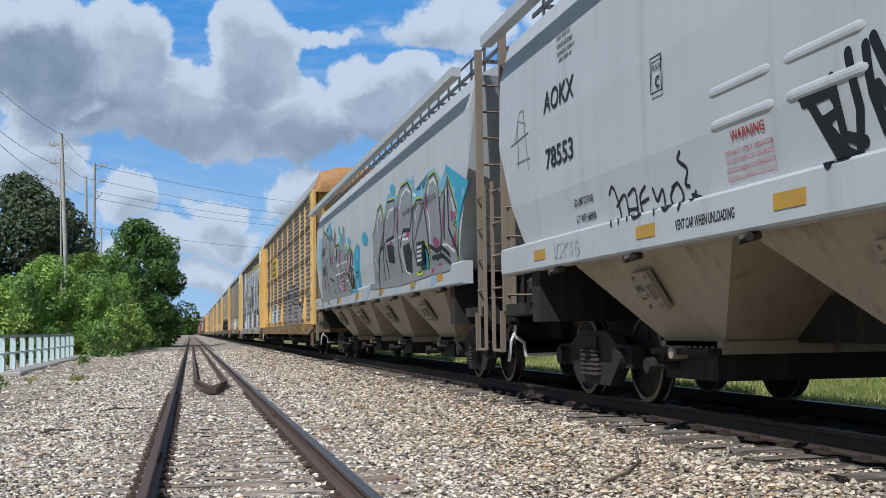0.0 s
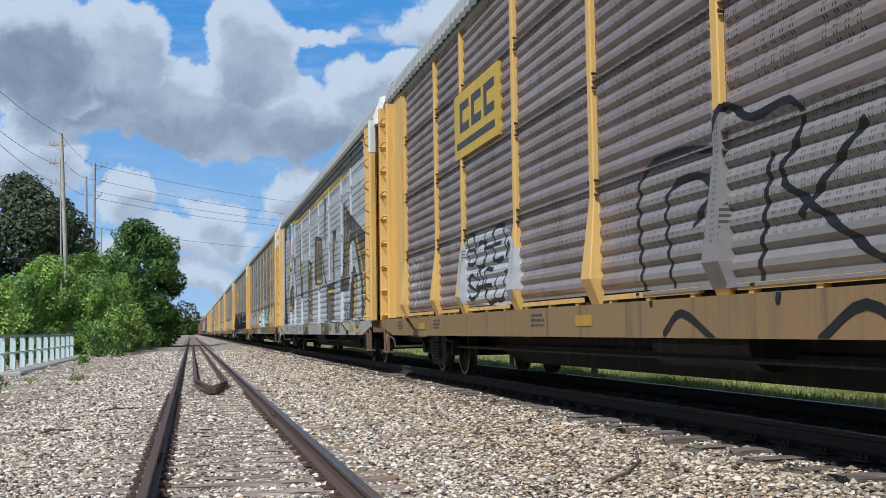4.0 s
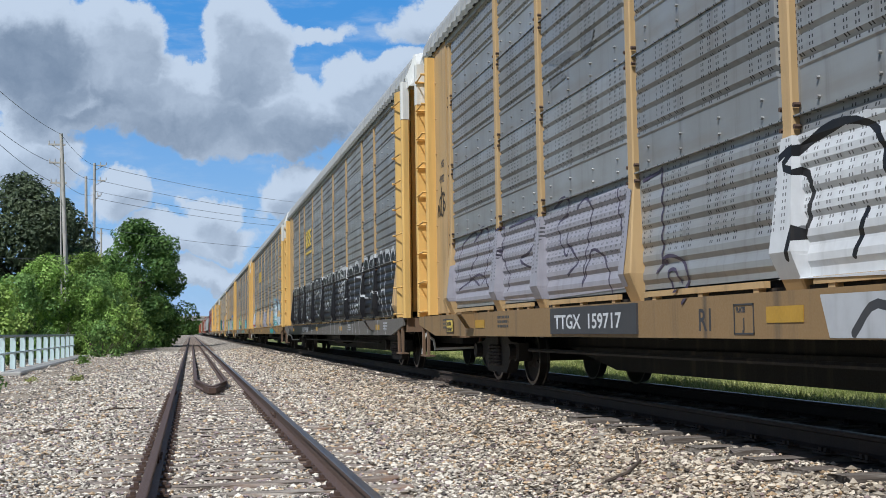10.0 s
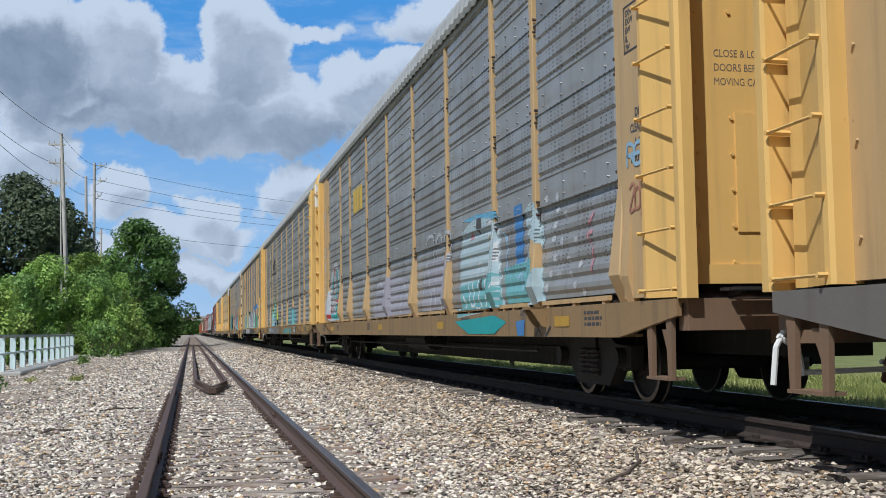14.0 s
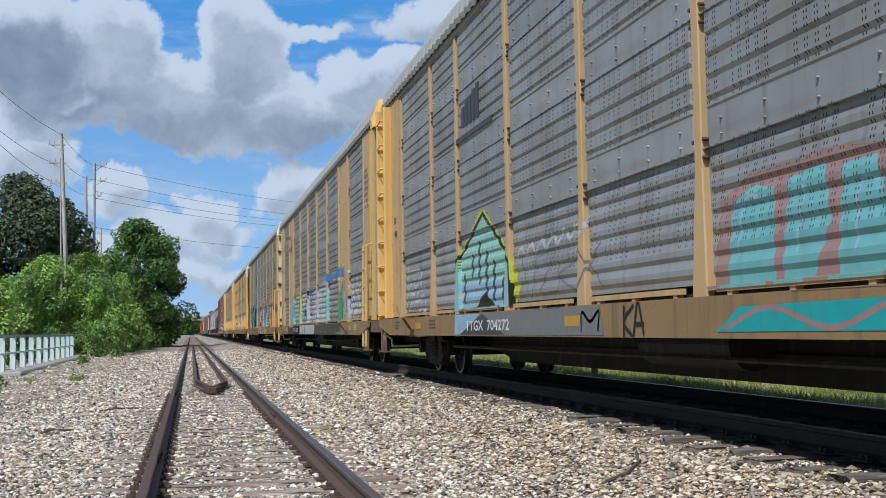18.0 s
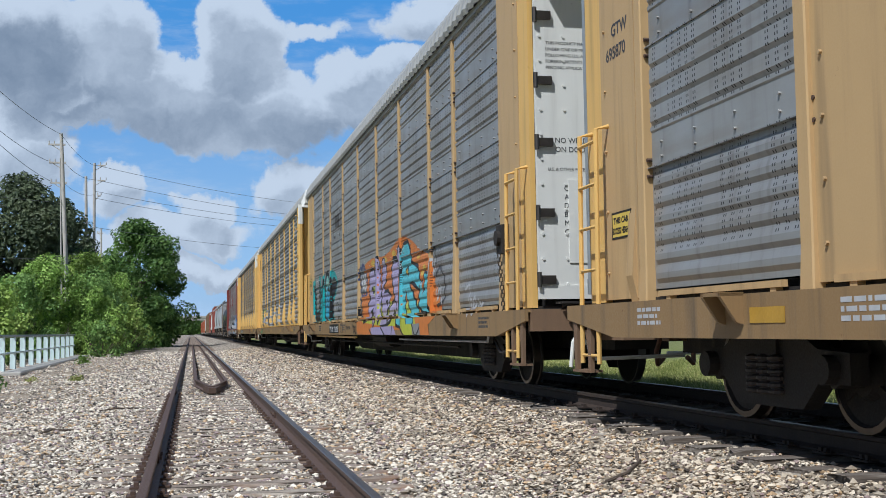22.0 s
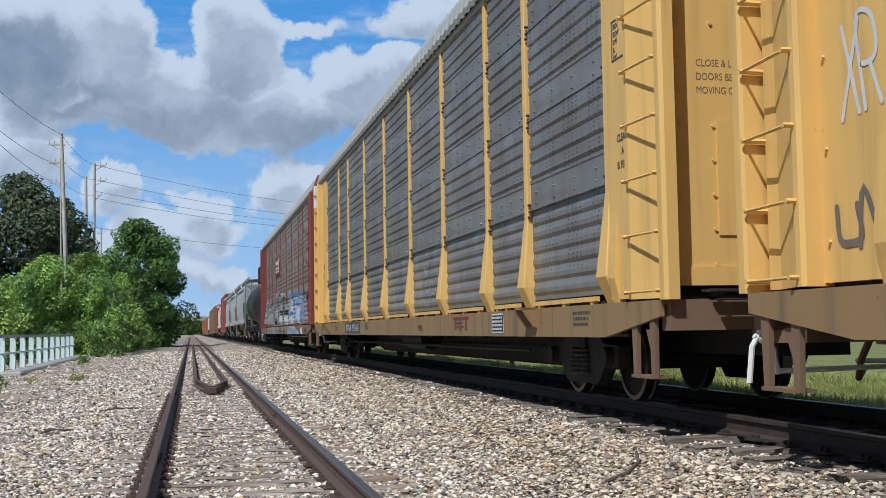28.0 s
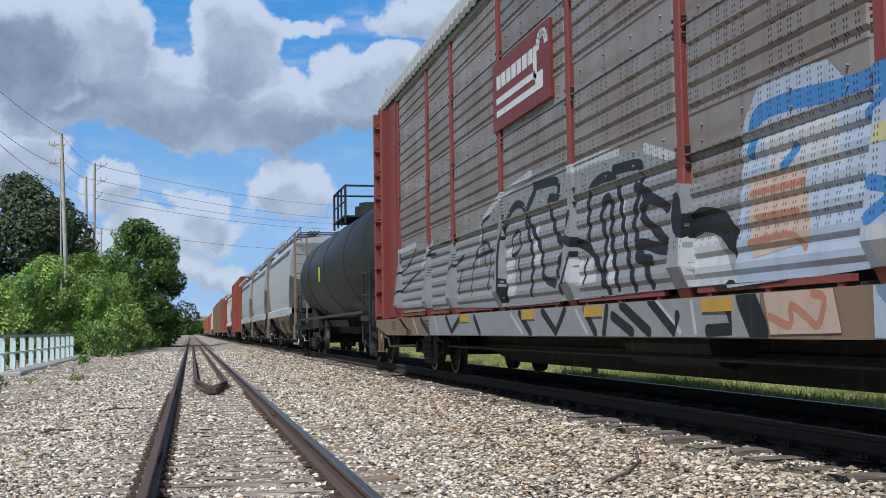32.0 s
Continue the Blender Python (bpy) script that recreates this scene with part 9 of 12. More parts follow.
    a.letters("ACAZ", -9.9, -11.5, (1.5, 1.45), (1.95, 1.9), ((0.07, "white", 0, 0),), 0.06)
    a.letters("DANNY", -9.9, -11.5, (1.15, 1.12), (1.42, 1.4), ((0.06, "white", 0, 0),), 0.04)
    on_rack(a, 7, "white and dark blue tags")
    car = RACKS[6]
    part("number_patch", box(bmesh.new(), -1.575, -1.5445, 2.95, 5.15, 0.71, 0.98), ink("black"), car, "black patch behind the car number")
    lettering("TTGX  695870", car, (-1.579, 5.0, 0.77), "chalk", 0.19, 1.95)
    lettering("GTW", car, (-1.475, 12.5, 3.6), "dark", 0.17)
    lettering("695870", car, (-1.475, 12.65, 3.38), "dark", 0.17)
    lettering("B", car, (-1.475, -12.2, 3.6), "white", 0.4)
    bars(car, -1.475, -12.1, -12.6, 3.6, 4.6, 7, "brown", 9)
    bm = bmesh.new()
    box(bm, -1.376, -1.365, 7.5, 7.65, 4.0, 4.5), box(bm, -1.376, -1.365, 7.5, 8.7, 4.0, 4.1), box(bm, -1.376, -1.365, 8.55, 8.7, 4.0, 4.6), box(bm, -1.376, -1.365, 8.1, 8.7, 4.5, 4.6)
    part("logo_mark", bm, ink("rust"), car, "faded red logo shapes")
    frame_box(car, -1.473, 12.1, 12.6, 1.62, 1.88, 0.02, "black", "maize")
    lettering("THIS CAR", car, (-1.478, 12.55, 1.77), "black", 0.08, 0.38)
    lettering("EXCESS HEIGHT", car, (-1.478, 12.57, 1.67), "black", 0.08, 0.44)


def paint_eighth_rack():
    a = Art(171)
    a.fill(((0.54, 0.79), (0.43, 2.06), (-0.98, 2.36), (-2.94, 2.32), (-4.75, 2.53), (-5.8, 2.43), (-6.85, 2.15), (-7.6, 2.01), (-7.85, 1.68), (-7.75, 0.87)), "orange")
    a.fill(((-1.34, 2.34), (-1.58, 2.27), (-1.64, 2.21), (-1.42, 2.17), (-1.14, 2.21), (-1.01, 2.28)), "yellow")
    a.fill(((-2.93, 2.3), (-3.14, 2.25), (-3.18, 2.18), (-3, 2.15), (-2.77, 2.19), (-2.67, 2.26)), "yellow")
    a.fill(((-4.02, 2.36), (-4.2, 2.31), (-4.23, 2.26), (-4.08, 2.22), (-3.87, 2.26), (-3.79, 2.32)), "yellow")
    a.fill(((-6.82, 1.82), (-6.94, 1.79), (-6.96, 1.74), (-6.86, 1.71), (-6.73, 1.74), (-6.67, 1.79)), "yellow")
    a.fill(((-7.07, 1.91), (-7.18, 1.87), (-7.2, 1.82), (-7.1, 1.81), (-6.98, 1.82), (-6.92, 1.87)), "yellow")
    a.fill(((-6.51, 2.14), (-6.63, 2.1), (-6.66, 2.05), (-6.55, 2.03), (-6.41, 2.04), (-6.35, 2.1)), "yellow")
    a.fill(((-0.35, 0.97), (-0.93, 1.72), (-1.98, 1.82), (-2.57, 1.4), (-3.43, 1.37), (-4.19, 1.34), (-4.87, 1.05), (-5.73, 1.51), (-6.44, 1.24), (-6.63, 0.88), (-3.45, 0.85)), "lime", False)
    a.stroke(((-0.67, 1.61), (-0.73, 2.04), (-1.13, 2.11), (-1.43, 2.03), (-1.62, 1.8), (-1.48, 1.76), (-1.03, 1.75), (-1.1, 1.58), (-1.61, 1.6), (-1.66, 1.34), (-1.43, 1.09), (-0.54, 0.99), (-0.52, 1.35), (-0.94, 1.54), (-0.67, 1.61)), 0.15, "black", False)
    a.stroke(((-1.57, 2.05), (-1.66, 2.3), (-2, 2.3), (-2.18, 2.18), (-2.23, 1.93), (-2.32, 1.49), (-2.13, 1), (-1.89, 0.86), (-1.85, 1.17), (-1.81, 1.58), (-1.57, 2.05)), 0.15, "black", False)
    a.stroke(((-2.54, 2.04), (-2.61, 2.21), (-2.83, 2.22), (-3.04, 2.01), (-2.97, 1.84), (-2.63, 1.69), (-2.78, 1.55), (-3.16, 1.56), (-3.55, 1.48), (-3.29, 1.29), (-2.92, 1.13), (-2.46, 0.94), (-2.46, 1.06), (-2.43, 1.43), (-2.54, 2.04)), 0.15, "black", False)
    a.stroke(((-3.49, 0.9), (-2.86, 0.89), (-3.43, 1.19), (-3.9, 1.33), (-4.07, 1.36), (-3.75, 1.79), (-3.68, 1.97), (-3.96, 2.17), (-4.29, 2.15), (-4.44, 2.01), (-4.66, 2.02), (-4.8, 1.88), (-4.5, 1.78), (-4.63, 1.64), (-4.55, 1.43), (-4.6, 1.17), (-4.04, 0.98), (-3.49, 0.9)), 0.15, "black", False)
    a.stroke(((-4.41, 2.17), (-4.5, 2.34), (-4.76, 2.34), (-4.89, 2.23), (-4.84, 2.02), (-4.73, 1.96), (-4.52, 2.07), (-4.41, 2.17)), 0.15, "black", False)
    a.fill(((-0.67, 1.61), (-0.73, 2.04), (-1.13, 2.11), (-1.43, 2.03), (-1.62, 1.8), (-1.48, 1.76), (-1.03, 1.75), (-1.1, 1.58), (-1.61, 1.6), (-1.66, 1.34), (-1.43, 1.09), (-0.54, 0.99), (-0.52, 1.35), (-0.94, 1.54)), "purple", False)
    a.fill(((-1.57, 2.05), (-1.66, 2.3), (-2, 2.3), (-2.18, 2.18), (-2.23, 1.93), (-2.32, 1.49), (-2.13, 1), (-1.89, 0.86), (-1.85, 1.17), (-1.81, 1.58)), "purple", False)
    a.fill(((-2.54, 2.04), (-2.61, 2.21), (-2.83, 2.22), (-3.04, 2.01), (-2.97, 1.84), (-2.63, 1.69), (-2.78, 1.55), (-3.16, 1.56), (-3.55, 1.48), (-3.29, 1.29), (-2.92, 1.13), (-2.46, 0.94), (-2.46, 1.06), (-2.43, 1.43)), "purple", False)
    a.fill(((-3.49, 0.9), (-2.86, 0.89), (-3.43, 1.19), (-3.9, 1.33), (-4.07, 1.36), (-3.75, 1.79), (-3.68, 1.97), (-3.96, 2.17), (-4.29, 2.15), (-4.44, 2.01), (-4.66, 2.02), (-4.8, 1.88), (-4.5, 1.78), (-4.63, 1.64), (-4.55, 1.43), (-4.6, 1.17), (-4.04, 0.98)), "purple", False)
    a.fill(((-4.41, 2.17), (-4.5, 2.34), (-4.76, 2.34), (-4.89, 2.23), (-4.84, 2.02), (-4.73, 1.96), (-4.52, 2.07)), "purple", False)
    a.stroke(((-0.73, 2.04), (-1.13, 2.11), (-1.43, 2.03)), 0.04, "lilac")
    a.stroke(((-1.66, 2.3), (-2, 2.3), (-2.18, 2.18)), 0.04, "lilac")
    a.stroke(((-2.61, 2.21), (-2.83, 2.22), (-3.04, 2.01)), 0.04, "lilac")
    a.stroke(((-2.86, 0.89), (-3.43, 1.19), (-3.9, 1.33)), 0.04, "lilac")
    a.stroke(((-4.5, 2.34), (-4.76, 2.34), (-4.89, 2.23)), 0.04, "lilac")
    a.fill(((-4.04, 1.48), (-4.26, 1.18), (-4.22, 1.16), (-3.99, 1.4)), "black", False)
    a.fill(((-0.91, 1.21), (-1.3, 1.3), (-1.14, 1.1), (-0.9, 1.08)), "black", False)
    a.fill(((-3.7, 1.1), (-3.97, 1.2), (-4.09, 1.04), (-3.66, 0.91)), "black", False)
    a.fill(((-2.99, 1.39), (-3.25, 1.41), (-3.03, 1.26)), "black", False)
    a.fill(((-1.26, 1.78), (-1.59, 1.69), (-1.46, 1.5)), "lime", False)
    a.fill(((-4.55, 1.51), (-4.69, 1.45), (-4.64, 1.2), (-4.53, 1.17)), "lime", False)
    a.fill(((-4.36, 1.99), (-4.51, 2), (-4.58, 1.93), (-4.43, 1.92)), "lime", False)
    a.stroke(((-4.73, 0.91), (-4.89, 1.94), (-4.84, 2.21), (-5.18, 2.36), (-5.59, 2.37), (-5.78, 2.23), (-5.86, 1.98), (-6.49, 1.86), (-6.64, 1.62), (-6.55, 1.52), (-6.29, 1.59), (-5.93, 1.67), (-5.54, 1.64), (-5.91, 1.44), (-6.43, 1.13), (-6.39, 0.8), (-5.79, 0.78), (-5.7, 1.15), (-5.22, 1.54), (-5.14, 0.84), (-4.73, 0.91)), 0.15, "black", False)
    a.stroke(((-6.53, 1.23), (-6.64, 1.57), (-6.81, 1.6), (-6.82, 1.39), (-7.04, 1.48), (-7.06, 1.75), (-7.29, 1.73), (-7.28, 1.31), (-7.54, 1.14), (-7.74, 1.08), (-7.24, 1.1), (-6.77, 1.12), (-6.53, 1.23)), 0.15, "black", False)
    a.fill(((-4.73, 0.91), (-4.89, 1.94), (-4.84, 2.21), (-5.18, 2.36), (-5.59, 2.37), (-5.78, 2.23), (-5.86, 1.98), (-6.49, 1.86), (-6.64, 1.62), (-6.55, 1.52), (-6.29, 1.59), (-5.93, 1.67), (-5.54, 1.64), (-5.91, 1.44), (-6.43, 1.13), (-6.39, 0.8), (-5.79, 0.78), (-5.7, 1.15), (-5.22, 1.54), (-5.14, 0.84)), "aquablue", False)
    a.fill(((-6.53, 1.23), (-6.64, 1.57), (-6.81, 1.6), (-6.82, 1.39), (-7.04, 1.48), (-7.06, 1.75), (-7.29, 1.73), (-7.28, 1.31), (-7.54, 1.14), (-7.74, 1.08), (-7.24, 1.1), (-6.77, 1.12)), "aquablue", False)
    on_rack(a, 8, "purple and turquoise letters on an orange cloud")
    a = Art(172, level=34)
    a.stroke(((-4.89, 1.94), (-4.84, 2.21), (-5.18, 2.36)), 0.04, "frost")
    a.stroke(((-6.64, 1.57), (-6.81, 1.6), (-6.82, 1.39)), 0.04, "frost")
    a.fill(((-5.25, 1.91), (-5.46, 1.99), (-5.6, 1.88), (-5.45, 1.74)), "black", False)
    a.fill(((-5.33, 1.87), (-5.46, 1.92), (-5.54, 1.85), (-5.43, 1.79)), "yellow", False)
    a.fill(((-1.72, 0.64), (-1.57, 0.84), (-4.4, 0.86), (-4.82, 0.63)), "purple", False)
    a.fill(((0.26, 0.63), (0.45, 0.79), (-1.57, 0.82), (-1.72, 0.63)), "orange", False)
    a.fill(((-6.92, 0.67), (-6.48, 0.88), (-7.69, 0.91), (-7.85, 0.64)), "orange", False)
    a.fill(((-5.42, 0.72), (-5.14, 0.87), (-6.31, 0.89), (-6.38, 0.61), (-5.87, 0.63)), "lime", False)
    a.fill(((-6.38, 0.64), (-6.31, 0.88), (-7.01, 0.89), (-7.06, 0.64)), "slate", False)
    a.stroke(((-1.4, 0.8), (-1.87, 0.63)), 0.05, "black")
    a.stroke(((-4.29, 0.85), (-4.16, 0.65)), 0.05, "black")
    a.stroke(((-5.04, 0.86), (-5.6, 0.62)), 0.05, "black")
    a.stroke(((-6.31, 0.88), (-6.62, 0.67), (-7, 0.82)), 0.05, "black")
    a.stroke(((-2.92, 0.84), (-3.56, 0.62)), 0.05, "black")
    a.stroke(((-7.53, 2.07), (-7.75, 2.1), (-7.89, 2.13), (-8.01, 2.02), (-8.07, 1.86)), 0.05, "dark")
    a.stroke(((-8.05, 1.66), (-8.26, 1.79), (-8.5, 1.72), (-8.67, 1.6), (-8.71, 1.42), (-8.58, 1.24), (-8.08, 1.17)), 0.05, "dark")
    a.stroke(((-7.58, 1.7), (-7.74, 1.95), (-7.85, 1.68), (-8.01, 1.91)), 0.06, "chalk")
    a.stroke(((-8.04, 1.47), (-8.09, 1.27), (-8.29, 1.45)), 0.06, "chalk")
    a.stroke(((-8.36, 1.49), (-8.46, 1.2)), 0.06, "chalk")
    on_rack(a, 8, "purple and turquoise letters on an orange cloud")
    a = Art(18)
    for y0, y1 in ((11.2, 9.5),):
        a.stroke(((11.1, 2.15), (10.9, 1.3), (10.4, 1.12), (9.75, 1.3), (9.6, 2.2)), 0.62, "teal")
    a.fill(((9.4, 1.1), (9.4, 1.9), (8.9, 2.0), (8.3, 2.5), (8.3, 1.1)), "teal")
    a.stroke(((9.3, 1.9), (8.5, 2.3)), 0.3, "teal", False)
    a.fill(((6.95, 1.1), (6.9, 2.3), (6.2, 2.5), (5.2, 2.2), (5.9, 1.65), (6.3, 1.65), (6.1, 1.1)), "teal")
    a.stroke(((11.05, 2.1), (10.85, 1.3), (10.4, 1.18), (9.85, 1.3), (9.7, 2.15)), 0.42, "black")
    a.stroke(((9.3, 1.85), (8.45, 2.25)), 0.2, "black", False)
    a.stroke(((8.9, 1.9), (8.85, 1.2)), 0.5, "black", False)
    a.fill(((8.35, 1.2), (8.2, 2.2), (7.5, 2.55), (6.95, 2.2), (6.95, 1.3), (7.6, 1.05)), "black")
    a.fill(((8.15, 1.25), (8.0, 2.1), (7.5, 2.4), (7.1, 2.1), (7.1, 1.35), (7.6, 1.12)), "cyan")
    a.fill(((8.0, 1.8), (7.9, 2.15), (7.5, 2.38), (7.15, 2.15), (7.2, 1.9), (7.6, 2.1)), "mint")
    a.stroke(((7.6, 1.5), (7.5, 2.0), (7.25, 1.95)), 0.14, "black")
    a.fill(((6.8, 1.15), (6.8, 2.15), (6.3, 2.25), (6.2, 1.15)), "black")
    a.fill(((6.5, 2.15), (5.95, 2.3), (5.3, 2.1), (5.9, 1.78), (6.4, 1.8)), "black")
    a.stroke(((6.5, 2.3), (5.9, 2.35), (5.2, 2.15), (5.6, 1.85)), 0.07, "teal")
    on_rack(a, 8, "black letters outlined in bright turquoise", low=1.03)
    a = Art(181)
    a.stroke(((-10.13, 1.36), (-10.38, 1.41), (-10.32, 1.16)), 0.05, "chalk")
    a.stroke(((-10.44, 1.22), (-10.4, 1.11), (-10.51, 1.07), (-10.55, 1.17), (-10.44, 1.22)), 0.05, "chalk")
    a.stroke(((-10.55, 1.14), (-10.71, 1.24), (-10.74, 1.13), (-10.58, 1.07), (-10.43, 0.97)), 0.05, "chalk")
    a.stroke(((-10.92, 1.19), (-10.87, 1.05), (-10.66, 1), (-10.98, 1.16)), 0.05, "chalk")
    a.stroke(((-11.11, 1.15), (-10.72, 0.98)), 0.05, "chalk")
    a.stroke(((0.63, 1.74), (0.73, 1.95), (0.79, 2.23), (0.56, 2.23), (0.41, 2.26), (0.26, 2.31), (-0.01, 2.24), (-0.19, 2.08), (-0.3, 1.93)), 0.06, "navy")
    a.fill(((0.47, 2.17), (0.34, 2.23), (0.19, 2.27), (0.03, 2.21), (-0.03, 2.12), (-0.19, 2.12), (-0.24, 1.95), (-0.24, 1.62), (-0.06, 1.64), (0.2, 1.65), (0.42, 1.62), (0.57, 1.7)), "grey")
    a.stroke(((0.5, 2.2), (0.38, 2.16), (0.34, 2.23), (0.21, 2.28), (0.06, 2.26), (0, 2.14), (-0.08, 2.18), (-0.2, 2.14), (-0.26, 2.05), (-0.26, 1.94), (-0.34, 1.91), (-0.39, 1.84)), 0.055, "navy")
    a.stroke(((0.51, 2.07), (0.49, 1.94), (0.45, 1.82)), 0.085, "white")
    a.stroke(((0.38, 1.92), (0.37, 1.83), (0.36, 1.75)), 0.085, "white")
    a.stroke(((0.19, 2.07), (0.18, 1.94), (0.17, 1.79)), 0.085, "white")
    a.stroke(((0.09, 1.96), (0.08, 1.85), (0.06, 1.75)), 0.085, "white")
    a.stroke(((-0.06, 2.05), (-0.07, 1.89), (-0.1, 1.72)), 0.085, "white")
    a.stroke(((0.44, 1.82), (0.23, 1.82)), 0.06, "white", False)
    a.stroke(((0.12, 1.84), (-0.11, 1.84)), 0.06, "white", False)
    a.stroke(((-0.17, 1.86), (-0.19, 1.83)), 0.06, "white", False)
    a.stroke(((-0.24, 1.84), (-0.25, 1.82)), 0.06, "white", False)
    a.stroke(((0.6, 1.68), (0.54, 1.62), (0.42, 1.59), (0.24, 1.6), (0.2, 1.68), (0.15, 1.6), (0.01, 1.58), (-0.07, 1.63), (-0.11, 1.6), (-0.24, 1.6), (-0.25, 1.64)), 0.055, "navy")
    a.stroke(((0.94, 2.07), (0.84, 2.15), (0.71, 2.18)), 0.045, "navy")
    a.stroke(((0.85, 2), (0.72, 1.85)), 0.045, "navy")
    a.stroke(((0.72, 1.84), (0.61, 1.89), (0.55, 1.82), (0.64, 1.79), (0.72, 1.84)), 0.045, "navy")
    a.stroke(((0.6, 1.77), (0.57, 1.64), (0.5, 1.6)), 0.045, "navy")
    a.stroke(((0.77, 1.79), (0.69, 1.74)), 0.045, "navy")
    a.stroke(((0.79, 1.49), (0.69, 1.53), (0.61, 1.47), (0.66, 1.43), (0.77, 1.44), (0.79, 1.49)), 0.045, "navy")
    a.stroke(((0.8, 1.17), (0.83, 1.33), (0.73, 1.39), (0.65, 1.34), (0.76, 1.27), (0.83, 1.29)), 0.03, "black", False)
    a.stroke(((0.76, 1.27), (0.67, 1.17)), 0.03, "black", False)
    a.stroke(((0.62, 1.19), (0.59, 1.31), (0.53, 1.37), (0.46, 1.32), (0.52, 1.22), (0.6, 1.2)), 0.03, "black", False)
    a.stroke(((0.65, 1.16), (0.81, 1.15), (1.17, 0.98)), 0.03, "black", False)
    a.stroke(((0.8, 1.07), (0.7, 1.08)), 0.03, "black", False)
    a.stroke(((1, 0.98), (0.63, 1.11), (0.52, 1.13), (0.5, 1.08), (0.47, 1.06)), 0.03, "black", False)
    a.stroke(((0.37, 1.12), (0.46, 1.09), (0.34, 1), (0.75, 0.98)), 0.03, "black", False)
    a.stroke(((0.42, 1.3), (0.39, 1.16)), 0.03, "black", False)
    a.stroke(((1.23, 0.92), (1.1, 0.73)), 0.035, "black", False)
    a.stroke(((1.05, 0.91), (1.15, 0.82), (0.98, 0.68)), 0.035, "black", False)
    a.stroke(((1.01, 0.88), (0.97, 0.75)), 0.035, "black", False)
    a.stroke(((1.01, 0.88), (0.9, 0.87), (0.94, 0.83), (0.87, 0.78), (0.97, 0.75)), 0.035, "black", False)
    a.stroke(((0.88, 0.86), (0.73, 0.88)), 0.035, "black", False)
    a.stroke(((0.8, 0.87), (0.77, 0.7)), 0.035, "black", False)
    a.stroke(((0.74, 0.72), (0.71, 0.72)), 0.035, "black", False)
    a.stroke(((0.67, 0.73), (0.64, 0.72)), 0.035, "black", False)
    a.stroke(((0.59, 0.73), (0.58, 0.73)), 0.035, "black", False)
    a.stroke(((5.55, 4.05), (5.91, 4.05), (5.87, 3.38), (5.6, 3.37)), 0.06, "char", False)
    a.stroke(((4.44, 4), (4.23, 3.97), (4.23, 3.47), (4.39, 3.48)), 0.06, "char", False)
    a.fill(((5.54, 3.95), (5.28, 3.95), (5.23, 3.62), (5.5, 3.63)), "char", False)
    a.fill(((5.19, 3.94), (4.94, 3.94), (4.89, 3.6), (5.15, 3.61)), "char", False)
    a.fill(((4.87, 3.93), (4.62, 3.93), (4.57, 3.58), (4.84, 3.6)), "char", False)
    a.fill(((4.66, 3.41), (4.55, 3.4), (4.54, 3.34), (4.65, 3.34)), "char", False)
    a.fill(((5.62, 3.42), (5.48, 3.41), (5.47, 3.33), (5.61, 3.34)), "char", False)
    a.stroke(((5.38, 1.33), (5.4, 1.54), (5.17, 1.55)), 0.035, "black")
    a.stroke(((5.1, 1.31), (5.05, 1.51), (4.91, 1.44), (5.06, 1.39), (4.83, 1.3)), 0.035, "black")
    a.stroke(((4.74, 1.3), (4.69, 1.49)), 0.035, "black")
    a.stroke(((4.61, 1.29), (4.56, 1.51), (4.43, 1.39)), 0.035, "black")
    a.stroke(((4.88, 1.76), (4.86, 1.59)), 0.035, "black")
    a.stroke(((5.3, 1.09), (4.93, 1.18), (4.67, 1.07)), 0.035, "black")
    on_rack(a, 8, "white cloud tag and black scrawls")
    car = RACKS[7]
    part("number_patch", box(bmesh.new(), -1.549, -1.5445, 3.75, 5.75, 0.72, 0.96), ink("black"), car, "black patch behind the car number")
    lettering("TTGX  716055", car, (-1.553, 5.65, 0.76), "white", 0.2, 1.8)
    lettering("* LD LMT 72000", car, (-1.553, 2.27, 0.82), "char", 0.1, 0.75)
    frame_box(car, -1.549, 2.94, 3.31, 0.74, 0.97, 0.012, "char")
    lettering("PLATE", car, (-1.55, 3.28, 0.91), "char", 0.05, 0.2)
    lettering("J", car, (-1.55, 3.17, 0.77), "char", 0.11)
    frame_box(car, -1.473, 12.15, 12.6, 2.3, 2.55, 0.018, "black", "maize")
    lettering("THIS CAR", car, (-1.478, 12.55, 2.44), "black", 0.07, 0.34)
    lettering("EXCESS HEIGHT", car, (-1.478, 12.57, 2.34), "black", 0.07, 0.4)
    lettering("B21987", car, (-1.475, 12.55, 2.02), "dark", 0.13)
    for k, word in enumerate(("CLOSE", "AND LOCK", "DOORS", "BEFORE", "MOVING", "CAR")):
        lettering(word, car, (-1.0, -13.444, 2.42 - k * 0.105), "dark", 0.09, None, "end", 0.0)
    for k, word in enumerate(("NO WELDING", "ON DOORS")):
        lettering(word, car, (-1.1, -13.444, 3.0 - k * 0.11), "dark", 0.09, None, "end", 0.0)
    for k, word in enumerate(("THIS PRODUCT MAY BE COVERED", "UNDER ONE OR MORE OF THE", "FOLLOWING U.S. AND/OR", "FOREIGN PATENTS AND/OR", "PENDING APPLICATIONS")):
        lettering(word, car, (-1.2, -13.444, 4.2 - k * 0.075), "dark", 0.055, None, "end", 0.0)
    for k, word in enumerate(("U.S. & OTHER PATENTS PENDING",)):
        lettering(word, car, (-1.2, -13.444, 2.66 - k * 0.075), "dark", 0.055, None, "end", 0.0)
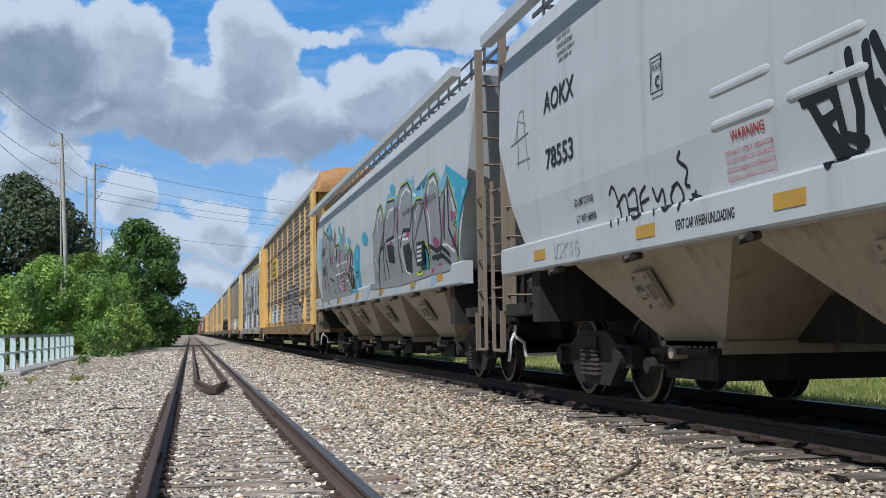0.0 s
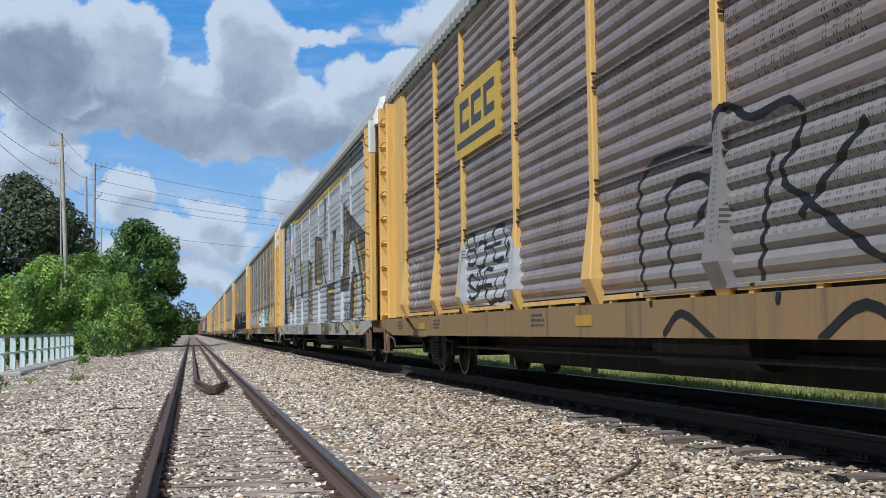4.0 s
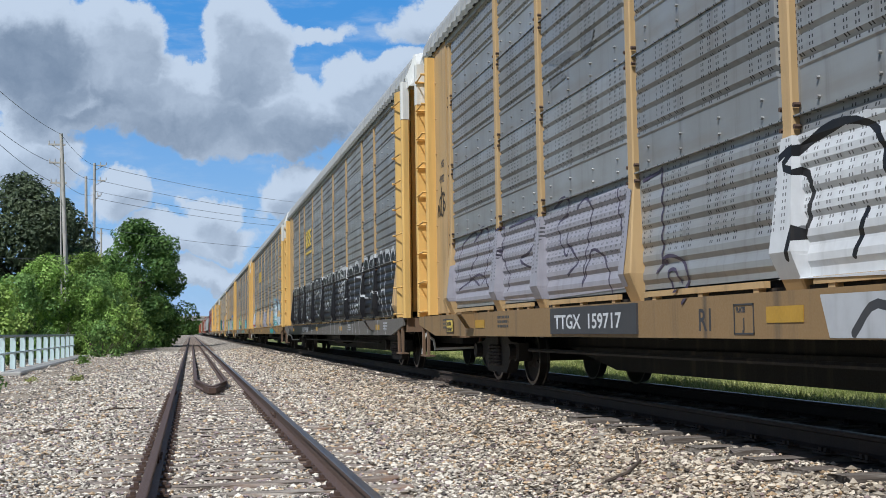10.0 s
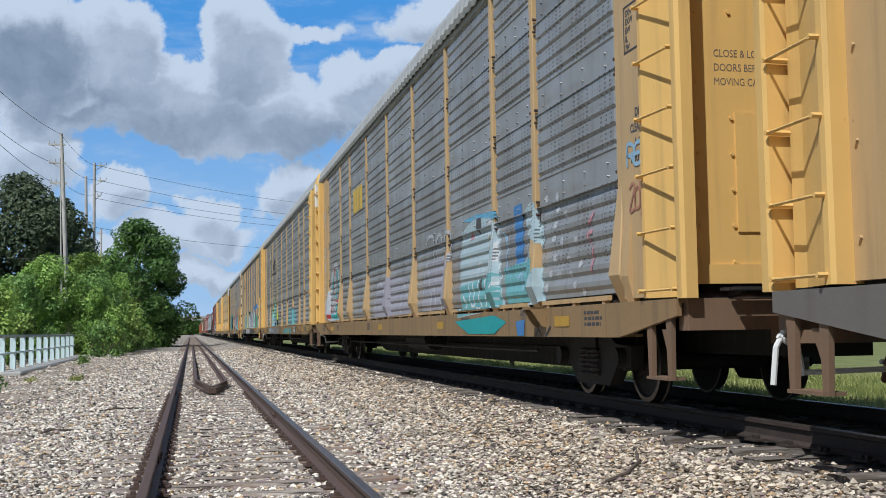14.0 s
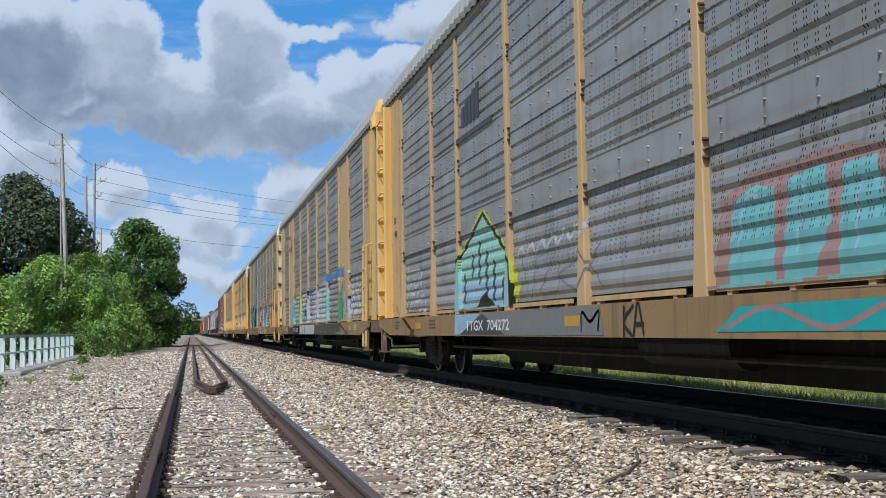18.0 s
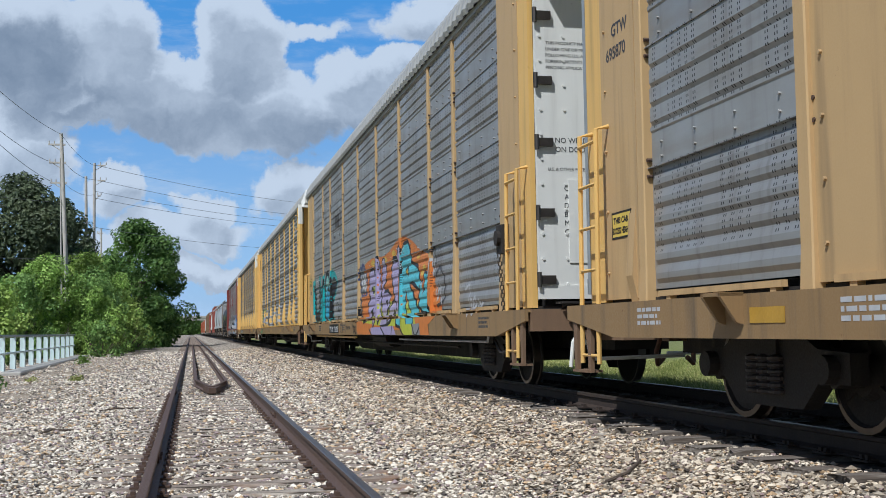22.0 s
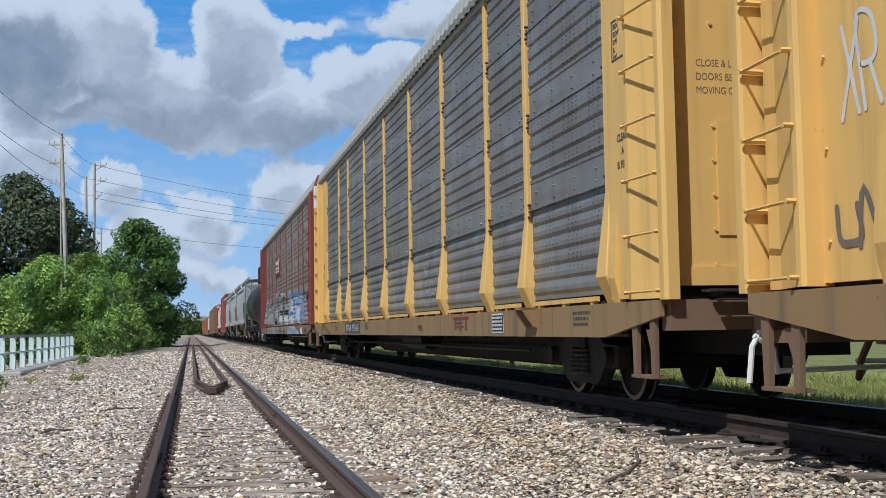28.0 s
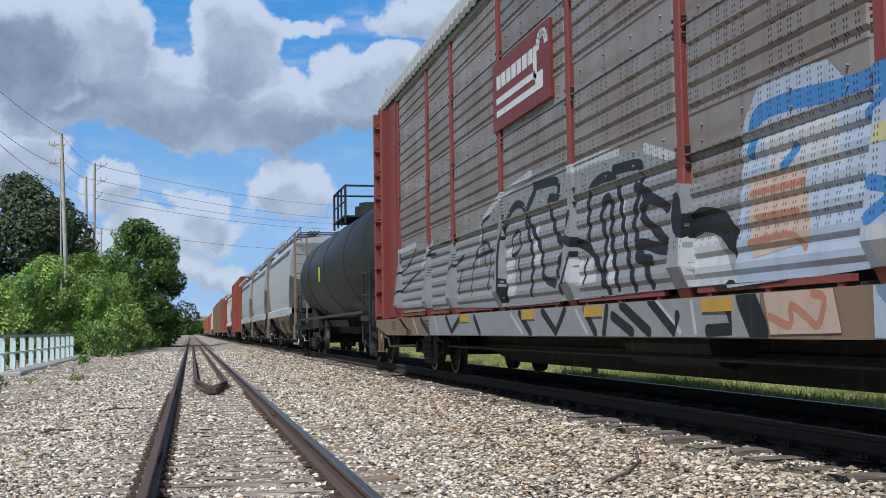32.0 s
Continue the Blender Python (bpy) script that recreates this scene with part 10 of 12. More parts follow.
    for z in (1.3, 2.1, 2.95, 3.7, 4.5):
        bm = box(bmesh.new(), -1.36, -1.14, -13.49, -13.44, z, z + 0.1)
        rod(bm, (-1.345, -13.48, z - 0.04), (-1.345, -13.48, z + 0.14), 0.03, 8)
        part("hinge", bm, STEEL, car, "steel door hinge")
    part("brake_pipe", rod(bmesh.new(), (-1.47, 9.6, 0.64), (-1.47, 1.0, 0.62), 0.028, 8), YELLOW, car, "long yellow painted pipe under the sill")


def paint_ninth_rack():
    a = Art(20)
    a.letters("EBOMR", 7.4, -1.0, (1.2, 1.2), (1.75, 1.75), ((0.13, "chalk", 0, 0), (0.05, "grey", 0, 0)), 0.1)
    a.letters("RSE", -1.4, -4.0, (1.2, 1.2), (1.95, 1.95), ((0.07, "chalk", 0, 0),), 0.08)
    a.stroke(((-10.3, 1.7), (-10.9, 1.55), (-10.5, 1.4), (-11.1, 1.2)), 0.04, "dark")
    a.fill(((10.96, 1.16), (10.96, 1.84), (10.76, 1.92), (10.05, 1.92), (9.55, 1.92), (9.03, 1.93), (8.8, 1.87), (8.78, 1.41), (8.74, 1.15), (9.61, 1.15)), "mauve", False)
    a.stroke(((10.99, 1.17), (11.01, 1.84), (10.78, 1.94), (10.48, 1.87), (10.07, 1.93), (9.89, 1.86), (9.57, 1.93), (9.34, 1.88), (9.02, 1.95), (8.82, 1.88), (8.77, 1.77)), 0.1, "green")
    a.stroke(((10.92, 1.58), (10.01, 1.57), (9.25, 1.5)), 0.1, "green")
    a.stroke(((9.6, 1.17), (9.45, 1.34), (9.44, 1.52)), 0.1, "green")
    a.stroke(((8.23, 1.93), (8.09, 1.99), (7.95, 1.88), (7.95, 1.66), (7.99, 1.44), (7.84, 1.23), (7.66, 1.13)), 0.1, "green")
    a.stroke(((10.81, 1.71), (10.07, 1.7), (9.42, 1.73), (8.81, 1.71)), 0.06, "green")
    a.stroke(((10.75, 1.43), (10.09, 1.41)), 0.06, "green")
    a.stroke(((8.76, 1.68), (9.11, 1.66)), 0.06, "green")
    a.stroke(((8.57, 1.97), (8.46, 1.97), (8.36, 1.87)), 0.06, "green")
    a.stroke(((10.3, 1.8), (10.28, 1.6)), 0.06, "green")
    a.stroke(((9.06, 1.55), (8.82, 1.57)), 0.06, "green")
    a.stroke(((11.01, 1.14), (11.07, 1.88), (10.84, 2), (10.5, 1.92), (10.09, 1.99), (9.58, 1.98), (9.02, 1.99), (8.79, 1.9)), 0.028, "dark")
    a.stroke(((10.08, 1.48), (10.05, 1.26)), 0.028, "dark")
    a.stroke(((9.44, 1.55), (9.32, 1.45), (9.42, 1.4)), 0.028, "dark")
    a.stroke(((7.91, 1.9), (7.92, 1.54), (7.95, 1.39), (7.63, 1.12)), 0.028, "dark")
    a.stroke(((10.76, 1.3), (10.85, 1.14)), 0.028, "dark")
    a.stroke(((9.17, 1.71), (8.81, 1.75)), 0.028, "dark")
    a.fill(((8.39, 1.83), (8.16, 1.81), (8.03, 1.27), (8.48, 1.27)), "haze", False)
    a.fill(((10.89, 1), (10.72, 0.84), (10.31, 0.78), (10.08, 0.9), (9.9, 0.8), (9.72, 0.77), (9.73, 1)), "haze", False)
    a.stroke(((10.86, 1), (10.69, 0.83), (10.31, 0.78), (10.1, 0.91), (9.9, 0.8), (9.66, 0.76)), 0.07, "green")
    a.stroke(((9.3, 0.87), (9.08, 0.76), (8.77, 0.83), (8.69, 0.73), (8.47, 0.76), (8.44, 0.95)), 0.09, "green")
    a.stroke(((8.4, 0.98), (8.24, 0.83), (8.02, 0.75)), 0.09, "green")
    a.stroke(((10.89, 1), (10.71, 0.81), (10.31, 0.76), (10.1, 0.89), (9.91, 0.78), (9.66, 0.75)), 0.025, "dark")
    a.letters("ONAER", 7.6, 3.8, (1.2, 1.2), (1.65, 1.65), ((0.05, "dark", 0, 0),), 0.08)
    on_rack(a, 9, "faint white and green outline tags")
    a = Art(21, False)
    a.letters("XR", 12.5, 12.1, (2.1, 2.1), (2.6, 2.65), ((0.035, "white", 0, 0),), 0.05)
    a.letters("MX", 12.6, 12.1, (4.4, 4.4), (4.9, 4.9), ((0.05, "dark", 0, 0),), 0.05)
    a.letters("UN", 12.6, 12.1, (1.25, 1.2), (1.6, 1.6), ((0.05, "brown", 0, 0),), 0.05)
    a.lay(RACKS[8], "white scrawl on the yellow end plate", lambda y, z: 1.372, ())
    lettering("TTBE", RACKS[8], (-1.549, 7.75, 0.86), "dark", 0.13)


def paint_tenth_rack():
    a = Art(22)
    a.stroke(((-3.37, 2.14), (-3.3, 2.07), (-3.4, 2.03)), 0.03, "chalk", False)
    a.stroke(((-3.42, 1.97), (-3.33, 1.91), (-3.47, 1.86), (-3.37, 1.82)), 0.03, "chalk", False)
    a.stroke(((-3.19, 1.91), (-3.14, 1.81), (-3.03, 1.77)), 0.03, "chalk", False)
    a.stroke(((-3.02, 1.82), (-3.24, 1.82)), 0.03, "chalk", False)
    a.stroke(((-3.24, 1.78), (-3.13, 1.68), (-3.03, 1.67)), 0.03, "chalk", False)
    a.stroke(((-3.28, 1.76), (-3.36, 1.64)), 0.03, "chalk", False)
    a.stroke(((-2.47, 1.72), (-2.5, 1.66)), 0.03, "chalk", False)
    a.stroke(((-2.63, 1.73), (-2.64, 1.63), (-2.78, 1.7)), 0.03, "chalk", False)
    a.stroke(((-2.84, 1.73), (-2.85, 1.63)), 0.03, "chalk", False)
    a.stroke(((-2.49, 1.59), (-2.55, 1.47), (-2.62, 1.6)), 0.03, "chalk", False)
    a.stroke(((-2.68, 1.6), (-2.7, 1.46)), 0.03, "chalk", False)
    a.stroke(((-2.78, 1.6), (-2.82, 1.47), (-2.93, 1.6), (-2.93, 1.48)), 0.03, "chalk", False)
    a.stroke(((-3.1, 1.58), (-3.11, 1.43), (-3.23, 1.59), (-3.26, 1.44)), 0.03, "chalk", False)
    a.stroke(((-3.33, 1.6), (-3.34, 1.45), (-3.46, 1.48)), 0.03, "chalk", False)
    a.stroke(((-3.49, 1.6), (-3.51, 1.43), (-3.65, 1.6)), 0.03, "chalk", False)
    a.stroke(((-3.68, 1.6), (-3.69, 1.46)), 0.03, "chalk", False)
    a.stroke(((-3.79, 1.6), (-3.82, 1.43), (-3.91, 1.58), (-3.78, 1.52)), 0.03, "chalk", False)
    a.stroke(((-3.91, 1.55), (-4, 1.44), (-3.82, 1.4), (-4.01, 1.37)), 0.03, "chalk", False)
    a.stroke(((-2.55, 1.43), (-2.57, 1.33), (-2.7, 1.35)), 0.03, "chalk", False)
    a.stroke(((-2.76, 1.41), (-2.85, 1.32), (-2.93, 1.42), (-2.99, 1.33)), 0.03, "chalk", False)
    a.stroke(((-3.15, 1.42), (-3.17, 1.32)), 0.03, "chalk", False)
    a.stroke(((-3.26, 1.44), (-3.28, 1.31), (-3.38, 1.42)), 0.03, "chalk", False)
    a.stroke(((-3.48, 1.44), (-3.51, 1.34), (-3.63, 1.37)), 0.03, "chalk", False)
    a.stroke(((-3.67, 1.42), (-3.73, 1.34), (-3.84, 1.41), (-3.89, 1.34)), 0.03, "chalk", False)
    a.stroke(((-3.14, 1.25), (-3.16, 1.17), (-3.24, 1.25)), 0.03, "chalk", False)
    a.stroke(((-3.33, 1.26), (-3.39, 1.17)), 0.03, "chalk", False)
    a.stroke(((-3.47, 1.27), (-3.5, 1.17)), 0.03, "chalk", False)
    on_rack(a, 10, "small white chalky tag")
    car = RACKS[9]
    part("number_patch", box(bmesh.new(), -1.549, -1.5445, 3.75, 6.3, 0.72, 0.985), ink("dark"), car, "dark patch behind the car number")
    lettering("TTGX  992445", car, (-1.553, 6.15, 0.77), "chalk", 0.24, 2.2)
    frame_box(car, -1.549, -8.66, -8.09, 0.72, 0.97, 0.02, "white", "black")
    bars(car, -1.552, -8.13, -8.62, 0.75, 0.94, 4, "white", 8)
    frame_box(car, -1.473, -12.6, -12.12, 3.35, 3.75, 0.015, "dark")
    for k, word in enumerate(("EXH", "EXW", "EW", "IL", "IW")):
        lettering(word, car, (-1.474, -12.16, 3.66 - k * 0.075), "dark", 0.07)
    lettering("CLEARANCE", car, (-1.474, -12.2, 2.55), "dark", 0.1, 0.5)
    lettering("A 89", car, (-1.474, -12.3, 2.42), "dark", 0.1)
    lettering("B 93", car, (-1.474, -12.2, 2.29), "dark", 0.1)
    lettering("PSH22", car, (-1.55, -3.11, 0.77), "char", 0.12, 0.42)
    bm = bmesh.new()
    box(bm, -1.55, -1.544, -6.8, -5.86, 0.915, 0.955)
    for y in (-5.95, -6.25, -6.6):
        box(bm, -1.55, -1.544, y - 0.09, y, 0.76, 0.9)
    part("painted_mark", bm, ink("maroon"), car, "faded dark red painted bars")
    lettering("NK", car, (-1.475, 12.5, 2.68), "black", 0.18)
    lettering("50", car, (-1.475, 12.5, 2.38), "black", 0.18)


def paint_eleventh_rack():
    a = Art(191)
    a.fill(((12.34, 1.23), (12.13, 2.28), (9.46, 2.3), (6.72, 2.08), (4.9, 2.29), (3.83, 2.47), (2.39, 2.61), (1.41, 2.6), (1.12, 2.46), (0.21, 2.47), (-0.99, 2.34), (-1.5, 2.31), (-1.8, 2.21), (-1.83, 1.95), (-3.2, 1.76), (-3.15, 1.09), (-1.77, 1.09), (3.51, 1.05)), "slate", False)
    a.stroke(((11.81, 2.26), (9.73, 2.3)), 0.09, "chalk")
    a.stroke(((9.23, 1.9), (8.22, 2.22)), 0.09, "chalk")
    a.stroke(((4.74, 2.28), (3.83, 2.47), (2.39, 2.59)), 0.09, "chalk")
    a.stroke(((1.02, 2.44), (0.05, 2.44), (-0.45, 2.42)), 0.09, "chalk")
    a.stroke(((-1.12, 2.35), (-1.73, 2.18)), 0.09, "chalk")
    a.stroke(((5.11, 1.67), (4.91, 2.2)), 0.09, "chalk")
    a.fill(((3.65, 1.77), (3.3, 1.82), (3.21, 1.2), (3.58, 1.17)), "chalk", False)
    a.fill(((2.57, 1.82), (2.2, 1.99), (2.13, 1.5), (2.36, 1.48)), "chalk", False)
    a.fill(((-0.02, 1.55), (-0.17, 1.55), (-0.27, 1.2), (-0.08, 1.18)), "chalk", False)
    a.fill(((-0.39, 2), (-0.57, 1.98), (-0.62, 1.58), (-0.48, 1.59)), "chalk", False)
    a.fill(((0.96, 1.48), (0.37, 1.53), (0.27, 1.23), (0.83, 1.22)), "chalk", False)
    a.fill(((-1.98, 1.59), (-2.25, 1.6), (-2.44, 1.5), (-2.72, 1.23), (-2.8, 1.1), (-2.05, 1.1)), "chalk", False)
    a.stroke(((3.64, 1.16), (3.78, 1.88), (3.29, 2.26), (2.78, 2.25), (2.67, 2), (2.46, 1.65), (2.54, 1.19)), 0.1, "black")
    a.stroke(((2.29, 2.42), (1.91, 2.41), (1.42, 2.37), (1.42, 2.2), (1.75, 2.2), (1.47, 1.77), (1.17, 1.69), (1.49, 1.46), (1.41, 1.18)), 0.1, "black")
    a.stroke(((2.29, 2.36), (2.62, 2.12), (2.11, 1.69), (2.03, 1.37), (1.61, 1.27)), 0.1, "black")
    a.stroke(((0.96, 1.97), (1.07, 1.74), (0.45, 1.58), (0.13, 1.34), (-0.09, 1.11)), 0.1, "black")
    a.stroke(((0.44, 1.69), (0.41, 2.08), (0.15, 2.21), (-0.25, 2.21), (-0.43, 2.07), (-0.52, 1.72), (-0.64, 1.39), (-0.76, 1.14)), 0.1, "black")
    a.stroke(((0.06, 1.21), (-0.05, 1.6), (0.06, 1.87), (-0.08, 2.02), (-0.23, 1.95), (-0.21, 1.63), (-0.33, 1.16)), 0.1, "black")
    a.stroke(((-0.33, 2.26), (-0.84, 2.24), (-1.04, 2.19), (-0.99, 1.98), (-1.41, 1.84), (-1.56, 1.78)), 0.1, "black")
    a.stroke(((-0.89, 1.94), (-0.8, 1.69), (-0.98, 1.38), (-1.17, 1.15)), 0.1, "black")
    a.stroke(((-0.86, 2.04), (-1.18, 1.92), (-0.97, 1.78), (-1.56, 1.48), (-1.44, 1.44), (-0.93, 1.52), (-0.85, 1.41), (-1.18, 1.36)), 0.1, "black")
    a.stroke(((3.32, 1.92), (3.03, 1.97), (2.99, 1.76), (3.33, 1.69), (3.32, 1.92)), 0.05, "black")
    a.stroke(((6.9, 1.25), (6.92, 1.6), (6.51, 1.75), (5.97, 1.86)), 0.05, "black")
    a.stroke(((5.58, 1.28), (5.42, 1.67), (4.93, 1.95), (4.43, 1.84), (4.62, 1.32)), 0.05, "black")
    a.stroke(((5.27, 1.78), (4.31, 1.83)), 0.05, "black")
    a.stroke(((3.9, 1.44), (4.02, 1.74)), 0.05, "black")
    a.stroke(((4.4, 2.29), (4.85, 2.18), (4.7, 1.63)), 0.05, "black")
    a.stroke(((11.84, 1.81), (10.59, 1.95), (9.68, 2.21)), 0.05, "black")
    a.stroke(((11.54, 1.46), (10.04, 1.72), (9.44, 1.8)), 0.05, "black")
    a.stroke(((9.01, 1.4), (8.72, 1.97), (8.01, 2.02)), 0.05, "black")
    a.stroke(((6.39, 1.32), (6.17, 1.64)), 0.05, "black")
    a.stroke(((2.97, 1.35), (3.08, 1.62)), 0.05, "black")
    a.stroke(((1.01, 1.26), (0.81, 1.55)), 0.05, "black")
    a.stroke(((0.65, 1.24), (0.54, 1.47)), 0.05, "black")
    a.stroke(((-1.88, 1.77), (-2, 1.59), (-2.3, 1.61), (-2.6, 1.54), (-2.82, 1.39), (-3.03, 1.21), (-3.17, 1.07)), 0.2, "black")
    a.fill(((-2.75, 1.06), (-2.95, 1.86), (-2.97, 2.19), (-3.27, 2.47), (-3.69, 2.47), (-4.18, 2.44), (-4.4, 2.26), (-5.05, 2.22), (-5.81, 2.26), (-6.57, 2.26), (-7.21, 2.16), (-7.79, 2.22), (-8.35, 2.22), (-8.88, 2.21), (-8.8, 1.09), (-7.39, 1.11), (-4.54, 1.11)), "iceblue", False)
    a.fill(((-3.3, 2.12), (-3.66, 2.17), (-4.24, 2.13), (-4.29, 1.77), (-3.37, 1.82)), "dove", False)
    a.fill(((-6.5, 2.03), (-7.21, 2.04), (-7.28, 1.87), (-6.54, 1.84)), "dove", False)
    a.fill(((-7.75, 1.7), (-8.44, 1.72), (-8.49, 1.51), (-7.8, 1.47)), "dove", False)
    a.fill(((-4.7, 1.35), (-5.86, 1.35), (-5.9, 1.12), (-4.76, 1.12)), "dove", False)
    a.fill(((-8.01, 1.31), (-8.82, 1.35), (-8.8, 1.12), (-8.06, 1.13)), "dove", False)
    a.stroke(((-3.11, 2.02), (-3.22, 2.24), (-3.67, 2.27), (-4.32, 2.22), (-4.91, 2.22), (-5.69, 2.2), (-6.47, 2.25), (-7.04, 2.21), (-7.78, 2.2), (-8.35, 2.2), (-8.88, 2.14)), 0.13, "blue")
    a.stroke(((-5.5, 2.12), (-5.47, 1.79), (-5.64, 1.61)), 0.09, "blue")
    a.stroke(((-6.09, 2.21), (-6.01, 1.9)), 0.09, "blue")
    a.stroke(((-4.61, 2.02), (-5.04, 2.17), (-5.3, 2.04)), 0.09, "blue")
    a.stroke(((-6.35, 2.1), (-6.44, 1.85), (-6.83, 1.88), (-6.75, 2.06)), 0.09, "blue")
    a.stroke(((-7.38, 2.09), (-7.6, 1.82), (-8.04, 1.77)), 0.09, "blue")
    a.stroke(((-7.66, 2.14), (-7.72, 1.84)), 0.09, "blue")
    a.stroke(((-8.21, 2.1), (-8.15, 1.85), (-8.31, 1.77), (-8.41, 2.03)), 0.09, "blue")
    a.stroke(((-3.73, 1.95), (-3.55, 1.8), (-3.71, 1.56)), 0.09, "blue")
    a.stroke(((-4.72, 1.6), (-5, 1.52), (-4.71, 1.39)), 0.09, "blue")
    a.stroke(((-6.18, 1.21), (-6.41, 1.46), (-6.89, 1.39)), 0.09, "blue")
    a.stroke(((-7.87, 1.42), (-8.27, 1.11)), 0.09, "blue")
    a.stroke(((-5.38, 1.35), (-5.49, 1.16), (-5.75, 1.42), (-5.84, 1.15)), 0.1, "blue")
    a.stroke(((-8.52, 1.14), (-8.8, 1.15)), 0.1, "blue")
    a.stroke(((-5.02, 1.78), (-5.29, 1.9), (-5.9, 1.88)), 0.1, "blue")
    a.stroke(((-6.93, 1.92), (-7.11, 1.94)), 0.1, "blue")
    a.stroke(((-8.44, 1.72), (-8.84, 1.71)), 0.1, "blue")
    a.stroke(((-6.78, 1.18), (-6.98, 1.34)), 0.1, "blue")
    a.fill(((-6.71, 2.12), (-7.04, 2.14), (-7.16, 2.04), (-6.79, 2.01)), "straw", False)
    a.fill(((-7.78, 2.15), (-7.93, 2.14), (-7.99, 2.04), (-7.88, 2)), "straw", False)
    a.fill(((-5.86, 2.11), (-6.08, 2.1), (-6.07, 1.95), (-5.9, 1.97)), "straw", False)
    a.fill(((-4.75, 1.93), (-4.96, 1.93), (-4.95, 1.82), (-4.71, 1.82)), "straw", False)
    a.fill(((-8.47, 2.17), (-8.72, 2.16), (-8.74, 2.11), (-8.53, 2.12)), "straw", False)
    a.fill(((-5.73, 1.56), (-5.83, 1.69), (-5.94, 1.55)), "straw", False)
    a.fill(((-3.04, 1.84), (-3.84, 1.82), (-3.89, 1.33), (-3.05, 1.26)), "peach", False)
    a.stroke(((-3.09, 1.72), (-3.83, 1.72)), 0.05, "rust")
    a.stroke(((-3.03, 1.37), (-3.61, 1.39), (-3.8, 1.29)), 0.05, "rust")
    a.stroke(((-3.17, 1.54), (-3.74, 1.53)), 0.05, "rust")
    on_rack(a, 11, "black, white and blue throw-up letters")
    a = Art(192, level=34)
    a.fill(((8.2, 0.69), (8.2, 0.998), (-2.9, 0.998), (-2.9, 0.69)), "slate", False)
    a.stroke(((9.68, 1), (9.19, 0.72)), 0.05, "dove", False)
    a.stroke(((7.78, 0.97), (7.58, 0.72)), 0.05, "dove", False)
    a.stroke(((3.33, 0.95), (2.86, 0.72)), 0.05, "dove", False)
    a.stroke(((0.93, 0.95), (0.61, 0.72)), 0.05, "dove", False)
    a.stroke(((-1.09, 1), (-1.58, 0.73)), 0.05, "dove", False)
    a.stroke(((-1.8, 0.96), (-1.86, 0.73)), 0.05, "dove", False)
    a.stroke(((8.93, 0.96), (8.24, 0.72)), 0.1, "black", False)
    a.stroke(((6.95, 0.96), (6.58, 0.74), (6.02, 0.95)), 0.1, "black", False)
    a.stroke(((5.18, 0.94), (4.88, 0.72)), 0.1, "black", False)
    a.stroke(((2.97, 0.96), (2.52, 0.72)), 0.1, "black", False)
    a.stroke(((2.07, 0.97), (1.59, 0.73), (1.29, 0.96)), 0.1, "black", False)
    a.stroke(((0.68, 0.96), (0.37, 0.72)), 0.1, "black", False)
    a.stroke(((0.05, 0.96), (0.14, 0.72)), 0.1, "black", False)
    a.stroke(((-0.09, 0.88), (-0.56, 0.73)), 0.1, "black", False)
    a.stroke(((-0.31, 0.98), (-0.95, 0.73)), 0.1, "black", False)
    a.stroke(((-0.97, 1), (-1.47, 0.73), (-1.53, 0.86)), 0.1, "black", False)
    a.stroke(((-2.08, 0.74), (-2.45, 0.75), (-2.42, 0.9)), 0.1, "black", False)
    a.stroke(((-2.67, 1), (-2.87, 0.73)), 0.26, "black", False)
    a.fill(((-2.95, 1), (-3.81, 1), (-3.89, 0.72), (-3.03, 0.71)), "peach", False)
    a.stroke(((-3.03, 0.83), (-3.29, 0.77), (-3.31, 0.9), (-3.5, 0.82), (-3.63, 0.77), (-3.71, 0.93), (-3.58, 0.97)), 0.06, "rust")
    a.fill(((-4.23, 0.69), (-4.23, 0.998), (-9.4, 0.998), (-9.4, 0.69)), "iceblue", False)
    a.stroke(((-4.31, 0.98), (-4.63, 0.72)), 0.1, "steel")
    a.stroke(((-5.25, 0.72), (-5.49, 0.83), (-5.92, 0.9), (-6.3, 0.84), (-6.73, 0.72), (-6.99, 0.83), (-7.36, 0.79), (-7.56, 0.72), (-7.96, 0.88), (-8.24, 0.72)), 0.1, "steel")
    a.stroke(((-6.45, 0.96), (-6.56, 0.72)), 0.1, "steel")
    a.stroke(((-4.77, 0.87), (-5.01, 0.72)), 0.07, "blue")
    a.stroke(((-6.02, 0.96), (-6.11, 0.85)), 0.07, "blue")
    a.stroke(((-7.37, 0.9), (-7.43, 0.73)), 0.07, "blue")
    a.stroke(((-8.02, 0.89), (-8.4, 0.81)), 0.07, "blue")
    a.fill(((-8.95, 1.03), (-9.13, 2.16), (-9.41, 2.15), (-9.93, 2.05), (-10.41, 2.03), (-10.7, 1.87), (-11.37, 1.65), (-11.86, 1.52), (-11.89, 1.11)), "mauve", False)
    a.stroke(((-9.2, 1.85), (-9.4, 2.01), (-9.91, 1.79)), 0.08, "blue")
    a.stroke(((-9.15, 1.15), (-9.54, 1.47), (-9.88, 1.35), (-10.06, 1.56)), 0.08, "blue")
    a.stroke(((-9.52, 1.18), (-9.64, 1.59)), 0.08, "blue")
    a.fill(((-10.64, 1.1), (-10.52, 1.37), (-11.22, 1.27), (-11.84, 1.29), (-11.89, 1.11)), "peach", False)
    a.fill(((-10.05, 1.5), (-10.53, 1.58), (-10.59, 1.41)), "peach", False)
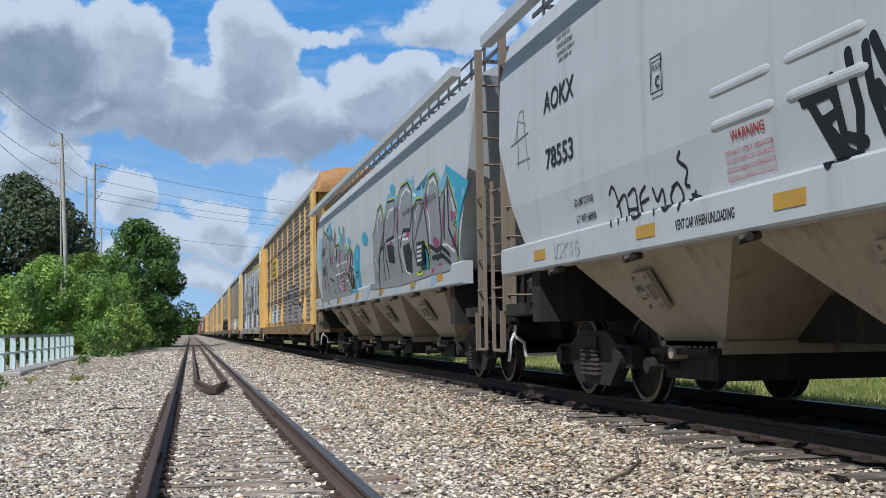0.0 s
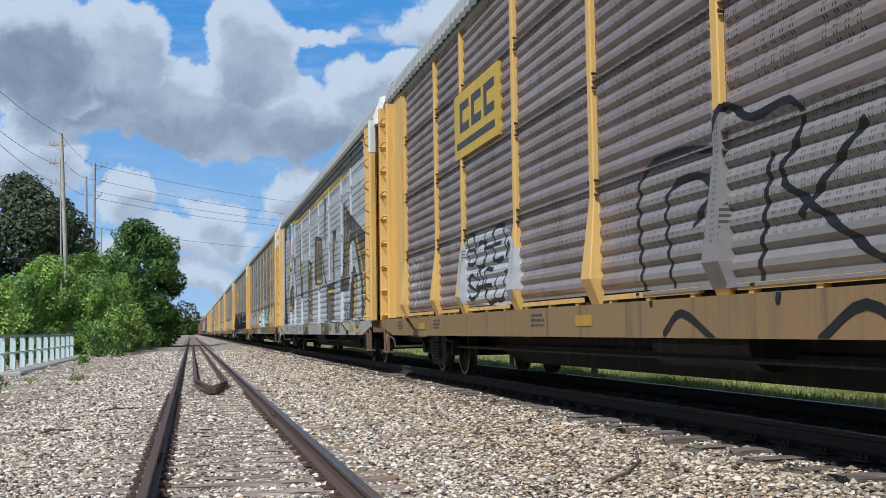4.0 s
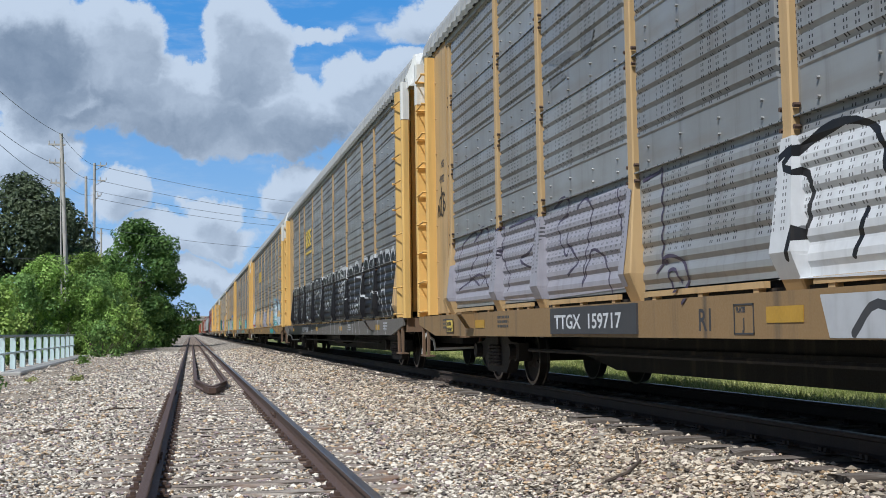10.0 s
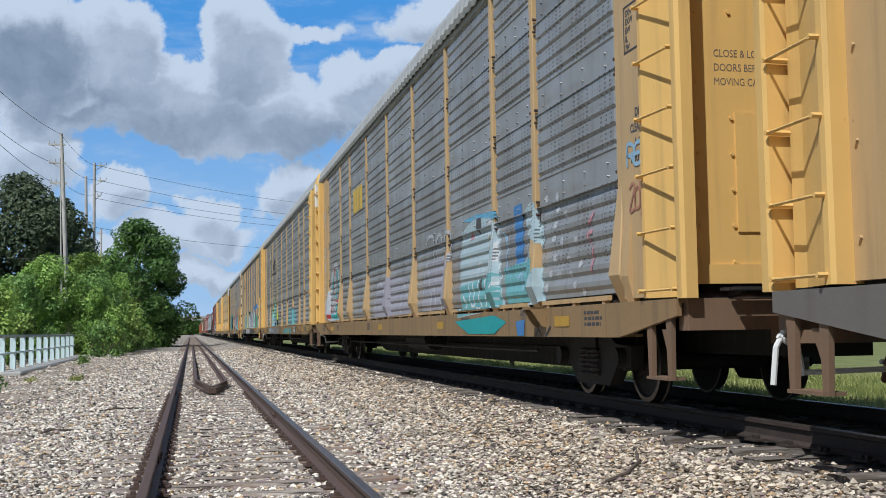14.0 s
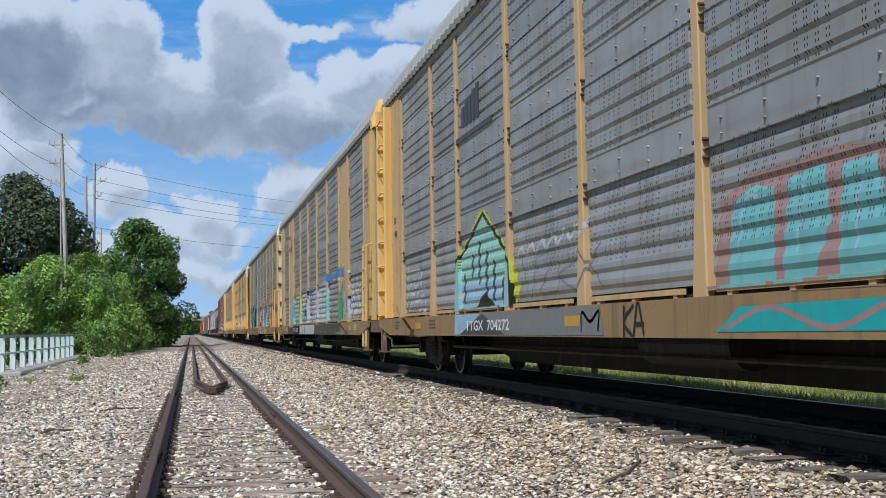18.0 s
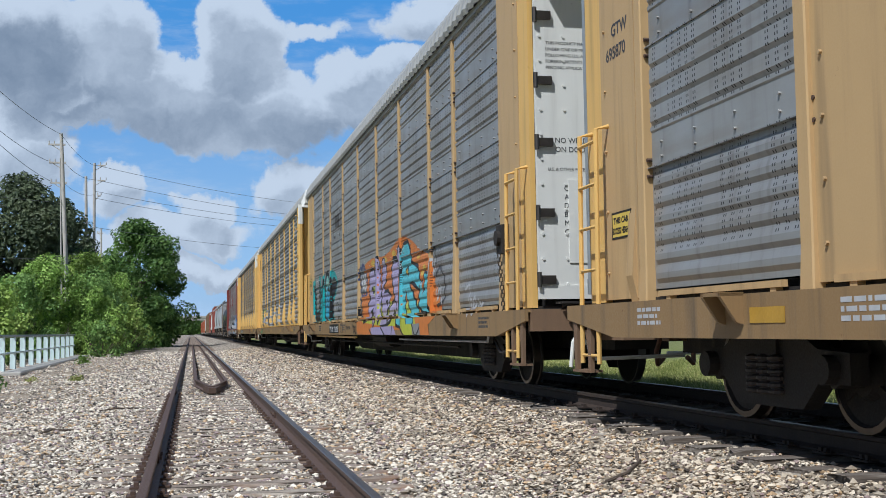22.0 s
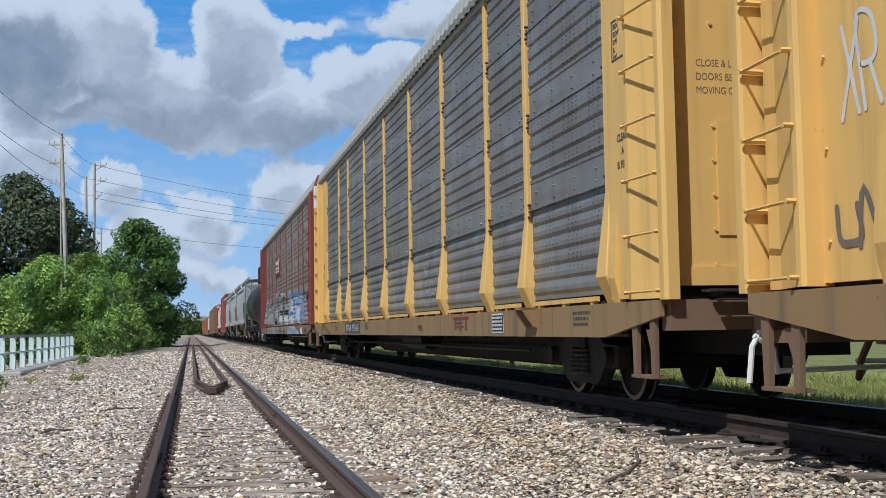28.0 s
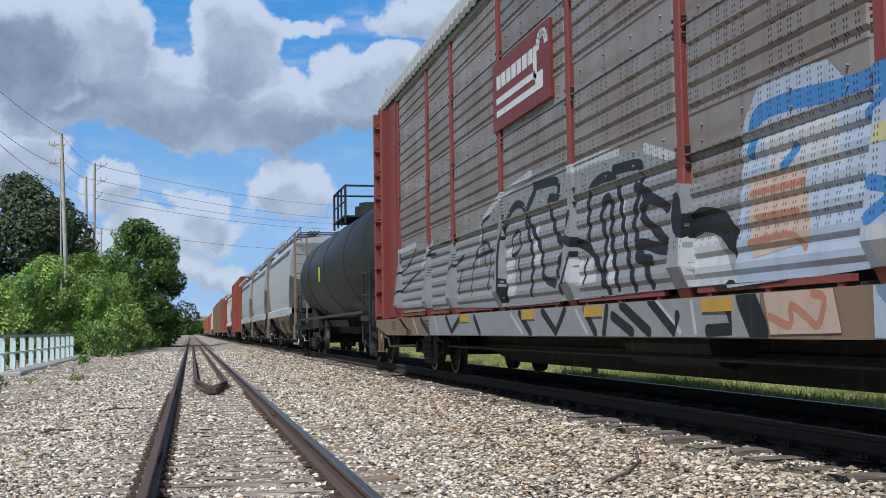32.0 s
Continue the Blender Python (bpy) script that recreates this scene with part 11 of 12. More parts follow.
    a.stroke(((-10.8, 1.19), (-10.94, 1.29), (-11.21, 1.17), (-11.47, 1.26)), 0.03, "rust")
    a.stroke(((-11.56, 1.55), (-11.98, 1.58)), 0.03, "rust")
    a.fill(((-9.96, 0.72), (-9.89, 0.88), (-10.62, 0.95), (-10.71, 0.67), (-10.25, 0.68)), "white", False)
    a.fill(((-11.47, 0.7), (-11.46, 0.88), (-11.97, 0.9), (-11.99, 0.68)), "dark", False)
    on_rack(a, 11, "black, white and blue throw-up letters")
    car = RACKS[10]
    for y in (-5.36, -2.44, 0.22, 2.4, 5.55, -8.35):
        part("reflector", box(bmesh.new(), -1.566, -1.545, y - 0.24, y + 0.24, 0.88, 0.985), REFLECT, car, "yellow reflective strip")
    sign = part("logo_plate", box(bmesh.new(), -1.37, -1.28, 1.45, 3.95, 3.28, 4.2), ink("maroon"), car, "maroon plate with white bars and a curved arrow shape")
    bm = bmesh.new()
    for z in (3.45, 3.62):
        box(bm, -1.376, -1.37, 2.0, 3.75, z, z + 0.085)
    for k in range(7):
        box(bm, -1.376, -1.37, 3.55 - k * 0.24, 3.73 - k * 0.24, 3.82, 4.0)
    box(bm, -1.376, -1.37, 1.72, 2.0, 3.45, 3.66)
    box(bm, -1.376, -1.37, 1.95, 2.07, 3.6, 4.0)
    for k in range(7):
        t = k * 0.5
        box(bm, -1.376, -1.37, 1.68 + 0.16 * math.cos(t), 1.80 + 0.16 * math.cos(t), 3.92 + 0.14 * math.sin(t), 4.0 + 0.14 * math.sin(t))
    part("logo_mark", bm, ink("white"), sign)
    frame_box(car, -1.473, -12.55, -12.25, 3.4, 3.75, 0.015, "white")
    bars(car, -1.474, -12.2, -12.5, 2.7, 2.95, 3, "white", 3)
    frame_box(car, -1.473, -12.62, -12.2, 2.12, 2.2, 0.01, "maize", "maize")
    a = Art(25, False)
    a.letters("S8", -12.5, -12.7, (1.9, 1.9), (2.9, 2.9), ((0.04, "white", 0, 0),), 0.02)
    a.lay(car, "white scrawl on the maroon end plate", lambda y, z: 1.372, ())


def brake_gear(car, metal):
    """Hand brake housing with a hanging chain beside the end plate."""
    bm = box(bmesh.new(), -1.47, -1.37, -12.3, -12.02, 1.75, 2.12)
    rod(bm, (-1.47, -12.16, 1.95), (-1.52, -12.16, 1.95), 0.1, 12)
    part("hand_brake", bm, metal, car, "dark hand brake housing")
    for k in range(16):
        c = Vector((-1.47, -12.16 - 0.012 * k, 1.72 - k * 0.052))
        u = Vector((0.0, 0.02, 0)) if k % 2 else Vector((0.02, 0, 0))
        bm = bmesh.new()
        for s in (-1, 1):
            rod(bm, c + u * s + Vector((0, 0, 0.03)), c + u * s - Vector((0, 0, 0.03)), 0.008, 5)
        part("chain_link", bm, STEEL, car)
    bent_pts = [(-1.42, -11.7 - 0.11 * k, 0.62 - 0.16 * math.sin(k * 0.45)) for k in range(8)]
    part("loose_chain", bent(bmesh.new(), bent_pts, 0.022, 6), TRUCK, car, "loose hanging chain")
    part("brake_rod", bent(bmesh.new(), ((-1.40, -4.5, 0.60), (-1.42, -11.3, 0.60), (-1.46, -11.5, 0.68)), 0.018, 6), GALV_BARE, car, "thin bare steel rod under the sill")


brake_gear(RACKS[10], TRUCK)
brake_gear(RACKS[7], TRUCK)


def door_text():
    for k, car in enumerate(RACKS):
        color = "white" if k == 10 else "brown"
        for r, (line, w) in enumerate((("CLOSE & LOCK", 0.5), ("DOORS BEFORE", 0.52), ("MOVING CAR", 0.44))):
            if k == 7:
                continue
            lettering(line, car, (-1.12, -13.442, 3.02 - r * 0.12), color, 0.09, w, "end", 0.0)
        for r, y in enumerate((-11.3, -6.0, 3.0, 8.4, 11.6)):
            if k == 2 and r == 2:
                continue
            bars(car, -1.546, y, y - 0.55, 0.78, 0.95, 3, ("dark", "chalk")[k in (3, 6)], 50 + r + k)


def hopper_surface(top, half, foot):
    sec = sorted((z, -x) for x, z in hopper_section(top, half, foot)[:7])
    zs, xs = [s[0] for s in sec], [s[1] for s in sec]

    def depth(y, z):
        return half + 0.056 if z < 1.747 else float(np.interp(z, zs, xs)) + 0.001
    return depth, [1.745, 1.75] + zs


def paint_hoppers():
    bare = {c: set(c.children) for c in (hopper_a, hopper_b)}
    paint_hopper_sides()
    for c, shift in ((hopper_a, -1.65), (hopper_b, -0.55)):
        for o in c.children:
            if o not in bare[c]:
                o.location.y += shift


def paint_trailing_hopper(depth, cz):
    a = Art(201, False)
    a.fill(((2.45, 2.64), (2.08, 2.61), (1.69, 2.82), (1.15, 2.71), (1.23, 1.67), (2.16, 1.66), (2.31, 2.13)), "cyan", False)
    a.fill(((8.82, 3.58), (8.34, 3.62), (7.59, 3.52), (7.07, 3.83), (6.83, 3.82), (6.74, 3.27), (6.15, 3.2), (5.87, 3.57), (5.53, 3.32), (5.4, 3.14), (4.81, 3.1), (4.61, 3.24), (4.43, 3.29), (4.28, 3.01), (4.35, 2.8), (5.28, 2.9), (8.46, 3.58)), "sky", False)
    a.fill(((9.75, 3.55), (8.95, 3.54), (8.75, 2.95), (9.28, 2.54), (9.87, 2.69)), "pale", False)
    a.fill(((3.64, 3.18), (3.54, 3.11), (3.51, 3.02), (3.59, 2.96), (3.72, 2.99), (3.78, 3.09), (3.75, 3.17)), "sky")
    a.fill(((3.42, 2.9), (3.32, 2.84), (3.3, 2.75), (3.37, 2.69), (3.5, 2.72), (3.56, 2.82), (3.53, 2.89)), "cyan")
    a.fill(((4.43, 3.31), (4.31, 3.23), (4.28, 3.13), (4.37, 3.06), (4.53, 3.1), (4.6, 3.22), (4.56, 3.3)), "cyan")
    a.fill(((4.84, 3.52), (4.71, 3.44), (4.68, 3.33), (4.77, 3.26), (4.94, 3.31), (5.03, 3.43), (4.98, 3.51)), "cyan")
    a.fill(((3.01, 3.08), (2.92, 3.02), (2.9, 2.94), (2.97, 2.88), (3.08, 2.91), (3.14, 3), (3.11, 3.07)), "cyan")
    a.fill(((2.69, 2.99), (2.61, 2.93), (2.6, 2.85), (2.65, 2.79), (2.76, 2.82), (2.81, 2.91), (2.78, 2.98)), "cyan")
    a.stroke(((8.95, 1.81), (8.86, 3.04), (8.65, 3.62), (8.54, 3.86), (8.46, 3.64), (7.59, 3.48), (7.3, 3.33), (7.01, 3.33), (6.87, 3.46), (6.78, 3.22), (6.41, 3), (6.24, 3.08), (6.02, 3.22), (5.88, 3.48), (5.62, 3.32), (5.61, 3.08), (5.34, 3.02), (4.81, 3.01), (4.64, 2.86), (4.47, 2.8), (4.29, 2.92), (4.15, 3.21), (4.11, 3.41), (3.9, 3.33), (3.88, 2.92), (3.72, 2.7), (3.54, 2.6), (3.31, 2.59), (3.21, 2.71), (3.12, 2.79), (2.95, 2.71), (2.91, 2.8), (2.71, 2.71), (2.6, 2.72), (2.38, 2.62), (2.38, 2.47), (2.37, 2.28), (2.31, 2.13), (2.22, 1.96)), 0.17, "lime", False)
    a.stroke(((8.95, 1.81), (8.86, 3.04), (8.65, 3.62), (8.54, 3.86), (8.46, 3.64), (7.59, 3.48), (7.3, 3.33), (7.01, 3.33), (6.87, 3.46), (6.78, 3.22), (6.41, 3), (6.24, 3.08), (6.02, 3.22), (5.88, 3.48), (5.62, 3.32), (5.61, 3.08), (5.34, 3.02), (4.81, 3.01), (4.64, 2.86), (4.47, 2.8), (4.29, 2.92), (4.15, 3.21), (4.11, 3.41), (3.9, 3.33), (3.88, 2.92), (3.72, 2.7), (3.54, 2.6), (3.31, 2.59), (3.21, 2.71), (3.12, 2.79), (2.95, 2.71), (2.91, 2.8), (2.71, 2.71), (2.6, 2.72), (2.38, 2.62), (2.38, 2.47), (2.37, 2.28), (2.31, 2.13), (2.22, 1.96)), 0.09, "black", False)
    a.fill(((8.95, 1.81), (8.86, 3.04), (8.65, 3.62), (8.54, 3.86), (8.46, 3.64), (7.59, 3.48), (7.3, 3.33), (7.01, 3.33), (6.87, 3.46), (6.78, 3.22), (6.41, 3), (6.24, 3.08), (6.02, 3.22), (5.88, 3.48), (5.62, 3.32), (5.61, 3.08), (5.34, 3.02), (4.81, 3.01), (4.64, 2.86), (4.47, 2.8), (4.29, 2.92), (4.15, 3.21), (4.11, 3.41), (3.9, 3.33), (3.88, 2.92), (3.72, 2.7), (3.54, 2.6), (3.31, 2.59), (3.21, 2.71), (3.12, 2.79), (2.95, 2.71), (2.91, 2.8), (2.71, 2.71), (2.6, 2.72), (2.38, 2.62), (2.38, 2.47), (2.37, 2.28), (2.31, 2.13), (2.22, 1.96), (2.19, 1.74), (2.16, 1.65), (2.42, 1.63), (3.2, 1.62), (5.37, 1.63), (8.37, 1.6)), "slate", False)
    a.fill(((3.23, 2.63), (3.12, 2.78), (2.95, 2.7), (2.88, 2.77), (2.71, 2.7), (2.59, 2.7), (2.4, 2.61), (2.39, 2.47), (2.31, 2.13), (2.22, 1.95), (2.18, 1.71), (2.78, 1.73), (2.93, 1.89), (3.16, 2.15)), "black", False)
    a.fill(((5.87, 3.42), (5.65, 3.32), (5.69, 2.96), (5.84, 3.13)), "magenta", False)
    a.fill(((7.59, 3.42), (7.48, 3.3), (7.52, 2.97), (7.72, 3.16)), "magenta", False)
    a.fill(((4.88, 2.89), (4.59, 2.75), (4.65, 2.36), (4.96, 2.56)), "magenta", False)
    a.fill(((6.33, 2.93), (6.17, 2.89), (6.25, 2.48), (6.46, 2.57)), "magenta", False)
    a.fill(((3.08, 2.73), (2.92, 2.54), (2.9, 2.35), (3.05, 2.47)), "magenta", False)
    a.fill(((2.6, 2.62), (2.41, 2.59), (2.4, 2.39), (2.53, 2.51)), "magenta", False)
    a.fill(((2.42, 1.96), (2.27, 1.83), (2.16, 1.67), (2.31, 1.67)), "magenta", False)
    a.fill(((3.35, 2.53), (3.2, 2.58), (3.14, 2.41), (3.16, 2.17), (3.35, 2.24)), "magenta", False)
    a.fill(((8.32, 2.35), (8.05, 2.38), (7.95, 1.99), (8.23, 2.01)), "magenta", False)
    a.fill(((4.34, 2.14), (4.23, 2.21), (4.18, 2.14), (4.24, 2.04)), "magenta", False)
    a.stroke(((3.12, 2.76), (3.09, 2.48), (3.02, 2.17)), 0.05, "white", False)
    a.stroke(((2.88, 2.71), (2.87, 2.39), (2.83, 1.97)), 0.05, "white", False)
    a.stroke(((2.64, 2.65), (2.56, 2.44), (2.45, 2.03)), 0.05, "white", False)
    a.stroke(((3.45, 2.49), (3.33, 2.47), (3.3, 2.01), (3.62, 2.03)), 0.05, "white", False)
    a.stroke(((5.78, 2.71), (5.82, 2.99), (5.91, 3.09)), 0.05, "white", False)
    a.stroke(((5.01, 2.54), (4.93, 2.28), (4.99, 2.27)), 0.05, "white", False)
    a.stroke(((7.63, 2.89), (7.49, 3.12), (7.44, 3.33)), 0.05, "white", False)
    a.stroke(((2.38, 2.32), (2.18, 2.28)), 0.05, "white", False)
    a.stroke(((2.27, 2.45), (2.29, 2.16)), 0.05, "white", False)
    a.stroke(((2.21, 2.14), (2.01, 2.12)), 0.05, "white", False)
    a.stroke(((2.12, 2.23), (2.12, 2.02)), 0.05, "white", False)
    a.stroke(((5.33, 2.19), (5.18, 1.99), (4.71, 1.89)), 0.05, "white", False)
    a.stroke(((6.21, 2.32), (6.09, 1.78)), 0.05, "white", False)
    a.stroke(((6.84, 3.2), (6.83, 2.82), (6.52, 2.65)), 0.07, "black", False)
    a.stroke(((5.55, 3.06), (5.74, 2.51), (5.87, 2.37)), 0.07, "black", False)
    a.stroke(((4.11, 2.29), (4.45, 2.21), (4.52, 2.07), (4.02, 2.05)), 0.07, "black", False)
    a.stroke(((5.36, 2.4), (5.21, 2.02), (4.97, 1.74)), 0.07, "black", False)
    a.lay(hopper_b, "grey letters with thin lime outlines on turquoise drips", depth, cz)
    a = Art(202, False, level=40)
    a.stroke(((3.83, 2.64), (3.7, 2.31), (3.16, 2.11)), 0.07, "black", False)
    a.stroke(((6.81, 2.23), (6.07, 2.13), (6.02, 1.74)), 0.07, "black", False)
    a.stroke(((7.64, 2.77), (7.47, 2.25), (7.21, 1.85)), 0.07, "black", False)
    a.stroke(((4.79, 2.5), (4.56, 2.22), (4.7, 1.96)), 0.07, "black", False)
    a.stroke(((6.7, 2.56), (6.59, 2.95)), 0.07, "black", False)
    a.stroke(((8.27, 3.07), (8.2, 2.4)), 0.07, "black", False)
    a.stroke(((2.58, 2.16), (2.57, 1.72), (2.94, 1.75), (3.07, 1.97), (2.82, 1.79)), 0.05, "lime", False)
    a.fill(((3.09, 1.97), (2.93, 1.87), (2.78, 1.78), (2.94, 1.76)), "blue", False)
    a.fill(((1.75, 1.96), (1.66, 1.9), (1.64, 1.81), (1.71, 1.73), (1.83, 1.75), (1.88, 1.85), (1.85, 1.94)), "pale")
    a.fill(((2.11, 2.13), (2.05, 2.08), (2.04, 2.02), (2.08, 1.97), (2.16, 1.99), (2.2, 2.05), (2.18, 2.11)), "pale")
    a.fill(((1.59, 2.65), (1.48, 2.56), (1.47, 2.46), (1.54, 2.37), (1.67, 2.41), (1.73, 2.53), (1.7, 2.63)), "sky")
    a.fill(((1.93, 2.46), (1.87, 2.42), (1.86, 2.37), (1.9, 2.33), (1.97, 2.35), (2, 2.4), (1.98, 2.45)), "sky")
    a.fill(((1.57, 2.1), (1.5, 2.05), (1.49, 1.98), (1.54, 1.92), (1.62, 1.94), (1.66, 2.02), (1.64, 2.08)), "pale")
    a.fill(((-8.53, 2.23), (-8.55, 2.49), (-8.01, 3.06), (-7.84, 3.29), (-9.32, 2.84), (-8.98, 2.63), (-8.83, 2.5), (-8.71, 2.34), (-8.41, 1.75)), "cyan", False)
    a.fill(((-2.18, 2.71), (-2.34, 3.24), (-2.67, 3.45), (-3.38, 3.34), (-3.75, 3.3), (-4.09, 3.47), (-4.73, 3.5), (-5.21, 3.38), (-5.38, 3.18), (-6.06, 3.12), (-6.32, 3.11), (-6.58, 3.34), (-7.04, 3.35), (-7.54, 3.08), (-7.84, 3.21), (-8, 3.03), (-7.42, 2.76), (-5.32, 2.81), (-3.56, 2.89)), "sky", False)
    a.fill(((-8.99, 2.78), (-9.04, 2.74), (-9.05, 2.69), (-9.01, 2.66), (-8.95, 2.67), (-8.92, 2.73), (-8.94, 2.77)), "pale")
    a.fill(((-8.66, 2.61), (-8.72, 2.57), (-8.73, 2.51), (-8.69, 2.47), (-8.61, 2.49), (-8.57, 2.55), (-8.59, 2.6)), "cyan")
    a.fill(((-8.41, 2.89), (-8.46, 2.86), (-8.47, 2.81), (-8.44, 2.78), (-8.37, 2.8), (-8.34, 2.85), (-8.36, 2.89)), "pale")
    a.fill(((-3.18, 3.6), (-3.37, 3.51), (-3.41, 3.41), (-3.29, 3.34), (-3.04, 3.39), (-2.92, 3.51), (-2.98, 3.59)), "cyan")
    a.fill(((-5.22, 3.5), (-5.31, 3.45), (-5.33, 3.39), (-5.27, 3.35), (-5.15, 3.38), (-5.09, 3.45), (-5.12, 3.5)), "pale")
    a.fill(((0.33, 2.97), (0.03, 2.87), (-0.04, 2.75), (0.16, 2.66), (0.54, 2.7), (0.74, 2.85), (0.65, 2.96)), "cyan")
    a.fill(((-0.81, 2.86), (-0.99, 2.79), (-1.03, 2.71), (-0.91, 2.64), (-0.67, 2.67), (-0.55, 2.77), (-0.61, 2.84)), "pale")
    a.stroke(((-0.86, 2.75), (-1.17, 2.93), (-1.42, 3.23), (-1.83, 3.3), (-2.03, 3.16), (-2.16, 2.79), (-2.3, 2.7), (-2.5, 3.11), (-2.63, 3.27), (-3.44, 3.23), (-3.51, 3.06), (-3.68, 2.87), (-3.82, 3.22), (-4.09, 3.38), (-4.72, 3.39), (-5.12, 3.21), (-5.21, 2.91), (-5.29, 2.81), (-5.39, 2.91), (-5.6, 2.97), (-6.02, 2.94), (-6.22, 2.8), (-6.31, 2.96), (-6.58, 3.22), (-7.04, 3.24), (-7.32, 3.05), (-7.39, 2.81), (-7.55, 2.79), (-7.62, 2.86), (-7.79, 2.86), (-7.99, 3.06), (-8.55, 2.49), (-8.5, 2.43), (-8.27, 2.33), (-8.54, 2.24), (-8.39, 1.87)), 0.16, "lime", False)
    a.stroke(((-0.86, 2.75), (-1.17, 2.93), (-1.42, 3.23), (-1.83, 3.3), (-2.03, 3.16), (-2.16, 2.79), (-2.3, 2.7), (-2.5, 3.11), (-2.63, 3.27), (-3.44, 3.23), (-3.51, 3.06), (-3.68, 2.87), (-3.82, 3.22), (-4.09, 3.38), (-4.72, 3.39), (-5.12, 3.21), (-5.21, 2.91), (-5.29, 2.81), (-5.39, 2.91), (-5.6, 2.97), (-6.02, 2.94), (-6.22, 2.8), (-6.31, 2.96), (-6.58, 3.22), (-7.04, 3.24), (-7.32, 3.05), (-7.39, 2.81), (-7.55, 2.79), (-7.62, 2.86), (-7.79, 2.86), (-7.99, 3.06), (-8.55, 2.49), (-8.5, 2.43), (-8.27, 2.33), (-8.54, 2.24), (-8.39, 1.87)), 0.09, "black", False)
    a.fill(((-0.72, 1.64), (-0.86, 2.75), (-1.17, 2.93), (-1.42, 3.23), (-1.83, 3.3), (-2.03, 3.16), (-2.16, 2.79), (-2.3, 2.7), (-2.5, 3.11), (-2.63, 3.27), (-3.44, 3.23), (-3.51, 3.06), (-3.68, 2.87), (-3.82, 3.22), (-4.09, 3.38), (-4.72, 3.39), (-5.12, 3.21), (-5.21, 2.91), (-5.29, 2.81), (-5.39, 2.91), (-5.6, 2.97), (-6.02, 2.94), (-6.22, 2.8), (-6.31, 2.96), (-6.58, 3.22), (-7.04, 3.24), (-7.32, 3.05), (-7.39, 2.81), (-7.55, 2.79), (-7.62, 2.86), (-7.79, 2.86), (-7.99, 3.06), (-8.55, 2.49), (-8.5, 2.43), (-8.27, 2.33), (-8.54, 2.24), (-8.39, 1.87), (-8.31, 1.64), (-7.03, 1.64), (-4.24, 1.58)), "slate", False)
    a.fill(((-3.77, 3.04), (-3.93, 3.14), (-3.78, 2.67), (-3.54, 2.58)), "magenta", False)
    a.fill(((-4.45, 2.57), (-4.99, 2.56), (-4.82, 2.4), (-4.47, 2.39)), "magenta", False)
    a.fill(((-6.44, 3.08), (-6.55, 2.81), (-6.41, 2.65), (-6.3, 2.87)), "magenta", False)
    a.fill(((-6.86, 2.26), (-7.07, 2.24), (-7.33, 2.14), (-7.22, 2), (-6.9, 2.09)), "magenta", False)
    a.fill(((-8, 3.01), (-8.08, 2.87), (-8.15, 2.71), (-7.95, 2.88)), "magenta", False)
    a.fill(((-8.14, 2.55), (-8.54, 2.48), (-8.3, 2.39), (-8.21, 2.37)), "magenta", False)
    a.fill(((-8.19, 2.1), (-8.48, 2.22), (-8.38, 1.95), (-8.1, 2.01)), "magenta", False)
    a.fill(((-7.76, 2.78), (-7.67, 2.4), (-7.58, 2.2), (-7.55, 2.47)), "magenta", False)
    a.fill(((-7.1, 1.81), (-7.31, 1.83), (-7.24, 1.66), (-7.03, 1.66)), "magenta", False)
    a.fill(((-2.76, 2.43), (-3, 2.6), (-3.21, 2.38), (-2.87, 2.29)), "magenta", False)
    a.stroke(((-1.44, 2.82), (-1.52, 3.1), (-1.8, 3.2), (-1.99, 3.01)), 0.05, "white", False)
    a.stroke(((-4, 3.03), (-4.17, 3.24), (-4.63, 3.32), (-4.96, 3.22)), 0.05, "white", False)
    a.stroke(((-5.5, 2.69), (-5.6, 2.86), (-5.94, 2.88)), 0.05, "white", False)
    a.stroke(((-6.56, 3), (-6.69, 3.16), (-7.01, 3.18), (-7.19, 3.07)), 0.05, "white", False)
    a.stroke(((-7.86, 2.82), (-7.92, 2.89)), 0.05, "white", False)
    a.lay(hopper_b, "grey letters with thin lime outlines on turquoise drips", depth, cz)
    a = Art(203, False, level=80)
    a.stroke(((-8.24, 2.73), (-8.37, 2.59), (-8.42, 2.52)), 0.05, "white", False)
    a.stroke(((-4.21, 2.43), (-4.1, 2.17), (-4.35, 1.85), (-4.77, 1.75)), 0.05, "white", False)
    a.stroke(((-5.58, 2.23), (-5.7, 1.9)), 0.05, "white", False)
    a.stroke(((-7.47, 2.07), (-7.8, 2.07), (-8.26, 1.93)), 0.05, "white", False)
    a.stroke(((-2.68, 2.98), (-2.92, 3.1), (-3.32, 3.1)), 0.05, "white", False)
    a.stroke(((-6.67, 2.07), (-6.65, 2.55), (-6.48, 2.73)), 0.05, "white", False)
    a.stroke(((-4.11, 2.44), (-4.78, 2.4)), 0.05, "white", False)
    a.stroke(((-1.06, 2.27), (-1.47, 1.94)), 0.05, "white", False)
    a.stroke(((-6.06, 3.17), (-6.08, 3.02)), 0.05, "white", False)
    a.stroke(((-5.35, 3.13), (-5.57, 3.08)), 0.05, "white", False)
    a.stroke(((-2.18, 2.71), (-2.05, 1.62)), 0.075, "black", False)
    a.stroke(((-3.53, 3.06), (-3.32, 2.55), (-2.53, 2.53)), 0.075, "black", False)
    a.stroke(((-2.29, 2.49), (-2.6, 1.78)), 0.075, "black", False)
    a.stroke(((-3.75, 2.8), (-3.82, 2.3), (-3.98, 1.85)), 0.075, "black", False)
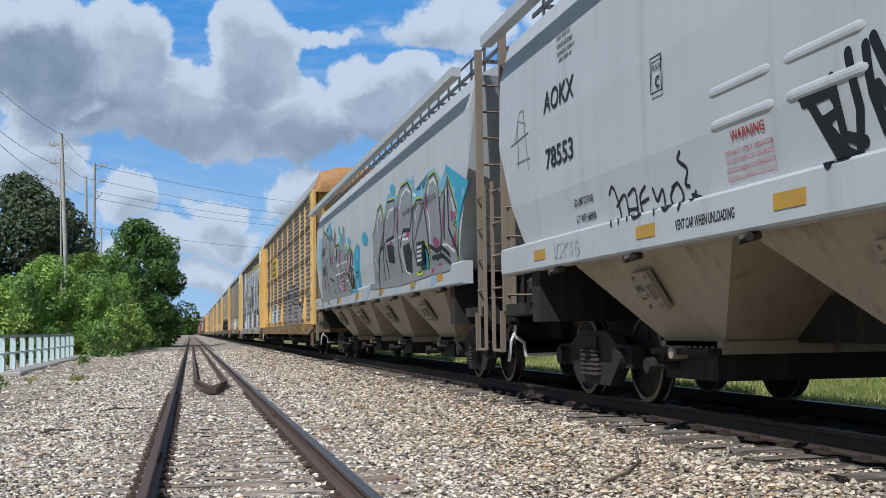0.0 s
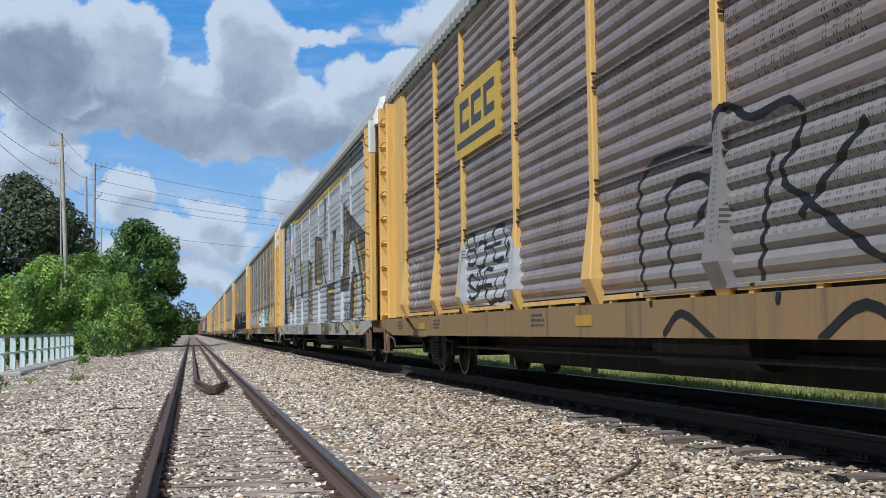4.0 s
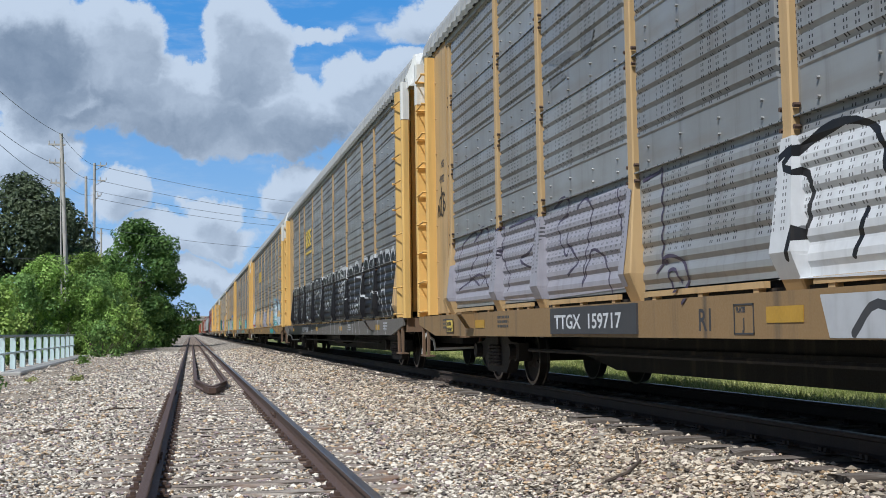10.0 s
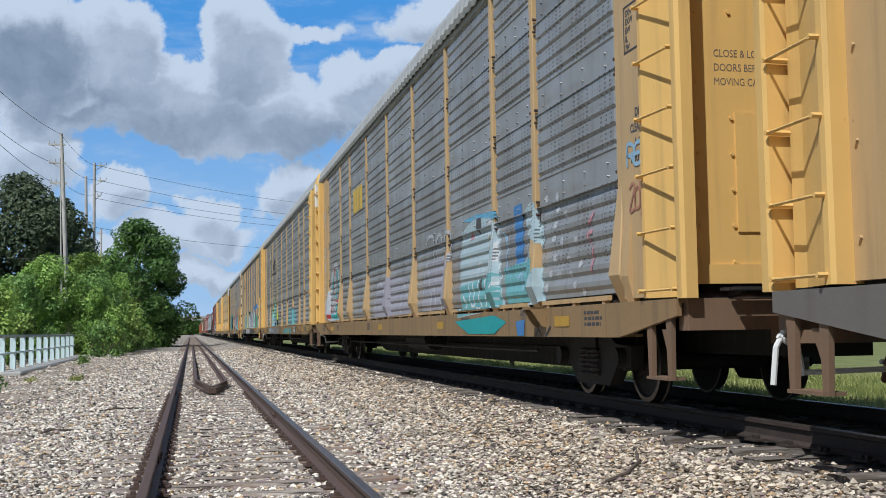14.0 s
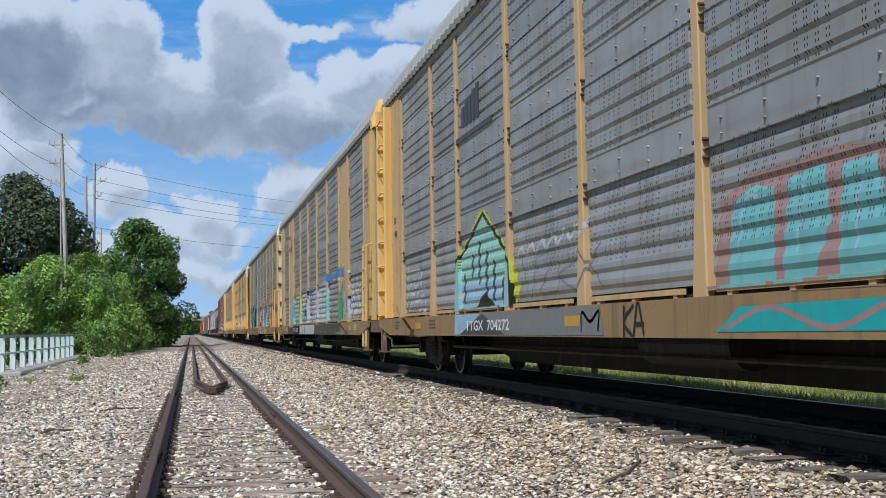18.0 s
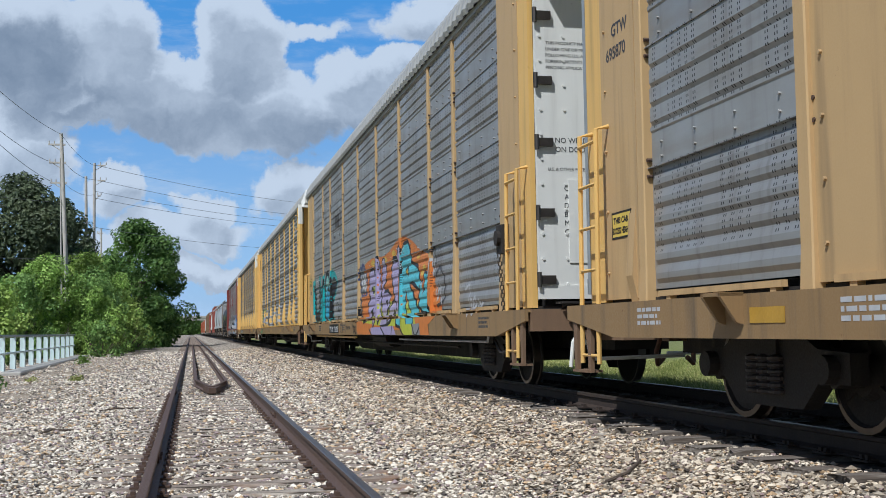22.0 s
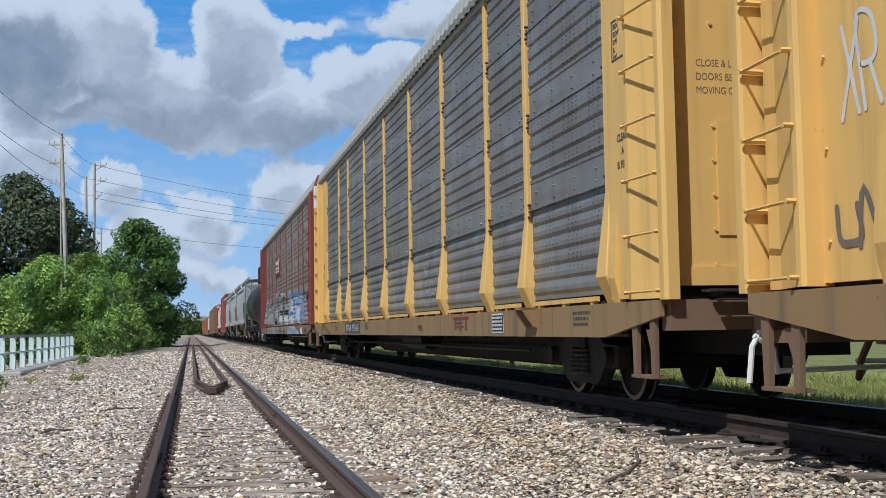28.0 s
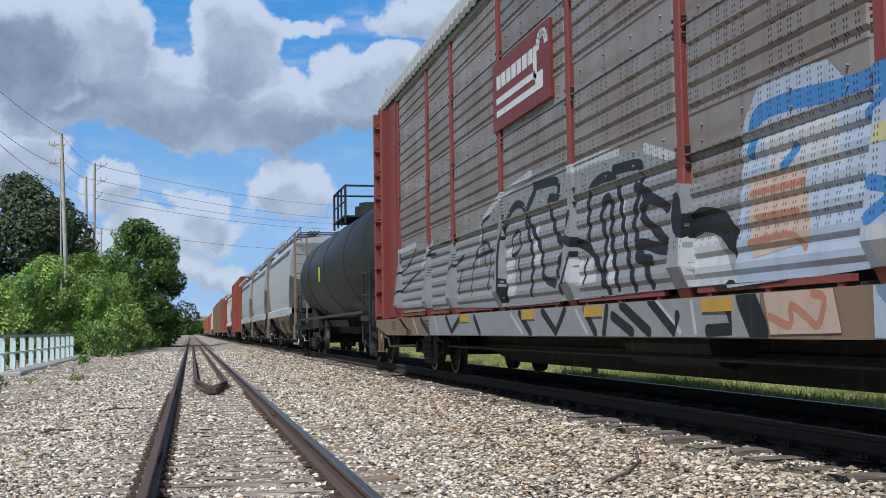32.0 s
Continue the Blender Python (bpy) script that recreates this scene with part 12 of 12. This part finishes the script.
    a.stroke(((-5.21, 2.88), (-4.99, 2.54), (-4.31, 2.59), (-4.01, 2.33)), 0.075, "black", False)
    a.stroke(((-5.29, 2.81), (-5.21, 2.34), (-5.41, 1.93)), 0.075, "black", False)
    a.stroke(((-6.25, 2.79), (-6.51, 2.29), (-6.51, 1.95), (-6.22, 1.72)), 0.075, "black", False)
    a.stroke(((-7.41, 2.8), (-7.53, 2.25), (-7.31, 1.94), (-7.05, 1.89)), 0.075, "black", False)
    a.stroke(((-7.79, 2.84), (-7.69, 2.18)), 0.075, "black", False)
    a.stroke(((-8, 2.99), (-8.04, 2.29), (-8.46, 1.9)), 0.075, "black", False)
    a.stroke(((-6.62, 2.13), (-7.06, 2.02), (-7.47, 2.05), (-7.92, 1.9)), 0.075, "black", False)
    a.stroke(((-6.72, 1.93), (-7.46, 1.92), (-7.91, 1.78)), 0.075, "black", False)
    a.stroke(((-1.32, 1.81), (-1.77, 2.42), (-2.16, 2.44)), 0.075, "black", False)
    a.fill(((-5.79, 2.2), (-6.1, 2.21), (-6.35, 2.07), (-6.35, 1.76), (-6.03, 1.74), (-5.77, 1.84)), "cyan")
    a.stroke(((-5.75, 2.21), (-6.08, 2.22), (-6.37, 2.09), (-6.39, 1.78), (-6.04, 1.72), (-5.74, 1.84), (-5.75, 2.21)), 0.1, "black")
    a.stroke(((-5.69, 2.21), (-6.03, 2.26), (-6.44, 2.11), (-6.44, 1.76), (-6.04, 1.7), (-5.68, 1.84), (-5.69, 2.21)), 0.045, "lime")
    a.fill(((-2.53, 2.46), (-3.31, 2.39), (-3.39, 2.04), (-2.74, 2.1)), "black", False)
    a.fill(((-4.29, 2.3), (-4.89, 2.33), (-5.04, 2.14), (-4.94, 1.77), (-4.44, 1.84)), "black", False)
    a.lay(hopper_b, "grey letters with thin lime outlines on turquoise drips", depth, cz)
    a = Art(210, False)
    for k in range(10):
        y = 8.4 - k * 1.7
        a.fill(((y, 1.45), (y - 0.2, 1.7), (y - 0.5 - 0.1 * (k % 3), 1.7), (y - 0.4, 1.5)), ("slate", "pale", "grey", "frost")[k % 4], False)
    a.lay(hopper_b, "grey letters with thin lime outlines on turquoise drips", depth, cz)


def paint_hopper_sides():
    depth, cz = hopper_surface(4.35, 1.6, 1.72)
    paint_trailing_hopper(depth, cz)
    lettering("AOKX", hopper_b, (-1.617, 8.6, 2.95), "black", 0.34, 0.85, wrap=lambda y, z: depth(y, z) + 0.018)
    lettering("78552", hopper_b, (-1.617, 8.5, 2.4), "black", 0.34, 0.95, wrap=lambda y, z: depth(y, z) + 0.018)
    part("sticker", box(bmesh.new(), -1.648, -1.612, -6.25, -5.75, 1.85, 2.25), ink("black"), hopper_b, "black sticker with white bars")
    bars(hopper_b, -1.6485, -5.8, -6.2, 1.9, 2.2, 4, "white", 8)
    lettering("WARNING", hopper_b, (-1.619, 4.15, 2.2), "red", 0.13, 0.55, wrap=lambda y, z: depth(y, z) + 0.018)
    bars(hopper_b, -1.646, 4.25, 3.5, 1.78, 2.1, 4, "pink", 61)
    lettering("PATENT", hopper_b, (-1.619, 1.7, 2.1), "black", 0.075, wrap=lambda y, z: depth(y, z) + 0.018)
    lettering("PENDING", hopper_b, (-1.619, 1.7, 2.0), "black", 0.075, wrap=lambda y, z: depth(y, z) + 0.018)
    frame_box(hopper_b, -1.646, 5.2, 5.46, 2.72, 3.0, 0.02, "black", "chalk")
    lettering("ADJ. SCREW 5 TURNS NO ADJ. BLOCK SEE", hopper_b, (-1.619, -4.3, 2.85), "black", 0.12, 2.9, thick=0.001, wrap=lambda y, z: depth(y, z) + 0.018)
    # the leading hopper
    a = Art(31, False)
    a.stroke(((7.78, 2.01), (7.68, 2.07), (7.57, 1.9), (7.53, 1.69)), 0.032, "black")
    a.stroke(((7.62, 1.88), (7.4, 1.96), (7.35, 1.7)), 0.032, "black")
    a.stroke(((7.33, 1.95), (7.16, 1.98), (7.15, 1.71)), 0.032, "black")
    a.stroke(((7.17, 1.81), (7.34, 1.82)), 0.032, "black")
    a.stroke(((6.94, 1.98), (7.07, 1.9), (7.02, 1.72), (6.84, 1.73)), 0.032, "black")
    a.stroke(((7.04, 1.85), (6.89, 1.87)), 0.032, "black")
    a.stroke(((6.78, 1.94), (6.71, 1.83), (6.58, 1.91), (6.56, 1.7)), 0.032, "black")
    a.stroke(((6.36, 1.91), (6.44, 1.82), (6.34, 1.71), (6.2, 1.8), (6.28, 1.92), (6.39, 1.9)), 0.032, "black")
    a.stroke(((6.18, 2.16), (6.23, 2.1), (6.08, 2.01), (6.14, 1.9), (6.07, 1.87)), 0.032, "black")
    a.stroke(((6.04, 1.8), (5.85, 1.75)), 0.032, "black")
    a.stroke(((5.97, 1.82), (6.08, 1.69)), 0.032, "black")
    a.stroke(((4.33, 2.23), (4.22, 2.15), (3.94, 1.74)), 0.085, "black", False)
    a.stroke(((4.3, 2.18), (4, 2.19), (3.92, 2.06), (4.11, 2.01)), 0.085, "black", False)
    a.stroke(((4.11, 2.02), (3.88, 1.79)), 0.085, "black", False)
    a.stroke(((3.97, 2.26), (3.9, 1.9), (3.7, 1.83)), 0.085, "black", False)
    a.stroke(((3.78, 2.37), (3.71, 2.03), (3.76, 1.77), (3.88, 1.79)), 0.085, "black", False)
    a.stroke(((3.6, 2.37), (3.57, 2.1), (3.48, 1.86)), 0.085, "black", False)
    a.stroke(((3.52, 2.4), (3.41, 2.2), (3.26, 2.04)), 0.085, "black", False)
    a.stroke(((3.51, 2.12), (3.39, 1.94)), 0.085, "black", False)
    a.stroke(((10.75, 3.01), (10.58, 3.32), (10.42, 3.32), (10.24, 2.6)), 0.016, "grey", False)
    a.stroke(((10.92, 2.97), (10.21, 3.02)), 0.016, "grey", False)
    a.stroke(((10.7, 2.73), (10.17, 2.72)), 0.016, "grey", False)
    a.stroke(((10.63, 2.65), (10.64, 3.23), (10.32, 3.14)), 0.016, "grey", False)
    a.letters("WORKING", 9.2, 8.4, (1.5, 1.5), (1.66, 1.66), ((0.02, "chalk", 0, 0),), 0.01)
    a.lay(hopper_a, "black spray paint tags", depth, cz)
    car = hopper_a
    lettering("AOKX", car, (-1.617, 9.62, 3.12), "black", 0.33, 1.0, slant=0.0, wrap=depth)
    lettering("78553", car, (-1.619, 9.58, 2.5), "black", 0.31, 0.9, wrap=depth)
    frame_box(car, -1.616, 6.42, 6.65, 2.71, 3.02, 0.012, "black")
    lettering("PLATE", car, (-1.616, 6.625, 2.91), "black", 0.06, 0.17, thick=0.001, wrap=depth)
    lettering("C", car, (-1.616, 6.575, 2.76), "black", 0.13, wrap=depth)
    lettering("WARNING", car, (-1.615, 5.31, 2.1), "red", 0.10, 0.5, thick=0.002, wrap=depth)
    for k, line in enumerate(("DO NOT APPLY VIBRATOR", "TO ANY PART OF CAR BODY", "EXCEPT VIBRATOR BRACKETS", "USE ON LOADED CAR ONLY")):
        lettering(line, car, (-1.608, 5.41, 2.0 - k * 0.063), "red", 0.05, 0.7, thick=0.0, wrap=depth)
    lettering("LD LMT 217100", car, (-1.604, 8.75, 2.0), "black", 0.10, 0.55, thick=0.002, wrap=depth)
    lettering("LT WT 68900", car, (-1.598, 8.72, 1.83), "black", 0.10, 0.55, thick=0.002, wrap=depth)
    lettering("VENT CAR WHEN UNLOADING", car, (-1.659, 6.15, 1.53), "black", 0.11, 1.0)
    bars(car, -1.61, 8.6, 9.1, 3.6, 3.85, 3, "grey", 12)
    for c in (hopper_a, hopper_b):
        for y in (9.7, 6.75, 4.4, 1.2, -2.2, -5.4, -7.6):
            piece("hopper_reflector", "reflector", lambda: box(bmesh.new(), -1.661, -1.6565, -0.2, 0.2, 1.52, 1.63), REFLECT, c, pose(0, y, 0), "yellow reflective strip")
        for k in range(9):
            piece("sill_lug", "lug", lambda: rod(rod(bmesh.new(), (-1.55, 0, 1.40), (-1.72, 0, 1.36), 0.035, 8), (-1.66, -0.07, 1.38), (-1.66, 0.07, 1.38), 0.03, 8), STEEL, c, pose(0, 9.2 - k * 2.1, 0), "small steel lug under the sill")
        for y, z in ((5.16, 2.5), (4.06, 2.5), (5.14, 2.25), (4.04, 2.25), (-3.0, 2.5), (-4.2, 2.5)):
            piece("side_rib", "side_rib", lambda: stiffener(), HOPPER_GREY, c, pose(-1.585, y, z), "pressed horizontal stiffening rib")


def stiffener():
    """A low rib with a rounded back, pressed out of the side sheet."""
    n, bm = 6, bmesh.new()
    rows = []
    for y in (-0.5, -0.46, -0.4, 0.4, 0.46, 0.5):
        k = {0.5: 0.0, 0.46: 0.6, 0.4: 1.0}[abs(y)]
        rows.append([bm.verts.new((0.004 - 0.026 * k * math.sin(math.pi * i / n), y, (0.02 + 0.026 * k) * -math.cos(math.pi * i / n))) for i in range(n + 1)])
    for A, B2 in zip(rows, rows[1:]):
        for i in range(n):
            bm.faces.new((A[i], A[i + 1], B2[i + 1], B2[i]))
    return bm


paint_first_rack(), paint_second_rack(), paint_third_rack(), paint_fourth_rack(), paint_fifth_rack(), paint_sixth_rack()
paint_seventh_rack(), paint_eighth_rack(), paint_ninth_rack(), paint_tenth_rack(), paint_eleventh_rack()
door_text()
for car in RACKS:
    for ob in car.children:
        if ob.name.startswith("logo_"):
            ob.location = (0, 0.5, 0.14)
paint_hoppers()


# ---- sky ----
SKY_D = 3600.0


def cloud_material():
    """Heaped clouds: soft round heaps, torn by noise, greyer at their feet."""
    s = Nodes("cloud")
    k = 2000.0 / SKY_D / 100.0
    mp = s.n("Mapping")
    mp.inputs["Scale"].default_value = (k, k, k)
    s.link(s.co, mp.inputs["Vector"])
    p = mp.outputs[0]
    n1 = s.n("TexNoise", Scale=0.75, Detail=7.0, Roughness=0.6)
    s.link(p, n1.inputs["Vector"])
    off = s.n("VectorMath")
    off.operation = "SUBTRACT"
    s.link(n1.outputs["Color"], off.inputs[0])
    off.inputs[1].default_value = (0.5, 0.5, 0.5)
    sc = s.n("VectorMath")
    sc.operation = "SCALE"
    s.link(off.outputs[0], sc.inputs[0])
    sc.inputs["Scale"].default_value = 1.5
    ad = s.n("VectorMath")
    ad.operation = "ADD"
    s.link(p, ad.inputs[0])
    s.link(sc.outputs[0], ad.inputs[1])
    warped = ad.outputs[0]

    def heaps(rows, src):
        """The highest of some ellipses (x, y, half width, half height, weight), in hundredths of the view's grid."""
        total = None
        for x, y, rx, ry, w in rows:
            m = s.n("Mapping")
            m.vector_type = "TEXTURE"
            m.inputs["Location"].default_value = ((x - 784) / 100, (441 - y) / 100, 0)
            m.inputs["Scale"].default_value = (rx / 100, ry / 100, 100)
            s.link(src, m.inputs["Vector"])
            g = s.n("TexGradient")
            g.gradient_type = "SPHERICAL"
            s.link(m.outputs[0], g.inputs["Vector"])
            v = s.math("MULTIPLY", s.ramp(g.outputs["Fac"], 0.0, 0.75), w)
            total = v if total is None else s.math("MAXIMUM", total, v)
        return total

    def density(src, raw):
        return s.math("ADD", s.math("MAXIMUM", heaps(CLOUD_BODIES, src), heaps(CLOUD_BODIES_2, src)), s.math("MULTIPLY", s.math("SUBTRACT", s.noise(1.7, 8, None, raw, 0.6), 0.5), 0.6))

    def moved(src, dx, dy):
        m = s.n("Mapping")
        m.inputs["Location"].default_value = (dx, dy, 0)
        s.link(src, m.inputs["Vector"])
        return m.outputs[0]

    d = density(warped, p)
    above = density(moved(warped, -0.12, 0.34), moved(p, -0.12, 0.34))
    alpha = s.ramp(d, 0.13, 0.37)
    streak = s.noise(0.9, 6, (0.55, 2.0, 1), p, 0.62)
    px, py, pz = s.xyz(p)
    alpha = s.math("MAXIMUM", alpha, s.ramp(streak, 0.45, 0.8, 0.0, 0.55))
    alpha = s.math("MAXIMUM", alpha, s.ramp(py, -0.4, -1.6, 0.0, 0.35))
    grey = heaps(CLOUD_SHADES, warped)
    billow = s.noise(1.3, 7, None, warped, 0.6)
    dark = s.math("ADD", s.ramp(above, 0.15, 0.85, 0.0, 0.55), s.math("MULTIPLY", grey, 0.42))
    dark = s.math("ADD", dark, s.math("MULTIPLY", s.math("SUBTRACT", billow, 0.5), 0.7))
    c = s.mix(s.ramp(dark, 0.0, 1.15), (0.66, 0.725, 0.80), (0.23, 0.29, 0.375))
    blue = s.mix(s.ramp(py, 4.4, -1.4), (0.10, 0.335, 0.72), (0.40, 0.61, 0.84))
    c = s.mix(alpha, blue, c)
    em = s.n("Emission")
    s.link(c, em.inputs["Color"])
    em.inputs["Strength"].default_value = 0.95
    s.link(em.outputs[0], s.t.nodes["Material Output"].inputs["Surface"])
    return s.m


CLOUD_BODIES = ((60, 90, 170, 160, 1.0), (205, 80, 125, 140, 1.0), (445, 85, 110, 140, 1.0), (300, 175, 240, 105, 1.0), (470, 215, 230, 110, 1.0), (650, 175, 110, 105, 1.0), (720, 160, 95, 90, 1.0), (860, 220, 220, 150, 1.0), (120, 195, 180, 60, 0.9))
CLOUD_BODIES_2 = ((60, 285, 150, 105, 0.8), (235, 345, 75, 70, 0.75), (390, 380, 90, 60, 0.7), (330, 425, 230, 55, 0.65), (380, 495, 150, 45, 0.7), (550, 350, 110, 75, 0.8), (560, 62, 150, 34, 0.38), (800, 40, 170, 80, 0.6), (-200, 250, 260, 300, 0.9), (1350, 250, 300, 260, 0.9), (1100, 20, 240, 110, 0.7))
CLOUD_SHADES = ((55, 110, 140, 120, 1.0), (150, 185, 170, 60, 0.8), (330, 235, 260, 60, 0.6), (590, 262, 200, 55, 0.7), (440, 150, 80, 70, 0.4), (60, 360, 150, 60, 0.3), (730, 60, 120, 50, 0.4))
centre = Vector(EYE) + axis_f * SKY_D
bm = bmesh.new()
vs = [bm.verts.new((x, y, 0)) for x, y in ((-2600, -420), (2600, -420), (2600, 1700), (-2600, 1700))]
bm.faces.new(vs)
clouds = part("backdrop", bm, cloud_material())
tagged(clouds, "white heaped summer clouds with grey feet drifting over blue sky", "clouds", kind="structure")
CLOUD_TURN = CAM_POSE.to_quaternion().to_matrix().to_4x4()
clouds.matrix_basis = Matrix.Translation(centre) @ CLOUD_TURN
clouds.visible_shadow = False

loose_stones()


# ---- what moves ----
def motions():
    """The train rolls towards the camera at an even speed, its wheels turn, the clouds drift."""
    for car, y in TRAIN:
        walk(car, [(0.0, pose(MAIN_X, y, MAIN_Z)), (16.0, pose(MAIN_X, y - SPEED * 16.0, MAIN_Z)), (CLIP, pose(MAIN_X, y - SPEED * CLIP, MAIN_Z))])
    drift = axis_x * (-32.0 / 2000.0 * SKY_D) + axis_u * (18.0 / 2000.0 * SKY_D)
    walk(clouds, [(0.0, Matrix.Translation(centre) @ CLOUD_TURN), (CLIP, Matrix.Translation(centre + drift) @ CLOUD_TURN)])
    turned = {}
    for ob, w, r in ROLLERS:
        if (w, r) not in turned:
            rows = [(i / FPS, pose(0, w, r) @ Matrix.Rotation(SPEED * i / FPS / r, 4, "X")) for i in range(int(CLIP * FPS) + 1)]
            walk(ob, rows)
            turned[w, r] = ob
        else:
            first = turned[w, r].animation_data
            keys = ob.animation_data_create()
            keys.action, keys.action_slot = first.action, first.action_slot


motions()
